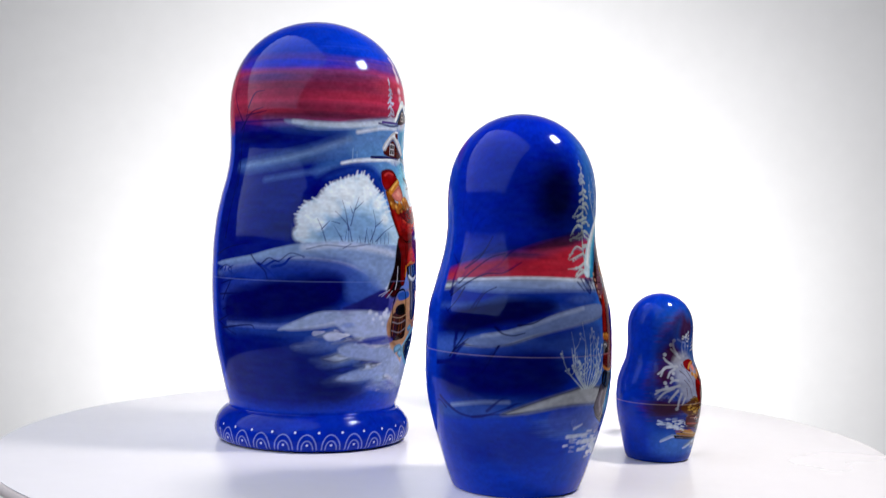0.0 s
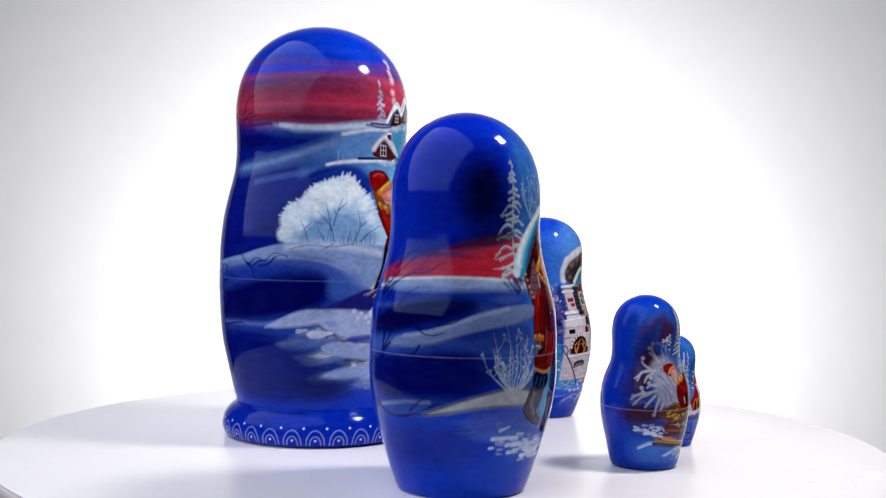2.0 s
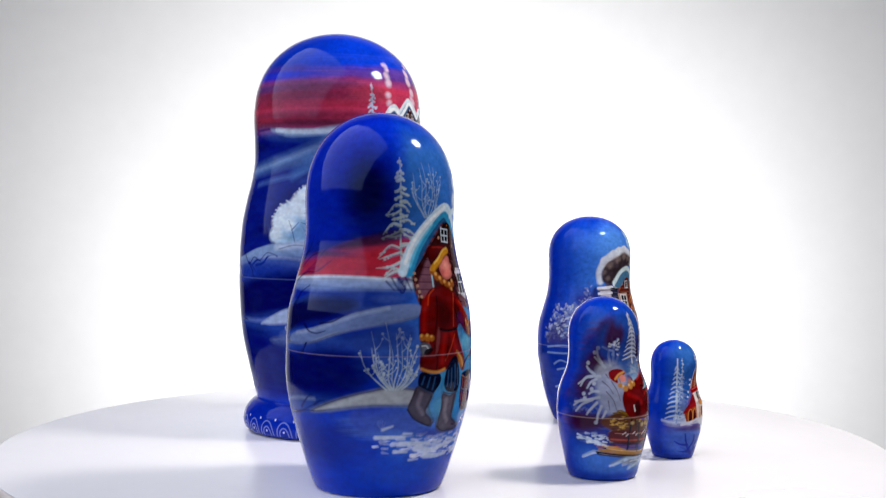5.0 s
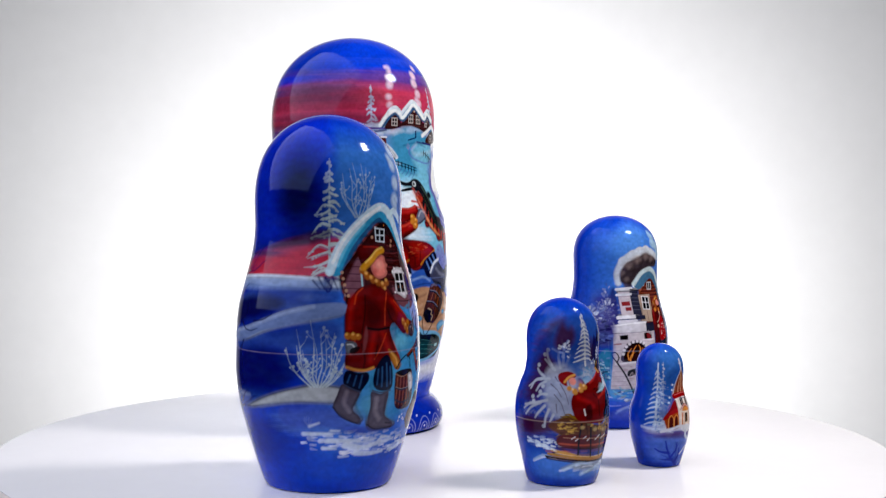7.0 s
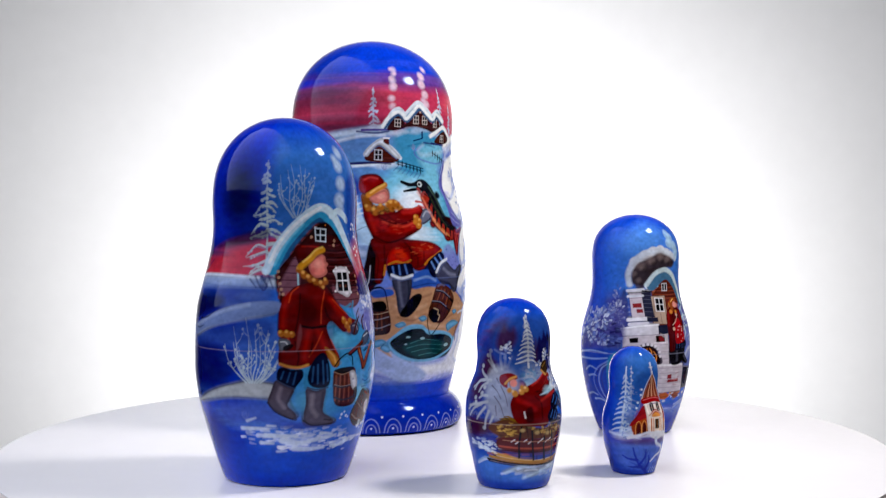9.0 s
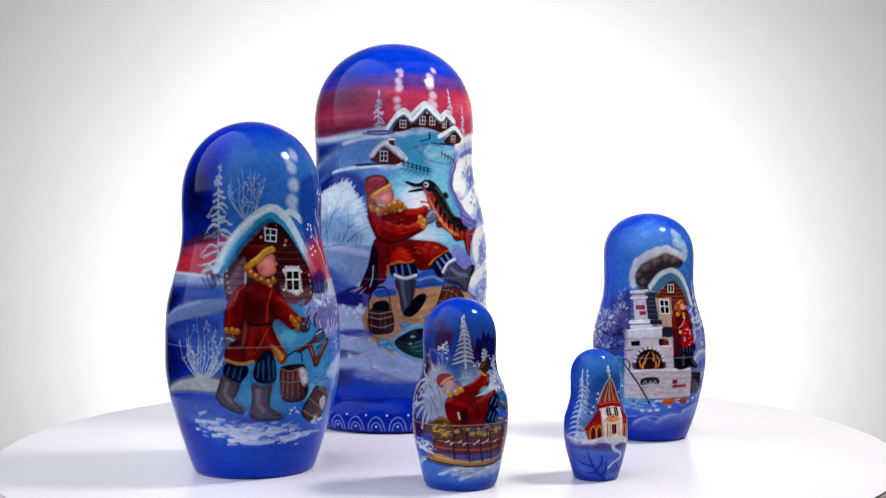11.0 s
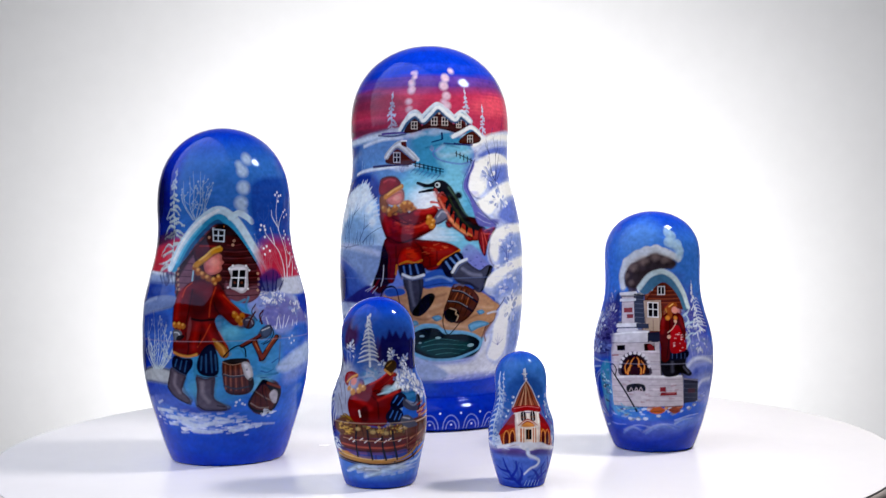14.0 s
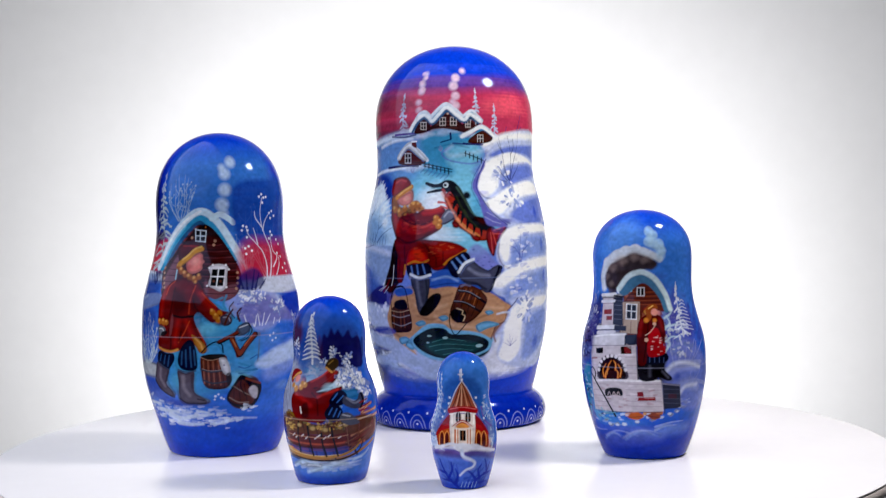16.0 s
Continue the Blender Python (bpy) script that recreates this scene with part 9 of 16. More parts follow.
    d.fill((50, 14, 18), (1.8, 94.7), (9.2, 93.9), (18.6, 88.7), (26.5, 82.7), (32.3, 76.2), (31.6, 70.3), (27.0, 66.2), (19.4, 64.3), (10.7, 65.4), (4.9, 67.7), (-2.3, 73.0), (-17.7, 70.6), (-26.0, 68.2), (-31.2, 70.2), (-32.3, 75.6), (-32.1, 78.5), (-22.2, 84.3), (-9.9, 90.6), soft=0.21, edge=0.42)
    d.fill((112, 67, 80), (5.7, 72.9), (12.2, 69.1), (27.8, 70.8), (28.2, 67.0), (19.4, 64.3), (10.0, 65.4), (5.0, 68.4), soft=0.50, edge=0, alpha=0.75)
    d.fill((118, 75, 93), (-30.4, 74.8), (-19.5, 83.1), (-18.6, 72.1), (-26.0, 68.6), (-31.0, 71.5), soft=0.50, edge=0, alpha=0.8)
    d.stroke((19, 4, 8), 0.33, (6.9, 87.5), (12.5, 87.3), (18.4, 87.7), soft=0.12, alpha=0.8)
    d.stroke((101, 43, 50), 0.33, (6.8, 86.7), (12.4, 86.4), (18.3, 86.8), soft=0.12, alpha=0.5)
    d.stroke((19, 4, 8), 0.33, (3.9, 85.0), (13.5, 84.7), (24.0, 85.1), soft=0.12, alpha=0.8)
    d.stroke((101, 43, 50), 0.33, (3.8, 84.2), (13.3, 83.9), (23.8, 84.2), soft=0.12, alpha=0.5)
    d.stroke((19, 4, 8), 0.33, (3.7, 82.5), (14.4, 82.2), (26.4, 82.5), soft=0.12, alpha=0.8)
    d.stroke((101, 43, 50), 0.33, (3.6, 81.7), (14.2, 81.4), (26.1, 81.7), soft=0.12, alpha=0.5)
    d.stroke((19, 4, 8), 0.33, (3.8, 80.0), (15.8, 79.7), (29.7, 79.9), soft=0.12, alpha=0.8)
    d.stroke((101, 43, 50), 0.33, (3.7, 79.2), (15.6, 78.8), (29.3, 79.1), soft=0.12, alpha=0.5)
    d.stroke((19, 4, 8), 0.33, (3.0, 77.5), (15.8, 77.1), (30.7, 77.3), soft=0.12, alpha=0.8)
    d.stroke((101, 43, 50), 0.33, (2.9, 76.7), (15.6, 76.3), (30.2, 76.5), soft=0.12, alpha=0.5)
    d.stroke((19, 4, 8), 0.33, (2.7, 75.0), (15.6, 74.6), (30.5, 74.8), soft=0.12, alpha=0.8)
    d.stroke((101, 43, 50), 0.33, (2.6, 74.2), (15.4, 73.8), (30.1, 73.9), soft=0.12, alpha=0.5)
    d.stroke((19, 4, 8), 0.33, (3.2, 72.5), (16.3, 72.1), (31.5, 72.2), soft=0.12, alpha=0.8)
    d.stroke((101, 43, 50), 0.33, (3.1, 71.7), (16.1, 71.3), (31.1, 71.4), soft=0.12, alpha=0.5)
    d.stroke((19, 4, 8), 0.33, (3.7, 70.0), (16.1, 69.6), (30.3, 69.7), soft=0.12, alpha=0.8)
    d.stroke((101, 43, 50), 0.33, (3.6, 69.2), (15.9, 68.8), (30.0, 68.9), soft=0.12, alpha=0.5)
    d.stroke((19, 4, 8), 0.33, (5.6, 67.5), (15.9, 67.1), (27.3, 67.3), soft=0.12, alpha=0.8)
    d.stroke((101, 43, 50), 0.33, (5.5, 66.7), (15.7, 66.3), (27.0, 66.4), soft=0.12, alpha=0.5)
    d.stroke((34, 11, 22), 0.29, (-23.8, 82.3), (-18.6, 82.0), soft=0.12, alpha=0.75)
    d.stroke((34, 11, 22), 0.29, (-28.8, 79.8), (-18.4, 79.5), soft=0.12, alpha=0.75)
    d.stroke((34, 11, 22), 0.29, (-30.9, 77.3), (-19.0, 77.0), soft=0.12, alpha=0.75)
    d.stroke((34, 11, 22), 0.29, (-31.3, 74.8), (-19.6, 74.6), soft=0.12, alpha=0.75)
    d.stroke((34, 11, 22), 0.29, (-31.2, 72.3), (-20.1, 72.1), soft=0.12, alpha=0.75)
    d.fill((15, 3, 4), (1.9, 95.2), (-4.5, 93.1), (-10.0, 90.2), (6.2, 90.5), (16.7, 89.6), (9.2, 93.4), soft=0.42, edge=0, alpha=0.8)
    d.dab((168, 125, 104), -32.8, 77.7, 1.14, alpha=0.9, soft=0.12, tall=1)
    d.dab((168, 125, 104), -32.3, 75.6, 1.14, alpha=0.9, soft=0.12, tall=1)
    d.dab((168, 125, 104), -31.4, 73.5, 1.14, alpha=0.9, soft=0.12, tall=1)
    d.dab((168, 125, 104), -30.6, 71.5, 1.14, alpha=0.9, soft=0.12, tall=1)
    d.dab((168, 125, 104), -29.4, 69.8, 1.14, alpha=0.9, soft=0.12, tall=1)
    d.dab((168, 125, 104), 29.8, 75.4, 1.14, alpha=0.9, soft=0.12, tall=1)
    d.dab((168, 125, 104), 29.9, 73.3, 1.14, alpha=0.9, soft=0.12, tall=1)
    d.dab((168, 125, 104), 29.5, 71.2, 1.14, alpha=0.9, soft=0.12, tall=1)
    d.dab((168, 125, 104), 28.1, 69.1, 1.14, alpha=0.9, soft=0.12, tall=1)
    d.dab((168, 125, 104), 12.6, 88.3, 1.14, alpha=0.9, soft=0.12, tall=1)
    d.dab((59, 25, 22), 12.6, 88.3, 0.54, alpha=0.8, soft=0.12, tall=1)
    d.dab((168, 125, 104), 11.5, 86.7, 1.14, alpha=0.9, soft=0.12, tall=1)
    d.dab((168, 125, 104), -7.7, 89.7, 1.14, alpha=0.9, soft=0.12, tall=1)
    d.dab((176, 99, 41), 4.6, 93.9, 0.62, alpha=0.8, soft=0.12, tall=1)
    d.fill((6, 10, 18), (-4.1, 92.7), (4.5, 92.2), (3.8, 88.2), (-3.8, 88.7), soft=0.15, edge=0.42, curved=False)
    d.stroke((181, 193, 208), 0.46, (-4.5, 92.9), (5.0, 92.4), soft=0.12)
    d.stroke((181, 193, 208), 0.46, (5.0, 92.4), (4.2, 88.0), soft=0.12)
    d.stroke((181, 193, 208), 0.46, (4.2, 88.0), (-4.2, 88.4), soft=0.12)
    d.stroke((181, 193, 208), 0.46, (-4.2, 88.4), (-4.5, 92.9), soft=0.12)
    d.stroke((181, 193, 208), 0.46, (-0.0, 92.6), (-0.3, 88.2), soft=0.12)
    d.stroke((181, 193, 208), 0.46, (-4.2, 90.5), (4.4, 90.3), soft=0.12)
    d.fill((208, 204, 216), (7.6, 77.5), (10.9, 78.7), (16.4, 79.0), (22.6, 77.9), (21.7, 75.2), (21.0, 70.1), (16.9, 68.1), (12.2, 69.1), (7.7, 70.8), (9.2, 74.5), soft=0.17, edge=0.42)
    d.fill((6, 10, 16), (10.5, 77.0), (20.4, 76.9), (18.4, 70.2), (9.2, 70.4), soft=0.15, edge=0.42, curved=False)
    d.stroke((208, 210, 220), 0.50, (15.5, 77.4), (13.6, 69.9), soft=0.12)
    d.stroke((208, 210, 220), 0.50, (9.5, 74.1), (19.9, 73.9), soft=0.12)
    d.dab((94, 46, 30), 11.7, 72.2, 1.04, alpha=0.7, soft=0.12, tall=1)
    d.dab((94, 46, 30), 16.7, 72.1, 1.04, alpha=0.7, soft=0.12, tall=1)
    d.dab((224, 220, 227), 8.1, 77.5, 0.83, alpha=0.9, soft=0.12, tall=1)
    d.dab((224, 220, 227), 23.2, 76.8, 0.83, alpha=0.9, soft=0.12, tall=1)
    d.dab((224, 220, 227), 6.9, 70.4, 0.83, alpha=0.9, soft=0.12, tall=1)
    d.dab((224, 220, 227), 20.9, 69.7, 0.83, alpha=0.9, soft=0.12, tall=1)
    d.dab((224, 220, 227), 10.9, 78.7, 0.83, alpha=0.9, soft=0.12, tall=1)
    d.dab((224, 220, 227), 21.0, 78.5, 0.83, alpha=0.9, soft=0.12, tall=1)
    d.stroke((154, 202, 218), 0.62, (-19.1, 78.9), (-19.3, 76.0), (-19.4, 73.1), soft=0.12, alpha=0.8)
    d.stroke((52, 122, 161), 0.83, (5.4, 65.5), (12.2, 64.5), (18.0, 65.6), soft=0.29, alpha=0.85)
    d.stroke((52, 122, 161), 0.83, (6.8, 64.2), (13.6, 62.8), (18.2, 61.0), soft=0.29, alpha=0.85)
    d.stroke((52, 122, 161), 0.83, (20.7, 66.4), (18.5, 63.3), (19.9, 60.9), soft=0.29, alpha=0.85)
    d.stroke((15, 22, 46), 0.29, (5.5, 66.7), (11.3, 63.3), (15.0, 61.1), soft=0.12, alpha=0.8)
    d.stroke((46, 22, 30), 0.54, (25.4, 63.7), (22.4, 60.9), (25.9, 57.4), soft=0.12, alpha=0.8)
    d.stroke((30, 15, 30), 0.50, (31.2, 61.4), (27.7, 56.9), soft=0.12, alpha=0.8)
    d.fill((92, 6, 6), (-24.0, 71.5), (-17.1, 73.1), (-10.0, 73.5), (-0.0, 71.7), (3.5, 68.4), (7.7, 65.4), (12.8, 62.8), (16.5, 60.2), (15.5, 57.3), (10.7, 55.8), (6.3, 57.5), (1.3, 60.1), (-2.0, 58.1), (-0.3, 54.4), (2.8, 51.0), (6.7, 47.1), (5.9, 43.8), (1.6, 43.9), (-1.2, 46.5), (-6.8, 47.8), (-13.2, 44.6), (-21.7, 44.2), (-31.8, 45.4), (-31.7, 51.2), (-30.5, 54.6), (-31.9, 60.8), (-30.5, 66.5), soft=0.19, edge=0.42)
    d.stroke((149, 18, 13), 2.08, (-26.1, 69.4), (-28.7, 64.9), (-29.5, 58.7), soft=0.83, alpha=0.75)
    d.stroke((149, 18, 13), 2.08, (1.8, 67.2), (7.5, 63.3), (12.6, 60.3), soft=0.83, alpha=0.75)
    d.stroke((149, 18, 13), 2.08, (-13.7, 56.6), (-15.9, 51.7), (-16.7, 47.1), soft=0.83, alpha=0.75)
    d.stroke((149, 18, 13), 2.08, (-8.0, 57.0), (-5.3, 53.2), (-3.3, 49.8), soft=0.83, alpha=0.75)
    d.stroke((193, 60, 29), 0.42, (-19.4, 72.3), (-23.9, 70.3), (-25.8, 67.0), soft=0.25, alpha=0.75)
    d.stroke((193, 60, 29), 0.42, (3.4, 67.6), (8.3, 64.6), (13.5, 62.0), soft=0.25, alpha=0.75)
    d.stroke((193, 60, 29), 0.42, (-1.7, 70.5), (-5.0, 64.8), (-5.9, 59.4), soft=0.25, alpha=0.75)
    d.stroke((193, 60, 29), 0.42, (0.4, 53.5), (3.2, 50.1), (5.3, 47.6), soft=0.25, alpha=0.75)
    d.stroke((193, 60, 29), 0.42, (-26.0, 55.0), (-29.0, 50.0), soft=0.25, alpha=0.75)
    d.stroke((193, 60, 29), 0.42, (-5.2, 56.5), (-9.5, 51.6), (-13.8, 47.9), soft=0.25, alpha=0.75)
    d.fill((31, 1, 3), (-18.3, 69.0), (-10.0, 66.9), (-7.2, 63.2), (-10.8, 59.5), (-17.3, 59.5), (-19.5, 63.9), soft=1.25, edge=0, alpha=0.7)
    d.fill((38, 1, 3), (-3.0, 60.6), (-4.2, 66.8), (0.3, 67.2), (3.0, 63.4), soft=0.83, edge=0, alpha=0.6)
    d.stroke((22, 1, 3), 0.54, (-18.4, 69.8), (-19.5, 63.9), (-21.6, 57.7), (-23.0, 54.6), soft=0.29, alpha=0.8)
    d.stroke((22, 1, 3), 0.54, (1.3, 60.1), (-1.5, 62.3), (-2.8, 64.8), soft=0.29, alpha=0.8)
    d.stroke((22, 1, 3), 0.54, (-22.3, 53.3), (-20.2, 48.4), (-21.0, 45.0), soft=0.29, alpha=0.8)
    d.stroke((22, 1, 3), 0.54, (-11.6, 52.5), (-13.1, 48.3), soft=0.29, alpha=0.8)
    d.stroke((18, 1, 3), 0.91, (-18.7, 58.7), (-11.6, 58.0), (-3.0, 58.4), soft=0.25)
    d.fill((127, 65, 71), (-19.1, 59.5), (-18.0, 56.2), (-19.5, 51.7), (-21.6, 50.0), (-20.9, 54.6), soft=0.33, edge=0, alpha=0.6)
    d.stroke((193, 125, 55), 0.96, (-31.4, 45.6), (-26.1, 44.6), (-20.3, 44.2), (-14.6, 45.0), soft=0.29)
    d.fill((171, 105, 36), (-3.9, 51.1), (0.3, 49.8), (4.6, 47.6), (6.7, 45.4), (3.7, 43.4), (0.2, 45.2), (-1.9, 47.7), soft=0.21, edge=0.42)
    d.stroke((224, 172, 90), 0.62, (-1.1, 49.6), (2.4, 47.6), (3.8, 45.1), soft=0.33, alpha=0.6)
    d.dab((164, 91, 24), -30.6, 56.2, 2.29, alpha=1, soft=0.29, tall=1)
    d.dab((164, 91, 24), -27.1, 56.0, 2.49, alpha=1, soft=0.29, tall=1)
    d.dab((164, 91, 24), -24.1, 55.8, 2.08, alpha=1, soft=0.29, tall=1)
    d.dab((226, 166, 77), -31.3, 56.8, 1.04, alpha=0.75, soft=0.29, tall=1)
    d.dab((226, 166, 77), -27.5, 56.9, 1.04, alpha=0.75, soft=0.29, tall=1)
    d.dab((226, 166, 77), -24.5, 56.4, 0.83, alpha=0.75, soft=0.29, tall=1)
    d.fill((99, 102, 114), (-32.1, 54.1), (-26.7, 54.2), (-24.9, 52.5), (-27.5, 50.8), (-31.3, 50.4), soft=0.19, edge=0.42)
    d.stroke((199, 201, 208), 0.50, (-30.9, 53.3), (-28.2, 53.3), (-26.7, 52.3), soft=0.12, alpha=0.7)
    d.fill((7, 4, 8), (-29.0, 51.7), (-25.3, 52.5), (-23.1, 52.1), (-25.3, 50.6), (-29.0, 50.2), soft=0.15, edge=0, alpha=0.9)
    d.dab((162, 91, 22), 11.0, 59.9, 2.29, alpha=1, soft=0.29, tall=1)
    d.dab((162, 91, 22), 13.2, 58.2, 2.49, alpha=1, soft=0.29, tall=1)
    d.dab((162, 91, 22), 14.6, 56.5, 1.87, alpha=1, soft=0.29, tall=1)
    d.dab((162, 91, 22), 15.7, 59.8, 1.87, alpha=1, soft=0.29, tall=1)
    d.dab((221, 163, 71), 10.3, 60.8, 1.04, alpha=0.7, soft=0.29, tall=1)
    d.dab((221, 163, 71), 12.9, 59.0, 1.04, alpha=0.7, soft=0.29, tall=1)
    d.dab((221, 163, 71), 15.5, 57.5, 0.83, alpha=0.7, soft=0.29, tall=1)
    d.fill((68, 59, 78), (15.9, 57.7), (19.6, 58.9), (23.3, 57.9), (24.0, 55.8), (21.3, 54.4), (17.7, 54.7), soft=0.19, edge=0.42)
    d.stroke((154, 147, 162), 0.42, (18.3, 57.8), (21.6, 57.7), (22.7, 56.2), soft=0.12, alpha=0.7)
    d.stroke((25, 18, 33), 0.29, (16.9, 55.2), (20.5, 54.6), (23.6, 55.8), soft=0.12, alpha=0.8)
    d.dab((138, 72, 25), -18.2, 78.1, 2.49, alpha=1, soft=0.33, tall=1)
    d.dab((138, 72, 25), -14.9, 76.4, 2.70, alpha=1, soft=0.33, tall=1)
    d.dab((138, 72, 25), -10.8, 75.1, 2.70, alpha=1, soft=0.33, tall=1)
    d.dab((138, 72, 25), -6.9, 73.9, 2.49, alpha=1, soft=0.33, tall=1)
    d.dab((138, 72, 25), -3.0, 73.0, 2.49, alpha=1, soft=0.33, tall=1)
    d.dab((138, 72, 25), 0.2, 73.8, 2.08, alpha=1, soft=0.33, tall=1)
    d.fill((209, 113, 105), (-11.3, 80.1), (-6.6, 82.6), (-1.0, 83.6), (2.4, 82.7), (2.6, 81.1), (4.2, 80.0), (2.3, 78.8), (2.6, 77.3), (-0.4, 75.9), (-6.1, 75.3), (-10.0, 76.8), soft=0.19, edge=0.42)
    d.mist((234, 161, 149), -3.4, 80.1, 4.2, 1.9, 0.55, 1, 0.15)
    d.mist((162, 57, 60), -8.4, 77.6, 2.4, 1.5, 0.5, 1, 0.15)
    d.dab((219, 160, 82), -19.1, 78.9, 1.04, alpha=0.75, soft=0.33, tall=1)
    d.dab((219, 160, 82), -15.7, 77.4, 1.25, alpha=0.75, soft=0.33, tall=1)
    d.dab((219, 160, 82), -12.4, 76.0, 1.25, alpha=0.75, soft=0.33, tall=1)
    d.dab((219, 160, 82), -8.5, 74.7, 1.25, alpha=0.75, soft=0.33, tall=1)
    d.dab((219, 160, 82), -3.8, 73.8, 1.25, alpha=0.75, soft=0.33, tall=1)
    d.dab((219, 160, 82), -0.1, 74.8, 1.04, alpha=0.75, soft=0.33, tall=1)
    d.dab((219, 160, 82), -2.3, 72.0, 1.04, alpha=0.75, soft=0.33, tall=1)
    d.dab((61, 25, 11), -13.3, 77.2, 1.04, alpha=0.6, soft=0.29, tall=1)
    d.dab((61, 25, 11), -9.6, 75.5, 0.83, alpha=0.6, soft=0.29, tall=1)
    d.dab((61, 25, 11), -5.3, 74.5, 0.83, alpha=0.6, soft=0.29, tall=1)
    d.dab((61, 25, 11), -14.0, 74.3, 1.04, alpha=0.6, soft=0.29, tall=1)
    d.dab((61, 25, 11), -7.7, 72.6, 1.04, alpha=0.6, soft=0.29, tall=1)
    d.fill((86, 8, 9), (-20.5, 85.6), (-17.0, 87.0), (-10.9, 86.8), (-5.6, 87.2), (-0.4, 86.7), (1.3, 85.3), (-4.0, 84.2), (-10.0, 81.8), (-16.7, 79.7), (-19.9, 82.2), soft=0.19, edge=0.42, fade=(46, 4, 6))
    d.stroke((173, 38, 30), 0.50, (-15.3, 86.4), (-8.3, 86.4), (-2.1, 86.1), soft=0.29, alpha=0.6)
    d.stroke((184, 123, 29), 2.29, (-17.1, 79.3), (-10.9, 81.4), (-4.9, 84.0), (1.3, 85.1), soft=0.29, end=1.87)
    d.stroke((236, 195, 95), 0.62, (-15.1, 81.0), (-10.0, 82.8), (-4.8, 85.1), (0.9, 86.1), soft=0.29, alpha=0.7)
    d.stroke((94, 50, 10), 0.42, (-15.0, 78.9), (-9.2, 80.7), (-3.2, 83.0), (2.1, 84.0), soft=0.25, alpha=0.6)
    d.fill((6, 13, 41), (-31.8, 44.2), (-24.7, 43.4), (-18.2, 43.4), (-17.5, 40.9), (-20.5, 38.4), (-23.6, 36.7), (-27.9, 38.3), (-33.2, 40.0), soft=0.19, edge=0.42)
    d.stroke((41, 84, 136), 0.54, (-29.2, 42.9), (-30.8, 40.4), soft=0.25, alpha=0.75)
    d.stroke((41, 84, 136), 0.54, (-25.4, 42.5), (-27.1, 39.2), soft=0.25, alpha=0.75)
    d.stroke((41, 84, 136), 0.54, (-21.8, 42.5), (-23.5, 38.4), soft=0.25, alpha=0.75)
    d.fill((6, 13, 41), (-13.2, 44.2), (-8.9, 47.9), (-4.0, 49.0), (-1.2, 45.6), (-0.2, 41.5), (-0.6, 37.7), (-4.9, 36.5), (-12.0, 37.3), (-14.7, 40.0), soft=0.19, edge=0.42)
    d.stroke((42, 87, 138), 0.58, (-11.1, 44.2), (-11.9, 39.1), soft=0.25, alpha=0.75)
    d.stroke((42, 87, 138), 0.58, (-8.3, 44.9), (-8.4, 38.3), soft=0.25, alpha=0.75)
    d.stroke((42, 87, 138), 0.58, (-5.1, 46.1), (-4.5, 38.2), soft=0.25, alpha=0.75)
    d.stroke((42, 87, 138), 0.58, (-2.3, 44.8), (-1.7, 39.0), soft=0.25, alpha=0.75)
    d.fill((78, 68, 84), (-34.0, 39.9), (-28.7, 38.3), (-22.9, 36.7), (-25.4, 33.3), (-26.9, 30.7), (-23.0, 28.6), (-21.3, 26.8), (-24.2, 25.7), (-30.4, 27.2), (-36.5, 29.7), (-39.3, 32.2), (-36.9, 36.1), soft=0.19, edge=0.42)
    d.stroke((131, 120, 137), 1.25, (-31.1, 37.0), (-32.5, 33.2), (-28.9, 30.2), soft=0.62, alpha=0.65)
    d.stroke((25, 19, 30), 0.46, (-39.3, 32.0), (-35.0, 28.8), (-28.8, 26.8), (-23.4, 25.7), soft=0.12, alpha=0.9)
    d.stroke((38, 30, 43), 0.62, (-23.7, 35.8), (-26.3, 32.4), soft=0.33, alpha=0.7)
    d.fill((78, 68, 84), (-15.6, 36.6), (-9.2, 35.7), (-2.8, 36.2), (-3.5, 31.4), (-3.5, 27.9), (1.2, 26.0), (4.8, 24.6), (3.8, 22.9), (-4.9, 23.2), (-14.3, 23.7), (-16.7, 26.8), (-15.5, 31.6), soft=0.19, edge=0.42)
    d.stroke((136, 126, 140), 1.45, (-11.4, 34.1), (-11.6, 29.8), (-8.0, 26.7), soft=0.71, alpha=0.65)
    d.stroke((22, 16, 27), 0.50, (-16.5, 25.1), (-11.2, 23.3), (-3.4, 23.1), (4.1, 23.3), soft=0.12, alpha=0.9)
    d.stroke((39, 31, 45), 0.83, (-4.6, 34.8), (-5.3, 29.7), soft=0.42, alpha=0.7)
    d.stroke((19, 13, 19), 0.62, (-1.9, 25.0), (2.9, 24.5), soft=0.12, alpha=0.7)
    d.stroke((46, 55, 84), 0.50, (-32.4, 39.5), (-27.2, 37.9), (-22.5, 36.9), soft=0.12, alpha=0.9)
    d.stroke((55, 59, 78), 0.50, (-14.9, 37.1), (-8.5, 36.1), (-1.3, 36.6), soft=0.12, alpha=0.9)
    d.stroke((86, 27, 19), 1.04, (14.3, 47.9), (19.9, 49.6), (25.9, 50.6), soft=0.12)
    d.stroke((86, 30, 19), 1.25, (24.6, 50.3), (25.8, 46.4), (27.5, 42.1), soft=0.12)
    d.stroke((86, 30, 19), 1.25, (27.4, 42.3), (33.3, 46.5), (41.0, 50.4), soft=0.12)
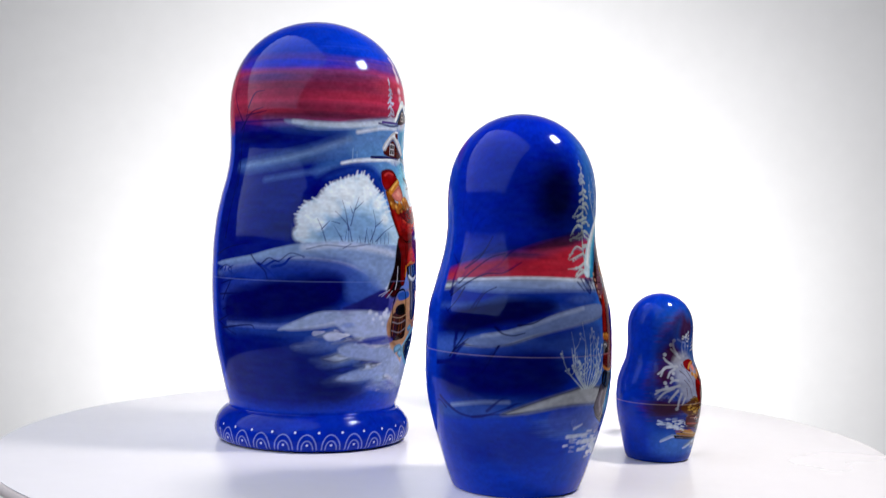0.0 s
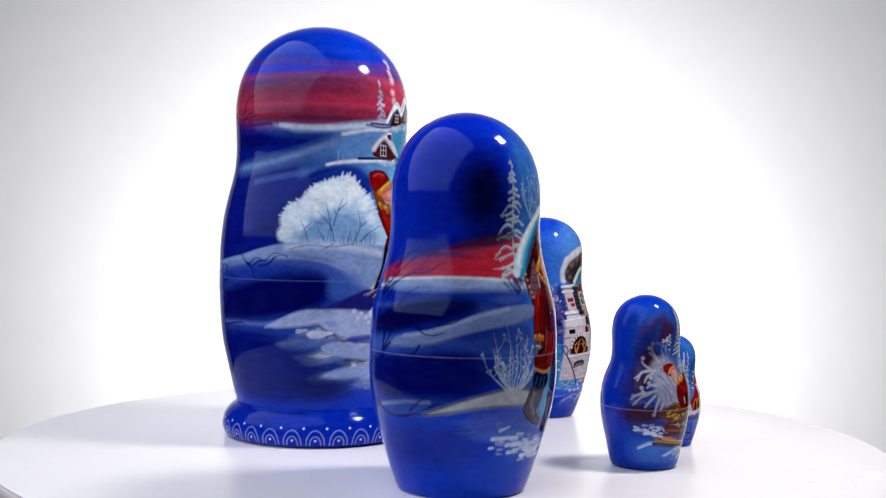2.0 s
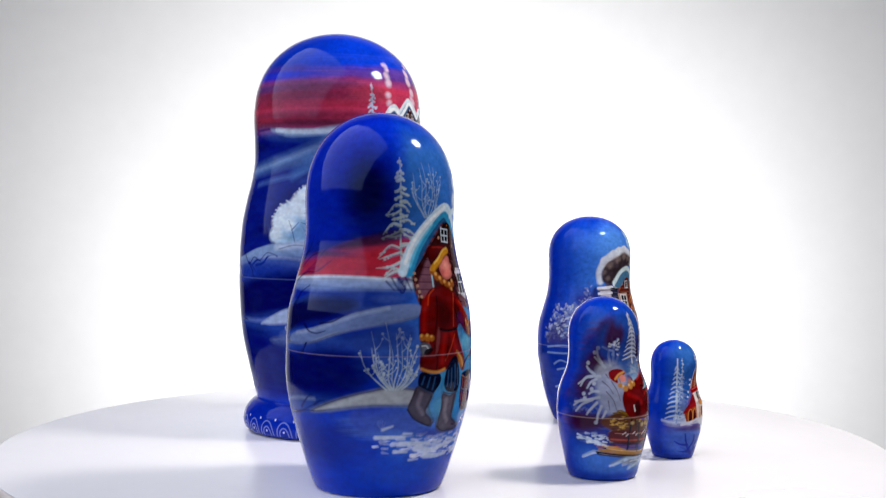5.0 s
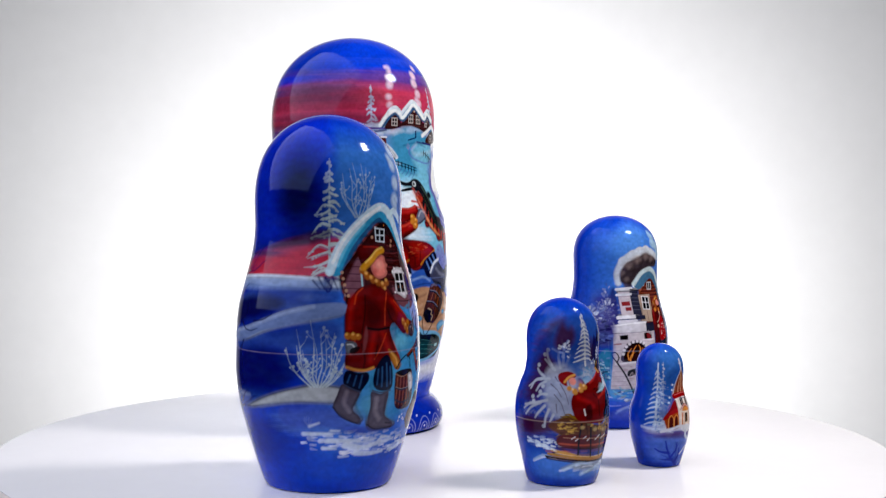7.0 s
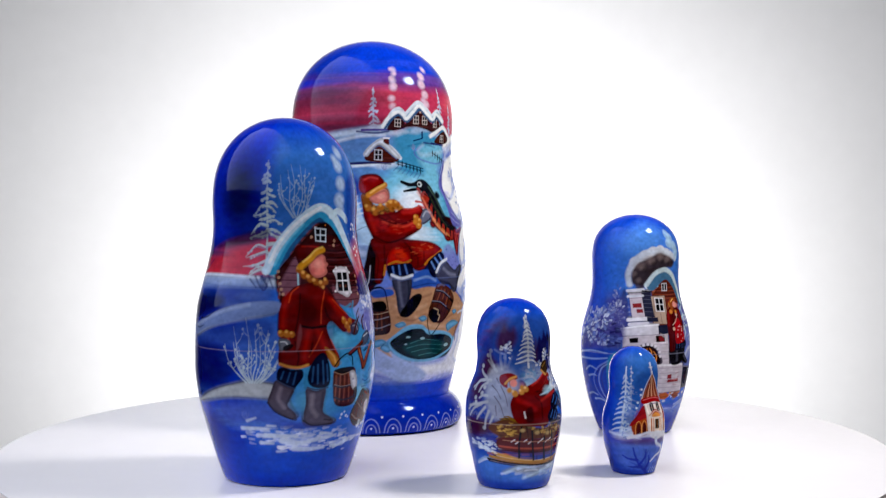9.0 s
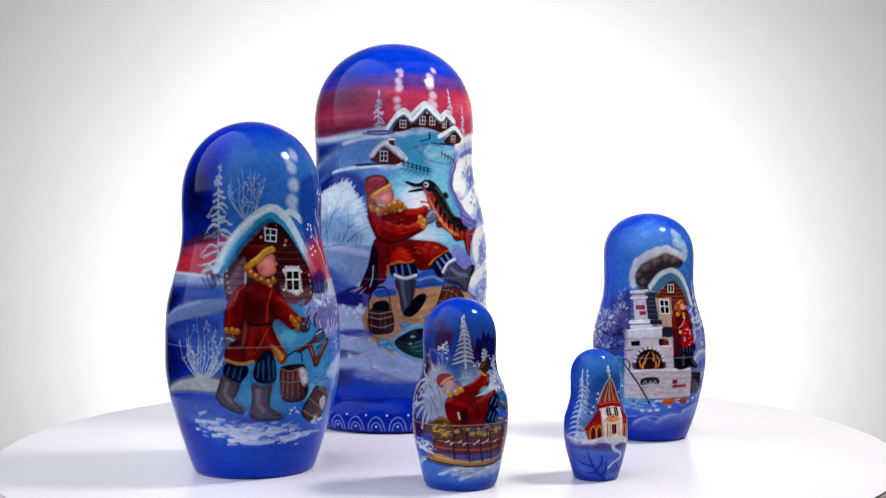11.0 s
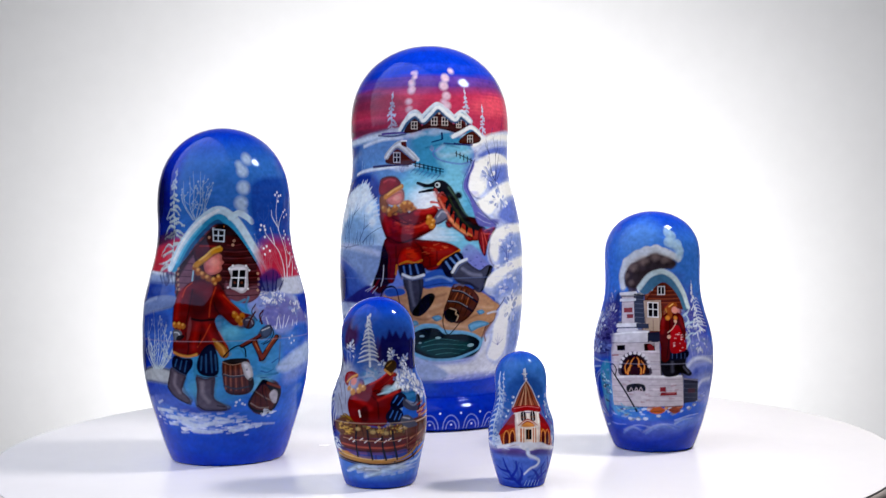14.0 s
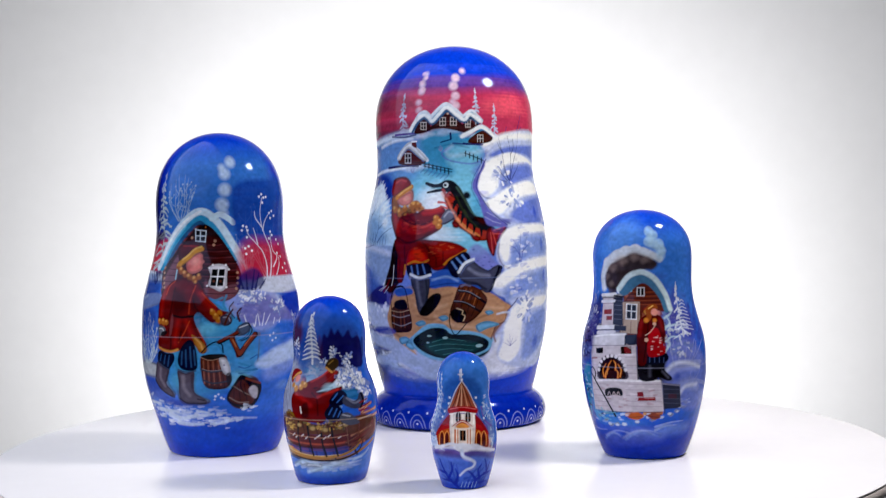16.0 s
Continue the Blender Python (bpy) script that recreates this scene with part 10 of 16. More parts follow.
    d.fill((86, 86, 102), (25.9, 51.9), (28.8, 53.9), (32.7, 55.0), (35.1, 53.2), (32.5, 50.8), (27.7, 50.1), soft=0.19, edge=0.42)
    d.stroke((7, 6, 13), 0.29, (34.2, 54.5), (36.1, 51.9), (32.9, 49.5), (28.5, 48.4), soft=0.12)
    d.stroke((6, 6, 14), 0.54, (3.0, 43.9), (6.0, 45.9), (9.7, 47.4), (13.5, 48.1), (17.0, 46.8), (17.7, 43.8), soft=0.12)
    d.fill((92, 43, 31), (2.3, 42.2), (8.8, 41.2), (18.9, 42.9), (21.1, 38.1), (23.1, 32.5), (20.1, 29.6), (12.7, 28.9), (5.5, 29.8), (2.7, 33.3), soft=0.19, edge=0.42, fade=(66, 25, 21))
    d.stroke((22, 7, 8), 0.27, (5.9, 41.3), (5.9, 30.2), soft=0.12, alpha=0.85)
    d.stroke((22, 7, 8), 0.27, (8.8, 40.8), (9.4, 29.4), soft=0.12, alpha=0.85)
    d.stroke((22, 7, 8), 0.27, (12.2, 41.1), (13.9, 29.2), soft=0.12, alpha=0.85)
    d.stroke((22, 7, 8), 0.27, (15.7, 41.3), (18.3, 29.7), soft=0.12, alpha=0.85)
    d.stroke((174, 100, 76), 0.42, (4.1, 40.5), (4.3, 31.6), soft=0.21, alpha=0.55)
    d.stroke((174, 100, 76), 0.42, (7.3, 40.4), (7.7, 31.0), soft=0.21, alpha=0.55)
    d.stroke((174, 100, 76), 0.42, (10.7, 40.3), (11.3, 30.9), soft=0.21, alpha=0.55)
    d.stroke((174, 100, 76), 0.42, (14.1, 40.6), (15.7, 30.7), soft=0.21, alpha=0.55)
    d.stroke((48, 46, 57), 0.67, (2.3, 37.2), (9.0, 36.1), (17.5, 36.6), soft=0.12)
    d.stroke((48, 46, 57), 0.67, (3.1, 32.9), (10.8, 31.5), (22.2, 32.3), soft=0.12)
    d.stroke((165, 155, 155), 0.21, (3.0, 37.4), (8.9, 36.5), (16.7, 36.8), soft=0.12, alpha=0.6)
    d.fill((31, 27, 30), (2.3, 42.2), (6.6, 43.1), (13.4, 43.3), (18.5, 42.9), (16.5, 41.3), (8.8, 41.0), soft=0.17, edge=0.42)
    d.stroke((166, 127, 107), 0.29, (2.3, 42.0), (8.8, 40.8), (17.3, 41.7), soft=0.12, alpha=0.8)
    d.fill((206, 204, 212), (14.9, 41.4), (18.9, 41.6), (21.4, 39.4), (22.6, 36.3), (21.1, 34.3), (17.6, 35.7), (15.8, 38.4), soft=0.21, edge=0.42)
    d.fill((11, 7, 11), (19.4, 34.8), (22.7, 35.5), (23.5, 32.4), (20.8, 30.4), soft=0.15, edge=0, alpha=0.8)
    d.dab((101, 101, 133), 18.2, 38.7, 0.83, alpha=0.7, soft=0.12, tall=1)
    d.fill((72, 27, 19), (21.0, 25.6), (23.9, 28.5), (28.7, 31.7), (35.7, 32.1), (43.9, 30.7), (46.1, 27.9), (43.3, 23.7), (37.5, 20.6), (30.6, 20.4), (24.0, 21.9), soft=0.19, edge=0.42)
    d.stroke((25, 46, 127), 0.50, (28.2, 37.8), (32.6, 37.1), (37.7, 38.1), soft=0.12, alpha=0.7, end=0.21)
    d.stroke((25, 46, 127), 0.50, (28.1, 35.2), (36.1, 35.1), soft=0.12, alpha=0.7, end=0.21)
    d.stroke((25, 46, 127), 0.50, (36.3, 40.7), (41.8, 42.1), (41.0, 38.9), soft=0.12, alpha=0.7, end=0.21)
    d.dab((208, 216, 229), 11.5, 26.1, 1.04, alpha=0.8, soft=0.12, tall=1)
    d.dab((208, 216, 229), 13.8, 26.9, 0.83, alpha=0.8, soft=0.12, tall=1)
    d.dab((208, 216, 229), 15.8, 25.4, 1.04, alpha=0.8, soft=0.12, tall=1)
    d.dab((208, 216, 229), 17.6, 24.9, 0.83, alpha=0.8, soft=0.12, tall=1)
    d.dab((208, 216, 229), 10.9, 24.8, 0.83, alpha=0.8, soft=0.12, tall=1)
    d.stroke((193, 204, 224), 1.45, (-58.4, 22.3), (-45.6, 22.4), (-39.8, 22.2), soft=0.37, alpha=0.8, end=0.87)
    d.stroke((193, 204, 224), 1.87, (-41.7, 19.9), (-29.7, 19.7), (-20.4, 19.4), soft=0.37, alpha=0.8, end=1.12)
    d.stroke((193, 204, 224), 2.49, (-30.2, 18.0), (-20.0, 16.7), (-11.6, 17.1), soft=0.37, alpha=0.8, end=1.50)
    d.stroke((193, 204, 224), 1.87, (-22.5, 14.9), (-11.7, 14.4), (0.3, 14.6), soft=0.37, alpha=0.8, end=1.12)
    d.stroke((193, 204, 224), 1.66, (-11.5, 17.5), (0.9, 18.2), (9.3, 18.7), soft=0.37, alpha=0.7, end=1.00)
    d.stroke((193, 204, 224), 1.25, (-3.3, 20.0), (5.8, 19.3), soft=0.37, alpha=0.8, end=0.75)
    d.stroke((193, 204, 224), 1.66, (9.8, 15.6), (21.6, 15.9), (32.0, 16.6), soft=0.37, alpha=0.5, end=1.00)
    d.stroke((193, 204, 224), 1.04, (12.7, 19.0), (19.1, 19.1), soft=0.37, alpha=0.7, end=0.62)
    d.stroke((193, 204, 224), 1.25, (-45.7, 17.1), (-37.0, 16.9), soft=0.37, alpha=0.7, end=0.75)
    d.stroke((193, 204, 224), 0.83, (32.0, 16.6), (44.7, 16.1), soft=0.37, alpha=0.6, end=0.50)
    d.stroke((193, 204, 224), 0.83, (-34.4, 13.9), (-27.7, 14.0), soft=0.37, alpha=0.7, end=0.50)
    d.stroke((193, 204, 224), 0.83, (-40.3, 23.5), (-34.8, 23.4), soft=0.37, alpha=0.8, end=0.50)
    d.stroke((193, 204, 224), 1.04, (-54.0, 25.1), (-47.9, 26.3), soft=0.37, alpha=0.7, end=0.62)
    d.fill((21, 63, 156), (28.8, 110.3), (64.2, 113.4), (92.3, 112.4), (90.9, 94.2), (104.6, 86.5), (41.4, 85.9), (29.9, 92.0), soft=1.13, edge=0, alpha=0.95)
    d.fill((173, 33, 57), (32.0, 84.2), (44.0, 88.7), (66.9, 88.1), (104.6, 87.0), (98.7, 73.0), (53.0, 72.9), (34.7, 73.7), (34.2, 80.1), soft=2.48, edge=0, alpha=0.9)
    d.fill((187, 193, 214), (45.1, 72.2), (59.0, 73.5), (104.7, 72.9), (99.0, 67.2), (67.6, 66.6), (47.1, 68.0), soft=0.45, edge=0)
    d.fill((18, 50, 168), (64.5, 65.7), (97.1, 66.7), (94.3, 58.6), (79.1, 54.9), (68.6, 60.3), soft=0.90, edge=0)
    d.stroke((204, 208, 225), 0.54, (54.7, 72.9), (56.7, 78.4), (54.8, 83.5), (48.3, 87.3), (42.1, 90.5), (40.2, 93.3), soft=0.14, alpha=0.9, end=0.23)
    d.stroke((204, 208, 225), 0.54, (57.5, 72.8), (62.0, 78.8), (63.9, 84.8), (56.6, 93.3), (54.1, 100.2), (56.4, 105.8), soft=0.14, alpha=0.9, end=0.23)
    d.stroke((204, 208, 225), 0.54, (56.0, 93.7), (49.3, 97.4), (48.1, 100.2), soft=0.14, alpha=0.9, end=0.23)
    d.stroke((204, 208, 225), 0.54, (57.1, 92.3), (59.4, 96.0), (63.6, 98.8), soft=0.14, alpha=0.9, end=0.23)
    d.stroke((204, 208, 225), 0.54, (63.8, 77.4), (71.3, 81.5), (66.7, 84.3), (66.2, 90.9), soft=0.14, alpha=0.9, end=0.23)
    d.stroke((204, 208, 225), 0.54, (65.7, 74.1), (72.3, 78.6), (73.5, 81.9), soft=0.14, alpha=0.9, end=0.23)
    d.stroke((204, 208, 225), 0.54, (50.5, 86.8), (48.8, 90.5), (46.9, 93.3), soft=0.14, alpha=0.9, end=0.23)
    d.dab((224, 227, 239), 56.1, 107.2, 0.99, alpha=0.92, soft=0.14, tall=1)
    d.dab((224, 227, 239), 58.4, 105.8, 0.99, alpha=0.92, soft=0.14, tall=1)
    d.dab((224, 227, 239), 53.4, 106.2, 0.99, alpha=0.92, soft=0.14, tall=1)
    d.dab((224, 227, 239), 61.3, 106.1, 0.99, alpha=0.92, soft=0.14, tall=1)
    d.dab((224, 227, 239), 56.8, 103.7, 0.99, alpha=0.92, soft=0.14, tall=1)
    d.dab((224, 227, 239), 65.1, 99.5, 0.99, alpha=0.92, soft=0.14, tall=1)
    d.dab((224, 227, 239), 68.3, 100.3, 0.99, alpha=0.92, soft=0.14, tall=1)
    d.dab((224, 227, 239), 66.7, 97.4, 0.99, alpha=0.92, soft=0.14, tall=1)
    d.dab((224, 227, 239), 71.8, 98.4, 0.99, alpha=0.92, soft=0.14, tall=1)
    d.dab((224, 227, 239), 37.1, 94.2, 0.99, alpha=0.92, soft=0.14, tall=1)
    d.dab((224, 227, 239), 40.3, 93.8, 0.99, alpha=0.92, soft=0.14, tall=1)
    d.dab((224, 227, 239), 36.0, 92.4, 0.99, alpha=0.92, soft=0.14, tall=1)
    d.dab((224, 227, 239), 41.2, 92.4, 0.99, alpha=0.92, soft=0.14, tall=1)
    d.dab((224, 227, 239), 40.4, 89.6, 0.99, alpha=0.92, soft=0.14, tall=1)
    d.dab((224, 227, 239), 66.4, 91.8, 0.99, alpha=0.92, soft=0.14, tall=1)
    d.dab((224, 227, 239), 68.4, 90.4, 0.99, alpha=0.92, soft=0.14, tall=1)
    d.dab((224, 227, 239), 64.1, 89.0, 0.99, alpha=0.92, soft=0.14, tall=1)
    d.dab((224, 227, 239), 74.1, 88.5, 0.99, alpha=0.92, soft=0.14, tall=1)
    d.dab((224, 227, 239), 77.0, 86.6, 0.99, alpha=0.92, soft=0.14, tall=1)
    d.dab((224, 227, 239), 38.1, 85.1, 0.99, alpha=0.92, soft=0.14, tall=1)
    d.dab((224, 227, 239), 41.4, 85.9, 0.99, alpha=0.92, soft=0.14, tall=1)
    d.dab((224, 227, 239), 38.7, 82.8, 0.99, alpha=0.92, soft=0.14, tall=1)
    d.dab((224, 227, 239), 44.1, 84.1, 0.99, alpha=0.92, soft=0.14, tall=1)
    d.dab((224, 227, 239), 72.4, 82.9, 0.99, alpha=0.92, soft=0.14, tall=1)
    d.dab((224, 227, 239), 76.8, 81.4, 0.99, alpha=0.92, soft=0.14, tall=1)
    d.dab((224, 227, 239), 75.8, 76.7, 0.99, alpha=0.92, soft=0.14, tall=1)
    d.dab((224, 227, 239), 82.2, 78.5, 0.99, alpha=0.92, soft=0.14, tall=1)
    d.dab((224, 227, 239), 80.2, 75.2, 0.99, alpha=0.92, soft=0.14, tall=1)
    d.fill((19, 22, 94), (29.1, 71.5), (33.2, 75.1), (42.2, 77.2), (48.8, 75.7), (51.2, 71.1), (41.6, 68.6), (30.8, 68.3), soft=0.68, edge=0, alpha=0.8)
    d.stroke((13, 15, 78), 0.90, (33.0, 69.2), (31.2, 73.7), soft=0.14, alpha=0.8, end=0.45)
    d.stroke((13, 15, 78), 0.90, (36.3, 68.7), (36.7, 74.6), soft=0.14, alpha=0.8, end=0.45)
    d.stroke((13, 15, 78), 0.90, (39.9, 68.6), (43.9, 76.3), soft=0.14, alpha=0.8, end=0.45)
    d.stroke((13, 15, 78), 0.90, (42.6, 68.6), (47.4, 74.9), soft=0.14, alpha=0.8, end=0.45)
    d.stroke((13, 15, 78), 0.90, (46.4, 68.9), (52.8, 72.5), soft=0.14, alpha=0.8, end=0.45)
    d.fill((102, 100, 173), (29.4, 58.0), (34.8, 64.7), (45.7, 66.7), (60.3, 64.0), (73.3, 58.9), (79.2, 55.4), (62.0, 55.6), (44.1, 54.9), (34.0, 54.7), soft=0.68, edge=0, alpha=0.85)
    d.frost((233, 235, 245), 41.8, 65.4, 12.0, 2.0, 46, 1.13, 11)
    d.frost((229, 233, 245), 60.8, 61.7, 7.9, 3.2, 40, 1.13, 12)
    d.frost((202, 208, 231), 79.6, 56.8, 3.5, 2.3, 14, 1.13, 14)
    d.stroke((216, 220, 235), 0.50, (40.6, 54.5), (41.7, 58.1), soft=0.14, alpha=0.85, end=0.32)
    d.stroke((216, 220, 235), 0.50, (44.0, 54.0), (42.7, 58.6), soft=0.14, alpha=0.85, end=0.32)
    d.stroke((216, 220, 235), 0.50, (45.8, 53.9), (48.1, 58.9), soft=0.14, alpha=0.85, end=0.32)
    d.stroke((216, 220, 235), 0.50, (48.5, 54.3), (52.8, 58.3), soft=0.14, alpha=0.85, end=0.32)
    d.stroke((216, 220, 235), 0.50, (55.4, 54.5), (56.7, 56.7), soft=0.14, alpha=0.85, end=0.32)
    d.stroke((216, 220, 235), 0.50, (60.8, 54.7), (62.2, 56.5), soft=0.14, alpha=0.85, end=0.32)
    d.stroke((216, 220, 235), 0.50, (34.0, 55.6), (32.6, 58.4), soft=0.14, alpha=0.85, end=0.32)
    d.mist((84, 136, 205), 53.0, 48.1, 13.1, 5.4, 0.6, 1, 0.15)
    d.fill((172, 191, 225), (40.1, 38.6), (49.9, 42.8), (63.6, 45.4), (89.7, 46.4), (89.4, 40.2), (63.7, 38.4), (48.3, 36.4), soft=0.90, edge=0, alpha=0.9)
    d.mist((101, 142, 208), 66.3, 28.8, 8.1, 2.3, 0.6, 1, 0.15)
    d.dab((208, 216, 233), 52.1, 49.6, 0.90, alpha=0.85, soft=0.14, tall=1)
    d.dab((208, 216, 233), 55.1, 50.4, 0.90, alpha=0.85, soft=0.14, tall=1)
    d.dab((208, 216, 233), 54.0, 47.6, 0.90, alpha=0.85, soft=0.14, tall=1)
    d.dab((208, 216, 233), 57.1, 48.4, 0.90, alpha=0.85, soft=0.14, tall=1)
    d.stroke((10, 5, 8), 1.58, (15.2, 47.9), (22.9, 50.0), (32.3, 53.0), soft=0.14)
    d.stroke((98, 34, 25), 0.99, (15.2, 48.2), (22.9, 50.3), (31.9, 53.0), soft=0.14)
    d.stroke((13, 5, 7), 2.25, (23.6, 49.1), (26.2, 45.9), (28.8, 42.7), soft=0.14)
    d.stroke((13, 5, 7), 2.25, (29.6, 43.1), (34.5, 47.0), (40.4, 50.5), soft=0.14)
    d.stroke((113, 46, 28), 1.46, (23.6, 49.1), (26.2, 45.9), (28.8, 42.9), soft=0.14)
    d.stroke((113, 46, 28), 1.46, (29.6, 43.3), (34.5, 47.0), (40.0, 50.5), soft=0.14)
    d.stroke((199, 116, 75), 0.41, (24.3, 48.7), (26.6, 45.9), soft=0.14, alpha=0.7)
    d.stroke((199, 116, 75), 0.41, (32.1, 46.2), (37.9, 50.1), soft=0.14, alpha=0.7)
    d.fill((66, 78, 103), (27.6, 53.1), (30.0, 54.8), (34.8, 55.6), (37.2, 53.7), (35.5, 51.5), (30.6, 50.3), soft=0.23, edge=0.42)
    d.stroke((193, 199, 208), 0.45, (29.2, 53.5), (34.8, 54.5), soft=0.14, alpha=0.8)
    d.stroke((7, 6, 13), 0.45, (35.6, 55.1), (38.0, 52.3), (34.6, 49.3), (29.8, 48.1), soft=0.14)
    d.fill((11, 5, 7), (20.0, 26.3), (24.9, 30.9), (29.6, 34.4), (35.4, 33.3), (44.3, 31.0), (45.8, 27.7), (43.9, 23.5), (38.7, 21.0), (27.8, 21.4), (20.9, 23.5), soft=0.23, edge=0.42)
    d.fill((74, 30, 21), (21.7, 26.3), (25.7, 29.9), (30.5, 32.5), (35.6, 30.0), (40.7, 25.6), (39.4, 22.3), (29.5, 22.3), (22.5, 23.9), soft=0.27, edge=0)
    d.fill((175, 169, 177), (35.8, 28.2), (39.1, 29.9), (42.9, 28.3), (42.7, 24.5), (38.9, 25.2), soft=0.32, edge=0)
    d.stroke((116, 48, 31), 0.90, (33.7, 32.9), (38.9, 31.7), (44.4, 30.6), soft=0.23)
    d.stroke((18, 6, 7), 0.32, (24.9, 28.1), (25.1, 23.4), soft=0.14, alpha=0.8)
    d.stroke((18, 6, 7), 0.32, (28.1, 29.8), (30.3, 22.7), soft=0.14, alpha=0.8)
    d.stroke((18, 6, 7), 0.32, (32.2, 30.6), (35.7, 22.5), soft=0.14, alpha=0.8)
    d.stroke((134, 113, 102), 0.50, (21.7, 25.4), (28.5, 23.3), (36.5, 23.0), soft=0.14, alpha=0.7)
    d.stroke((134, 113, 102), 0.50, (24.9, 29.9), (31.6, 27.4), (37.9, 25.7), soft=0.14, alpha=0.6)
    d.stroke((8, 5, 8), 0.45, (30.4, 33.5), (29.8, 29.8), (33.5, 25.9), soft=0.14, alpha=0.9)
    d.stroke((64, 27, 19), 0.90, (19.2, 55.1), (21.6, 58.2), (24.8, 60.8), soft=0.14, end=0.59)
    d.stroke((64, 27, 19), 0.90, (29.3, 56.2), (27.9, 59.2), (30.4, 61.1), soft=0.14, end=0.59)
    d.snow((208, 218, 233), 36.9, 21.0, 10.4, 1.8, 16, 1.35, 15)
    d.snow((193, 206, 229), 19.0, 15.0, 13.8, 2.7, 16, 1.80, 16)
    d.ring(50.0, 0.10, 0.16)
    d.band((170, 150, 170), 49.78, 50.14, 0.32, 0.3)
    return d.build("nesting_doll")


# ---- doll: glossy blue nesting doll with a painted stove and hut ----
def third_doll():
    d = Doll([0, 0.4, 2.7, 11.9, 23.3, 34.7, 40.4, 46.2, 57.6, 63, 69, 78.5, 98.3],
             [15, 16.2, 17.4, 20.6, 23.3, 24.8, 24.8, 24.3, 21.3, 20.1, 19.6, 19.75, 0], 0.28, -150, 140, (0, 50, 180))
    d.band((40, 92, 200), 12.8, 92.7, 0.85, 11.4, u0=-95, u1=100, usoft=40)
    d.band((70, 130, 214), 56.6, 87.1, 0.6, 11.4, u0=-75, u1=70, usoft=40)
    d.mist((90, 150, 222), -27.1, 87.3, 35.6, 9.1, 0.5, 3, 0.2)
    d.mist((40, 100, 190), 34.2, 76.0, 26.5, 13.7, 0.5, 3, 0.2)
    d.mist((96, 100, 190), 25.8, 47.8, 32.8, 16.0, 0.6, 4, 0.3)
    d.mist((60, 56, 150), 19.9, 56.5, 15.7, 13.7, 0.65, 5, 0.35)
    d.mist((64, 60, 150), 48.9, 56.0, 9.6, 11.4, 0.5, 6, 0.35)
    d.mist((50, 46, 130), -69.0, 54.9, 29.0, 13.9, 0.85, 4, 0.35)
    d.mist((60, 56, 150), -94.7, 45.4, 32.7, 5.6, 0.7, 5, 0.35)
    d.frost((176, 186, 226), -85.6, 50.3, 30.2, 9.5, 170, 1.39, 6, 0.45)
    d.frost((186, 196, 230), -104.9, 43.0, 22.1, 4.5, 90, 1.39, 7, 0.45)
    d.frost((150, 160, 214), -63.3, 55.0, 13.1, 12.2, 80, 1.25, 8, 0.45)
    d.mist((70, 90, 190), -90.7, 36.9, 38.6, 2.2, 0.6, 5, 0.3)
    d.stroke((120, 140, 215), 0.97, (-85.4, 12.9), (-62.8, 11.4), (-46.8, 11.6), end=0.42, alpha=0.8)
    d.fill((90, 170, 215), (-72.0, 35.1), (-61.5, 39.1), (-56.9, 29.7), (-59.1, 18.7), (-70.8, 15.9), (-69.5, 25.6), soft=1.11, alpha=0.9)
    d.stroke((30, 40, 110), 1.11, (-74.6, 20.9), (-60.0, 15.9), end=0.56)
    d.snow((200, 206, 236), -63.6, 15.9, 22.2, 2.8, 18, 1.39, 12, 0.8)
    d.fir((198, 206, 226), 38.2, 50.8, 18.7, 7.8, 6, 8, 0.73)
    d.frost((170, 180, 222), 25.5, 53.2, 9.3, 9.1, 90, 1.03, 14, 0.45)
    d.stroke((52, 48, 140), 1.82, (27.3, 65.1), (24.7, 54.3), end=3.19, alpha=0.5, soft=0.68)
    d.stroke((52, 48, 140), 1.82, (35.1, 66.7), (32.0, 55.9), end=3.19, alpha=0.5, soft=0.68)
    d.stroke((52, 48, 140), 1.82, (73.7, 62.1), (57.1, 51.4), end=3.19, alpha=0.5, soft=0.68)
    d.stroke((52, 48, 140), 1.82, (86.2, 58.5), (62.1, 48.0), end=3.19, alpha=0.5, soft=0.68)
    d.stroke((52, 48, 140), 1.82, (56.6, 60.2), (47.3, 49.5), end=3.19, alpha=0.5, soft=0.68)
    d.stroke((52, 48, 140), 1.82, (24.2, 59.7), (21.5, 49.0), end=3.19, alpha=0.5, soft=0.68)
    d.fir((198, 206, 226), 38.2, 50.8, 18.7, 7.8, 6, 8, 0.73)
    d.mist((90, 86, 170), 40.2, 43.2, 16.0, 5.5, 0.5, 3, 0.4)
    d.stroke((170, 176, 220), 0.46, (27.7, 40.5), (25.8, 47.8), end=0.18, alpha=0.8)
    d.stroke((170, 176, 220), 0.46, (43.1, 40.0), (52.3, 47.2), end=0.18, alpha=0.8)
    d.stroke((170, 176, 220), 0.46, (49.4, 39.8), (67.2, 46.7), end=0.18, alpha=0.8)
    d.stroke((170, 176, 220), 0.46, (42.4, 31.0), (45.2, 35.4), end=0.18, alpha=0.8)
    d.stroke((170, 176, 220), 0.46, (48.8, 30.8), (58.6, 34.9), end=0.18, alpha=0.8)
    d.stroke(SNOW, 1.60, (24.2, 36.0), (33.0, 38.6), (61.2, 38.1), alpha=0.8)
    d.stroke(SNOW, 1.60, (34.2, 28.0), (45.4, 31.2), (78.1, 28.8), alpha=0.75)
    d.dab((212, 210, 214), -39.4, 73.6, 5.93, soft=0.36, alpha=0.9)
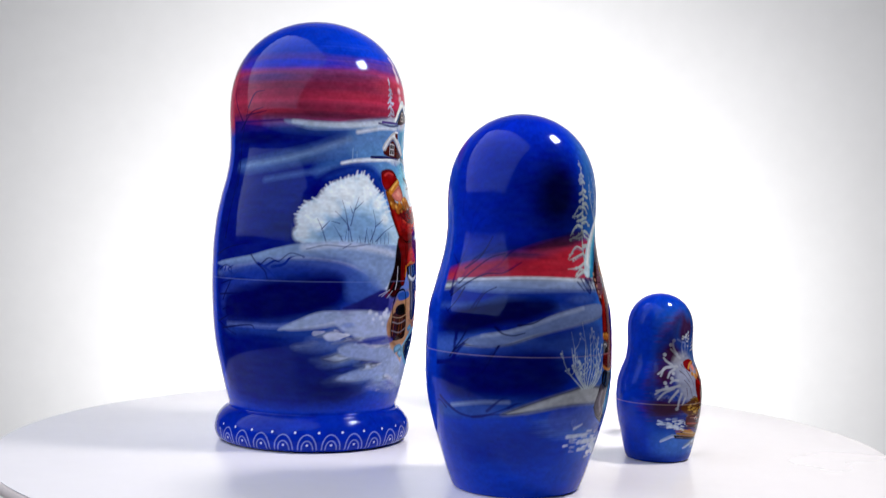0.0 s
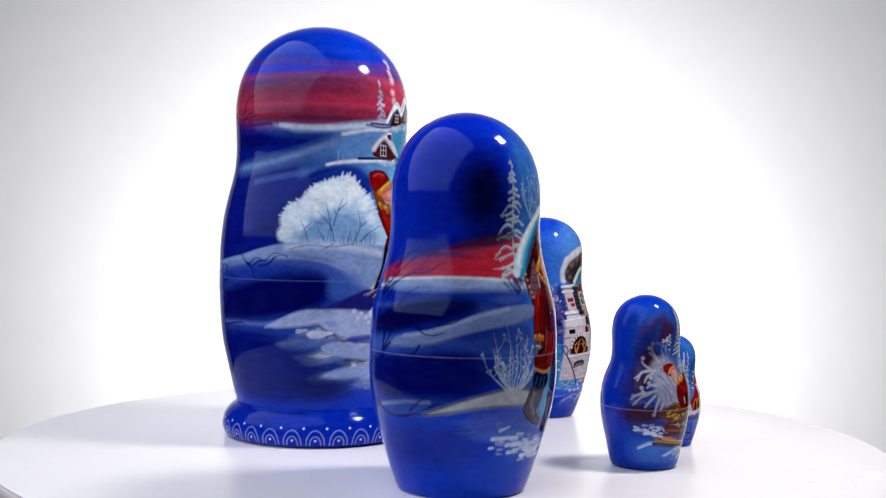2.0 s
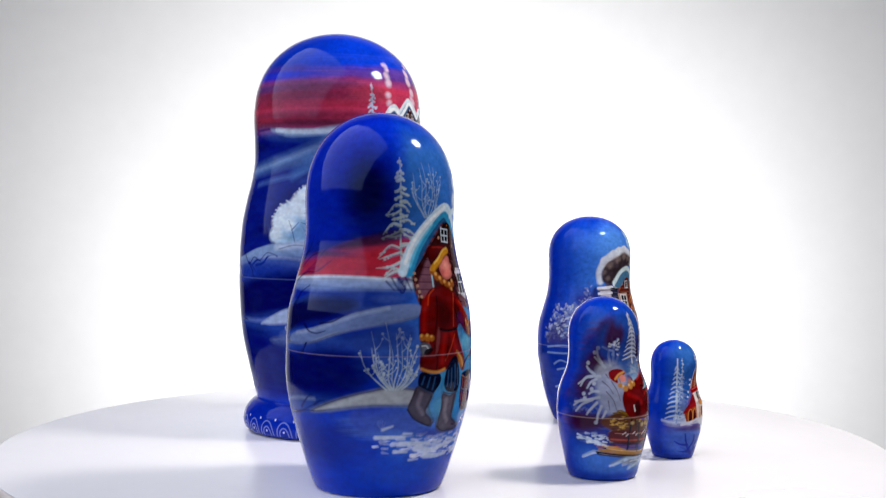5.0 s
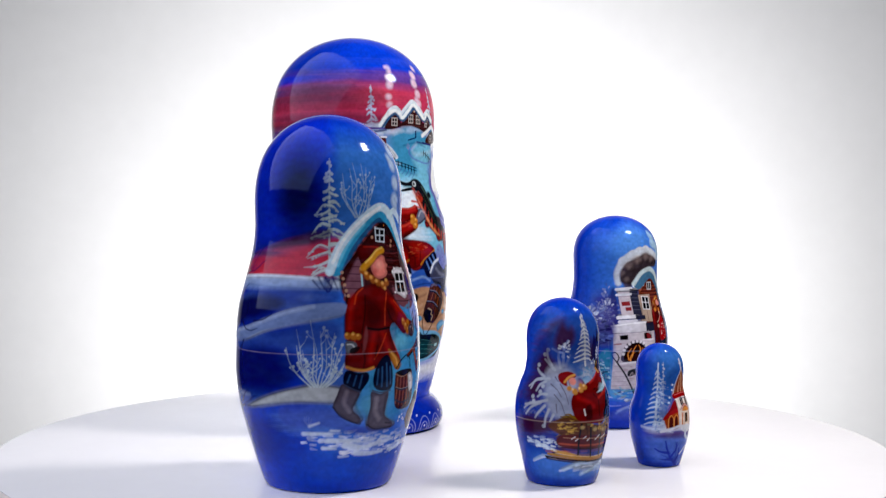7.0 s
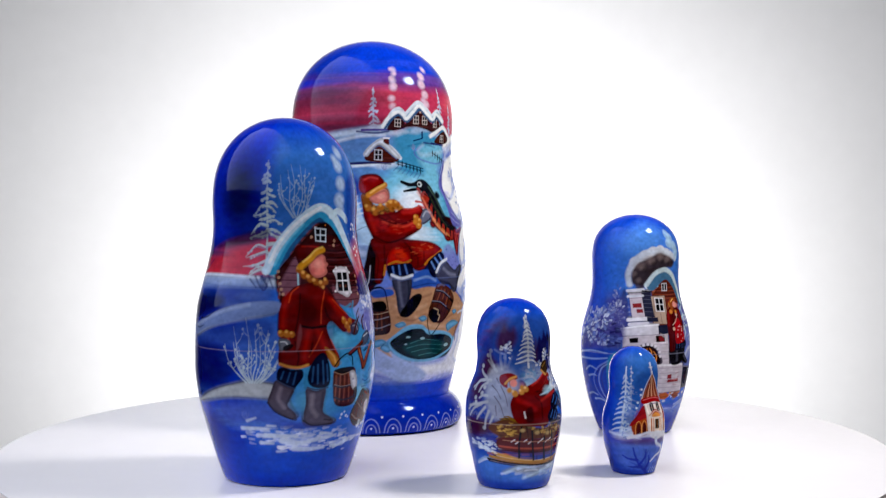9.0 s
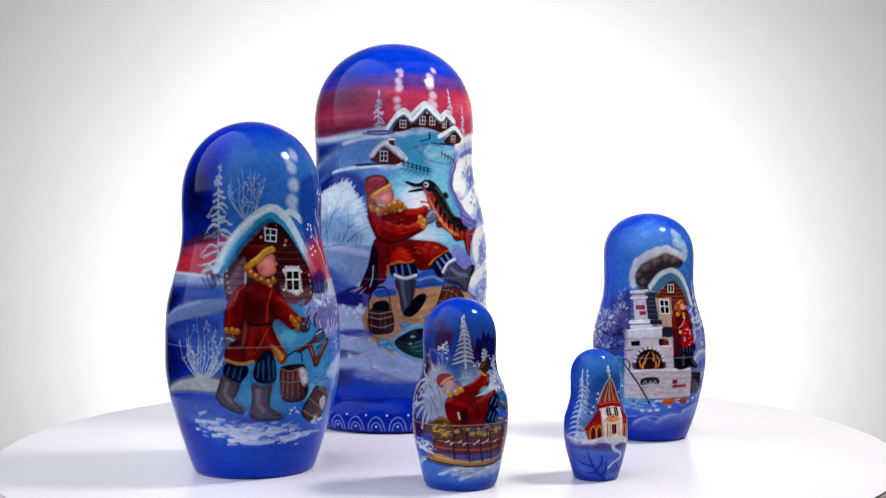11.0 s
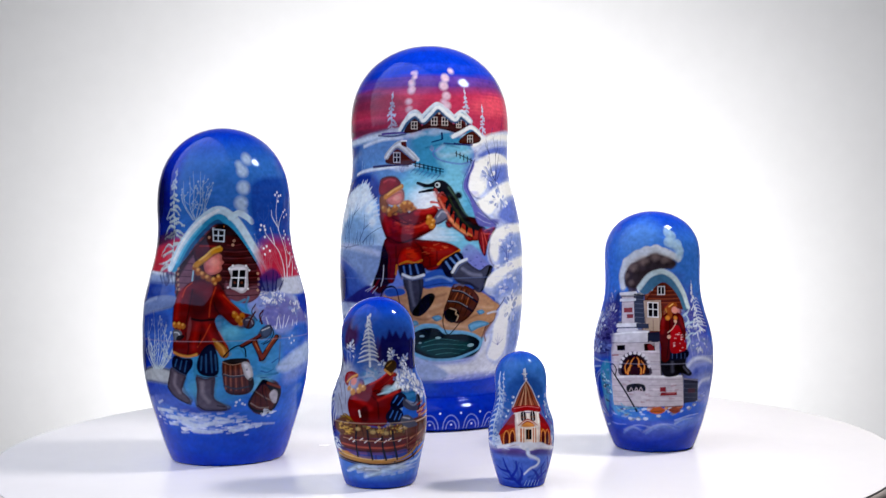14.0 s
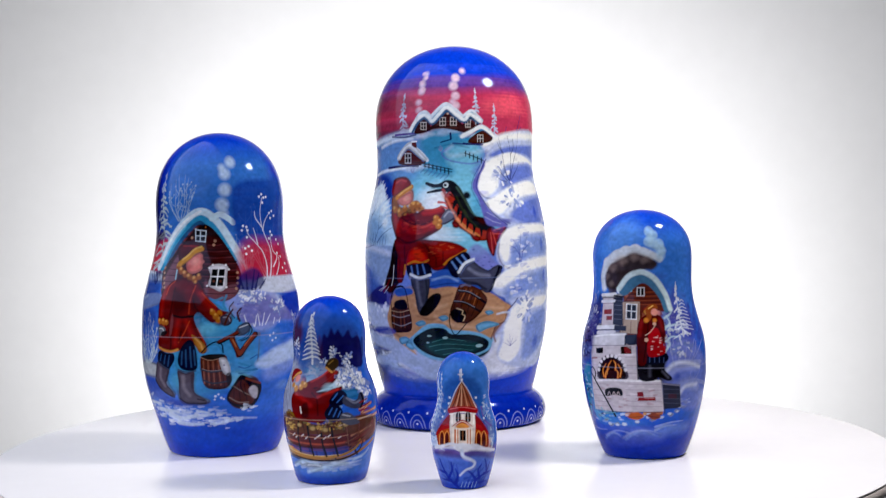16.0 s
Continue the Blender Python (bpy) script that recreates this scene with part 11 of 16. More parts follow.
    d.dab((212, 210, 214), -44.1, 76.9, 5.02, soft=0.36, alpha=0.9)
    d.dab((212, 210, 214), -30.5, 79.1, 6.39, soft=0.36, alpha=0.9)
    d.dab((212, 210, 214), -20.0, 80.9, 5.93, soft=0.36, alpha=0.9)
    d.dab((212, 210, 214), -9.6, 81.7, 5.47, soft=0.36, alpha=0.9)
    d.dab((212, 210, 214), -0.8, 80.8, 4.56, soft=0.36, alpha=0.9)
    d.dab((212, 210, 214), 5.4, 78.6, 3.65, soft=0.36, alpha=0.9)
    d.dab((84, 66, 70), -37.9, 67.2, 4.31, soft=0.55, alpha=0.85)
    d.dab((54, 40, 46), -35.4, 66.1, 2.05, soft=0.57, alpha=0.6)
    d.dab((84, 66, 70), -34.6, 74.3, 5.75, soft=0.55, alpha=0.85)
    d.dab((84, 66, 70), 6.6, 76.4, 3.35, soft=0.55, alpha=0.85)
    d.dab((54, 40, 46), 8.5, 75.3, 1.60, soft=0.57, alpha=0.6)
    d.dab((158, 192, 222), 7.0, 89.3, 4.11, soft=0.41, alpha=0.7)
    d.dab((158, 192, 222), 12.2, 88.0, 3.65, soft=0.41, alpha=0.7)
    d.dab((158, 192, 222), 6.0, 85.4, 4.11, soft=0.41, alpha=0.7)
    d.dab((158, 192, 222), 17.8, 84.4, 4.11, soft=0.41, alpha=0.7)
    d.dab((158, 192, 222), 21.4, 81.8, 3.19, soft=0.41, alpha=0.7)
    d.dab((158, 192, 222), 17.1, 79.2, 3.19, soft=0.41, alpha=0.7)
    d.fill((150, 78, 56), (-21.6, 50.1), (-24.5, 65.3), (-5.0, 69.6), (15.5, 64.1), (16.2, 50.1), curved=False, soft=0.46)
    d.stroke((96, 44, 40), 0.46, (-21.8, 65.0), (16.3, 64.7), alpha=0.6)
    d.stroke((96, 44, 40), 0.46, (-21.7, 63.1), (15.9, 62.8), alpha=0.6)
    d.stroke((96, 44, 40), 0.46, (-20.7, 57.2), (14.5, 57.0), alpha=0.6)
    d.stroke((224, 228, 236), 2.74, (-28.1, 66.6), (-19.2, 70.5), (-4.9, 73.1), (9.6, 70.5), (21.7, 65.1), (25.6, 59.9))
    d.stroke((120, 190, 220), 0.68, (-14.0, 67.9), (-14.6, 66.2))
    d.fill((214, 208, 220), (-45.9, 52.3), (-47.7, 64.2), (-36.0, 64.7), (-30.6, 52.6), curved=False, soft=0.27)
    d.fill((230, 226, 234), (-53.9, 65.0), (-24.5, 65.3), (-24.4, 63.5), (-53.4, 63.2), curved=False, soft=0.27)
    d.fill((60, 54, 76), (-32.9, 63.9), (-24.4, 63.9), (-23.1, 51.8), (-30.3, 51.7), curved=False, soft=0.34)
    d.fill((226, 222, 232), (-53.8, 53.5), (-21.1, 53.6), (-19.6, 51.4), (-52.0, 51.3), curved=False, soft=0.27)
    d.fill((190, 180, 200), (-50.0, 50.9), (-20.6, 51.0), (-20.4, 49.7), (-49.0, 49.7), curved=False, soft=0.27)
    d.fill((226, 222, 232), (-59.6, 48.9), (-19.3, 50.1), (-17.7, 46.7), (-56.9, 45.9), curved=False, soft=0.27)
    d.fill((206, 200, 214), (-55.0, 46.0), (-8.3, 46.4), (-6.7, 32.5), (-54.4, 30.4), curved=False, soft=0.27)
    d.fill((70, 40, 56), (-22.9, 45.4), (-8.3, 45.5), (-8.3, 42.1), (-22.8, 42.3), curved=False, soft=0.34)
    d.fill((216, 210, 222), (-54.4, 30.4), (14.6, 32.4), (16.7, 21.3), (-60.5, 19.2), curved=False, soft=0.27)
    d.fill((190, 182, 200), (-6.2, 46.4), (-5.7, 31.6), (-8.7, 31.6), curved=False, soft=0.27)
    d.fill((70, 66, 86), (14.7, 31.5), (33.1, 30.2), (37.1, 20.8), (16.8, 20.8), curved=False, soft=0.27)
    d.stroke((60, 48, 72), 0.46, (-51.8, 51.1), (-19.6, 51.4), alpha=0.8)
    d.stroke((60, 48, 72), 0.46, (-53.4, 63.0), (-24.4, 63.3), alpha=0.8)
    d.stroke((60, 48, 72), 0.46, (15.7, 31.9), (16.7, 21.3), alpha=0.8)
    d.fill((46, 34, 50), (-7.7, 31.6), (-7.3, 41.6), (-1.1, 48.1), (-1.6, 32.5), soft=0.46, alpha=0.8)
    d.fill((120, 22, 26), (-7.4, 50.2), (-6.4, 54.0), (0.5, 56.6), (10.9, 56.6), (18.7, 54.8), (19.6, 50.0), (17.3, 45.4), (13.2, 46.3), (9.7, 50.1), (4.3, 50.2), (1.6, 41.2), (-4.4, 40.8), (-5.2, 45.9), soft=0.32)
    d.fill((196, 40, 46), (5.4, 50.6), (15.1, 50.1), (19.2, 43.2), (16.9, 41.5), (3.6, 41.6), (1.8, 45.5), soft=0.32)
    d.fill((140, 40, 30), (-4.1, 59.8), (0.8, 61.8), (9.4, 61.7), (12.8, 60.0), (5.3, 58.7), (-0.6, 57.5), soft=0.27)
    d.stroke(FUR, 1.37, (0.6, 58.3), (6.7, 60.0), (13.0, 60.8))
    d.fill(PEACH, (6.3, 57.4), (9.1, 59.6), (16.4, 59.5), (18.3, 57.3), (13.0, 55.2), (7.2, 55.3), soft=0.34)
    d.stroke((176, 120, 60), 1.37, (1.8, 58.3), (2.7, 55.7))
    d.dab(FUR, 18.0, 48.4, 1.82, soft=0.46)
    d.fill(NAVY, (2.6, 41.2), (17.9, 41.1), (17.7, 38.0), (3.5, 38.2), soft=0.34)
    d.fill((60, 58, 78), (2.5, 38.2), (10.5, 38.1), (10.5, 32.4), (2.4, 32.5), soft=0.34)
    d.fill((76, 74, 94), (10.5, 38.1), (17.7, 38.0), (17.7, 34.1), (25.6, 32.2), (22.3, 31.4), (11.5, 32.4), soft=0.34)
    d.stroke(INK, 0.91, (-52.2, 31.4), (-42.2, 25.5), (-31.8, 17.7))
    d.stroke(INK, 0.78, (-52.2, 31.4), (-57.4, 33.4), (-55.8, 36.2), (-49.1, 36.9), (-47.8, 34.2), (-52.2, 31.4))
    d.stroke((176, 96, 56), 1.60, (-19.1, 18.5), (-8.7, 19.5))
    d.dab((216, 150, 96), -19.7, 18.5, 1.37)
    d.stroke((176, 96, 56), 1.60, (4.6, 18.5), (14.7, 19.3))
    d.stroke(BARK, 0.32, (5.8, 17.8), (14.8, 18.6))
    d.stroke((176, 96, 56), 1.60, (-1.0, 19.1), (9.0, 20.0))
    d.dab((216, 150, 96), -1.5, 19.1, 1.37)
    d.stroke(BARK, 0.32, (0.1, 18.5), (9.0, 19.3))
    d.stroke((120, 80, 90), 0.68, (-58.6, 18.9), (-18.8, 19.9), (15.7, 20.4), alpha=0.8)
    d.snow((214, 222, 240), -19.3, 17.6, 35.7, 2.1, 34, 1.14, 31, 0.85)
    d.snow((214, 222, 240), 35.3, 23.1, 12.4, 2.1, 16, 1.14, 33, 0.85)
    d.mist((70, 150, 205), -38.3, 18.4, 21.3, 2.7, 0.6, 3, 0.25)
    d.stroke((150, 170, 226), 1.03, (-50.0, 8.7), (-33.1, 11.7), (-14.8, 10.8), end=0.34, alpha=0.75)
    d.stroke((150, 170, 226), 1.03, (-21.9, 9.0), (-2.3, 12.3), (16.3, 10.8), end=0.34, alpha=0.75)
    d.stroke((150, 170, 226), 1.03, (9.6, 13.7), (24.8, 15.2), (41.2, 15.6), end=0.34, alpha=0.75)
    d.stroke((150, 170, 226), 1.03, (-21.1, 11.1), (-8.7, 10.0), end=0.34, alpha=0.75)
    d.stroke((150, 170, 226), 1.03, (-40.4, 14.7), (-26.5, 14.2), end=0.34, alpha=0.75)
    d.mist((70, 64, 150), 34.1, 55.8, 20.8, 11.6, 0.55, 31, 0.1)
    d.mist((100, 104, 180), 34.0, 41.5, 16.1, 5.6, 0.5, 32, 0.1)
    d.fir((204, 210, 226), 38.3, 49.5, 19.0, 8.4, 6, 9, 0.70)
    d.fill((180, 188, 220), (18.0, 35.2), (25.1, 37.9), (38.8, 39.3), (56.3, 38.2), (56.1, 35.1), (33.5, 35.5), (24.0, 33.5), soft=0.93, alpha=0.85)
    d.fill((170, 180, 218), (22.5, 27.7), (28.3, 30.7), (41.0, 32.5), (55.5, 31.5), (58.6, 27.2), (36.1, 28.2), soft=0.93, alpha=0.85)
    d.mist((70, 90, 180), 33.8, 33.7, 10.8, 0.9, 0.6, 4, 0.1)
    d.mist((60, 84, 180), 36.1, 25.4, 12.4, 1.4, 0.6, 4, 0.1)
    d.stroke((180, 186, 220), 0.46, (25.2, 38.8), (23.2, 43.3), (23.0, 47.2), end=0.19, alpha=0.75)
    d.stroke((180, 186, 220), 0.46, (30.9, 38.7), (30.9, 43.1), (31.3, 47.1), end=0.19, alpha=0.75)
    d.stroke((180, 186, 220), 0.46, (37.3, 38.5), (39.6, 42.9), (41.1, 46.8), end=0.19, alpha=0.75)
    d.stroke((180, 186, 220), 0.46, (44.6, 38.2), (51.4, 42.5), (54.6, 46.4), end=0.19, alpha=0.75)
    d.frost((190, 200, 224), 20.7, 50.5, 5.7, 10.7, 40, 1.39, 41, 0.3)
    d.stroke((150, 160, 210), 0.51, (-72.9, 50.4), (-79.8, 53.4), (-97.0, 55.8), end=0.19, alpha=0.75)
    d.stroke((150, 160, 210), 0.51, (-64.1, 53.4), (-68.7, 56.4), (-78.9, 59.0), end=0.19, alpha=0.75)
    d.stroke((80, 160, 204), 1.86, (-60.5, 35.4), (-64.0, 26.1), (-63.5, 20.1), (-55.2, 16.3), alpha=0.8, soft=0.7, end=2.32)
    d.stroke((24, 30, 84), 0.70, (-76.0, 20.4), (-62.0, 17.4), alpha=0.8)
    d.mist((70, 130, 200), -33.2, 15.3, 37.3, 1.9, 0.6, 8, 0.1)
    d.mist((96, 110, 190), -15.0, 12.4, 44.9, 2.3, 0.45, 9, 0.1)
    d.fill((110, 128, 200), (-61.4, 6.2), (-46.6, 9.7), (-33.7, 10.6), (-27.6, 8.9), (-15.1, 11.5), (-2.8, 12.2), (10.2, 10.5), (20.9, 11.2), (18.3, 7.9), (-9.1, 6.3), (-38.5, 5.2), soft=1.39, alpha=0.7)
    d.fill((104, 130, 204), (3.6, 11.0), (16.0, 13.2), (29.7, 14.7), (50.7, 14.3), (47.9, 10.7), (24.8, 9.7), soft=1.39, alpha=0.6)
    d.stroke((170, 182, 220), 0.70, (-50.6, 9.0), (-41.0, 10.6), (-32.5, 10.2), (-27.7, 8.4), end=0.23, alpha=0.8, soft=0.46)
    d.stroke((170, 182, 220), 0.70, (-26.1, 8.9), (-13.8, 11.5), (-2.8, 12.2), (8.9, 10.5), end=0.23, alpha=0.8, soft=0.46)
    d.stroke((170, 182, 220), 0.70, (9.7, 12.4), (19.8, 14.0), (33.2, 14.1), end=0.23, alpha=0.8, soft=0.46)
    d.fill((206, 214, 228), (-41.2, 15.9), (-42.0, 15.7), (-42.8, 15.4), (-45.2, 15.1), (-47.5, 15.2), (-46.6, 15.5), (-47.1, 16.0), (-46.2, 16.2), (-43.9, 16.3), (-43.0, 16.6), (-40.9, 16.4), soft=0.35, alpha=0.85)
    d.fill((206, 214, 228), (-35.7, 14.0), (-36.6, 13.5), (-37.9, 13.5), (-39.5, 13.2), (-40.9, 13.4), (-41.5, 13.6), (-42.0, 14.1), (-41.1, 14.6), (-39.6, 14.6), (-38.3, 14.4), (-35.5, 14.5), soft=0.35, alpha=0.85)
    d.fill((206, 214, 228), (-28.3, 14.5), (-28.4, 14.0), (-29.7, 14.0), (-31.7, 13.9), (-33.0, 13.9), (-34.3, 14.1), (-34.1, 14.6), (-32.7, 14.8), (-31.3, 15.1), (-29.4, 15.1), (-28.9, 14.7), soft=0.35, alpha=0.85)
    d.fill((206, 214, 228), (-20.8, 14.6), (-21.4, 14.4), (-22.0, 14.4), (-24.0, 13.9), (-25.1, 14.3), (-25.8, 14.3), (-25.0, 14.8), (-24.9, 15.2), (-23.7, 15.0), (-21.9, 14.8), (-20.7, 15.1), soft=0.35, alpha=0.85)
    d.fill((206, 214, 228), (-7.0, 15.7), (-7.0, 15.5), (-8.2, 15.2), (-9.3, 15.2), (-10.5, 15.4), (-11.1, 15.4), (-11.1, 15.9), (-10.5, 16.1), (-9.3, 16.1), (-7.6, 16.2), (-7.0, 15.9), soft=0.35, alpha=0.85)
    d.fill((206, 214, 228), (-50.2, 17.5), (-49.6, 17.0), (-52.2, 16.9), (-54.0, 16.6), (-55.5, 17.0), (-55.5, 17.0), (-57.0, 17.4), (-54.9, 17.7), (-52.2, 18.1), (-50.7, 17.9), (-49.0, 18.0), soft=0.35, alpha=0.85)
    d.fill((206, 214, 228), (27.9, 18.4), (27.4, 18.0), (26.7, 18.0), (25.5, 17.6), (23.3, 17.9), (23.1, 18.3), (21.6, 18.8), (23.6, 19.0), (24.2, 19.2), (26.3, 18.9), (27.7, 18.9), soft=0.35, alpha=0.85)
    d.fill((206, 214, 228), (34.9, 19.5), (33.5, 19.4), (32.7, 19.2), (31.3, 19.0), (29.7, 19.3), (28.9, 19.5), (28.7, 20.0), (30.0, 20.2), (30.7, 20.4), (33.1, 20.1), (34.6, 20.0), soft=0.35, alpha=0.85)
    d.fill((206, 214, 228), (44.9, 22.8), (44.0, 22.6), (43.5, 22.2), (40.7, 22.3), (39.7, 22.6), (38.6, 22.9), (37.5, 23.4), (38.2, 23.6), (39.8, 23.7), (42.5, 23.6), (43.6, 23.1), soft=0.35, alpha=0.85)
    d.fill((206, 214, 228), (42.5, 21.1), (41.7, 20.9), (40.9, 20.7), (38.4, 20.6), (37.4, 20.8), (35.4, 21.4), (34.6, 21.6), (36.0, 21.8), (38.5, 21.7), (39.3, 21.7), (43.0, 21.5), soft=0.35, alpha=0.85)
    d.fill((206, 214, 228), (9.6, 16.5), (9.0, 16.3), (7.2, 16.1), (6.0, 15.9), (4.8, 16.1), (3.6, 16.4), (3.5, 16.8), (4.7, 17.0), (5.8, 17.3), (7.6, 17.2), (9.5, 17.0), soft=0.35, alpha=0.85)
    d.stroke((44, 34, 56), 0.70, (-50.7, 17.9), (-19.9, 19.7), (14.4, 19.7), alpha=0.75, soft=0.28)
    d.stroke((44, 34, 56), 0.58, (-59.2, 44.1), (-62.2, 19.2), alpha=0.75, soft=0.28)
    d.stroke((44, 34, 56), 0.46, (-52.0, 63.0), (-47.6, 52.4), alpha=0.75, soft=0.28)
    d.stroke((44, 34, 56), 0.70, (-7.5, 55.8), (-9.9, 47.5), (-8.1, 38.8), alpha=0.75, soft=0.28)
    d.stroke((44, 34, 56), 0.58, (16.2, 30.5), (18.3, 19.1), alpha=0.75, soft=0.28)
    d.band((18, 40, 160), 0.5, 10.0, 0.7, 4.6)
    d.fill((25, 24, 86), (-68.1, 41.3), (-67.6, 49.9), (-62.5, 61.0), (-57.7, 65.6), (-52.5, 60.1), (-51.5, 49.5), (-58.6, 41.4), soft=0.77, edge=0, alpha=0.8)
    d.frost((199, 201, 224), -66.3, 57.5, 8.2, 6.1, 34, 1.02, 21)
    d.frost((193, 197, 224), -74.8, 52.3, 9.0, 5.6, 34, 1.02, 22)
    d.snow((13, 13, 66), -58.9, 50.0, 5.0, 8.7, 18, 1.02, 23)
    d.fill((109, 121, 194), (16.6, 38.1), (27.9, 46.8), (46.9, 46.3), (75.6, 36.0), (74.3, 22.1), (42.8, 20.0), (20.0, 26.8), soft=1.34, edge=0, alpha=0.7)
    d.stroke((208, 214, 233), 1.34, (18.9, 35.8), (26.5, 38.3), (39.9, 38.4), (57.9, 36.3), soft=0.67, alpha=0.8)
    d.stroke((202, 208, 231), 1.34, (32.4, 26.4), (39.2, 29.3), (54.1, 29.6), soft=0.67, alpha=0.8)
    d.mist((47, 66, 162), 29.1, 33.3, 4.1, 1.8, 0.6, 1, 0.15)
    d.frost((193, 199, 225), 36.1, 44.8, 11.5, 4.9, 30, 1.34, 3)
    d.stroke((179, 202, 218), 0.89, (18.2, 51.4), (25.0, 53.9), (22.3, 56.6), soft=0.27, alpha=0.85, end=0.45)
    d.stroke((179, 202, 218), 0.89, (20.0, 52.5), (28.7, 53.0), (32.2, 53.4), soft=0.27, alpha=0.85, end=0.45)
    d.stroke((179, 202, 218), 0.89, (18.9, 47.0), (24.6, 48.6), (31.6, 48.5), soft=0.27, alpha=0.85, end=0.45)
    d.stroke((179, 202, 218), 0.89, (16.9, 42.6), (22.3, 45.6), (21.5, 47.4), soft=0.27, alpha=0.85, end=0.45)
    d.stroke((179, 202, 218), 0.89, (20.4, 55.8), (27.3, 57.4), (29.7, 58.7), soft=0.27, alpha=0.85, end=0.45)
    d.stroke((199, 206, 225), 0.54, (42.7, 61.9), (45.6, 62.5), (48.8, 61.8), soft=0.13, alpha=0.8, end=0.27)
    d.stroke((199, 206, 225), 0.54, (41.0, 60.6), (45.3, 61.2), (49.9, 60.4), soft=0.13, alpha=0.8, end=0.27)
    d.stroke((199, 206, 225), 0.54, (39.1, 59.3), (44.7, 59.8), (50.9, 59.0), soft=0.13, alpha=0.8, end=0.27)
    d.stroke((199, 206, 225), 0.54, (37.4, 57.9), (44.1, 58.5), (51.7, 57.6), soft=0.13, alpha=0.8, end=0.27)
    d.stroke((199, 206, 225), 0.54, (35.9, 56.6), (43.4, 57.1), (52.6, 56.3), soft=0.13, alpha=0.8, end=0.27)
    d.stroke((199, 206, 225), 0.54, (34.3, 55.3), (42.8, 55.8), (53.1, 54.9), soft=0.13, alpha=0.8, end=0.27)
    d.stroke((199, 206, 225), 0.54, (32.7, 54.0), (42.0, 54.5), (53.6, 53.5), soft=0.13, alpha=0.8, end=0.27)
    d.stroke((199, 206, 225), 0.54, (31.2, 52.7), (41.3, 53.2), (54.1, 52.1), soft=0.13, alpha=0.8, end=0.27)
    d.stroke((199, 206, 225), 0.54, (29.8, 51.4), (40.6, 51.8), (54.6, 50.8), soft=0.13, alpha=0.8, end=0.27)
    d.fill((38, 41, 116), (-81.7, 53.7), (-72.7, 59.9), (-58.3, 61.5), (-49.5, 53.0), (-52.9, 48.5), (-75.3, 44.7), soft=0.89, edge=0, alpha=0.55)
    d.frost((208, 210, 229), -64.9, 53.2, 11.3, 8.0, 60, 0.98, 4)
    d.snow((22, 21, 86), -62.5, 52.8, 9.0, 7.1, 24, 0.67, 5)
    d.fill((70, 133, 192), (-77.3, 43.2), (-61.0, 45.1), (-55.6, 37.6), (-58.3, 23.7), (-49.7, 18.9), (-61.0, 17.0), (-71.6, 21.6), (-73.1, 31.4), soft=0.67, edge=0, alpha=0.75)
    d.stroke((193, 222, 233), 0.45, (-62.2, 43.3), (-60.4, 35.1), (-58.7, 26.0), soft=0.13, alpha=0.6, end=0.22)
    d.stroke((195, 201, 214), 2.90, (-50.9, 67.5), (-52.5, 72.0), (-45.4, 77.1), (-31.9, 80.7), (-14.6, 82.0), (1.1, 81.5), (17.6, 78.7), soft=0.54, end=2.68)
    d.fill((57, 46, 53), (-46.7, 67.5), (-48.2, 72.5), (-39.2, 76.6), (-25.1, 78.9), (-12.0, 80.9), (3.6, 79.5), (14.6, 77.4), (11.7, 75.1), (-3.1, 74.3), (-14.9, 73.0), (-22.8, 70.3), (-29.6, 67.1), soft=0.54, edge=0)
    d.dab((113, 94, 94), -39.3, 75.3, 4.01, alpha=0.55, soft=1.34, tall=0.7)
    d.dab((113, 94, 94), -26.5, 78.0, 4.91, alpha=0.55, soft=1.34, tall=0.7)
    d.dab((113, 94, 94), -10.7, 80.0, 4.46, alpha=0.55, soft=1.34, tall=0.7)
    d.dab((113, 94, 94), 3.6, 78.6, 3.12, alpha=0.55, soft=1.34, tall=0.7)
    d.stroke((22, 15, 22), 2.01, (-39.7, 67.5), (-28.1, 72.1), (-16.1, 74.8), (-1.8, 76.1), (11.8, 76.9), soft=1.34, alpha=0.4)
    d.dab((135, 116, 114), -45.8, 71.8, 2.68, alpha=0.4, soft=0.67, tall=1)
    d.dab((19, 13, 19), -41.9, 70.0, 1.87, alpha=0.4, soft=0.67, tall=1)
    d.dab((135, 116, 114), -34.9, 75.0, 3.12, alpha=0.4, soft=0.67, tall=1)
    d.dab((19, 13, 19), -31.5, 73.2, 2.19, alpha=0.4, soft=0.67, tall=1)
    d.dab((135, 116, 114), -22.5, 77.8, 3.34, alpha=0.4, soft=0.67, tall=1)
    d.dab((19, 13, 19), -19.3, 75.9, 2.34, alpha=0.4, soft=0.67, tall=1)
    d.dab((135, 116, 114), -10.8, 79.1, 3.12, alpha=0.4, soft=0.67, tall=1)
    d.dab((19, 13, 19), -7.6, 77.3, 2.19, alpha=0.4, soft=0.67, tall=1)
    d.dab((135, 116, 114), -0.4, 78.1, 2.45, alpha=0.4, soft=0.67, tall=1)
    d.dab((19, 13, 19), 2.8, 76.3, 1.72, alpha=0.4, soft=0.67, tall=1)
    d.dab((135, 116, 114), -39.7, 69.1, 2.23, alpha=0.4, soft=0.67, tall=1)
    d.dab((19, 13, 19), -36.0, 67.3, 1.56, alpha=0.4, soft=0.67, tall=1)
    d.stroke((22, 15, 22), 1.11, (-44.2, 70.7), (-36.6, 72.5), (-30.7, 75.3), soft=0.67, alpha=0.5)
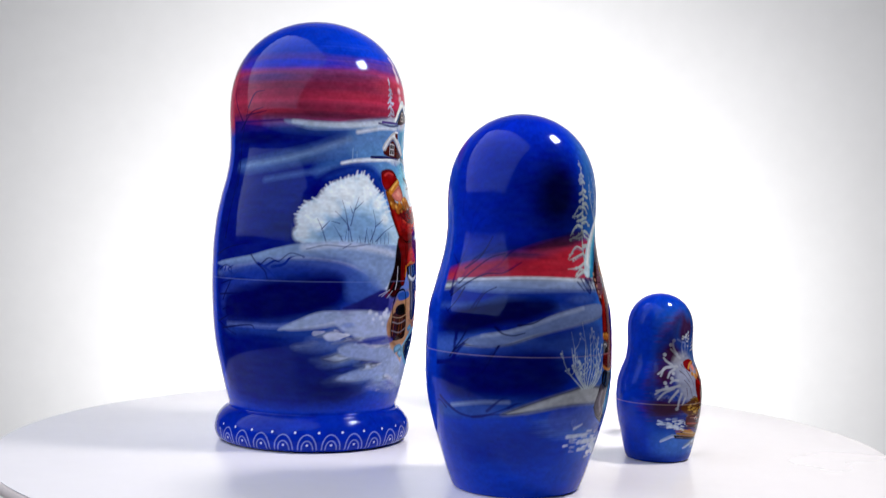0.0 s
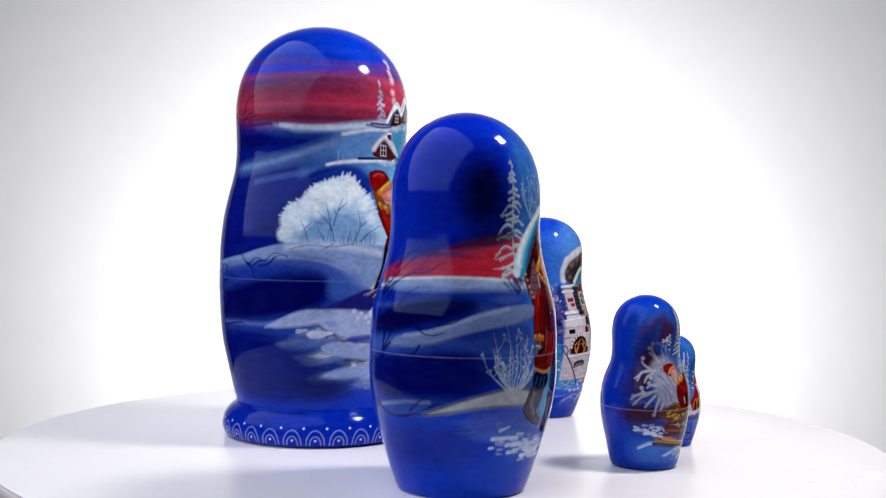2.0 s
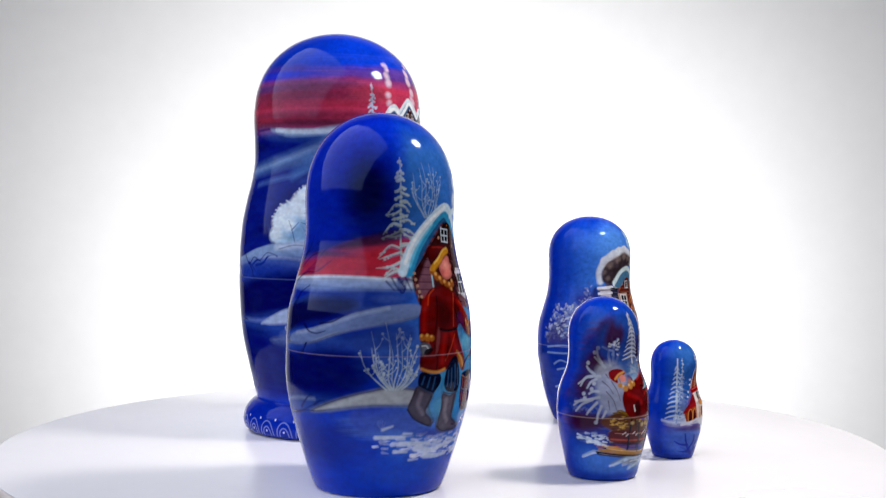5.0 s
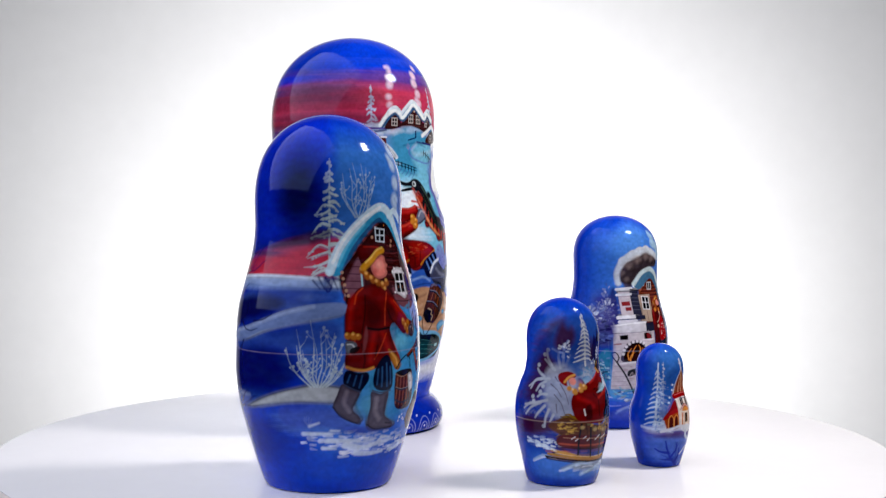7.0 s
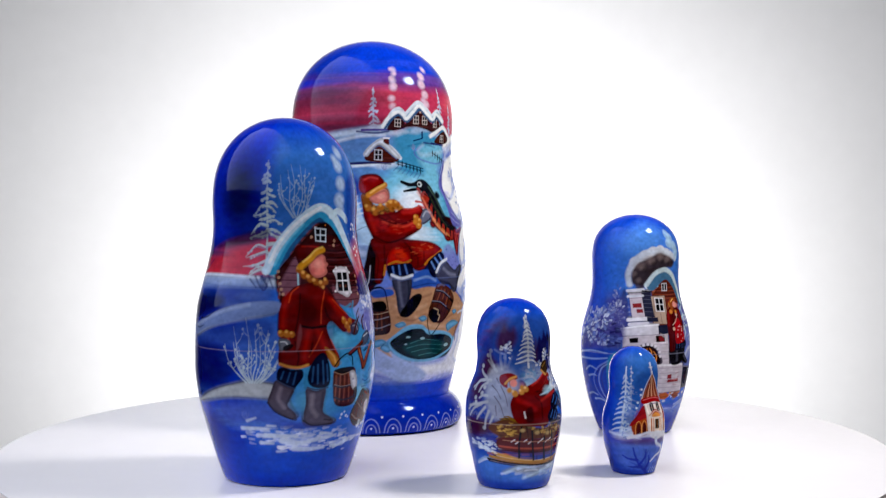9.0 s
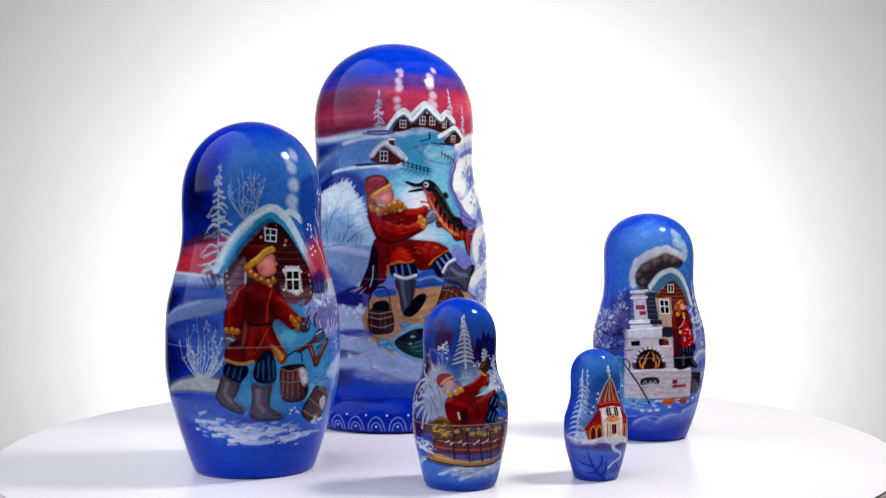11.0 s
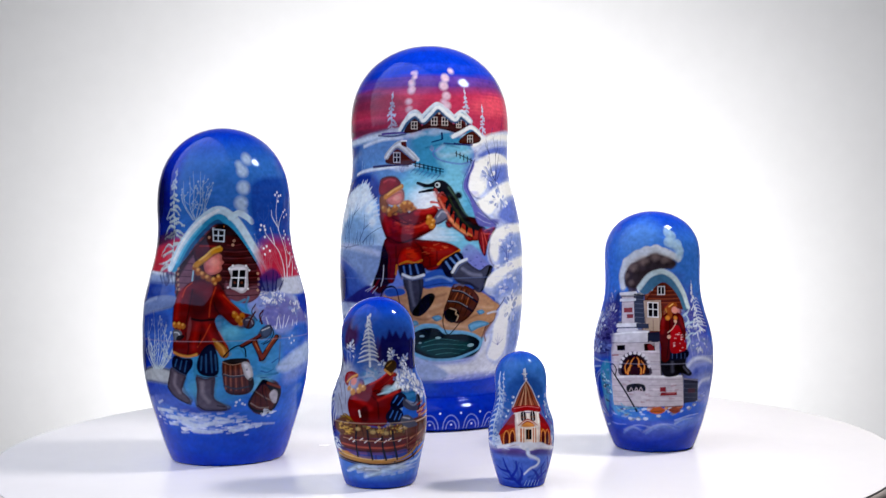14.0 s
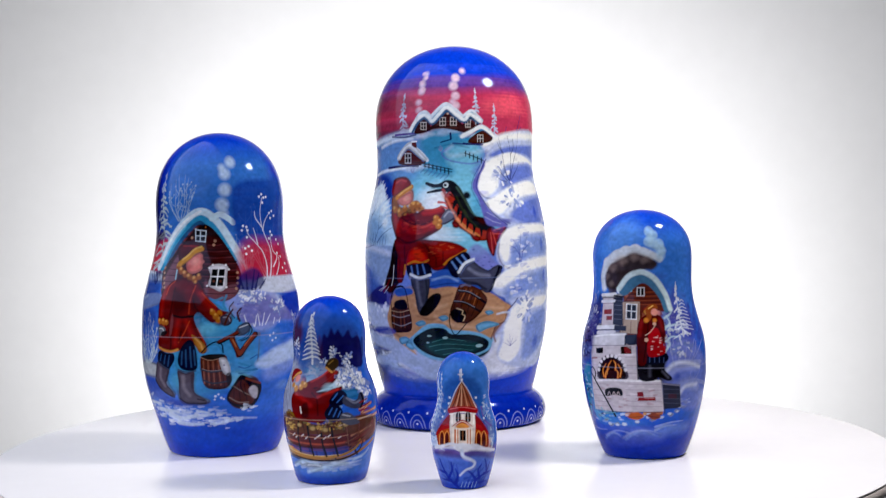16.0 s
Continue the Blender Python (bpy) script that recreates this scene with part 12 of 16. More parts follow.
    d.stroke((22, 15, 22), 0.89, (-21.2, 76.2), (-14.7, 78.0), soft=0.67, alpha=0.45)
    d.dab((161, 192, 217), 11.3, 84.6, 4.01, alpha=0.7, soft=0.67, tall=1)
    d.dab((161, 192, 217), 18.1, 82.7, 4.01, alpha=0.7, soft=0.67, tall=1)
    d.dab((161, 192, 217), 19.1, 80.0, 3.57, alpha=0.7, soft=0.67, tall=1)
    d.dab((161, 192, 217), 7.6, 86.4, 2.68, alpha=0.7, soft=0.67, tall=1)
    d.fill((86, 31, 22), (-21.5, 62.7), (-12.5, 66.7), (-1.9, 69.4), (10.1, 67.5), (20.7, 62.4), (21.8, 58.4), (11.0, 59.0), (-1.7, 59.3), (-4.2, 49.4), (-23.6, 49.4), (-25.1, 60.4), soft=0.20, edge=0)
    d.stroke((34, 9, 8), 0.29, (-15.1, 66.7), (-0.8, 66.4), (12.8, 66.6), soft=0.13, alpha=0.7)
    d.stroke((157, 71, 42), 0.27, (-12.5, 66.0), (-0.9, 65.8), (11.3, 65.9), soft=0.13, alpha=0.6)
    d.stroke((34, 9, 8), 0.29, (-18.2, 65.1), (-0.9, 64.9), (15.5, 65.0), soft=0.13, alpha=0.7)
    d.stroke((157, 71, 42), 0.27, (-15.7, 64.5), (-1.0, 64.2), (14.0, 64.3), soft=0.13, alpha=0.6)
    d.stroke((34, 9, 8), 0.29, (-21.4, 63.6), (-1.1, 63.3), (18.3, 63.4), soft=0.13, alpha=0.7)
    d.stroke((157, 71, 42), 0.27, (-18.8, 62.9), (-1.2, 62.6), (16.6, 62.7), soft=0.13, alpha=0.6)
    d.stroke((34, 9, 8), 0.29, (-24.5, 62.0), (-1.3, 61.7), (20.9, 61.8), soft=0.13, alpha=0.7)
    d.stroke((157, 71, 42), 0.27, (-21.8, 61.3), (-1.4, 61.1), (19.2, 61.1), soft=0.13, alpha=0.6)
    d.fill((63, 107, 142), (-29.6, 66.2), (-20.2, 70.3), (-11.0, 72.5), (-1.8, 73.4), (7.5, 72.0), (17.4, 68.8), (25.8, 63.7), (28.1, 58.8), (21.5, 58.0), (17.7, 62.5), (8.7, 67.0), (-1.9, 69.4), (-12.4, 67.1), (-21.5, 64.5), soft=0.22, edge=0)
    d.stroke((197, 214, 220), 2.01, (-29.6, 67.1), (-18.8, 71.7), (-8.4, 73.4), (0.8, 73.4), (13.1, 70.6), (24.4, 64.6), (28.4, 59.2), soft=0.36)
    d.fill((10, 13, 19), (-7.3, 67.4), (-0.7, 67.3), (-1.0, 64.6), (-7.4, 64.7), soft=0.16, edge=0, curved=False)
    d.stroke((202, 202, 210), 0.36, (-7.9, 67.6), (-0.1, 67.6), soft=0.13)
    d.stroke((202, 202, 210), 0.36, (-0.1, 67.6), (-0.3, 64.4), soft=0.13)
    d.stroke((202, 202, 210), 0.36, (-8.1, 64.4), (-0.3, 64.4), soft=0.13)
    d.stroke((202, 202, 210), 0.36, (-7.9, 67.6), (-8.1, 64.4), soft=0.13)
    d.stroke((202, 202, 210), 0.36, (-4.0, 67.6), (-4.2, 64.4), soft=0.13)
    d.fill((164, 141, 126), (-25.3, 62.0), (-5.0, 62.2), (-5.3, 49.9), (-23.7, 50.3), soft=0.16, edge=0, curved=False)
    d.stroke((103, 74, 66), 0.31, (-21.4, 61.5), (-21.5, 50.7), soft=0.13, alpha=0.7)
    d.stroke((103, 74, 66), 0.31, (-6.3, 61.5), (-7.3, 50.8), soft=0.13, alpha=0.7)
    d.stroke((103, 74, 66), 0.31, (-13.9, 54.7), (-13.8, 50.3), soft=0.13, alpha=0.7)
    d.fill((7, 9, 18), (-18.9, 61.1), (-8.9, 60.9), (-8.6, 55.6), (-18.5, 55.8), soft=0.16, edge=0, curved=False)
    d.stroke((208, 208, 216), 0.38, (-13.9, 61.1), (-13.9, 55.6), soft=0.13)
    d.stroke((208, 208, 216), 0.38, (-19.3, 58.7), (-8.4, 58.4), soft=0.13)
    d.stroke((208, 208, 216), 0.38, (-19.5, 61.3), (-8.3, 61.1), soft=0.13)
    d.stroke((208, 208, 216), 0.38, (-19.1, 55.6), (-8.7, 55.4), soft=0.13)
    d.stroke((208, 208, 216), 0.38, (-19.5, 61.3), (-19.1, 55.6), soft=0.13)
    d.stroke((208, 208, 216), 0.38, (-8.3, 61.1), (-8.7, 55.4), soft=0.13)
    d.fill((33, 34, 55), (-36.3, 63.9), (-24.8, 63.8), (-21.7, 52.9), (-33.6, 53.3), soft=0.16, edge=0, curved=False)
    d.stroke((87, 89, 114), 0.22, (-34.8, 62.6), (-24.7, 62.4), soft=0.13, alpha=0.7)
    d.stroke((87, 89, 114), 0.22, (-34.4, 60.8), (-24.5, 60.6), soft=0.13, alpha=0.7)
    d.stroke((87, 89, 114), 0.22, (-34.0, 59.0), (-24.3, 58.9), soft=0.13, alpha=0.7)
    d.stroke((87, 89, 114), 0.22, (-33.5, 57.3), (-24.1, 57.1), soft=0.13, alpha=0.7)
    d.stroke((87, 89, 114), 0.22, (-33.0, 55.5), (-23.8, 55.3), soft=0.13, alpha=0.7)
    d.fill((191, 178, 189), (-51.8, 63.4), (-36.3, 63.5), (-32.9, 52.8), (-47.1, 52.6), soft=0.16, edge=0, curved=False)
    d.fill((124, 33, 39), (-47.4, 58.9), (-36.7, 59.2), (-36.1, 57.2), (-46.6, 57.1), soft=0.16, edge=0, curved=False)
    d.fill((124, 33, 39), (-42.7, 56.5), (-35.3, 56.6), (-34.8, 55.0), (-42.0, 54.9), soft=0.16, edge=0, curved=False)
    d.stroke((216, 216, 225), 1.20, (-53.8, 64.5), (-43.9, 64.8), (-33.7, 65.1), soft=0.13)
    d.stroke((208, 208, 220), 1.11, (-53.0, 62.0), (-34.7, 62.4), soft=0.13)
    d.stroke((64, 61, 84), 0.22, (-53.5, 63.3), (-34.2, 63.7), soft=0.13, alpha=0.8)
    d.stroke((64, 61, 84), 0.22, (-52.6, 61.1), (-34.6, 61.5), soft=0.13, alpha=0.7)
    d.stroke((19, 19, 33), 0.67, (-35.0, 64.4), (-24.1, 64.0), soft=0.13)
    d.stroke((216, 214, 224), 1.56, (-51.8, 51.9), (-30.9, 52.4), soft=0.13)
    d.stroke((202, 199, 212), 1.56, (-49.9, 49.9), (-30.5, 50.4), soft=0.13)
    d.stroke((66, 61, 84), 0.22, (-51.3, 51.0), (-30.7, 51.3), soft=0.13, alpha=0.8)
    d.fill((31, 33, 55), (-31.1, 53.1), (-18.4, 52.9), (-18.2, 51.0), (-30.6, 51.1), soft=0.16, edge=0, curved=False)
    d.stroke((176, 174, 190), 0.67, (-29.8, 50.0), (-18.2, 49.9), soft=0.13)
    d.fill((21, 24, 46), (-19.2, 49.4), (-3.1, 49.9), (-2.5, 45.0), (-19.1, 45.5), soft=0.16, edge=0, curved=False)
    d.fill((199, 195, 206), (-59.0, 48.4), (-19.2, 49.9), (-19.1, 45.7), (-56.9, 44.8), soft=0.16, edge=0, curved=False)
    d.stroke((227, 225, 233), 0.67, (-58.9, 48.1), (-37.3, 49.3), (-19.2, 49.7), soft=0.13)
    d.stroke((74, 68, 92), 0.27, (-56.9, 44.8), (-19.1, 45.5), soft=0.13, alpha=0.8)
    d.fill((192, 182, 192), (-56.8, 44.6), (-8.7, 45.7), (-7.6, 32.1), (13.2, 32.1), (17.2, 19.9), (-59.1, 19.4), (-56.6, 33.0), soft=0.22, edge=0, curved=False)
    d.stroke((138, 123, 140), 0.25, (-54.0, 40.4), (-34.0, 40.6), soft=0.13, alpha=0.6)
    d.stroke((138, 123, 140), 0.25, (-18.0, 41.0), (-7.9, 41.1), soft=0.13, alpha=0.6)
    d.stroke((138, 123, 140), 0.25, (-54.1, 37.2), (-34.1, 37.5), soft=0.13, alpha=0.6)
    d.stroke((138, 123, 140), 0.25, (-18.1, 37.9), (-7.9, 38.0), soft=0.13, alpha=0.6)
    d.stroke((138, 123, 140), 0.25, (-54.3, 34.0), (-34.2, 34.3), soft=0.13, alpha=0.6)
    d.stroke((138, 123, 140), 0.25, (-18.2, 34.8), (-8.0, 34.8), soft=0.13, alpha=0.6)
    d.stroke((138, 123, 140), 0.25, (-55.3, 29.8), (-34.6, 30.2), soft=0.13, alpha=0.6)
    d.stroke((138, 123, 140), 0.25, (-18.4, 30.7), (13.3, 30.6), soft=0.13, alpha=0.6)
    d.stroke((138, 123, 140), 0.25, (-56.4, 27.4), (-35.1, 27.9), soft=0.13, alpha=0.6)
    d.stroke((138, 123, 140), 0.25, (-18.5, 28.4), (13.6, 28.3), soft=0.13, alpha=0.6)
    d.stroke((138, 123, 140), 0.25, (-57.5, 25.1), (-35.6, 25.6), soft=0.13, alpha=0.6)
    d.stroke((138, 123, 140), 0.25, (-18.7, 26.2), (14.0, 26.0), soft=0.13, alpha=0.6)
    d.stroke((138, 123, 140), 0.25, (-58.8, 22.7), (-36.1, 23.3), soft=0.13, alpha=0.6)
    d.stroke((138, 123, 140), 0.25, (-18.9, 23.9), (14.5, 23.7), soft=0.13, alpha=0.6)
    d.stroke((138, 123, 140), 0.25, (-60.0, 20.8), (-36.6, 21.4), soft=0.13, alpha=0.6)
    d.stroke((138, 123, 140), 0.25, (-19.1, 22.0), (14.9, 21.8), soft=0.13, alpha=0.6)
    d.snow((151, 104, 112), -18.7, 26.6, 31.0, 5.4, 14, 1.34, 6, 0.6)
    d.snow((222, 214, 220), -18.7, 26.6, 31.0, 5.4, 14, 1.56, 7, 0.6)
    d.fill((9, 6, 11), (-50.1, 43.9), (-41.1, 44.3), (-41.0, 42.1), (-49.2, 41.9), soft=0.16, edge=0, curved=False)
    d.fill((27, 6, 9), (-22.7, 45.0), (-12.8, 45.3), (-12.4, 42.2), (-22.2, 42.1), soft=0.16, edge=0, curved=False)
    d.fill((127, 30, 38), (-19.1, 44.6), (-16.0, 44.8), (-12.9, 42.8), (-18.0, 42.4), soft=0.16, edge=0, alpha=0.8)
    d.stroke((216, 208, 216), 0.67, (-24.3, 41.9), (-11.9, 42.0), soft=0.13, alpha=0.9)
    d.stroke((127, 38, 41), 0.67, (-55.5, 39.8), (-48.5, 40.1), soft=0.13, alpha=0.7)
    d.stroke((168, 153, 159), 0.89, (-17.0, 45.7), (-12.9, 44.6), (-8.7, 45.5), soft=0.13, alpha=0.6)
    d.fill((63, 55, 70), (-46.4, 32.0), (-46.6, 36.9), (-42.2, 40.2), (-32.9, 41.8), (-23.2, 40.6), (-18.1, 37.0), (-17.3, 32.5), soft=0.20, edge=0)
    d.dab((216, 210, 218), -46.0, 35.6, 1.45, alpha=0.95, soft=0.13, tall=1)
    d.dab((216, 210, 218), -45.2, 37.3, 1.45, alpha=0.95, soft=0.13, tall=1)
    d.dab((216, 210, 218), -43.0, 38.9, 1.45, alpha=0.95, soft=0.13, tall=1)
    d.dab((216, 210, 218), -39.6, 40.2, 1.45, alpha=0.95, soft=0.13, tall=1)
    d.dab((216, 210, 218), -35.5, 41.0, 1.45, alpha=0.95, soft=0.13, tall=1)
    d.dab((216, 210, 218), -31.2, 41.3, 1.45, alpha=0.95, soft=0.13, tall=1)
    d.dab((216, 210, 218), -27.1, 41.1, 1.45, alpha=0.95, soft=0.13, tall=1)
    d.dab((216, 210, 218), -23.4, 40.4, 1.45, alpha=0.95, soft=0.13, tall=1)
    d.dab((216, 210, 218), -20.5, 39.3, 1.45, alpha=0.95, soft=0.13, tall=1)
    d.dab((216, 210, 218), -18.7, 37.8, 1.45, alpha=0.95, soft=0.13, tall=1)
    d.dab((216, 210, 218), -18.2, 36.1, 1.45, alpha=0.95, soft=0.13, tall=1)
    d.fill((22, 3, 3), (-43.8, 32.3), (-43.5, 36.6), (-39.2, 39.4), (-32.3, 40.7), (-24.8, 39.6), (-20.2, 36.6), (-19.3, 32.8), soft=0.18, edge=0)
    d.stroke((204, 89, 20), 0.76, (-40.0, 33.1), (-41.1, 35.7), (-37.5, 38.1), soft=0.27, end=0.22)
    d.stroke((248, 189, 89), 0.31, (-40.0, 33.1), (-41.1, 35.7), (-37.5, 38.1), soft=0.13, alpha=0.8, end=0.09)
    d.stroke((204, 89, 20), 0.76, (-36.5, 34.0), (-35.2, 37.2), (-31.8, 39.5), soft=0.27, end=0.22)
    d.stroke((248, 189, 89), 0.31, (-36.5, 34.0), (-35.2, 37.2), (-31.8, 39.5), soft=0.13, alpha=0.8, end=0.09)
    d.stroke((204, 89, 20), 0.76, (-23.4, 33.4), (-22.3, 36.1), (-25.4, 38.3), soft=0.27, end=0.22)
    d.stroke((248, 189, 89), 0.31, (-23.4, 33.4), (-22.3, 36.1), (-25.4, 38.3), soft=0.13, alpha=0.8, end=0.09)
    d.stroke((204, 89, 20), 0.76, (-27.6, 36.0), (-27.5, 38.3), (-29.6, 39.6), soft=0.27, end=0.22)
    d.stroke((248, 189, 89), 0.31, (-27.6, 36.0), (-27.5, 38.3), (-29.6, 39.6), soft=0.13, alpha=0.8, end=0.09)
    d.stroke((204, 89, 20), 0.76, (-38.3, 32.6), (-37.6, 34.9), (-34.1, 36.3), soft=0.27, end=0.22)
    d.stroke((248, 189, 89), 0.31, (-38.3, 32.6), (-37.6, 34.9), (-34.1, 36.3), soft=0.13, alpha=0.8, end=0.09)
    d.stroke((204, 89, 20), 0.76, (-25.6, 32.9), (-25.5, 35.2), (-28.6, 36.4), soft=0.27, end=0.22)
    d.stroke((248, 189, 89), 0.31, (-25.6, 32.9), (-25.5, 35.2), (-28.6, 36.4), soft=0.13, alpha=0.8, end=0.09)
    d.fill((38, 6, 4), (-36.0, 32.5), (-35.9, 34.7), (-31.9, 35.9), (-28.1, 34.9), (-27.7, 32.6), soft=0.27, edge=0)
    d.stroke((225, 222, 227), 0.89, (-53.4, 31.0), (-28.8, 31.9), (12.0, 31.9), soft=0.13, alpha=0.9)
    d.fill((10, 7, 13), (-39.8, 28.0), (-30.3, 29.0), (-22.8, 28.4), (-22.5, 25.9), (-29.7, 26.2), (-40.0, 25.3), soft=0.18, edge=0)
    d.stroke((173, 156, 164), 0.36, (-37.9, 25.8), (-35.8, 27.2), (-34.4, 25.9), soft=0.13, alpha=0.9)
    d.stroke((173, 156, 164), 0.36, (-32.6, 25.9), (-30.6, 27.3), (-29.2, 26.0), soft=0.13, alpha=0.9)
    d.stroke((173, 156, 164), 0.36, (-28.0, 26.0), (-26.2, 27.4), (-24.7, 26.1), soft=0.13, alpha=0.9)
    d.fill((127, 18, 25), (-8.1, 27.6), (-2.8, 27.8), (-2.2, 25.7), (-8.1, 25.8), soft=0.16, edge=0, curved=False)
    d.fill((127, 18, 25), (-7.0, 25.5), (8.3, 25.6), (9.1, 24.2), (-8.1, 24.1), soft=0.16, edge=0, curved=False)
    d.stroke((213, 147, 147), 0.22, (-1.6, 25.3), (7.2, 25.2), soft=0.13, alpha=0.8)
    d.fill((30, 30, 50), (14.9, 31.0), (31.9, 30.1), (35.6, 21.2), (17.6, 20.8), soft=0.16, edge=0, curved=False)
    d.stroke((119, 117, 141), 0.67, (15.0, 30.8), (31.9, 29.8), soft=0.13)
    d.stroke((70, 70, 94), 0.25, (15.9, 28.7), (31.7, 28.2), soft=0.13, alpha=0.8)
    d.stroke((70, 70, 94), 0.25, (16.2, 26.8), (32.4, 26.4), soft=0.13, alpha=0.8)
    d.stroke((70, 70, 94), 0.25, (16.7, 25.0), (33.2, 24.5), soft=0.13, alpha=0.8)
    d.stroke((70, 70, 94), 0.25, (17.0, 23.2), (34.0, 22.6), soft=0.13, alpha=0.8)
    d.fill((63, 15, 27), (20.6, 26.7), (29.4, 26.5), (30.2, 24.6), (21.1, 24.9), soft=0.16, edge=0, alpha=0.8, curved=False)
    d.fill((11, 8, 15), (-6.9, 39.3), (2.4, 40.1), (16.7, 40.4), (16.6, 36.3), (23.8, 33.0), (20.2, 31.8), (10.8, 33.3), (6.5, 32.0), (-5.0, 32.4), soft=0.22, edge=0)
    d.stroke((70, 70, 86), 1.11, (3.4, 38.3), (3.3, 33.9), soft=0.45, alpha=0.7)
    d.stroke((86, 86, 105), 0.89, (14.8, 35.5), (20.1, 33.1), soft=0.36, alpha=0.6)
    d.fill((7, 10, 31), (0.4, 42.4), (18.0, 42.6), (19.0, 39.4), (1.3, 38.3), soft=0.22, edge=0)
    d.stroke((67, 87, 136), 0.36, (3.5, 41.0), (3.4, 39.2), soft=0.13, alpha=0.7)
    d.stroke((67, 87, 136), 0.36, (7.8, 41.0), (7.7, 39.2), soft=0.13, alpha=0.7)
    d.stroke((67, 87, 136), 0.36, (12.1, 40.9), (12.1, 39.1), soft=0.13, alpha=0.7)
    d.stroke((67, 87, 136), 0.36, (16.1, 40.8), (16.0, 39.0), soft=0.13, alpha=0.7)
    d.fill((70, 6, 10), (-7.1, 53.4), (-2.1, 56.4), (5.5, 57.7), (15.4, 56.7), (19.5, 54.0), (17.8, 47.4), (13.9, 45.7), (2.8, 45.9), (0.3, 38.8), (-6.4, 38.4), (-7.7, 45.9), soft=0.20, edge=0)
    d.stroke((133, 22, 24), 1.34, (-3.5, 54.7), (-5.3, 49.4), soft=0.54, alpha=0.7)
    d.stroke((127, 19, 22), 1.11, (14.9, 55.4), (16.9, 51.4), soft=0.45, alpha=0.6)
    d.stroke((25, 1, 5), 0.45, (3.7, 55.5), (0.9, 47.2), (-1.8, 39.3), soft=0.13, alpha=0.8)
    d.fill((156, 8, 19), (4.3, 51.1), (12.2, 51.9), (15.3, 47.0), (18.1, 43.0), (11.1, 41.4), (2.5, 41.5), (1.8, 45.9), soft=0.20, edge=0)
    d.snow((237, 208, 212), 10.0, 46.2, 6.3, 4.2, 18, 0.49, 8)
    d.stroke((206, 176, 161), 0.36, (0.1, 49.4), (4.8, 50.7), (10.2, 53.3), soft=0.13, alpha=0.7)
    d.dab((202, 156, 136), 0.9, 47.7, 1.56, alpha=1, soft=0.13, tall=1)
    d.dab((202, 156, 136), 9.2, 53.7, 1.34, alpha=1, soft=0.13, tall=1)
    d.fill((138, 63, 25), (1.6, 56.9), (0.8, 59.1), (5.0, 61.0), (11.7, 61.2), (13.9, 59.6), (8.2, 58.6), (6.1, 55.5), (1.0, 54.2), soft=0.22, edge=0)
    d.stroke((240, 185, 94), 0.45, (4.0, 59.5), (8.8, 60.6), soft=0.13, alpha=0.8)
    d.dab((197, 117, 44), 1.2, 55.1, 1.78, alpha=1, soft=0.31, tall=1)
    d.dab((197, 117, 44), 9.7, 55.0, 1.56, alpha=1, soft=0.31, tall=1)
    d.dab((213, 136, 123), 10.0, 58.1, 2.68, alpha=1, soft=0.22, tall=1)
    d.stroke((8, 7, 18), 0.76, (-52.5, 31.7), (-44.0, 26.5), (-36.7, 21.2), (-32.1, 17.6), soft=0.13)
    d.stroke((8, 7, 18), 0.54, (-56.5, 33.9), (-58.7, 35.6), (-54.2, 36.2), (-50.7, 34.1), (-52.5, 31.7), soft=0.13)
    d.stroke((8, 7, 18), 0.54, (-56.5, 33.9), (-52.5, 31.7), soft=0.13)
    d.stroke((104, 176, 203), 0.67, (-56.2, 18.6), (-48.0, 16.6), (-38.4, 16.0), soft=0.13, alpha=0.7, end=0.31)
    d.stroke((104, 176, 203), 0.67, (-49.0, 20.3), (-44.1, 18.6), (-31.1, 19.0), soft=0.13, alpha=0.7, end=0.31)
    d.fill((173, 78, 15), (-18.4, 17.4), (-13.7, 19.3), (-5.8, 19.3), (-2.3, 17.9), (-9.2, 16.5), soft=0.22, edge=0)
    d.fill((138, 55, 18), (1.1, 18.3), (8.1, 19.2), (14.7, 17.7), (7.4, 16.6), soft=0.22, edge=0)
    d.stroke((46, 15, 7), 0.27, (-17.3, 17.4), (-4.6, 17.9), soft=0.13, alpha=0.8)
    d.stroke((46, 15, 7), 0.27, (2.4, 17.9), (13.5, 17.5), soft=0.13, alpha=0.8)
    d.dab((199, 208, 227), -40.5, 14.3, 1.78, alpha=0.85, soft=0.31, tall=0.65)
    d.dab((199, 208, 227), -31.2, 14.1, 1.56, alpha=0.85, soft=0.31, tall=0.65)
    d.dab((199, 208, 227), -23.0, 14.5, 2.01, alpha=0.85, soft=0.31, tall=0.65)
    d.dab((199, 208, 227), -9.2, 15.8, 1.56, alpha=0.85, soft=0.31, tall=0.65)
    d.dab((199, 208, 227), 16.0, 17.6, 1.34, alpha=0.85, soft=0.31, tall=0.65)
    d.dab((199, 208, 227), 23.6, 18.8, 1.56, alpha=0.85, soft=0.31, tall=0.65)
    d.dab((199, 208, 227), 32.3, 19.5, 1.11, alpha=0.85, soft=0.31, tall=0.65)
    d.dab((199, 208, 227), -45.8, 18.1, 1.11, alpha=0.85, soft=0.31, tall=0.65)
    d.dab((199, 208, 227), -27.9, 17.2, 1.11, alpha=0.85, soft=0.31, tall=0.65)
    d.stroke((112, 143, 202), 0.67, (-52.5, 7.9), (-39.6, 10.3), (-26.0, 9.7), soft=0.45, alpha=0.6, end=0.27)
    d.stroke((112, 143, 202), 0.67, (-23.6, 8.3), (-7.9, 11.3), (16.2, 9.6), soft=0.45, alpha=0.6, end=0.27)
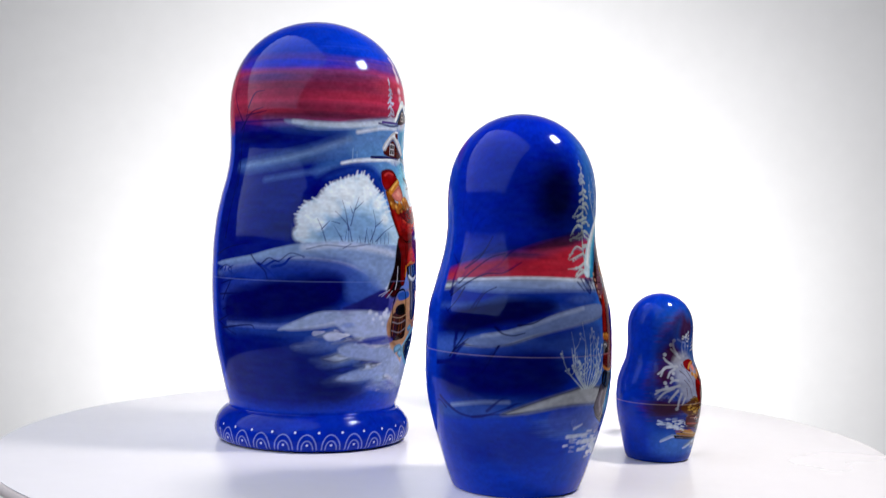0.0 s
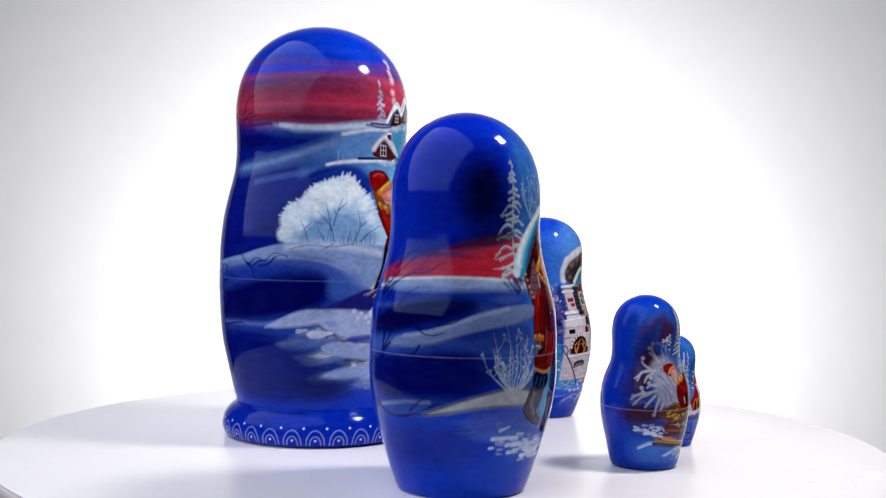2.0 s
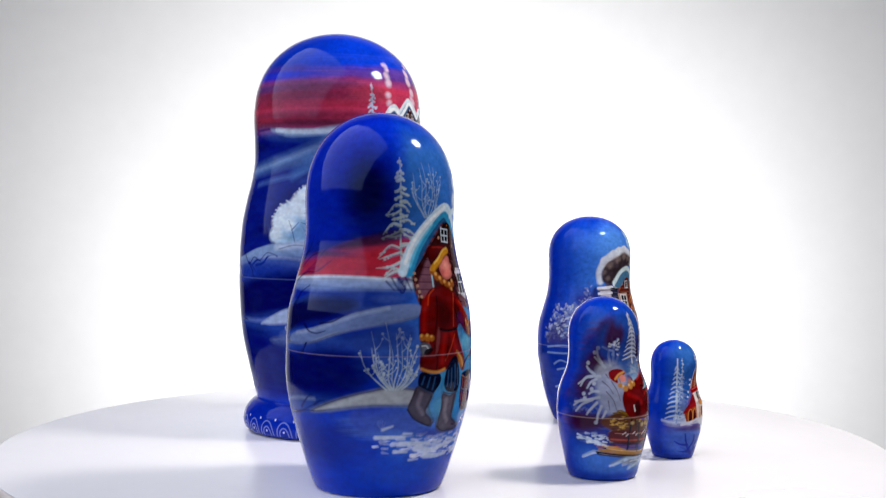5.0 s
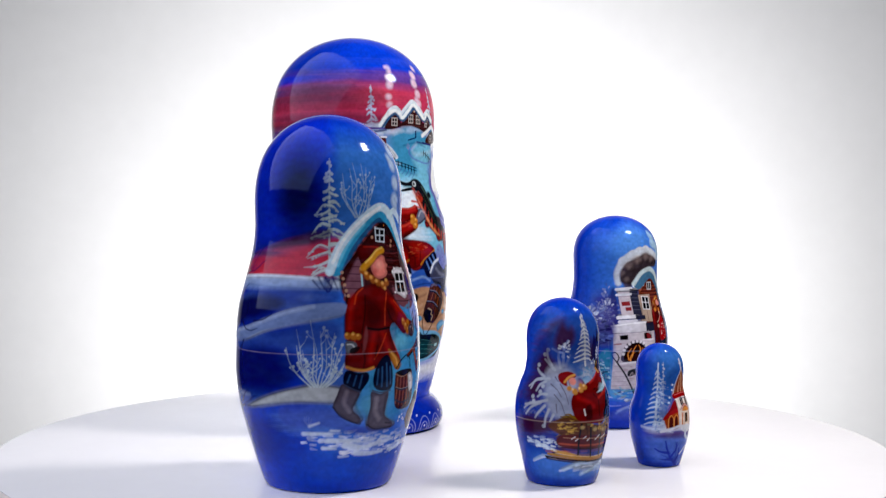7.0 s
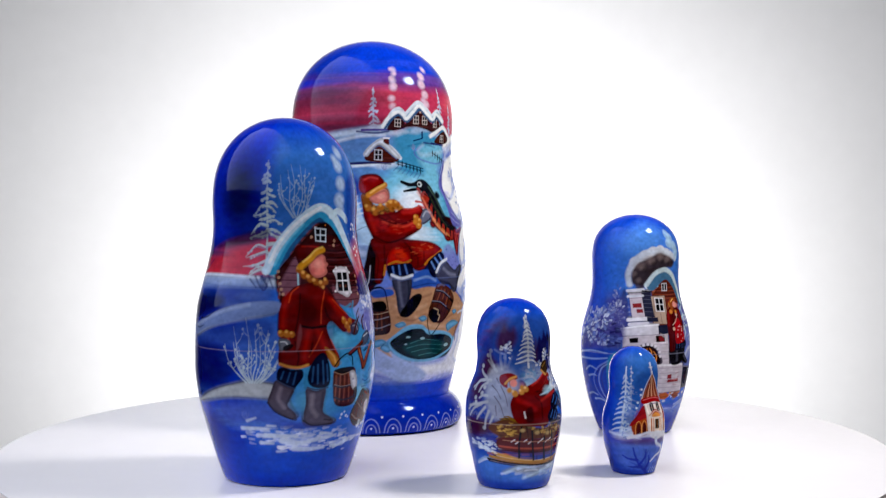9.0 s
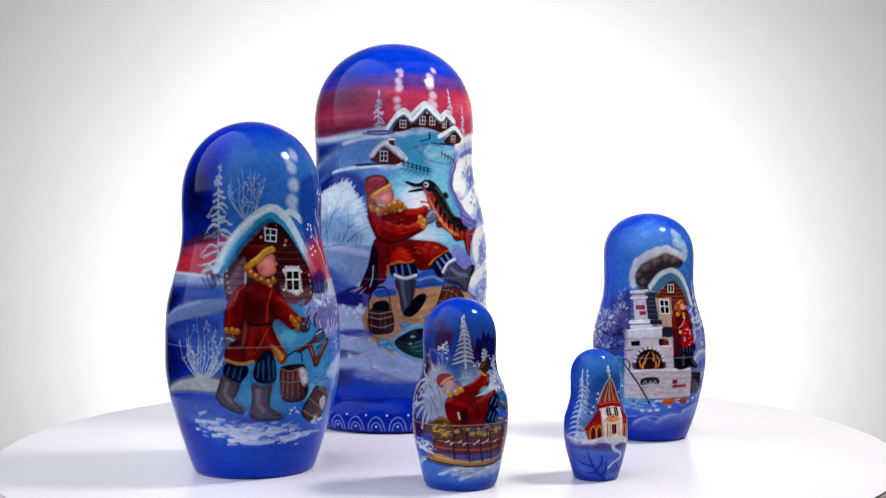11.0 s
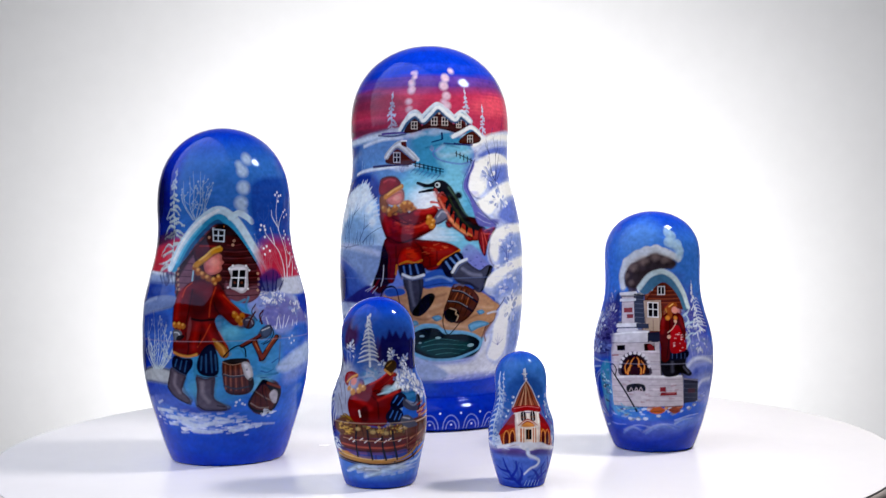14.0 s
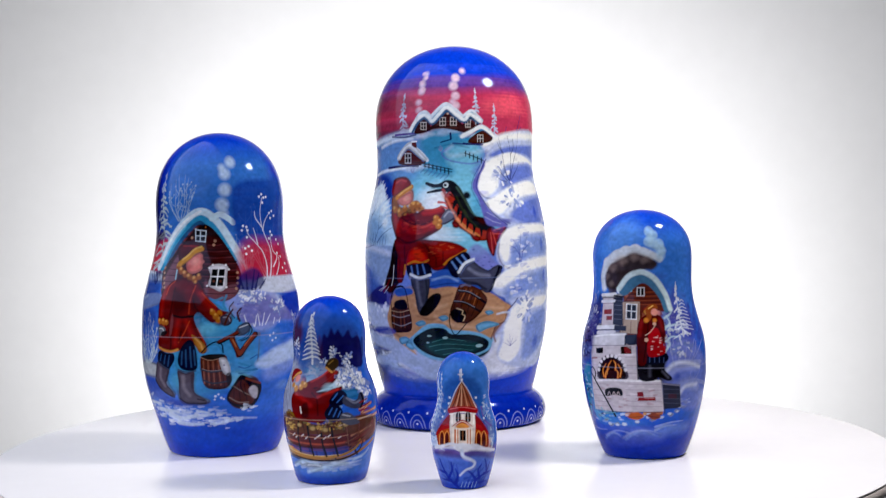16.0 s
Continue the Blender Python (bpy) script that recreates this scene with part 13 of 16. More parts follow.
    d.stroke((112, 143, 202), 0.67, (11.0, 12.6), (21.6, 13.7), (33.3, 12.9), soft=0.45, alpha=0.6, end=0.27)
    d.fill((13, 48, 152), (-131.1, 35.8), (-108.1, 38.8), (-74.8, 39.6), (-56.3, 39.1), (-61.5, 24.6), (-69.8, 10.2), (-118.0, 9.9), (-135.3, 22.4), soft=1.33, edge=0, alpha=0.92)
    d.fill((59, 55, 124), (-118.2, 38.4), (-110.7, 45.7), (-94.7, 51.9), (-74.4, 55.3), (-57.4, 56.5), (-54.6, 48.6), (-58.8, 39.7), (-80.9, 39.0), soft=1.06, edge=0, alpha=0.85)
    d.frost((206, 214, 229), -99.0, 47.6, 15.2, 5.8, 44, 1.33, 31)
    d.frost((199, 206, 225), -82.2, 52.1, 16.0, 4.8, 40, 1.33, 32)
    d.frost((173, 183, 216), -81.1, 43.2, 21.0, 3.2, 30, 1.33, 33)
    d.snow((18, 15, 70), -70.1, 46.0, 11.3, 6.4, 24, 1.33, 34)
    d.stroke((151, 178, 214), 0.80, (-116.3, 36.4), (-93.7, 37.6), (-73.5, 36.9), soft=0.32, alpha=0.8, end=0.37)
    d.stroke((151, 178, 214), 0.80, (-116.2, 33.7), (-90.3, 34.0), (-73.4, 34.8), soft=0.32, alpha=0.8, end=0.37)
    d.stroke((151, 178, 214), 0.80, (-107.1, 28.6), (-97.8, 30.5), (-87.2, 29.2), soft=0.32, alpha=0.8, end=0.37)
    d.stroke((151, 178, 214), 0.80, (-103.1, 26.0), (-94.2, 26.8), (-88.8, 26.4), soft=0.32, alpha=0.8, end=0.37)
    d.stroke((151, 178, 214), 0.80, (-109.0, 17.5), (-100.3, 18.4), (-91.4, 17.6), soft=0.32, alpha=0.8, end=0.37)
    d.stroke((151, 178, 214), 0.80, (-98.0, 15.7), (-88.7, 16.0), (-80.1, 15.1), soft=0.32, alpha=0.8, end=0.37)
    d.stroke((151, 178, 214), 0.80, (-82.1, 10.0), (-74.4, 10.7), soft=0.32, alpha=0.8, end=0.37)
    d.stroke((38, 33, 101), 0.69, (-72.1, 32.1), (-78.3, 29.9), (-82.3, 24.4), (-78.5, 18.4), (-72.9, 15.2), soft=0.27, alpha=0.75, end=0.37)
    d.stroke((136, 156, 204), 0.69, (-72.1, 32.6), (-81.3, 29.8), (-86.3, 24.3), (-81.8, 18.3), (-72.9, 14.7), soft=0.27, alpha=0.75, end=0.37)
    d.stroke((38, 33, 101), 0.69, (-72.1, 33.1), (-84.3, 29.8), (-90.4, 24.2), (-85.2, 18.3), (-72.9, 14.2), soft=0.27, alpha=0.75, end=0.37)
    d.stroke((110, 130, 194), 0.69, (-72.1, 33.6), (-87.4, 29.7), (-94.6, 24.1), (-88.6, 18.2), (-72.9, 13.7), soft=0.27, alpha=0.75, end=0.37)
    d.fill((41, 120, 156), (-73.4, 33.2), (-64.9, 37.5), (-58.7, 35.9), (-60.5, 27.3), (-66.3, 20.2), (-71.6, 16.3), (-74.4, 23.4), soft=0.64, edge=0, alpha=0.9)
    d.frost((173, 216, 227), -65.8, 30.0, 5.6, 8.0, 26, 1.06, 35)
    d.snow((7, 9, 38), -66.8, 25.9, 5.8, 6.9, 14, 1.33, 36)
    d.ring(36.9, 0.10, 0.16)
    d.band((170, 170, 200), 36.69, 37.05, 0.32, 0.3)
    return d.build("nesting_doll")


# ---- doll: small glossy blue nesting doll with a painted sledge ----
def fourth_doll():
    d = Doll([0, 0.5, 4.8, 10, 15.2, 20.4, 25.6, 30.9, 36.1, 41.3, 46.5, 52, 67.6],
             [11.6, 12.7, 14, 15.1, 16.3, 17.1, 17.4, 17.1, 15.7, 13.8, 13.2, 13.4, 0], 0.25, -150, 140, (0, 50, 180))
    d.band((40, 96, 190), 6.2, 62.2, 0.75, 8.3, u0=-100, u1=95, usoft=40)
    d.band((70, 120, 206), 1.9, 11.5, 0.7, 4.2, u0=-100, u1=95, usoft=40)
    d.mist((84, 30, 70), -55.3, 54.2, 24.4, 7.4, 0.85, 3, 0.35)
    d.mist((84, 30, 70), -91.7, 33.1, 24.3, 5.7, 0.75, 4, 0.35)
    d.mist((96, 34, 66), -96.3, 22.1, 33.4, 5.7, 0.9, 5, 0.3)
    d.mist((96, 34, 66), -69.2, 52.1, 31.7, 8.7, 0.7, 6, 0.35)
    d.mist((90, 32, 70), -93.9, 35.1, 28.2, 6.5, 0.7, 8, 0.35)
    d.mist((60, 40, 110), -77.6, 43.6, 36.9, 13.1, 0.4, 5, 0.3)
    d.fill((200, 208, 222), (-61.6, 43.4), (-38.2, 48.7), (-13.5, 45.8), (12.4, 43.6), (37.4, 37.3), (36.4, 32.4), (-0.5, 31.4), (-27.9, 34.3), (-41.4, 30.3), (-41.6, 22.4), (-59.3, 19.9), (-71.2, 27.5), (-73.8, 35.3), soft=1.22, alpha=0.9)
    d.mist((90, 180, 205), -17.8, 40.9, 20.1, 3.7, 0.7, 3, 0.25)
    d.mist((120, 190, 215), 8.3, 36.0, 14.9, 2.9, 0.6, 4, 0.25)
    d.stroke((22, 26, 92), 1.88, (5.9, 54.7), (5.5, 49.4), end=2.92, alpha=0.7, soft=0.42)
    d.stroke((22, 26, 92), 1.88, (14.8, 56.3), (14.3, 51.0), end=2.92, alpha=0.7, soft=0.42)
    d.stroke((22, 26, 92), 1.88, (35.9, 56.5), (34.9, 51.2), end=2.92, alpha=0.7, soft=0.42)
    d.stroke((22, 26, 92), 1.88, (47.5, 55.1), (46.8, 49.8), end=2.92, alpha=0.7, soft=0.42)
    d.stroke((22, 26, 92), 1.88, (58.7, 53.7), (58.7, 48.4), end=2.92, alpha=0.7, soft=0.42)
    d.stroke((22, 26, 92), 1.88, (73.7, 51.8), (74.4, 46.4), end=2.92, alpha=0.7, soft=0.42)
    d.frost((214, 216, 224), -84.6, 28.7, 22.9, 3.7, 64, 1.25, 4, 0.4)
    d.frost((214, 216, 224), -60.2, 35.5, 19.9, 9.2, 88, 1.25, 5, 0.4)
    d.frost((214, 216, 224), -66.1, 26.5, 18.2, 3.2, 40, 1.25, 6, 0.4)
    d.frost((214, 216, 224), -42.0, 43.3, 21.3, 4.1, 40, 1.25, 7, 0.4)
    d.fir((222, 224, 226), -19.4, 40.2, 20.8, 9.6, 8, 9, 1.04)
    d.snow((190, 206, 232), -74.1, 16.1, 20.3, 4.6, 22, 1.46, 4, 0.7)
    d.stroke((196, 206, 232), 0.83, (-95.2, 9.1), (-75.5, 11.2), (-60.0, 10.7), alpha=0.8)
    d.fir((222, 224, 226), -15.7, 44.6, 17.5, 7.9, 9, 9, 1.04)
    d.frost((222, 224, 232), 30.1, 42.4, 19.2, 4.2, 80, 1.25, 12, 0.45)
    d.frost((222, 224, 232), 45.9, 37.8, 17.4, 5.0, 90, 1.25, 13, 0.45)
    d.frost((222, 224, 232), 62.9, 34.7, 8.9, 5.0, 50, 1.25, 14, 0.45)
    d.frost((222, 224, 232), 9.4, 41.6, 12.1, 2.9, 40, 1.25, 15, 0.45)
    d.stroke((70, 66, 110), 0.38, (26.4, 41.4), (32.6, 45.2), end=0.17, alpha=0.7)
    d.stroke((70, 66, 110), 0.38, (39.0, 34.4), (49.4, 40.1), end=0.17, alpha=0.7)
    d.stroke((70, 66, 110), 0.38, (54.5, 32.0), (67.2, 36.6), end=0.17, alpha=0.7)
    d.snow((226, 228, 234), 25.5, 39.5, 23.1, 5.0, 26, 1.25, 9, 0.8)
    d.snow((226, 228, 234), 56.4, 33.9, 8.8, 2.9, 12, 1.04, 10, 0.8)
    d.dab((40, 80, 130), 29.4, 37.3, 1.25, soft=0.63, alpha=0.6)
    d.dab((40, 80, 130), 22.6, 40.5, 1.25, soft=0.63, alpha=0.6)
    d.dab((40, 80, 130), 42.5, 37.0, 1.25, soft=0.63, alpha=0.6)
    d.fill((112, 46, 36), (-73.9, 19.7), (-39.4, 19.0), (-5.3, 18.4), (22.3, 19.5), (52.6, 21.9), (82.3, 23.7), (87.4, 18.3), (65.9, 15.2), (22.7, 13.2), (-14.7, 13.3), (-58.2, 14.1), soft=0.33)
    d.stroke((170, 110, 76), 0.83, (-51.2, 18.1), (-21.4, 16.5), (8.5, 16.3), (36.9, 17.9), (70.0, 20.8), alpha=0.9)
    d.stroke((186, 96, 60), 0.83, (-73.1, 13.4), (-14.7, 13.3), (22.7, 13.2), (60.0, 15.4))
    d.stroke(BARK, 1.04, (-30.8, 19.4), (-31.0, 15.7), (-29.6, 11.5))
    d.stroke(BARK, 1.04, (-17.1, 19.1), (-16.9, 15.4), (-15.0, 11.2))
    d.stroke(BARK, 1.04, (1.8, 18.8), (2.6, 15.1), (5.5, 10.9))
    d.stroke(BARK, 1.04, (15.5, 19.6), (16.8, 15.8), (20.6, 11.6))
    d.stroke(BARK, 1.04, (32.1, 20.9), (34.0, 17.1), (39.1, 12.8))
    d.stroke((156, 104, 46), 1.04, (-72.9, 11.4), (-36.4, 10.3), (-0.1, 9.8), (30.9, 10.1), (57.0, 12.4), (81.6, 15.5))
    d.stroke(BARK, 0.52, (-72.8, 10.6), (-31.5, 9.3), (3.6, 9.0), (35.3, 9.4), alpha=0.9)
    d.stroke((90, 46, 34), 1.04, (31.6, 13.9), (30.8, 19.3), (82.1, 24.4))
    d.stroke((110, 56, 40), 0.83, (33.8, 14.2), (54.3, 16.7), (79.1, 21.2))
    d.fill(RED, (-45.2, 35.2), (-27.6, 36.9), (-9.7, 36.7), (9.4, 39.0), (17.8, 41.5), (25.9, 40.5), (17.0, 37.1), (2.3, 34.8), (-7.8, 33.6), (16.7, 35.1), (28.6, 35.7), (23.1, 31.7), (14.7, 29.9), (9.2, 25.9), (2.3, 22.9), (-15.2, 23.8), (-27.1, 25.6), (-39.1, 28.4), (-46.2, 32.2), soft=0.29)
    d.mist(BLOOD, -9.0, 34.8, 8.9, 1.3, 0.5, 3, 0.25)
    d.stroke(FLAME, 0.63, (-3.9, 36.0), (13.4, 39.0), alpha=0.6)
    d.fill(PEACH, (-40.2, 37.1), (-36.1, 39.2), (-25.2, 39.3), (-21.3, 37.4), (-27.7, 36.2), soft=0.29)
    d.dab(FUR, -31.0, 35.3, 2.29, soft=0.42)
    d.dab(FUR, -22.1, 36.2, 2.29, soft=0.42)
    d.stroke(FUR, 1.25, (9.5, 42.2), (17.8, 41.3))
    d.fill(NAVY, (13.5, 31.8), (20.9, 34.3), (32.7, 34.5), (34.7, 32.1), (25.5, 29.5), (19.8, 25.6), (9.2, 26.5), (6.7, 28.5), soft=0.29)
    d.stroke((110, 150, 200), 0.83, (16.1, 30.4), (25.4, 28.7), alpha=0.8)
    d.fill((70, 130, 180), (26.5, 33.8), (47.6, 34.6), (50.9, 32.1), (31.5, 31.4), soft=0.42)
    d.stroke((190, 196, 210), 0.83, (31.5, 31.4), (48.0, 29.8), alpha=0.7)
    d.stroke((38, 2, 8), 0.42, (-5.6, 36.4), (5.7, 37.5), (15.9, 40.2), end=0.21, alpha=0.85, soft=0.21)
    d.stroke((38, 2, 8), 0.63, (-7.8, 33.6), (5.9, 34.0), (23.8, 34.6), end=0.21, alpha=0.85, soft=0.21)
    d.stroke((54, 22, 20), 0.63, (-73.8, 16.3), (-22.3, 14.8), (22.5, 14.9), (64.5, 17.3), alpha=0.75, soft=0.21)
    d.stroke((54, 22, 20), 0.63, (-32.3, 14.2), (8.1, 13.2), (46.2, 14.3), alpha=0.75, soft=0.21)
    d.stroke(BARK, 0.63, (-61.3, 13.1), (-73.1, 10.9))
    d.stroke(BARK, 0.63, (-7.1, 12.5), (-6.3, 10.4))
    d.stroke(BARK, 0.63, (15.4, 12.5), (18.4, 9.9))
    d.stroke(BARK, 0.63, (42.2, 13.6), (50.0, 10.8))
    d.mist((20, 16, 40), 29.3, 23.6, 16.6, 1.7, 0.6, 3, 0.25)
    d.stroke((150, 70, 50), 1.04, (49.2, 27.3), (70.3, 29.0))
    d.stroke((220, 180, 150), 0.42, (49.2, 27.3), (70.3, 29.0), alpha=0.6)
    d.stroke((150, 70, 50), 1.04, (52.3, 25.6), (82.5, 26.8))
    d.stroke((220, 180, 150), 0.42, (52.3, 25.6), (82.5, 26.8), alpha=0.6)
    d.stroke((150, 70, 50), 1.04, (56.1, 23.8), (86.9, 24.6))
    d.stroke((220, 180, 150), 0.42, (56.1, 23.8), (86.9, 24.6), alpha=0.6)
    d.stroke((150, 70, 50), 1.04, (62.9, 28.4), (52.3, 26.0))
    d.stroke((220, 180, 150), 0.42, (62.9, 28.4), (52.3, 26.0), alpha=0.6)
    d.mist((186, 200, 230), -8.9, 7.9, 27.7, 1.5, 0.75, 3, 0.4)
    d.mist((186, 200, 230), 31.5, 7.6, 24.6, 1.3, 0.7, 4, 0.4)
    d.snow((206, 214, 236), 3.3, 7.1, 41.2, 1.9, 40, 1.46, 9, 0.7)
    d.stroke((200, 210, 234), 0.83, (-55.3, 6.2), (-27.3, 8.2), (-10.5, 8.1), end=0.21, alpha=0.7, soft=0.31)
    d.stroke((200, 210, 234), 0.83, (-21.3, 5.2), (-0.9, 6.7), (20.1, 6.1), end=0.21, alpha=0.7, soft=0.31)
    d.stroke((200, 210, 234), 0.83, (16.8, 7.8), (38.2, 8.0), (60.3, 8.3), end=0.21, alpha=0.7, soft=0.31)
    d.mist((84, 124, 200), 2.7, 6.0, 49.8, 2.9, 0.6, 8, 0.05)
    d.fill((190, 204, 226), (-20.5, 8.2), (-17.3, 7.8), (-25.5, 7.3), (-33.7, 6.7), (-38.6, 7.4), (-53.4, 7.1), (-51.2, 7.6), (-40.6, 8.8), (-31.7, 9.5), (-22.8, 8.8), (-22.0, 8.8), soft=0.62, alpha=0.8)
    d.fill((206, 214, 230), (13.9, 7.4), (1.2, 7.1), (-0.5, 6.3), (-12.7, 6.6), (-23.2, 6.5), (-28.5, 7.0), (-26.3, 7.5), (-23.1, 8.4), (-12.0, 8.5), (-1.7, 8.3), (1.4, 7.9), soft=0.52, alpha=0.85)
    d.fill((196, 208, 228), (33.1, 7.8), (32.4, 7.2), (26.2, 7.3), (17.2, 6.9), (10.0, 7.6), (-1.8, 8.1), (-0.1, 8.5), (6.9, 8.9), (16.1, 9.6), (25.8, 9.2), (34.7, 8.2), soft=0.62, alpha=0.8)
    d.fill((196, 208, 228), (-1.3, 5.8), (-2.2, 5.6), (-7.2, 5.2), (-11.5, 5.0), (-17.4, 5.3), (-20.0, 5.5), (-17.2, 6.0), (-14.5, 6.4), (-11.0, 6.6), (-4.5, 6.3), (-2.1, 6.3), soft=0.52, alpha=0.8)
    d.stroke((206, 214, 230), 0.83, (24.3, 8.4), (37.9, 9.3), (59.4, 9.7), end=0.31, alpha=0.8, soft=0.41)
    d.stroke((34, 14, 14), 0.62, (-40.6, 20.2), (-14.3, 15.4), (21.4, 14.8), (46.3, 18.5), alpha=0.8, soft=0.25)
    d.stroke((34, 14, 14), 0.52, (-62.3, 12.8), (-16.0, 10.8), (22.2, 10.6), (50.7, 13.8), alpha=0.8, soft=0.25)
    d.stroke((34, 14, 14), 0.83, (34.0, 20.0), (33.7, 14.8), alpha=0.8, soft=0.25)
    d.stroke((34, 14, 14), 0.62, (27.9, 21.1), (52.8, 22.7), (70.5, 24.0), alpha=0.8, soft=0.25)
    d.stroke((34, 14, 14), 0.62, (9.4, 33.4), (5.1, 29.5), (6.1, 23.9), alpha=0.8, soft=0.25)
    d.stroke((34, 14, 14), 0.41, (-9.1, 35.3), (15.5, 35.6), alpha=0.8, soft=0.25)
    d.stroke((190, 50, 36), 0.62, (22.5, 40.9), (8.6, 38.0), (-7.9, 36.5), end=0.21, alpha=0.6, soft=0.41)
    d.band((22, 52, 160), -2.4, 3.5, 0.75, 2.5)
    d.fill((10, 48, 145), (-115.7, 30.8), (-109.6, 43.4), (-85.7, 54.3), (-42.9, 57.5), (-19.1, 52.1), (-33.0, 31.5), (-48.3, 17.0), (-70.2, 12.6), (-109.1, 16.1), soft=1.68, edge=0, alpha=0.85)
    d.mist((59, 13, 36), -55.8, 54.5, 21.7, 5.6, 0.9, 3, 0.2)
    d.mist((59, 13, 36), -78.7, 43.8, 25.9, 5.6, 0.9, 4, 0.2)
    d.mist((59, 13, 36), -92.8, 35.5, 20.0, 6.6, 0.9, 5, 0.2)
    d.mist((59, 13, 36), -94.9, 22.6, 21.8, 5.1, 0.9, 6, 0.2)
    d.mist((59, 13, 36), -74.4, 22.3, 20.1, 3.5, 0.9, 7, 0.2)
    d.fill((167, 171, 185), (-78.4, 41.8), (-64.3, 44.3), (-39.0, 43.8), (-30.7, 38.0), (-40.1, 31.6), (-37.3, 26.2), (-58.7, 25.6), (-71.3, 30.1), (-76.0, 35.7), soft=1.05, edge=0, alpha=0.65)
    d.stroke((167, 171, 185), 1.05, (-64.4, 42.3), (-73.3, 44.3), (-80.7, 45.9), soft=0.21, alpha=0.9, end=0.72)
    d.stroke((167, 171, 185), 1.05, (-69.7, 43.9), (-75.2, 46.0), (-77.2, 48.5), soft=0.21, alpha=0.9, end=0.72)
    d.stroke((167, 171, 185), 1.05, (-55.2, 43.1), (-58.8, 46.9), (-57.4, 51.1), soft=0.21, alpha=0.9, end=0.72)
    d.stroke((167, 171, 185), 1.05, (-51.3, 43.9), (-51.4, 49.0), (-53.8, 53.2), soft=0.21, alpha=0.9, end=0.72)
    d.stroke((167, 171, 185), 1.05, (-47.3, 43.9), (-41.0, 47.6), soft=0.21, alpha=0.9, end=0.72)
    d.stroke((167, 171, 185), 1.05, (-60.9, 49.0), (-68.3, 49.8), soft=0.21, alpha=0.9, end=0.72)
    d.stroke((167, 171, 185), 1.05, (-71.4, 39.0), (-87.9, 38.8), (-101.5, 36.1), soft=0.21, alpha=0.9, end=0.72)
    d.stroke((167, 171, 185), 1.05, (-82.9, 38.9), (-92.8, 38.3), (-97.6, 35.4), soft=0.21, alpha=0.9, end=0.72)
    d.stroke((167, 171, 185), 1.05, (-76.2, 38.1), (-83.8, 36.9), (-87.8, 34.8), soft=0.21, alpha=0.9, end=0.72)
    d.stroke((167, 171, 185), 1.05, (-79.8, 39.7), (-88.9, 41.2), (-93.0, 42.4), soft=0.21, alpha=0.9, end=0.72)
    d.stroke((167, 171, 185), 1.05, (-71.4, 31.7), (-85.3, 30.7), (-103.1, 29.5), soft=0.21, alpha=0.9, end=0.72)
    d.stroke((167, 171, 185), 1.05, (-79.7, 30.8), (-92.3, 28.9), (-101.0, 26.2), soft=0.21, alpha=0.9, end=0.72)
    d.stroke((167, 171, 185), 1.05, (-86.7, 30.3), (-95.4, 30.1), (-104.4, 28.2), soft=0.21, alpha=0.9, end=0.72)
    d.stroke((167, 171, 185), 1.05, (-74.1, 29.7), (-82.2, 27.1), (-86.3, 25.3), soft=0.21, alpha=0.9, end=0.72)
    d.stroke((167, 171, 185), 1.05, (-68.5, 28.5), (-72.5, 25.5), (-73.8, 23.0), soft=0.21, alpha=0.9, end=0.72)
    d.stroke((167, 171, 185), 1.05, (-72.9, 33.8), (-80.1, 33.7), (-84.3, 32.8), soft=0.21, alpha=0.9, end=0.72)
    d.stroke((167, 171, 185), 1.05, (-63.0, 26.8), (-67.0, 24.3), soft=0.21, alpha=0.9, end=0.72)
    d.dab((167, 171, 185), -80.8, 47.6, 1.47, alpha=0.95, soft=0.21, tall=1)
    d.dab((167, 171, 185), -75.5, 49.3, 1.47, alpha=0.95, soft=0.21, tall=1)
    d.dab((167, 171, 185), -91.4, 43.7, 1.47, alpha=0.95, soft=0.21, tall=1)
    d.dab((167, 171, 185), -89.7, 31.1, 1.47, alpha=0.95, soft=0.21, tall=1)
    d.dab((167, 171, 185), -79.1, 36.5, 1.47, alpha=0.95, soft=0.21, tall=1)
    d.dab((167, 171, 185), -81.7, 34.5, 1.47, alpha=0.95, soft=0.21, tall=1)
    d.dab((167, 171, 185), -75.1, 22.5, 1.47, alpha=0.95, soft=0.21, tall=1)
    d.dab((167, 171, 185), -91.6, 32.7, 1.47, alpha=0.95, soft=0.21, tall=1)
    d.stroke((59, 46, 61), 0.42, (-62.7, 33.8), (-54.4, 30.9), (-50.0, 27.2), soft=0.13, alpha=0.7, end=0.21)
    d.stroke((59, 46, 61), 0.42, (-68.3, 37.4), (-59.3, 35.4), (-53.9, 33.0), soft=0.13, alpha=0.7, end=0.21)
    d.stroke((59, 46, 61), 0.42, (-55.5, 37.4), (-48.8, 34.2), (-45.2, 30.5), soft=0.13, alpha=0.7, end=0.21)
    d.stroke((59, 46, 61), 0.42, (-63.0, 39.8), (-58.4, 38.2), soft=0.13, alpha=0.7, end=0.21)
    d.stroke((59, 46, 61), 0.42, (-60.1, 30.5), (-58.8, 27.2), soft=0.13, alpha=0.7, end=0.21)
    d.stroke((59, 46, 61), 0.42, (-45.0, 39.8), (-42.3, 36.5), soft=0.13, alpha=0.7, end=0.21)
    d.fill((94, 72, 18), (-61.3, 22.6), (-53.0, 25.9), (-37.3, 26.6), (-27.8, 24.3), (-30.7, 20.9), (-43.9, 18.2), (-55.1, 19.6), soft=0.29, edge=0)
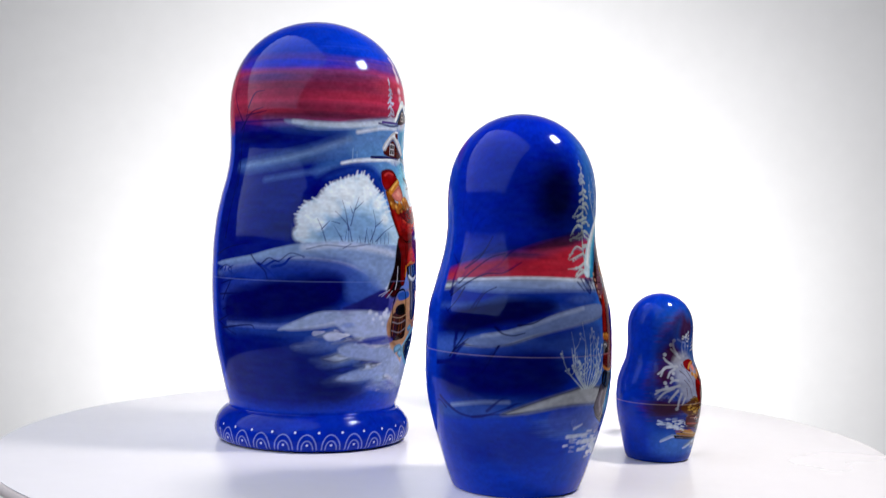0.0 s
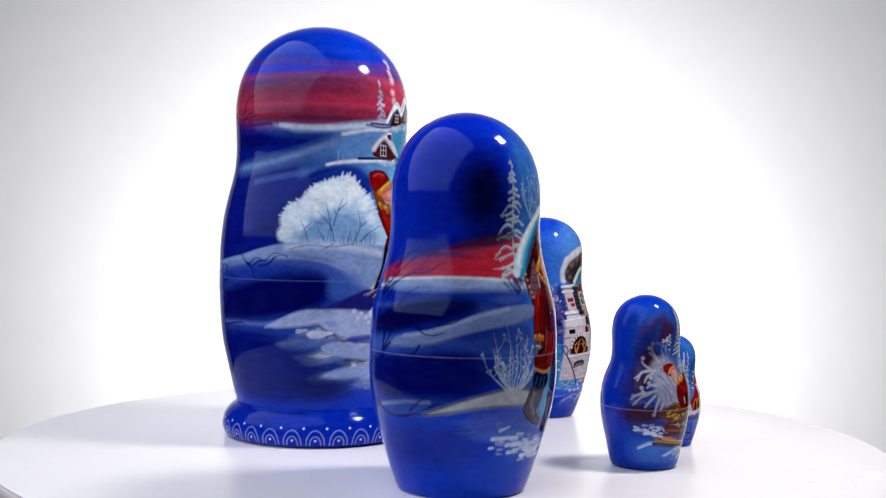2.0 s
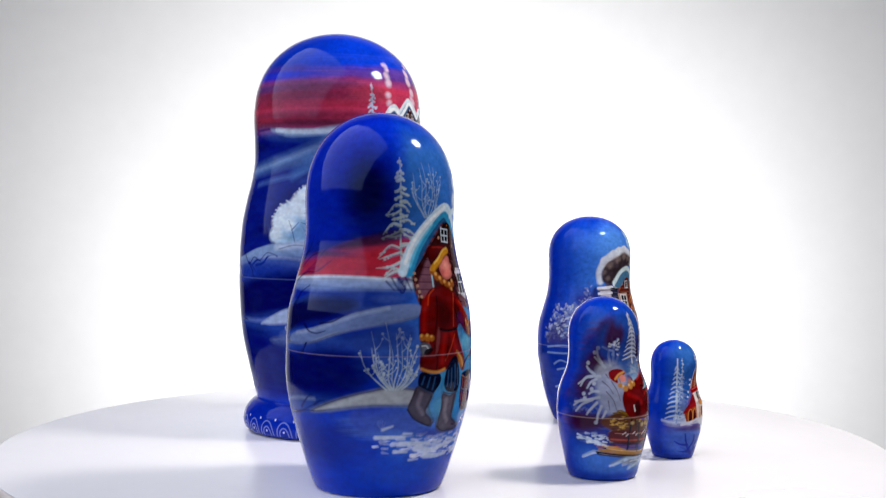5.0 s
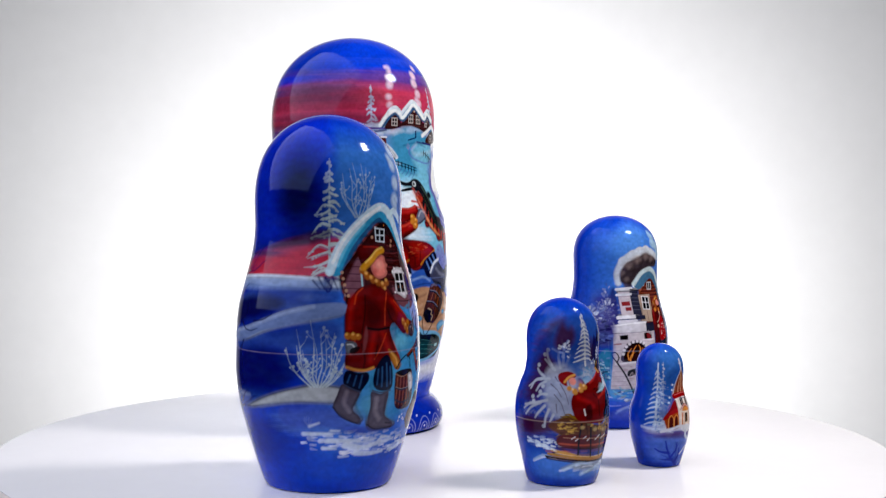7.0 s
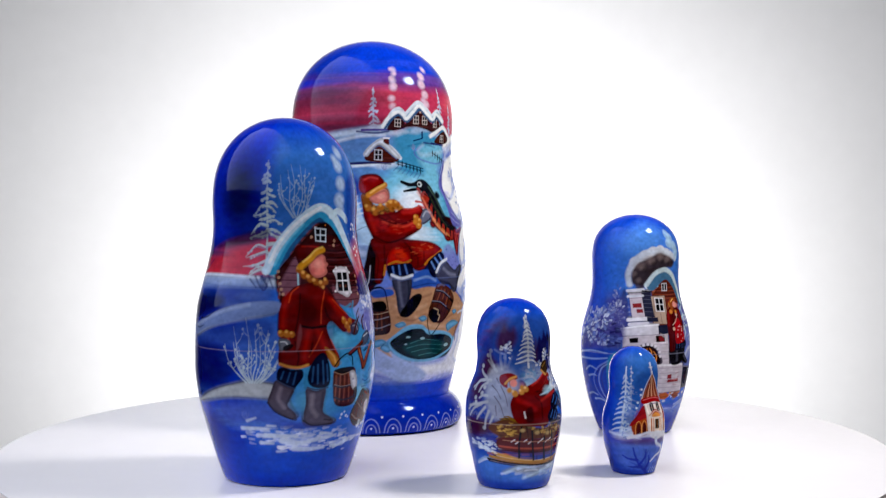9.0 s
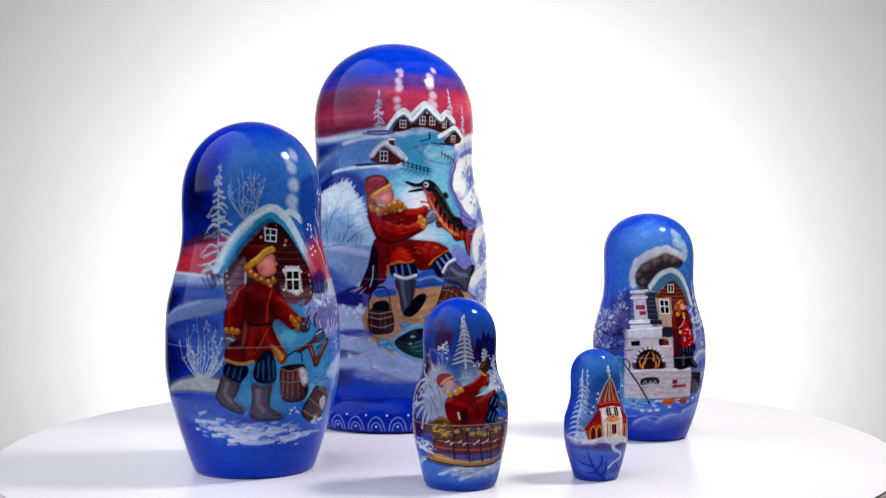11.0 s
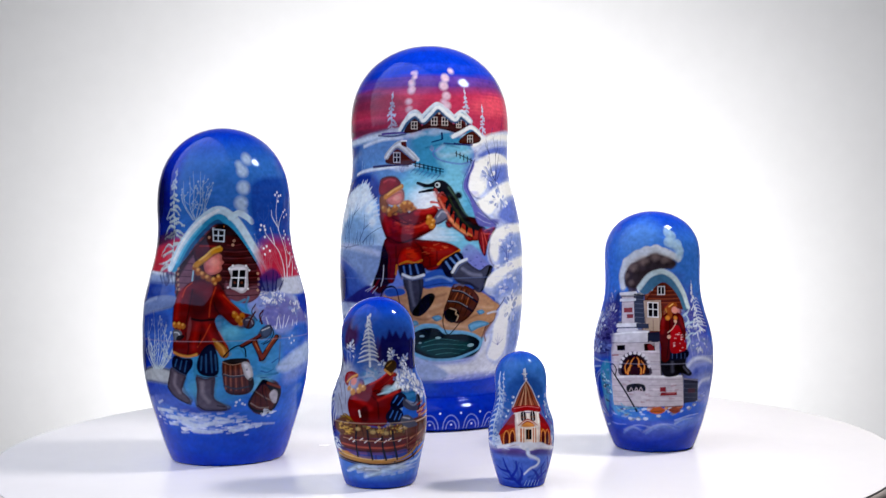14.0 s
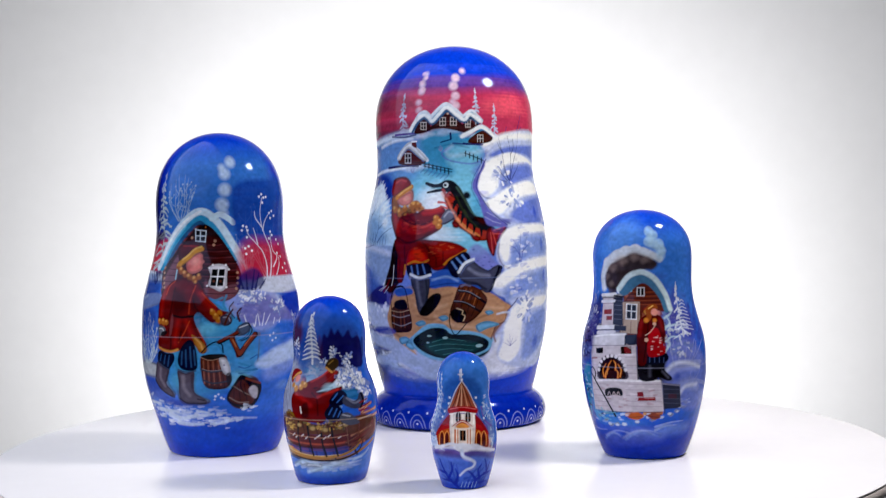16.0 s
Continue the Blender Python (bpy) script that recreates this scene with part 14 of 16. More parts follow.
    d.stroke((180, 152, 56), 0.34, (-33.7, 25.5), (-47.0, 26.1), (-58.7, 24.5), soft=0.13, alpha=0.7, end=0.17)
    d.snow((193, 206, 227), -81.4, 16.4, 21.9, 2.1, 18, 1.26, 25)
    d.stroke((151, 181, 216), 0.84, (-94.2, 9.6), (-77.7, 11.7), (-62.1, 10.9), soft=0.29, alpha=0.8, end=0.34)
    d.stroke((187, 137, 66), 1.05, (-65.8, 14.0), (-46.3, 12.6), (-11.8, 11.6), soft=0.13)
    d.stroke((30, 14, 8), 0.42, (-65.6, 12.9), (-45.7, 11.4), (-9.2, 10.4), soft=0.13, alpha=0.8)
    d.mist((46, 10, 31), -57.9, 56.5, 19.5, 4.0, 0.7, 3, 0.15)
    d.mist((50, 13, 38), -77.7, 47.1, 8.8, 5.3, 0.6, 4, 0.15)
    d.mist((50, 13, 38), -88.4, 22.5, 17.5, 3.6, 0.6, 5, 0.15)
    d.stroke((127, 90, 19), 0.81, (-36.0, 24.9), (-45.5, 26.3), (-54.7, 26.1), soft=0.12, end=0.28)
    d.stroke((38, 24, 6), 0.28, (-36.0, 24.3), (-54.7, 26.1), soft=0.12, alpha=0.7)
    d.stroke((127, 90, 19), 0.81, (-34.4, 22.4), (-47.3, 21.4), (-60.1, 18.7), soft=0.12, end=0.28)
    d.stroke((38, 24, 6), 0.28, (-34.3, 21.8), (-60.1, 18.7), soft=0.12, alpha=0.7)
    d.stroke((127, 90, 19), 0.81, (-37.4, 25.3), (-43.5, 26.9), (-49.5, 26.9), soft=0.12, end=0.28)
    d.stroke((38, 24, 6), 0.28, (-37.4, 24.7), (-49.5, 26.9), soft=0.12, alpha=0.7)
    d.snow((208, 218, 231), -70.5, 15.2, 18.5, 2.8, 26, 1.21, 25)
    d.fill((31, 66, 149), (-71.7, 56.7), (-37.4, 61.0), (5.6, 61.1), (46.5, 58.7), (65.6, 52.3), (64.4, 41.2), (3.9, 43.2), (-43.2, 43.0), (-74.1, 48.5), soft=1.60, edge=0, alpha=0.8)
    d.fill((14, 14, 78), (1.1, 52.0), (4.7, 54.4), (9.7, 53.2), (15.4, 56.3), (20.4, 54.3), (26.4, 55.8), (33.7, 53.3), (43.2, 55.6), (49.7, 52.7), (61.9, 53.2), (71.0, 49.8), (70.3, 42.0), (0.6, 44.2), soft=0.40, edge=0)
    d.fill((66, 19, 43), (-65.2, 51.9), (-59.6, 56.9), (-53.1, 59.0), (-44.0, 56.7), (-37.6, 57.9), (-33.7, 54.0), (-40.7, 50.7), (-58.3, 49.6), soft=1.00, edge=0, alpha=0.8)
    d.fill((55, 19, 50), (-3.9, 54.0), (1.1, 52.0), (0.6, 45.2), (-7.9, 48.2), soft=0.60, edge=0, alpha=0.6)
    d.fill((48, 86, 151), (-44.1, 45.0), (-4.5, 45.2), (12.1, 41.2), (-4.2, 37.5), (-29.7, 39.3), soft=1.00, edge=0, alpha=0.6)
    d.stroke((191, 193, 201), 0.60, (-20.0, 61.1), (-16.2, 53.3), (-15.0, 43.7), soft=0.12, end=0.80)
    d.stroke((187, 191, 201), 0.72, (-17.9, 60.0), (-19.4, 59.6), (-19.9, 58.4), soft=0.12, alpha=0.95, end=0.36)
    d.stroke((187, 191, 201), 0.72, (-17.9, 60.0), (-15.9, 59.7), (-14.3, 58.6), soft=0.12, alpha=0.95, end=0.36)
    d.stroke((73, 82, 129), 0.32, (-19.1, 58.6), (-17.4, 59.2), (-15.1, 58.6), soft=0.12, alpha=0.6)
    d.stroke((187, 191, 201), 0.72, (-17.0, 58.5), (-19.7, 58.2), (-21.2, 57.5), soft=0.12, alpha=0.95, end=0.36)
    d.stroke((187, 191, 201), 0.72, (-17.0, 58.5), (-14.1, 57.7), (-12.3, 57.5), soft=0.12, alpha=0.95, end=0.36)
    d.stroke((73, 82, 129), 0.32, (-19.7, 57.1), (-16.8, 57.7), (-13.6, 57.1), soft=0.12, alpha=0.6)
    d.stroke((187, 191, 201), 0.72, (-16.6, 57.0), (-20.1, 56.4), (-22.5, 55.8), soft=0.12, alpha=0.95, end=0.36)
    d.stroke((187, 191, 201), 0.72, (-16.6, 57.0), (-12.9, 56.5), (-10.5, 55.8), soft=0.12, alpha=0.95, end=0.36)
    d.stroke((73, 82, 129), 0.32, (-20.5, 55.6), (-16.4, 56.2), (-12.2, 55.6), soft=0.12, alpha=0.6)
    d.stroke((187, 191, 201), 0.72, (-16.3, 55.5), (-20.9, 55.2), (-23.9, 54.0), soft=0.12, alpha=0.95, end=0.36)
    d.stroke((187, 191, 201), 0.72, (-16.3, 55.5), (-11.8, 55.2), (-8.9, 54.5), soft=0.12, alpha=0.95, end=0.36)
    d.stroke((73, 82, 129), 0.32, (-21.5, 54.1), (-16.2, 54.7), (-11.1, 54.1), soft=0.12, alpha=0.6)
    d.stroke((187, 191, 201), 0.72, (-16.2, 54.0), (-21.8, 53.7), (-25.6, 52.9), soft=0.12, alpha=0.95, end=0.36)
    d.stroke((187, 191, 201), 0.72, (-16.2, 54.0), (-10.9, 53.5), (-7.5, 52.5), soft=0.12, alpha=0.95, end=0.36)
    d.stroke((73, 82, 129), 0.32, (-22.7, 52.6), (-16.2, 53.2), (-10.1, 52.6), soft=0.12, alpha=0.6)
    d.stroke((187, 191, 201), 0.72, (-16.3, 52.5), (-22.8, 52.0), (-27.4, 51.5), soft=0.12, alpha=0.95, end=0.36)
    d.stroke((187, 191, 201), 0.72, (-16.3, 52.5), (-10.1, 52.1), (-6.1, 50.9), soft=0.12, alpha=0.95, end=0.36)
    d.stroke((73, 82, 129), 0.32, (-24.1, 51.0), (-16.4, 51.7), (-9.1, 51.1), soft=0.12, alpha=0.6)
    d.stroke((187, 191, 201), 0.72, (-16.4, 50.9), (-24.0, 50.7), (-29.5, 49.6), soft=0.12, alpha=0.95, end=0.36)
    d.stroke((187, 191, 201), 0.72, (-16.4, 50.9), (-9.3, 50.5), (-4.7, 49.6), soft=0.12, alpha=0.95, end=0.36)
    d.stroke((73, 82, 129), 0.32, (-25.5, 49.5), (-16.5, 50.1), (-8.2, 49.5), soft=0.12, alpha=0.6)
    d.stroke((187, 191, 201), 0.72, (-16.6, 49.4), (-25.3, 49.0), (-31.7, 48.0), soft=0.12, alpha=0.95, end=0.36)
    d.stroke((187, 191, 201), 0.72, (-16.6, 49.4), (-8.5, 48.9), (-3.3, 48.1), soft=0.12, alpha=0.95, end=0.36)
    d.stroke((73, 82, 129), 0.32, (-27.0, 47.9), (-16.8, 48.6), (-7.3, 48.0), soft=0.12, alpha=0.6)
    d.stroke((187, 191, 201), 0.72, (-16.9, 47.9), (-26.6, 47.1), (-33.7, 46.5), soft=0.12, alpha=0.95, end=0.36)
    d.stroke((187, 191, 201), 0.72, (-16.9, 47.9), (-7.8, 47.6), (-1.8, 47.0), soft=0.12, alpha=0.95, end=0.36)
    d.stroke((73, 82, 129), 0.32, (-28.4, 46.4), (-16.9, 47.1), (-6.3, 46.5), soft=0.12, alpha=0.6)
    d.stroke((187, 191, 201), 0.72, (-17.0, 46.3), (-27.7, 45.5), (-35.5, 45.0), soft=0.12, alpha=0.95, end=0.36)
    d.stroke((187, 191, 201), 0.72, (-17.0, 46.3), (-6.9, 46.0), (-0.5, 44.8), soft=0.12, alpha=0.95, end=0.36)
    d.stroke((73, 82, 129), 0.32, (-29.5, 44.9), (-17.0, 45.5), (-5.3, 45.0), soft=0.12, alpha=0.6)
    d.frost((225, 229, 239), 20.2, 46.7, 8.7, 3.6, 34, 0.90, 668)
    d.frost((225, 229, 239), 41.9, 44.7, 7.7, 3.2, 26, 0.90, 690)
    d.frost((225, 229, 239), 50.5, 39.0, 7.9, 3.6, 34, 0.90, 702)
    d.frost((225, 229, 239), -48.9, 49.4, 6.9, 3.2, 26, 0.90, 596)
    d.frost((225, 229, 239), 4.0, 44.0, 6.8, 1.6, 14, 0.90, 650)
    d.frost((225, 229, 239), 54.3, 34.5, 4.2, 2.8, 16, 0.90, 712)
    d.frost((225, 229, 239), 31.3, 38.6, 10.9, 2.4, 26, 0.90, 684)
    d.stroke((30, 25, 46), 0.24, (38.1, 35.3), (44.2, 36.3), soft=0.12, alpha=0.7, end=0.12)
    d.stroke((30, 25, 46), 0.24, (29.6, 34.3), (26.6, 36.0), soft=0.12, alpha=0.7, end=0.12)
    d.stroke((30, 25, 46), 0.24, (22.5, 36.0), (26.0, 37.8), soft=0.12, alpha=0.7, end=0.12)
    d.stroke((30, 25, 46), 0.24, (50.9, 36.9), (48.0, 38.0), soft=0.12, alpha=0.7, end=0.12)
    d.stroke((30, 25, 46), 0.24, (38.1, 37.2), (34.8, 39.1), soft=0.12, alpha=0.7, end=0.12)
    d.stroke((30, 25, 46), 0.24, (35.8, 35.6), (33.3, 36.8), soft=0.12, alpha=0.7, end=0.12)
    d.stroke((30, 25, 46), 0.24, (21.5, 38.9), (19.5, 40.2), soft=0.12, alpha=0.7, end=0.12)
    d.stroke((30, 25, 46), 0.24, (30.5, 34.6), (35.8, 35.5), soft=0.12, alpha=0.7, end=0.12)
    d.stroke((30, 25, 46), 0.24, (36.6, 40.2), (40.6, 42.1), soft=0.12, alpha=0.7, end=0.12)
    d.stroke((30, 25, 46), 0.24, (49.9, 38.4), (47.1, 39.7), soft=0.12, alpha=0.7, end=0.12)
    d.stroke((30, 25, 46), 0.24, (28.5, 38.3), (29.0, 39.5), soft=0.12, alpha=0.7, end=0.12)
    d.stroke((30, 25, 46), 0.24, (43.1, 39.0), (38.5, 40.0), soft=0.12, alpha=0.7, end=0.12)
    d.stroke((30, 25, 46), 0.24, (23.6, 37.4), (23.2, 39.1), soft=0.12, alpha=0.7, end=0.12)
    d.fill((22, 92, 149), (22.7, 33.4), (33.3, 35.1), (48.9, 33.9), (52.1, 30.6), (38.8, 30.6), soft=0.48, edge=0, alpha=0.7)
    d.mist((152, 191, 213), 10.4, 35.5, 8.6, 1.8, 0.7, 1, 0.15)
    d.fill((86, 46, 22), (-69.8, 22.8), (-50.5, 25.9), (-32.2, 24.8), (-4.1, 22.7), (22.6, 23.9), (57.5, 25.4), (70.5, 22.1), (38.7, 18.6), (-4.5, 18.6), (-48.6, 19.1), soft=0.40, edge=0)
    d.fill((82, 24, 19), (-55.7, 19.3), (-25.5, 19.3), (9.0, 18.5), (33.5, 19.2), (36.4, 15.4), (9.1, 14.4), (-27.3, 14.7), (-57.1, 15.5), soft=0.24, edge=0)
    d.stroke((175, 73, 45), 0.60, (-56.0, 16.4), (-25.3, 15.6), (9.1, 15.3), (32.9, 15.9), soft=0.24, alpha=0.8)
    d.stroke((38, 7, 9), 0.40, (-57.6, 15.1), (-25.8, 14.4), (9.1, 14.0), (34.9, 15.0), soft=0.12, alpha=0.8)
    d.stroke((216, 208, 208), 0.44, (-41.1, 18.1), (-37.1, 18.8), soft=0.12, alpha=0.85)
    d.stroke((216, 208, 208), 0.44, (-36.0, 17.4), (-32.3, 18.1), soft=0.12, alpha=0.85)
    d.stroke((216, 208, 208), 0.44, (-25.9, 18.1), (-22.7, 18.7), soft=0.12, alpha=0.85)
    d.stroke((216, 208, 208), 0.44, (-20.2, 17.3), (-17.1, 18.0), soft=0.12, alpha=0.85)
    d.stroke((216, 208, 208), 0.44, (-7.4, 17.4), (-4.5, 18.0), soft=0.12, alpha=0.85)
    d.stroke((216, 208, 208), 0.44, (-3.2, 18.2), (-0.4, 18.8), soft=0.12, alpha=0.85)
    d.stroke((216, 208, 208), 0.44, (3.6, 17.4), (6.3, 18.0), soft=0.12, alpha=0.85)
    d.stroke((216, 208, 208), 0.44, (9.0, 18.1), (11.7, 18.7), soft=0.12, alpha=0.85)
    d.stroke((216, 208, 208), 0.44, (21.7, 17.5), (24.6, 18.0), soft=0.12, alpha=0.85)
    d.fill((46, 50, 127), (-50.4, 14.5), (-26.0, 13.9), (9.2, 13.6), (33.5, 14.3), (33.0, 11.8), (1.9, 11.2), (-28.9, 11.8), soft=0.32, edge=0, alpha=0.8)
    d.snow((200, 156, 64), -45.1, 22.3, 11.9, 2.6, 34, 0.80, 4)
    d.snow((64, 34, 11), -45.2, 21.9, 12.0, 2.6, 14, 0.80, 5)
    d.frost((205, 160, 69), 9.0, 22.2, 37.1, 1.4, 60, 0.80, 6)
    d.snow((61, 30, 10), 9.0, 21.4, 35.9, 1.2, 24, 0.68, 7)
    d.stroke((25, 10, 7), 0.60, (-74.8, 11.4), (-37.5, 10.1), (-5.8, 9.3), (27.0, 9.7), (50.7, 11.9), (57.1, 15.4), soft=0.12)
    d.stroke((169, 120, 54), 0.92, (-70.8, 12.4), (-36.6, 11.2), (-5.6, 10.6), (24.9, 11.0), (45.2, 13.2), (51.7, 16.0), soft=0.12)
    d.stroke((226, 190, 120), 0.28, (-61.3, 12.8), (-34.4, 11.7), (-5.6, 11.0), (23.1, 11.4), soft=0.12, alpha=0.7)
    d.stroke((11, 5, 6), 0.68, (-29.2, 23.3), (-31.7, 17.5), (-31.4, 12.2), soft=0.16)
    d.stroke((11, 5, 6), 0.68, (-16.4, 21.8), (-14.6, 16.6), (-11.5, 11.2), soft=0.16)
    d.stroke((11, 5, 6), 0.68, (1.0, 19.4), (2.1, 15.3), (6.4, 10.9), soft=0.16)
    d.stroke((11, 5, 6), 0.68, (13.0, 21.3), (16.1, 16.4), (21.7, 10.9), soft=0.16)
    d.stroke((70, 33, 27), 0.68, (35.9, 12.9), (52.0, 15.6), (78.4, 19.3), soft=0.18)
    d.stroke((161, 101, 71), 0.20, (35.9, 12.9), (52.0, 15.6), (78.4, 19.3), soft=0.12, alpha=0.7)
    d.stroke((70, 33, 27), 0.68, (31.3, 15.6), (48.4, 17.8), (71.0, 21.3), soft=0.18)
    d.stroke((161, 101, 71), 0.20, (31.3, 15.6), (48.4, 17.8), (71.0, 21.3), soft=0.12, alpha=0.7)
    d.stroke((70, 33, 27), 0.68, (31.7, 21.3), (34.9, 15.0), soft=0.18)
    d.stroke((161, 101, 71), 0.20, (31.7, 21.3), (34.9, 15.0), soft=0.12, alpha=0.7)
    d.stroke((70, 33, 27), 0.68, (48.8, 22.7), (48.6, 17.4), soft=0.18)
    d.stroke((161, 101, 71), 0.20, (48.8, 22.7), (48.6, 17.4), soft=0.12, alpha=0.7)
    d.stroke((205, 168, 137), 0.48, (22.7, 21.9), (41.2, 23.4), (69.5, 24.6), soft=0.12, alpha=0.8)
    d.dab((203, 171, 104), -27.9, 22.1, 1.80, alpha=0.6, soft=0.40, tall=0.7)
    d.dab((203, 171, 104), -9.6, 21.1, 2.00, alpha=0.6, soft=0.40, tall=0.7)
    d.dab((203, 171, 104), 6.3, 20.6, 1.80, alpha=0.6, soft=0.40, tall=0.7)
    d.dab((203, 171, 104), 30.0, 22.1, 1.80, alpha=0.6, soft=0.40, tall=0.7)
    d.stroke((25, 10, 8), 0.60, (-23.2, 23.4), (-21.0, 19.8), soft=0.20, alpha=0.7, end=0.28)
    d.stroke((25, 10, 8), 0.60, (-6.8, 22.3), (-3.1, 19.0), soft=0.20, alpha=0.7, end=0.28)
    d.stroke((25, 10, 8), 0.60, (9.0, 22.6), (10.3, 19.3), soft=0.20, alpha=0.7, end=0.28)
    d.stroke((25, 10, 8), 0.60, (25.5, 23.4), (28.8, 19.7), soft=0.20, alpha=0.7, end=0.28)
    d.stroke((189, 129, 98), 0.28, (-51.2, 18.6), (-25.9, 18.1), (9.0, 17.7), (33.7, 18.4), soft=0.12, alpha=0.7)
    d.fill((101, 6, 9), (-41.7, 32.1), (-34.6, 34.6), (-12.7, 35.6), (-1.1, 33.3), (5.8, 33.6), (16.1, 35.0), (26.8, 35.2), (21.0, 32.6), (12.2, 30.4), (9.2, 26.8), (3.8, 23.8), (-16.2, 23.4), (-33.8, 24.8), (-40.6, 28.2), soft=0.18, edge=0)
    d.stroke((161, 22, 25), 1.60, (-33.2, 32.7), (-21.8, 31.3), (-11.8, 29.4), soft=0.60, alpha=0.7)
    d.stroke((180, 38, 28), 0.80, (-3.8, 32.1), (8.5, 33.6), (21.9, 34.7), soft=0.40, alpha=0.7)
    d.fill((38, 1, 4), (-23.1, 29.3), (-16.0, 30.2), (-14.6, 25.4), (-23.1, 25.0), soft=0.40, edge=0, alpha=0.8)
    d.stroke((38, 1, 4), 0.48, (-10.8, 33.7), (-3.8, 31.4), (-2.6, 25.9), soft=0.28, alpha=0.8)
    d.stroke((231, 227, 227), 0.60, (-25.9, 28.5), (-24.4, 26.5), soft=0.12, alpha=0.8)
    d.stroke((107, 6, 10), 2.79, (-16.0, 36.3), (0.4, 38.2), (13.7, 40.8), soft=0.24, end=2.20)
    d.stroke((193, 47, 42), 0.60, (-13.3, 37.5), (0.4, 39.4), (12.2, 41.6), soft=0.28, alpha=0.7)
    d.stroke((38, 1, 5), 0.40, (-8.3, 35.2), (4.8, 37.1), (18.2, 39.6), soft=0.12, alpha=0.7)
    d.fill((50, 33, 15), (5.5, 42.4), (11.0, 45.2), (20.0, 45.9), (26.4, 44.6), (24.8, 42.6), (15.5, 41.2), soft=0.20, edge=0)
    d.stroke((140, 101, 45), 0.40, (10.8, 43.6), (18.1, 44.9), soft=0.12, alpha=0.8)
    d.stroke((197, 138, 71), 0.80, (7.2, 42.4), (15.3, 40.8), soft=0.12, alpha=0.9)
    d.fill((122, 11, 18), (-57.2, 38.4), (-58.2, 40.8), (-46.1, 41.8), (-35.3, 41.1), (-33.2, 39.8), (-45.6, 38.7), (-46.9, 36.7), soft=0.18, edge=0)
    d.dab((210, 126, 118), -38.6, 38.4, 2.59, alpha=1, soft=0.24, tall=1)
    d.stroke((199, 138, 67), 0.80, (-49.6, 38.2), (-43.7, 39.7), (-34.9, 40.6), soft=0.20)
    d.dab((186, 124, 56), -43.7, 36.0, 1.80, alpha=1, soft=0.28, tall=1)
    d.dab((186, 124, 56), -36.7, 34.9, 2.20, alpha=1, soft=0.28, tall=1)
    d.dab((186, 124, 56), -28.3, 35.5, 2.00, alpha=1, soft=0.28, tall=1)
    d.dab((186, 124, 56), -22.3, 36.3, 1.80, alpha=1, soft=0.28, tall=1)
    d.dab((186, 124, 56), -27.7, 37.0, 1.40, alpha=1, soft=0.28, tall=1)
    d.dab((237, 198, 131), -39.3, 35.7, 0.80, alpha=0.8, soft=0.24, tall=1)
    d.dab((237, 198, 131), -30.4, 36.0, 0.80, alpha=0.8, soft=0.24, tall=1)
    d.dab((237, 198, 131), -23.4, 36.9, 0.80, alpha=0.8, soft=0.24, tall=1)
    d.fill((6, 8, 34), (10.8, 30.5), (17.0, 33.5), (26.3, 34.5), (33.2, 32.8), (30.6, 30.1), (18.8, 28.8), soft=0.18, edge=0)
    d.fill((6, 8, 34), (5.2, 26.2), (10.6, 28.9), (20.3, 29.5), (27.0, 27.0), (24.0, 24.3), (11.7, 23.7), soft=0.18, edge=0)
    d.stroke((51, 100, 177), 0.48, (15.0, 31.2), (21.2, 33.4), soft=0.12, alpha=0.85)
    d.stroke((51, 100, 177), 0.48, (20.4, 30.3), (28.3, 32.5), soft=0.12, alpha=0.85)
    d.stroke((51, 100, 177), 0.48, (10.5, 26.1), (14.6, 28.4), soft=0.12, alpha=0.85)
    d.stroke((51, 100, 177), 0.48, (15.8, 25.3), (20.0, 28.0), soft=0.12, alpha=0.85)
    d.stroke((51, 100, 177), 0.48, (21.2, 25.2), (24.2, 27.1), soft=0.12, alpha=0.85)
    d.fill((52, 55, 76), (29.9, 32.5), (38.8, 30.6), (46.1, 30.8), (50.9, 33.0), (56.5, 32.8), (57.7, 30.0), (51.1, 27.8), (38.1, 27.9), (27.5, 29.8), soft=0.18, edge=0)
    d.stroke((124, 128, 153), 0.60, (32.5, 31.6), (42.0, 29.7), (49.9, 30.3), soft=0.28, alpha=0.7)
    d.stroke((7, 6, 13), 0.68, (53.2, 32.9), (55.3, 30.1), (51.1, 27.8), soft=0.16)
    d.fill((70, 72, 88), (25.5, 26.2), (34.6, 26.4), (44.7, 24.0), (48.9, 22.3), (33.1, 22.0), (24.0, 23.9), soft=0.18, edge=0)
    d.stroke((181, 181, 191), 0.48, (27.0, 25.8), (36.1, 25.1), soft=0.12, alpha=0.7)
    d.stroke((127, 22, 18), 0.52, (49.6, 29.5), (62.1, 30.6), soft=0.12, alpha=0.9)
    d.stroke((127, 22, 18), 0.52, (53.4, 28.1), (67.6, 29.2), soft=0.12, alpha=0.9)
    d.stroke((127, 22, 18), 0.52, (48.8, 26.7), (66.4, 27.2), soft=0.12, alpha=0.9)
    d.stroke((179, 204, 227), 1.00, (-49.8, 6.6), (-28.9, 8.9), (-6.1, 7.9), soft=0.48, alpha=0.75, end=0.40)
    d.stroke((179, 204, 227), 1.00, (-23.9, 4.8), (1.7, 6.6), (19.7, 5.5), soft=0.48, alpha=0.75, end=0.40)
    d.stroke((179, 204, 227), 1.00, (1.7, 7.0), (22.5, 7.9), (38.8, 7.8), soft=0.48, alpha=0.75, end=0.40)
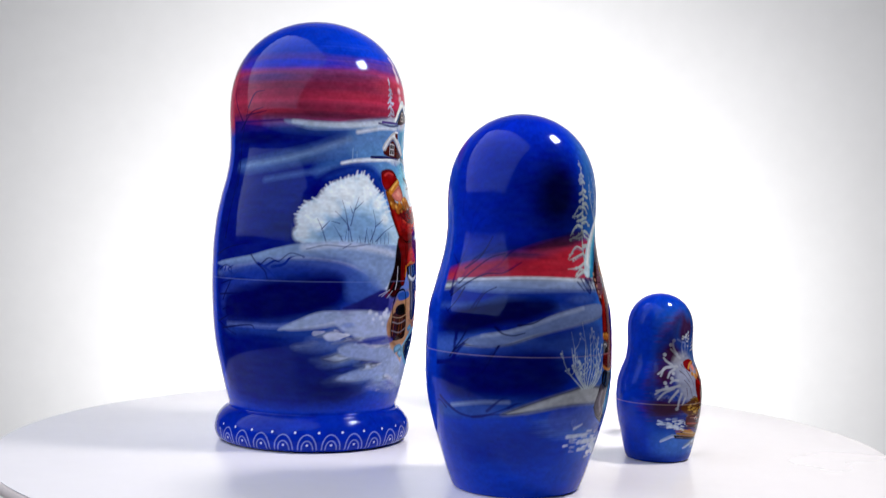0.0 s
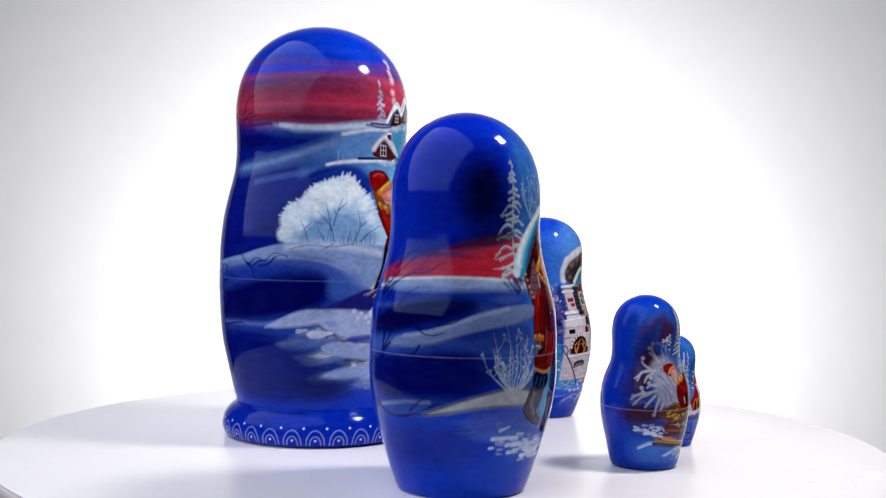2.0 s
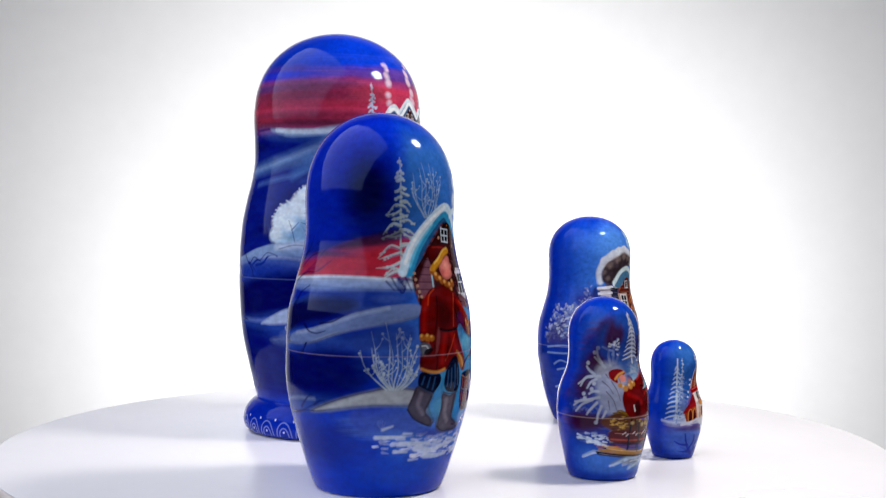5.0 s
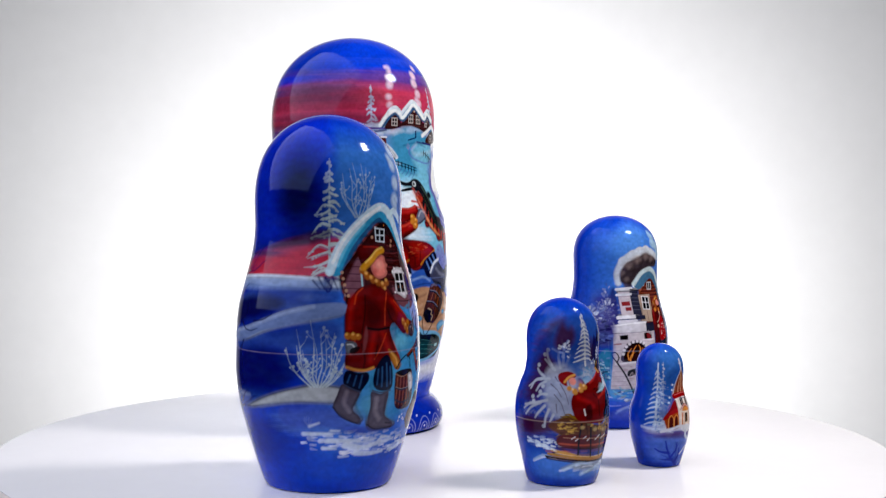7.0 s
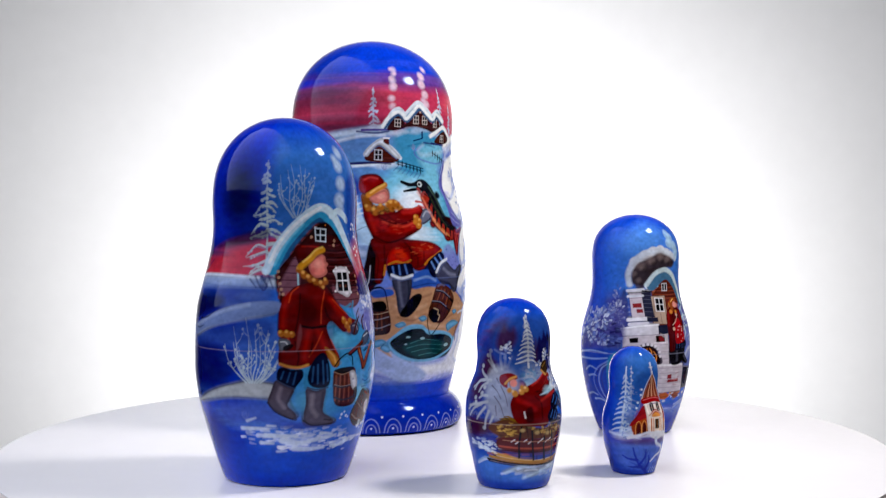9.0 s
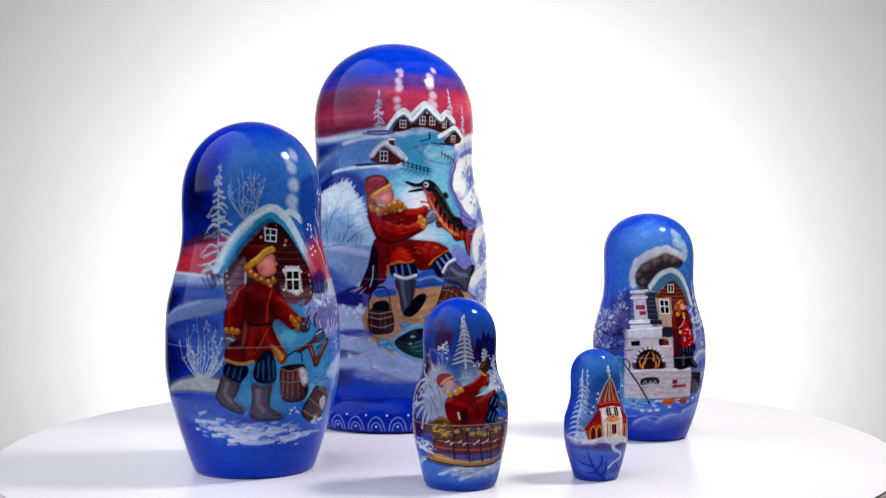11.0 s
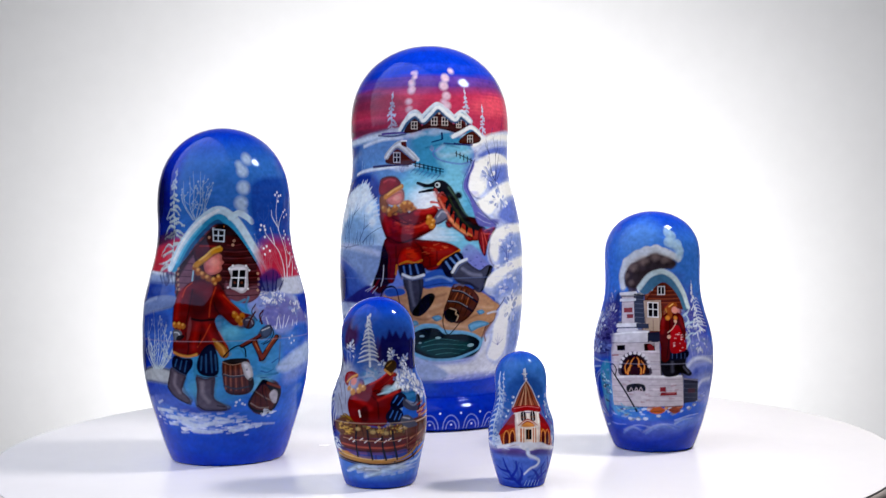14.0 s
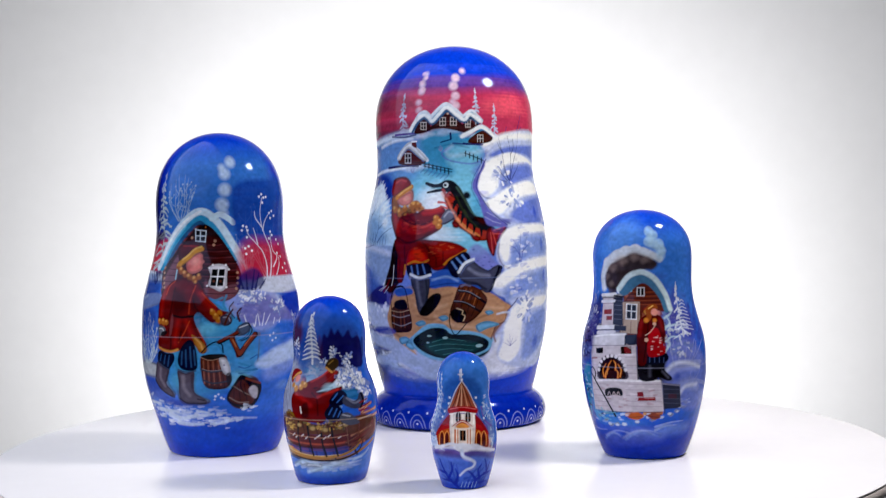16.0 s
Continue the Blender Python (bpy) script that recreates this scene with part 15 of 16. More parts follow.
    d.stroke((179, 204, 227), 1.00, (44.4, 8.9), (63.8, 10.5), (72.5, 12.2), soft=0.48, alpha=0.75, end=0.40)
    d.ring(24.1, 0.10, 0.16)
    d.band((210, 180, 160), 23.90, 24.26, 0.32, 0.3)
    return d.build("nesting_doll")


# ---- doll: smallest glossy blue nesting doll with a painted red castle ----
def small_doll():
    d = Doll([0, 0.4, 1.9, 7, 12, 17, 22, 27.1, 32.1, 36.6, 47.7],
             [7.4, 8.1, 8.6, 10.1, 11.3, 11.8, 11.6, 10.1, 9.15, 9.35, 0], 0.22, -150, 140, (0, 50, 180))
    d.band((60, 120, 196), 13.9, 46.2, 0.75, 5.2, u0=-75, u1=90, usoft=50)
    d.band((96, 70, 150), 10.9, 15.5, 0.8, 2.4, u0=-80, u1=90, usoft=40)
    d.band((66, 100, 200), 1.1, 12.9, 0.75, 2.0, u0=-80, u1=90, usoft=40)
    d.mist((200, 206, 230), -53.8, 15.5, 32.8, 1.8, 0.7, 3, 0.25)
    d.bush((30, 50, 140), -107.4, 2.7, 9.8, 3, 0.8, 0.53, False)
    d.bush((24, 40, 130), -30.1, 2.9, 10.2, 4, 0.9, 0.53, False)
    d.fir((186, 198, 222), -48.8, 15.4, 25.6, 7.4, 12, 11, 0.57)
    d.mist((210, 216, 234), -34.7, 19.4, 13.8, 6.0, 0.8, 3, 0.25)
    d.mist((206, 214, 234), 59.0, 18.9, 13.8, 6.0, 0.8, 3, 0.25)
    d.snow((226, 230, 240), 61.3, 24.7, 12.8, 8.0, 24, 0.80, 5, 0.85)
    d.snow((226, 230, 240), -42.4, 25.1, 10.8, 10.1, 20, 0.80, 6, 0.85)
    d.fill((190, 50, 40), (-44.6, 18.8), (-44.7, 22.8), (-28.5, 25.7), (-23.3, 29.6), (-10.8, 30.8), (28.5, 30.7), (40.1, 28.3), (41.5, 24.8), (55.1, 22.6), (60.0, 13.9), (29.9, 15.6), (14.8, 17.4), (-25.0, 16.9), (-44.2, 15.3), soft=0.26)
    d.fill((206, 130, 60), (22.7, 17.3), (23.3, 21.6), (38.2, 21.0), (50.1, 19.2), (53.2, 14.7), soft=0.26)
    d.stroke((222, 214, 214), 0.36, (-26.3, 30.0), (-31.8, 26.2), (-41.7, 22.8), (-45.7, 15.2))
    d.stroke((222, 214, 214), 0.36, (33.3, 29.9), (39.5, 25.2), (53.9, 22.0), (63.6, 13.8))
    d.stroke((222, 214, 214), 0.32, (-0.5, 42.0), (-0.3, 38.7))
    d.stroke((222, 214, 214), 0.32, (-4.1, 40.5), (4.8, 40.3))
    d.dab((222, 214, 214), 1.0, 38.7, 1.01)
    d.dab((222, 214, 214), -26.3, 32.3, 1.01)
    d.dab((222, 214, 214), 34.8, 32.2, 1.01)
    d.dab((96, 36, 40), 44.0, 23.6, 1.21)
    d.dab((226, 120, 60), -36.7, 24.4, 0.80)
    d.stroke((70, 16, 20), 0.32, (54.2, 22.2), (39.0, 24.8), (32.5, 28.7), alpha=0.8)
    d.fill((216, 214, 226), (-55.2, 14.9), (-14.3, 17.0), (16.7, 17.0), (63.6, 13.8), (57.1, 13.0), (24.9, 14.1), (5.0, 13.9), (-14.8, 15.0), soft=0.4, edge=0)
    d.stroke((196, 190, 216), 1.21, (3.0, 13.9), (6.8, 11.5), (23.5, 10.1), (26.6, 8.0), (9.8, 6.9), (-0.7, 5.7), end=0.6, alpha=0.85)
    d.stroke((14, 26, 112), 0.72, (-12.9, 1.8), (-12.4, 6.0), (-17.2, 9.7), end=0.24, alpha=0.95)
    d.stroke((14, 26, 112), 0.72, (-12.9, 1.8), (-10.9, 4.6), (-24.9, 6.3), (-38.0, 7.3), end=0.24, alpha=0.95)
    d.stroke((14, 26, 112), 0.72, (-12.9, 1.8), (-14.3, 3.5), (-39.3, 3.1), (-55.7, 3.5), end=0.24, alpha=0.95)
    d.stroke((14, 26, 112), 0.72, (-12.9, 1.8), (-8.4, 4.6), (-4.3, 8.6), end=0.24, alpha=0.95)
    d.stroke((14, 26, 112), 0.72, (-12.9, 1.8), (-18.3, 8.0), (-21.2, 10.5), end=0.24, alpha=0.95)
    d.stroke((14, 26, 112), 0.72, (-12.9, 1.8), (-27.4, 5.4), (-37.7, 5.6), end=0.24, alpha=0.95)
    d.stroke((14, 26, 112), 0.72, (47.1, 1.4), (44.2, 5.6), (48.8, 9.2), end=0.24, alpha=0.95)
    d.stroke((14, 26, 112), 0.72, (47.1, 1.4), (42.9, 4.2), (61.8, 5.5), (81.4, 6.6), end=0.24, alpha=0.95)
    d.stroke((14, 26, 112), 0.72, (47.1, 1.4), (41.0, 3.2), (25.6, 5.1), (15.7, 5.2), end=0.24, alpha=0.95)
    d.stroke((14, 26, 112), 0.72, (47.1, 1.4), (51.3, 7.1), (40.0, 9.8), end=0.24, alpha=0.95)
    d.stroke((14, 26, 112), 0.72, (47.1, 1.4), (31.8, 3.8), (18.7, 3.5), end=0.24, alpha=0.95)
    d.stroke((14, 26, 112), 0.72, (47.1, 1.4), (64.0, 4.7), (91.8, 3.4), end=0.24, alpha=0.95)
    d.band((84, 116, 204), 4.3, 12.6, 0.6, 2.0, u0=-80, u1=90, usoft=40)
    d.mist((206, 210, 226), -50.1, 21.1, 7.9, 5.2, 0.7, 3, 0.1)
    d.mist((200, 206, 226), 56.4, 19.5, 5.9, 5.2, 0.7, 4, 0.1)
    d.mist((180, 180, 212), -3.7, 15.4, 43.7, 1.0, 0.6, 5, 0.1)
    d.mist((110, 80, 150), -24.2, 13.6, 44.3, 1.0, 0.6, 6, 0.1)
    d.stroke((190, 44, 54), 0.81, (-40.2, 22.9), (-29.8, 24.9), (-24.6, 28.8), alpha=0.85, soft=0.24)
    d.stroke((190, 44, 54), 0.81, (46.3, 28.8), (48.9, 24.4), (62.3, 22.1), alpha=0.85, soft=0.24)
    d.stroke((236, 228, 226), 0.40, (2.4, 37.1), (-18.0, 32.3), (-25.3, 30.3), alpha=0.85)
    d.stroke((12, 40, 150), 0.93, (-15.3, 4.2), (-18.0, 8.0), (-23.4, 10.4), end=0.24, alpha=0.9, soft=0.2)
    d.stroke((12, 40, 150), 0.93, (-15.8, 3.4), (-34.6, 6.1), (-43.2, 8.4), end=0.24, alpha=0.9, soft=0.2)
    d.stroke((12, 40, 150), 0.93, (-10.6, 3.4), (-34.4, 4.0), (-52.0, 5.3), end=0.24, alpha=0.9, soft=0.2)
    d.stroke((12, 40, 150), 0.93, (-8.1, 3.4), (-7.1, 6.8), (-8.7, 9.3), end=0.24, alpha=0.9, soft=0.2)
    d.stroke((12, 40, 150), 0.93, (-18.2, 7.6), (-12.9, 9.7), end=0.24, alpha=0.9, soft=0.2)
    d.stroke((12, 40, 150), 0.93, (-32.2, 5.7), (-43.8, 5.9), end=0.24, alpha=0.9, soft=0.2)
    d.stroke((12, 40, 150), 0.93, (23.0, 3.2), (37.4, 5.9), (39.6, 9.1), end=0.24, alpha=0.9, soft=0.2)
    d.stroke((12, 40, 150), 0.93, (25.8, 3.2), (54.9, 4.2), (61.5, 6.9), end=0.24, alpha=0.9, soft=0.2)
    d.stroke((12, 40, 150), 0.93, (14.8, 3.3), (25.6, 6.5), (32.7, 7.6), end=0.24, alpha=0.9, soft=0.2)
    d.stroke((12, 40, 150), 0.93, (6.9, 4.2), (24.3, 4.9), end=0.24, alpha=0.9, soft=0.2)
    d.stroke((12, 40, 150), 0.93, (37.4, 5.9), (47.5, 7.7), end=0.24, alpha=0.9, soft=0.2)
    d.stroke((12, 40, 150), 0.93, (34.5, 3.4), (83.8, 1.7), end=0.24, alpha=0.9, soft=0.2)
    d.band((30, 56, 170), -0.7, 2.3, 0.8, 1.2)
    d.stroke((199, 212, 231), 0.56, (-60.8, 40.7), (-62.7, 27.4), (-64.9, 15.6), soft=0.14, end=0.79)
    d.stroke((193, 208, 229), 0.79, (-62.7, 37.5), (-65.2, 37.0), (-66.8, 36.3), soft=0.21, alpha=0.9, end=0.37)
    d.stroke((193, 208, 229), 0.79, (-62.7, 37.5), (-60.0, 37.0), (-58.1, 36.3), soft=0.21, alpha=0.9, end=0.37)
    d.stroke((193, 208, 229), 0.79, (-62.3, 35.6), (-66.4, 35.1), (-68.9, 34.4), soft=0.21, alpha=0.9, end=0.37)
    d.stroke((193, 208, 229), 0.79, (-62.3, 35.6), (-58.1, 35.1), (-55.1, 34.4), soft=0.21, alpha=0.9, end=0.37)
    d.stroke((193, 208, 229), 0.79, (-62.0, 33.6), (-67.5, 33.1), (-71.1, 32.4), soft=0.21, alpha=0.9, end=0.37)
    d.stroke((193, 208, 229), 0.79, (-62.0, 33.6), (-56.2, 33.1), (-52.1, 32.4), soft=0.21, alpha=0.9, end=0.37)
    d.stroke((193, 208, 229), 0.79, (-61.7, 31.6), (-68.8, 31.2), (-73.4, 30.5), soft=0.21, alpha=0.9, end=0.37)
    d.stroke((193, 208, 229), 0.79, (-61.7, 31.6), (-54.4, 31.2), (-49.7, 30.5), soft=0.21, alpha=0.9, end=0.37)
    d.stroke((193, 208, 229), 0.79, (-62.0, 29.7), (-70.3, 29.2), (-75.6, 28.5), soft=0.21, alpha=0.9, end=0.37)
    d.stroke((193, 208, 229), 0.79, (-62.0, 29.7), (-53.6, 29.3), (-48.1, 28.6), soft=0.21, alpha=0.9, end=0.37)
    d.stroke((193, 208, 229), 0.79, (-62.5, 27.8), (-71.8, 27.4), (-77.7, 26.6), soft=0.21, alpha=0.9, end=0.37)
    d.stroke((193, 208, 229), 0.79, (-62.5, 27.8), (-53.1, 27.4), (-47.0, 26.7), soft=0.21, alpha=0.9, end=0.37)
    d.stroke((193, 208, 229), 0.79, (-63.1, 25.9), (-73.1, 25.5), (-79.5, 24.8), soft=0.21, alpha=0.9, end=0.37)
    d.stroke((193, 208, 229), 0.79, (-63.1, 25.9), (-53.0, 25.5), (-46.4, 24.8), soft=0.21, alpha=0.9, end=0.37)
    d.stroke((193, 208, 229), 0.79, (-63.8, 24.1), (-74.3, 23.6), (-81.1, 22.9), soft=0.21, alpha=0.9, end=0.37)
    d.stroke((193, 208, 229), 0.79, (-63.8, 24.1), (-53.0, 23.6), (-45.7, 22.9), soft=0.21, alpha=0.9, end=0.37)
    d.stroke((193, 208, 229), 0.79, (-64.2, 22.2), (-75.4, 21.7), (-82.8, 20.9), soft=0.21, alpha=0.9, end=0.37)
    d.stroke((193, 208, 229), 0.79, (-64.2, 22.2), (-52.4, 21.7), (-44.0, 21.0), soft=0.21, alpha=0.9, end=0.37)
    d.stroke((193, 208, 229), 0.79, (-64.1, 20.3), (-76.4, 19.8), (-84.5, 19.0), soft=0.21, alpha=0.9, end=0.37)
    d.stroke((193, 208, 229), 0.79, (-64.1, 20.3), (-51.2, 19.8), (-41.9, 19.0), soft=0.21, alpha=0.9, end=0.37)
    d.stroke((193, 208, 229), 0.79, (-64.0, 18.4), (-77.4, 17.8), (-86.2, 17.0), soft=0.21, alpha=0.9, end=0.37)
    d.stroke((193, 208, 229), 0.79, (-64.0, 18.4), (-50.0, 17.9), (-39.4, 17.1), soft=0.21, alpha=0.9, end=0.37)
    d.stroke((202, 214, 231), 0.93, (-91.8, 16.2), (-71.6, 15.5), (-45.7, 15.5), soft=0.37, alpha=0.7)
    d.fill((28, 74, 156), (-42.9, 34.9), (-12.7, 39.5), (19.9, 39.4), (50.9, 34.7), (61.3, 26.7), (71.1, 18.5), (-52.2, 19.0), (-52.8, 26.8), soft=1.18, edge=0, alpha=0.8)
    d.frost((193, 214, 233), -56.5, 28.3, 9.2, 5.9, 26, 0.71, 2)
    d.frost((193, 214, 233), -60.7, 18.4, 7.7, 5.1, 26, 0.71, 5)
    d.frost((193, 214, 233), 61.0, 28.2, 9.2, 5.9, 26, 0.71, 4)
    d.frost((193, 214, 233), 62.6, 18.4, 7.7, 5.1, 26, 0.71, 7)
    d.dab((208, 222, 237), -24.4, 32.3, 0.79, alpha=0.9, soft=0.12, tall=1)
    d.dab((208, 222, 237), 35.2, 32.2, 0.79, alpha=0.9, soft=0.12, tall=1)
    d.dab((208, 222, 237), -26.8, 30.3, 0.79, alpha=0.9, soft=0.12, tall=1)
    d.dab((208, 222, 237), -37.8, 25.6, 0.79, alpha=0.9, soft=0.12, tall=1)
    d.dab((208, 222, 237), 47.4, 25.0, 0.79, alpha=0.9, soft=0.12, tall=1)
    d.dab((208, 222, 237), -34.5, 27.5, 0.79, alpha=0.9, soft=0.12, tall=1)
    d.stroke((224, 227, 237), 0.39, (2.5, 39.5), (2.5, 42.2), soft=0.12)
    d.stroke((224, 227, 237), 0.32, (-1.3, 40.3), (6.3, 40.5), soft=0.12)
    d.dab((224, 227, 237), 3.7, 38.7, 0.79, alpha=1, soft=0.12, tall=1)
    d.fill((127, 10, 18), (-48.7, 19.5), (-37.8, 22.9), (-26.0, 26.1), (-16.5, 26.6), (-14.1, 19.8), soft=0.16, edge=0)
    d.fill((127, 10, 18), (21.0, 19.7), (24.0, 26.5), (35.1, 25.6), (46.2, 22.4), (53.1, 19.1), soft=0.16, edge=0)
    d.fill((173, 66, 14), (-47.1, 20.4), (-17.3, 22.1), (-14.2, 16.6), (-40.0, 15.4), soft=0.16, edge=0, fade=(127, 38, 13))
    d.fill((173, 66, 14), (23.3, 21.6), (45.5, 20.8), (53.0, 18.7), (50.3, 14.8), (22.6, 16.5), soft=0.16, edge=0, fade=(127, 38, 13))
    d.fill((156, 15, 21), (-50.5, 19.5), (-32.4, 22.6), (-14.8, 24.0), (-14.2, 22.5), (-31.9, 21.1), (-45.5, 19.2), soft=0.16, edge=0)
    d.fill((156, 15, 21), (23.2, 23.9), (38.9, 22.5), (51.9, 19.5), (38.1, 20.6), (22.5, 22.4), soft=0.16, edge=0)
    d.fill((66, 11, 9), (-37.7, 15.8), (-37.4, 19.0), (-34.3, 20.2), (-31.1, 19.1), (-31.4, 16.0), soft=0.14, edge=0)
    d.stroke((235, 166, 84), 0.22, (-39.9, 15.8), (-39.5, 19.2), (-34.4, 20.8), (-29.4, 19.4), (-29.6, 16.0), soft=0.12, alpha=0.85)
    d.fill((66, 11, 9), (-26.6, 16.1), (-26.4, 19.2), (-23.7, 20.4), (-20.9, 19.3), (-21.1, 16.1), soft=0.14, edge=0)
    d.stroke((235, 166, 84), 0.22, (-28.3, 16.0), (-28.1, 19.4), (-23.7, 21.0), (-19.3, 19.5), (-19.5, 16.2), soft=0.12, alpha=0.85)
    d.fill((66, 11, 9), (29.3, 16.1), (29.6, 19.2), (32.5, 20.3), (35.0, 19.1), (34.7, 16.0), soft=0.14, edge=0)
    d.stroke((235, 166, 84), 0.22, (27.7, 16.1), (28.0, 19.4), (32.6, 20.9), (36.7, 19.3), (36.3, 15.9), soft=0.12, alpha=0.85)
    d.fill((66, 11, 9), (39.2, 15.9), (39.5, 19.0), (42.8, 20.1), (45.6, 18.9), (45.3, 15.7), soft=0.14, edge=0)
    d.stroke((235, 166, 84), 0.22, (37.5, 15.9), (37.8, 19.2), (43.0, 20.7), (47.6, 19.0), (47.3, 15.7), soft=0.12, alpha=0.85)
    d.fill((216, 201, 195), (-20.4, 26.9), (29.0, 26.9), (23.7, 15.7), (-16.4, 15.8), soft=0.14, edge=0, curved=False)
    d.fill((147, 71, 47), (3.6, 38.2), (-9.2, 34.4), (-21.1, 30.4), (-24.1, 28.6), (32.9, 28.5), (21.8, 33.1), (9.5, 36.8), soft=0.16, edge=0)
    d.stroke((66, 22, 18), 0.39, (3.6, 37.6), (-7.2, 33.2), (-17.7, 28.9), soft=0.12, alpha=0.85)
    d.stroke((214, 156, 124), 0.39, (3.6, 37.6), (-3.5, 33.2), (-10.3, 28.9), soft=0.12, alpha=0.85)
    d.stroke((84, 30, 22), 0.39, (3.6, 37.6), (-1.0, 33.2), (-5.4, 28.9), soft=0.12, alpha=0.85)
    d.stroke((226, 174, 138), 0.39, (3.6, 37.6), (2.7, 33.2), (1.6, 28.9), soft=0.12, alpha=0.85)
    d.stroke((94, 34, 24), 0.39, (3.6, 37.6), (6.4, 33.2), (8.7, 28.9), soft=0.12, alpha=0.85)
    d.stroke((206, 143, 108), 0.39, (3.6, 37.6), (10.1, 33.2), (15.7, 28.9), soft=0.12, alpha=0.85)
    d.stroke((66, 22, 18), 0.39, (3.6, 37.6), (14.5, 33.2), (24.2, 28.8), soft=0.12, alpha=0.85)
    d.stroke((224, 222, 227), 0.28, (3.6, 38.3), (-11.8, 34.4), (-25.6, 28.8), soft=0.12, alpha=0.8)
    d.stroke((224, 222, 227), 0.28, (3.6, 38.3), (19.3, 34.3), (34.4, 28.7), soft=0.12, alpha=0.8)
    d.fill((149, 7, 18), (-25.6, 28.8), (4.0, 29.5), (34.4, 28.7), (31.4, 26.8), (3.9, 27.6), (-22.9, 26.9), soft=0.14, edge=0)
    d.stroke((230, 124, 124), 0.24, (-22.6, 28.4), (4.0, 29.1), (32.7, 28.3), soft=0.12, alpha=0.7)
    d.stroke((227, 216, 214), 0.43, (-21.5, 26.7), (3.9, 27.4), (30.0, 26.7), soft=0.12)
    d.fill((13, 8, 15), (-7.6, 24.4), (-8.5, 26.8), (-4.0, 27.6), (0.5, 26.8), (0.7, 24.4), soft=0.14, edge=0)
    d.stroke((202, 193, 199), 0.22, (-4.0, 27.4), (-3.4, 24.4), soft=0.12)
    d.stroke((150, 85, 39), 0.24, (-8.0, 25.5), (0.6, 25.5), soft=0.12, alpha=0.7)
    d.fill((13, 8, 15), (10.0, 24.4), (10.5, 26.8), (15.3, 27.6), (19.6, 26.8), (18.2, 24.3), soft=0.14, edge=0)
    d.stroke((202, 193, 199), 0.22, (15.2, 27.4), (14.1, 24.4), soft=0.12)
    d.stroke((150, 85, 39), 0.24, (10.2, 25.5), (18.8, 25.5), soft=0.12, alpha=0.7)
    d.stroke((237, 227, 222), 0.59, (-16.4, 26.4), (-14.6, 23.6), soft=0.12)
    d.stroke((237, 227, 222), 0.59, (5.0, 26.5), (4.8, 23.7), soft=0.12)
    d.stroke((237, 227, 222), 0.59, (26.2, 26.3), (24.0, 23.5), soft=0.12)
    d.fill((156, 15, 18), (-14.2, 22.5), (3.8, 25.0), (22.5, 22.4), (3.8, 23.5), soft=0.16, edge=0)
    d.fill((218, 139, 64), (-8.1, 22.3), (3.8, 23.9), (16.4, 22.3), soft=0.16, edge=0)
    d.stroke((241, 224, 208), 0.28, (-14.1, 22.3), (3.8, 24.4), (22.4, 22.2), soft=0.12, alpha=0.8)
    d.fill((190, 95, 34), (-10.1, 21.7), (18.3, 21.7), (17.7, 16.2), (-10.3, 16.2), soft=0.14, edge=0, curved=False)
    d.fill((227, 208, 193), (-3.1, 22.1), (12.5, 22.1), (11.9, 16.5), (-3.4, 16.5), soft=0.14, edge=0, curved=False)
    d.fill((11, 6, 10), (-0.2, 21.4), (9.5, 21.3), (9.2, 17.8), (-0.4, 17.9), soft=0.14, edge=0, curved=False)
    d.stroke((160, 99, 60), 0.24, (4.6, 21.4), (4.4, 17.9), soft=0.12)
    d.stroke((237, 224, 212), 0.47, (-12.1, 22.1), (-12.3, 16.2), soft=0.12)
    d.stroke((237, 224, 212), 0.47, (-6.0, 22.1), (-6.3, 16.3), soft=0.12)
    d.stroke((237, 224, 212), 0.47, (15.4, 22.1), (14.8, 16.2), soft=0.12)
    d.stroke((237, 224, 212), 0.47, (20.3, 22.0), (19.7, 16.2), soft=0.12)
    d.stroke((208, 208, 222), 0.99, (-53.8, 14.6), (-29.6, 15.8), (-14.2, 16.6), (3.3, 15.9), (24.7, 16.1), (45.1, 14.5), (73.7, 13.3), soft=0.24)
    d.fill((216, 216, 227), (-12.4, 15.8), (3.4, 17.1), (20.7, 15.8), (10.9, 13.9), (-4.7, 14.3), soft=0.28, edge=0)
    d.fill((66, 45, 109), (-68.1, 12.5), (-21.1, 14.3), (1.0, 13.3), (29.0, 14.3), (86.3, 11.6), (86.4, 9.6), (29.5, 12.0), (2.8, 11.5), (-34.4, 11.9), soft=0.59, edge=0, alpha=0.7)
    d.fill((50, 82, 183), (-61.7, 10.3), (86.4, 9.6), (90.9, 3.4), (35.3, 3.3), (-31.4, 3.3), (-58.6, 5.1), soft=0.99, edge=0, alpha=0.55)
    d.stroke((193, 202, 224), 1.18, (2.1, 14.3), (4.9, 12.3), (17.0, 11.2), (25.9, 9.9), (22.0, 8.3), (8.8, 7.3), (-3.0, 5.3), soft=0.28, end=0.59)
    d.stroke((10, 31, 149), 1.10, (-10.3, 1.0), (-30.1, 4.1), (-40.0, 7.7), (-44.3, 10.8), soft=0.18, alpha=0.92, end=0.43)
    d.stroke((10, 31, 149), 1.10, (-30.1, 4.1), (-18.6, 7.2), (-18.7, 10.1), soft=0.18, alpha=0.92, end=0.43)
    d.stroke((10, 31, 149), 1.10, (-36.3, 6.1), (-54.1, 6.5), (-66.6, 7.7), soft=0.18, alpha=0.92, end=0.43)
    d.stroke((10, 31, 149), 1.10, (-15.0, 2.2), (-7.8, 5.2), (-11.2, 7.7), soft=0.18, alpha=0.92, end=0.43)
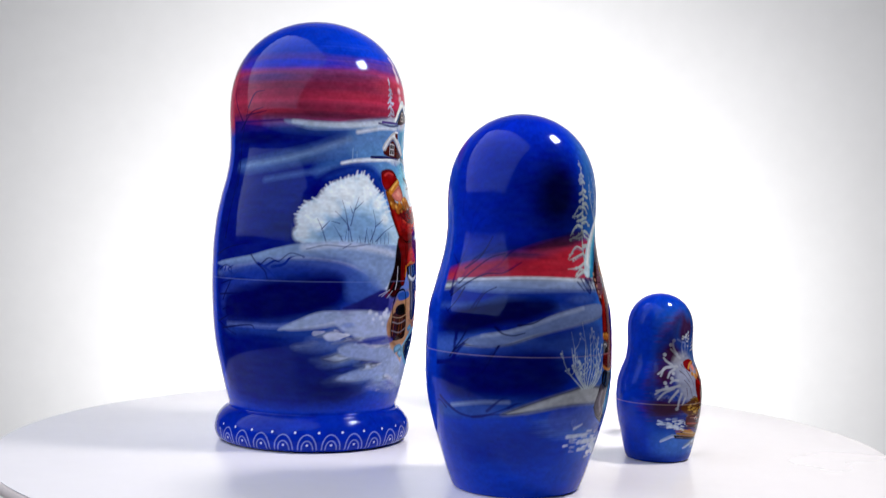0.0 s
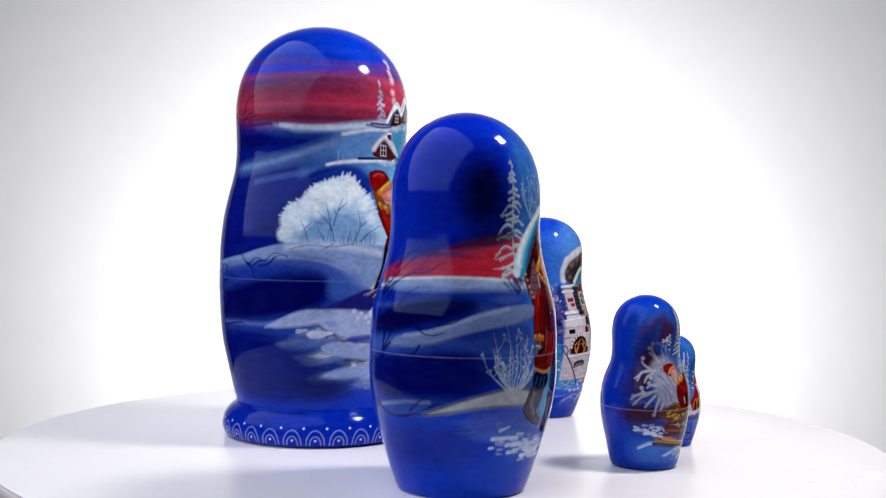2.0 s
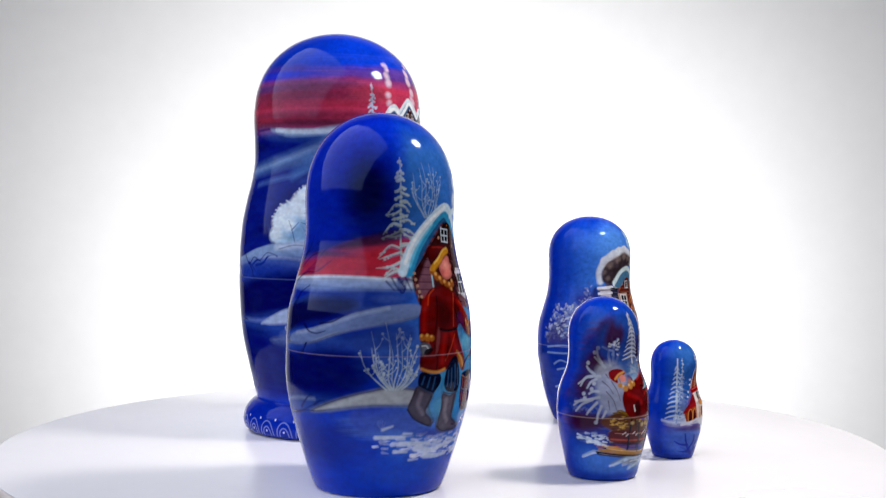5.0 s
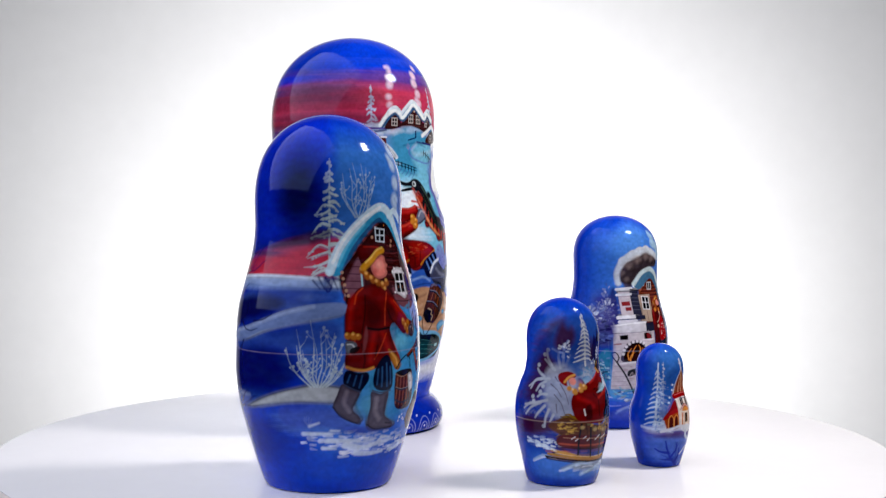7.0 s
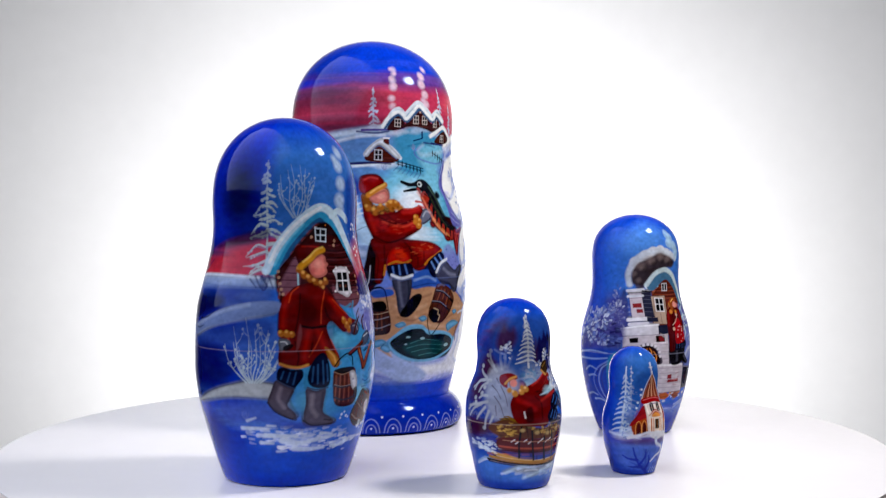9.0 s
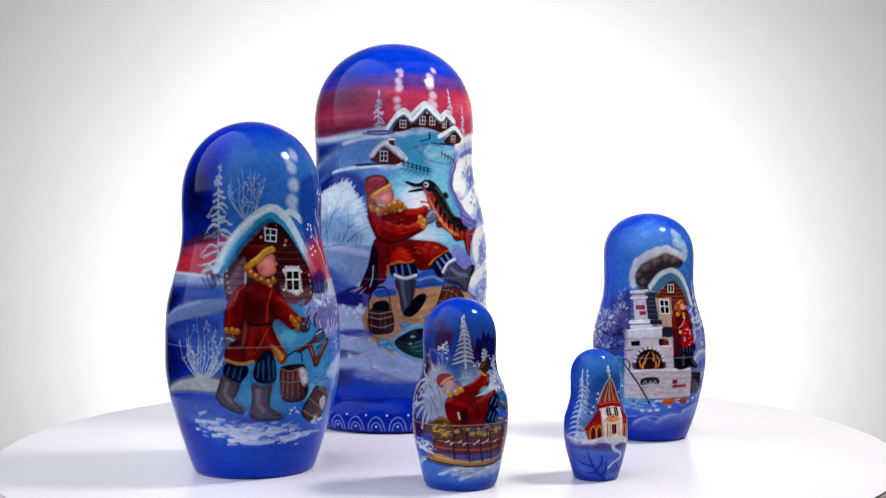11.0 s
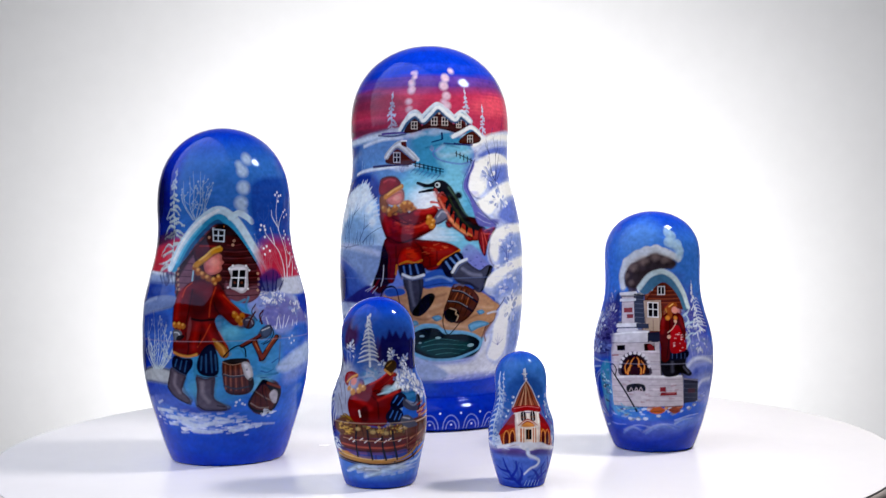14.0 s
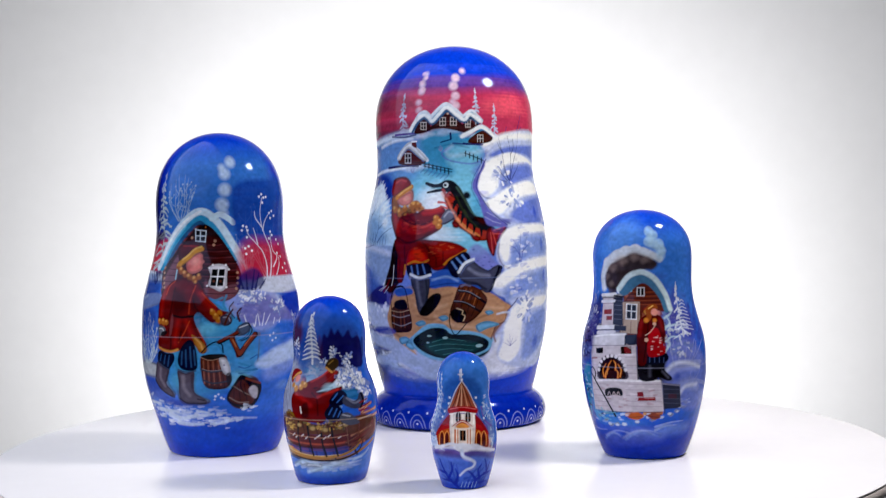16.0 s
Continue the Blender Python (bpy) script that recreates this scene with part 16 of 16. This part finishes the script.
    d.stroke((10, 31, 149), 1.10, (-25.1, 3.4), (-49.9, 3.3), soft=0.18, alpha=0.92, end=0.43)
    d.stroke((10, 31, 149), 1.10, (17.1, 1.0), (37.4, 4.1), (57.2, 6.1), (62.5, 9.2), soft=0.18, alpha=0.92, end=0.43)
    d.stroke((10, 31, 149), 1.10, (40.5, 4.0), (34.7, 7.0), (40.9, 9.0), soft=0.18, alpha=0.92, end=0.43)
    d.stroke((10, 31, 149), 1.10, (51.1, 5.4), (79.5, 5.8), soft=0.18, alpha=0.92, end=0.43)
    d.stroke((10, 31, 149), 1.10, (32.5, 3.3), (20.5, 6.0), (13.3, 6.9), soft=0.18, alpha=0.92, end=0.43)
    d.stroke((10, 31, 149), 1.10, (24.9, 2.2), (57.5, 2.4), soft=0.18, alpha=0.92, end=0.43)
    d.stroke((10, 31, 149), 1.10, (57.2, 6.1), (52.8, 8.6), (47.1, 10.8), soft=0.18, alpha=0.92, end=0.43)
    d.stroke((154, 193, 231), 0.28, (-2.0, 1.1), (2.5, 3.0), soft=0.12, alpha=0.7, end=0.12)
    d.stroke((154, 193, 231), 0.28, (6.2, 1.1), (10.1, 2.9), soft=0.12, alpha=0.7, end=0.12)
    d.stroke((154, 193, 231), 0.28, (14.4, 1.0), (17.9, 2.9), soft=0.12, alpha=0.7, end=0.12)
    d.stroke((154, 193, 231), 0.28, (22.8, 0.9), (25.9, 2.8), soft=0.12, alpha=0.7, end=0.12)
    d.stroke((154, 193, 231), 0.28, (31.7, 0.8), (34.5, 2.7), soft=0.12, alpha=0.7, end=0.12)
    return d.build("nesting_doll")


DOLLS = []
DOLLS.append((tagged(big_doll(), "glossy blue nesting doll on a turned base, snowy village painting", "nesting doll", "nesting dolls"), pose(-0.05812, -0.00063, 0.0002)))
DOLLS.append((tagged(second_doll(), "glossy blue nesting doll with a painted log house and sunset", "nesting doll", "nesting dolls"), pose(0.02558, -0.09148, 0.0002)))
DOLLS.append((tagged(third_doll(), "glossy blue nesting doll with a painted stove and hut", "nesting doll", "nesting dolls"), pose(0.03009, 0.08502, 0.0002)))
DOLLS.append((tagged(fourth_doll(), "small glossy blue nesting doll with a painted sledge", "nesting doll", "nesting dolls"), pose(0.08727, -0.03137, 0.0002)))
DOLLS.append((tagged(small_doll(), "smallest glossy blue nesting doll with a painted red castle", "nesting doll", "nesting dolls"), pose(0.09703, 0.01909, 0.0002)))


# ---- motion: the plate and all that stands on it turn about one axis ----
TILT = pose(0, 0, 0, 1.2065, 0.8534, 0)
TIMES = [0.5 * i for i in range(33)]


def motions():
    def spin(t):
        return pose(0, 0, 0, 0, 0, -0.03 - 6.0625 * t) @ TILT

    walk(TABLE, [(t, spin(t)) for t in TIMES])
    for doll, place in DOLLS:
        walk(doll, [(t, spin(t) @ place) for t in TIMES])


motions()
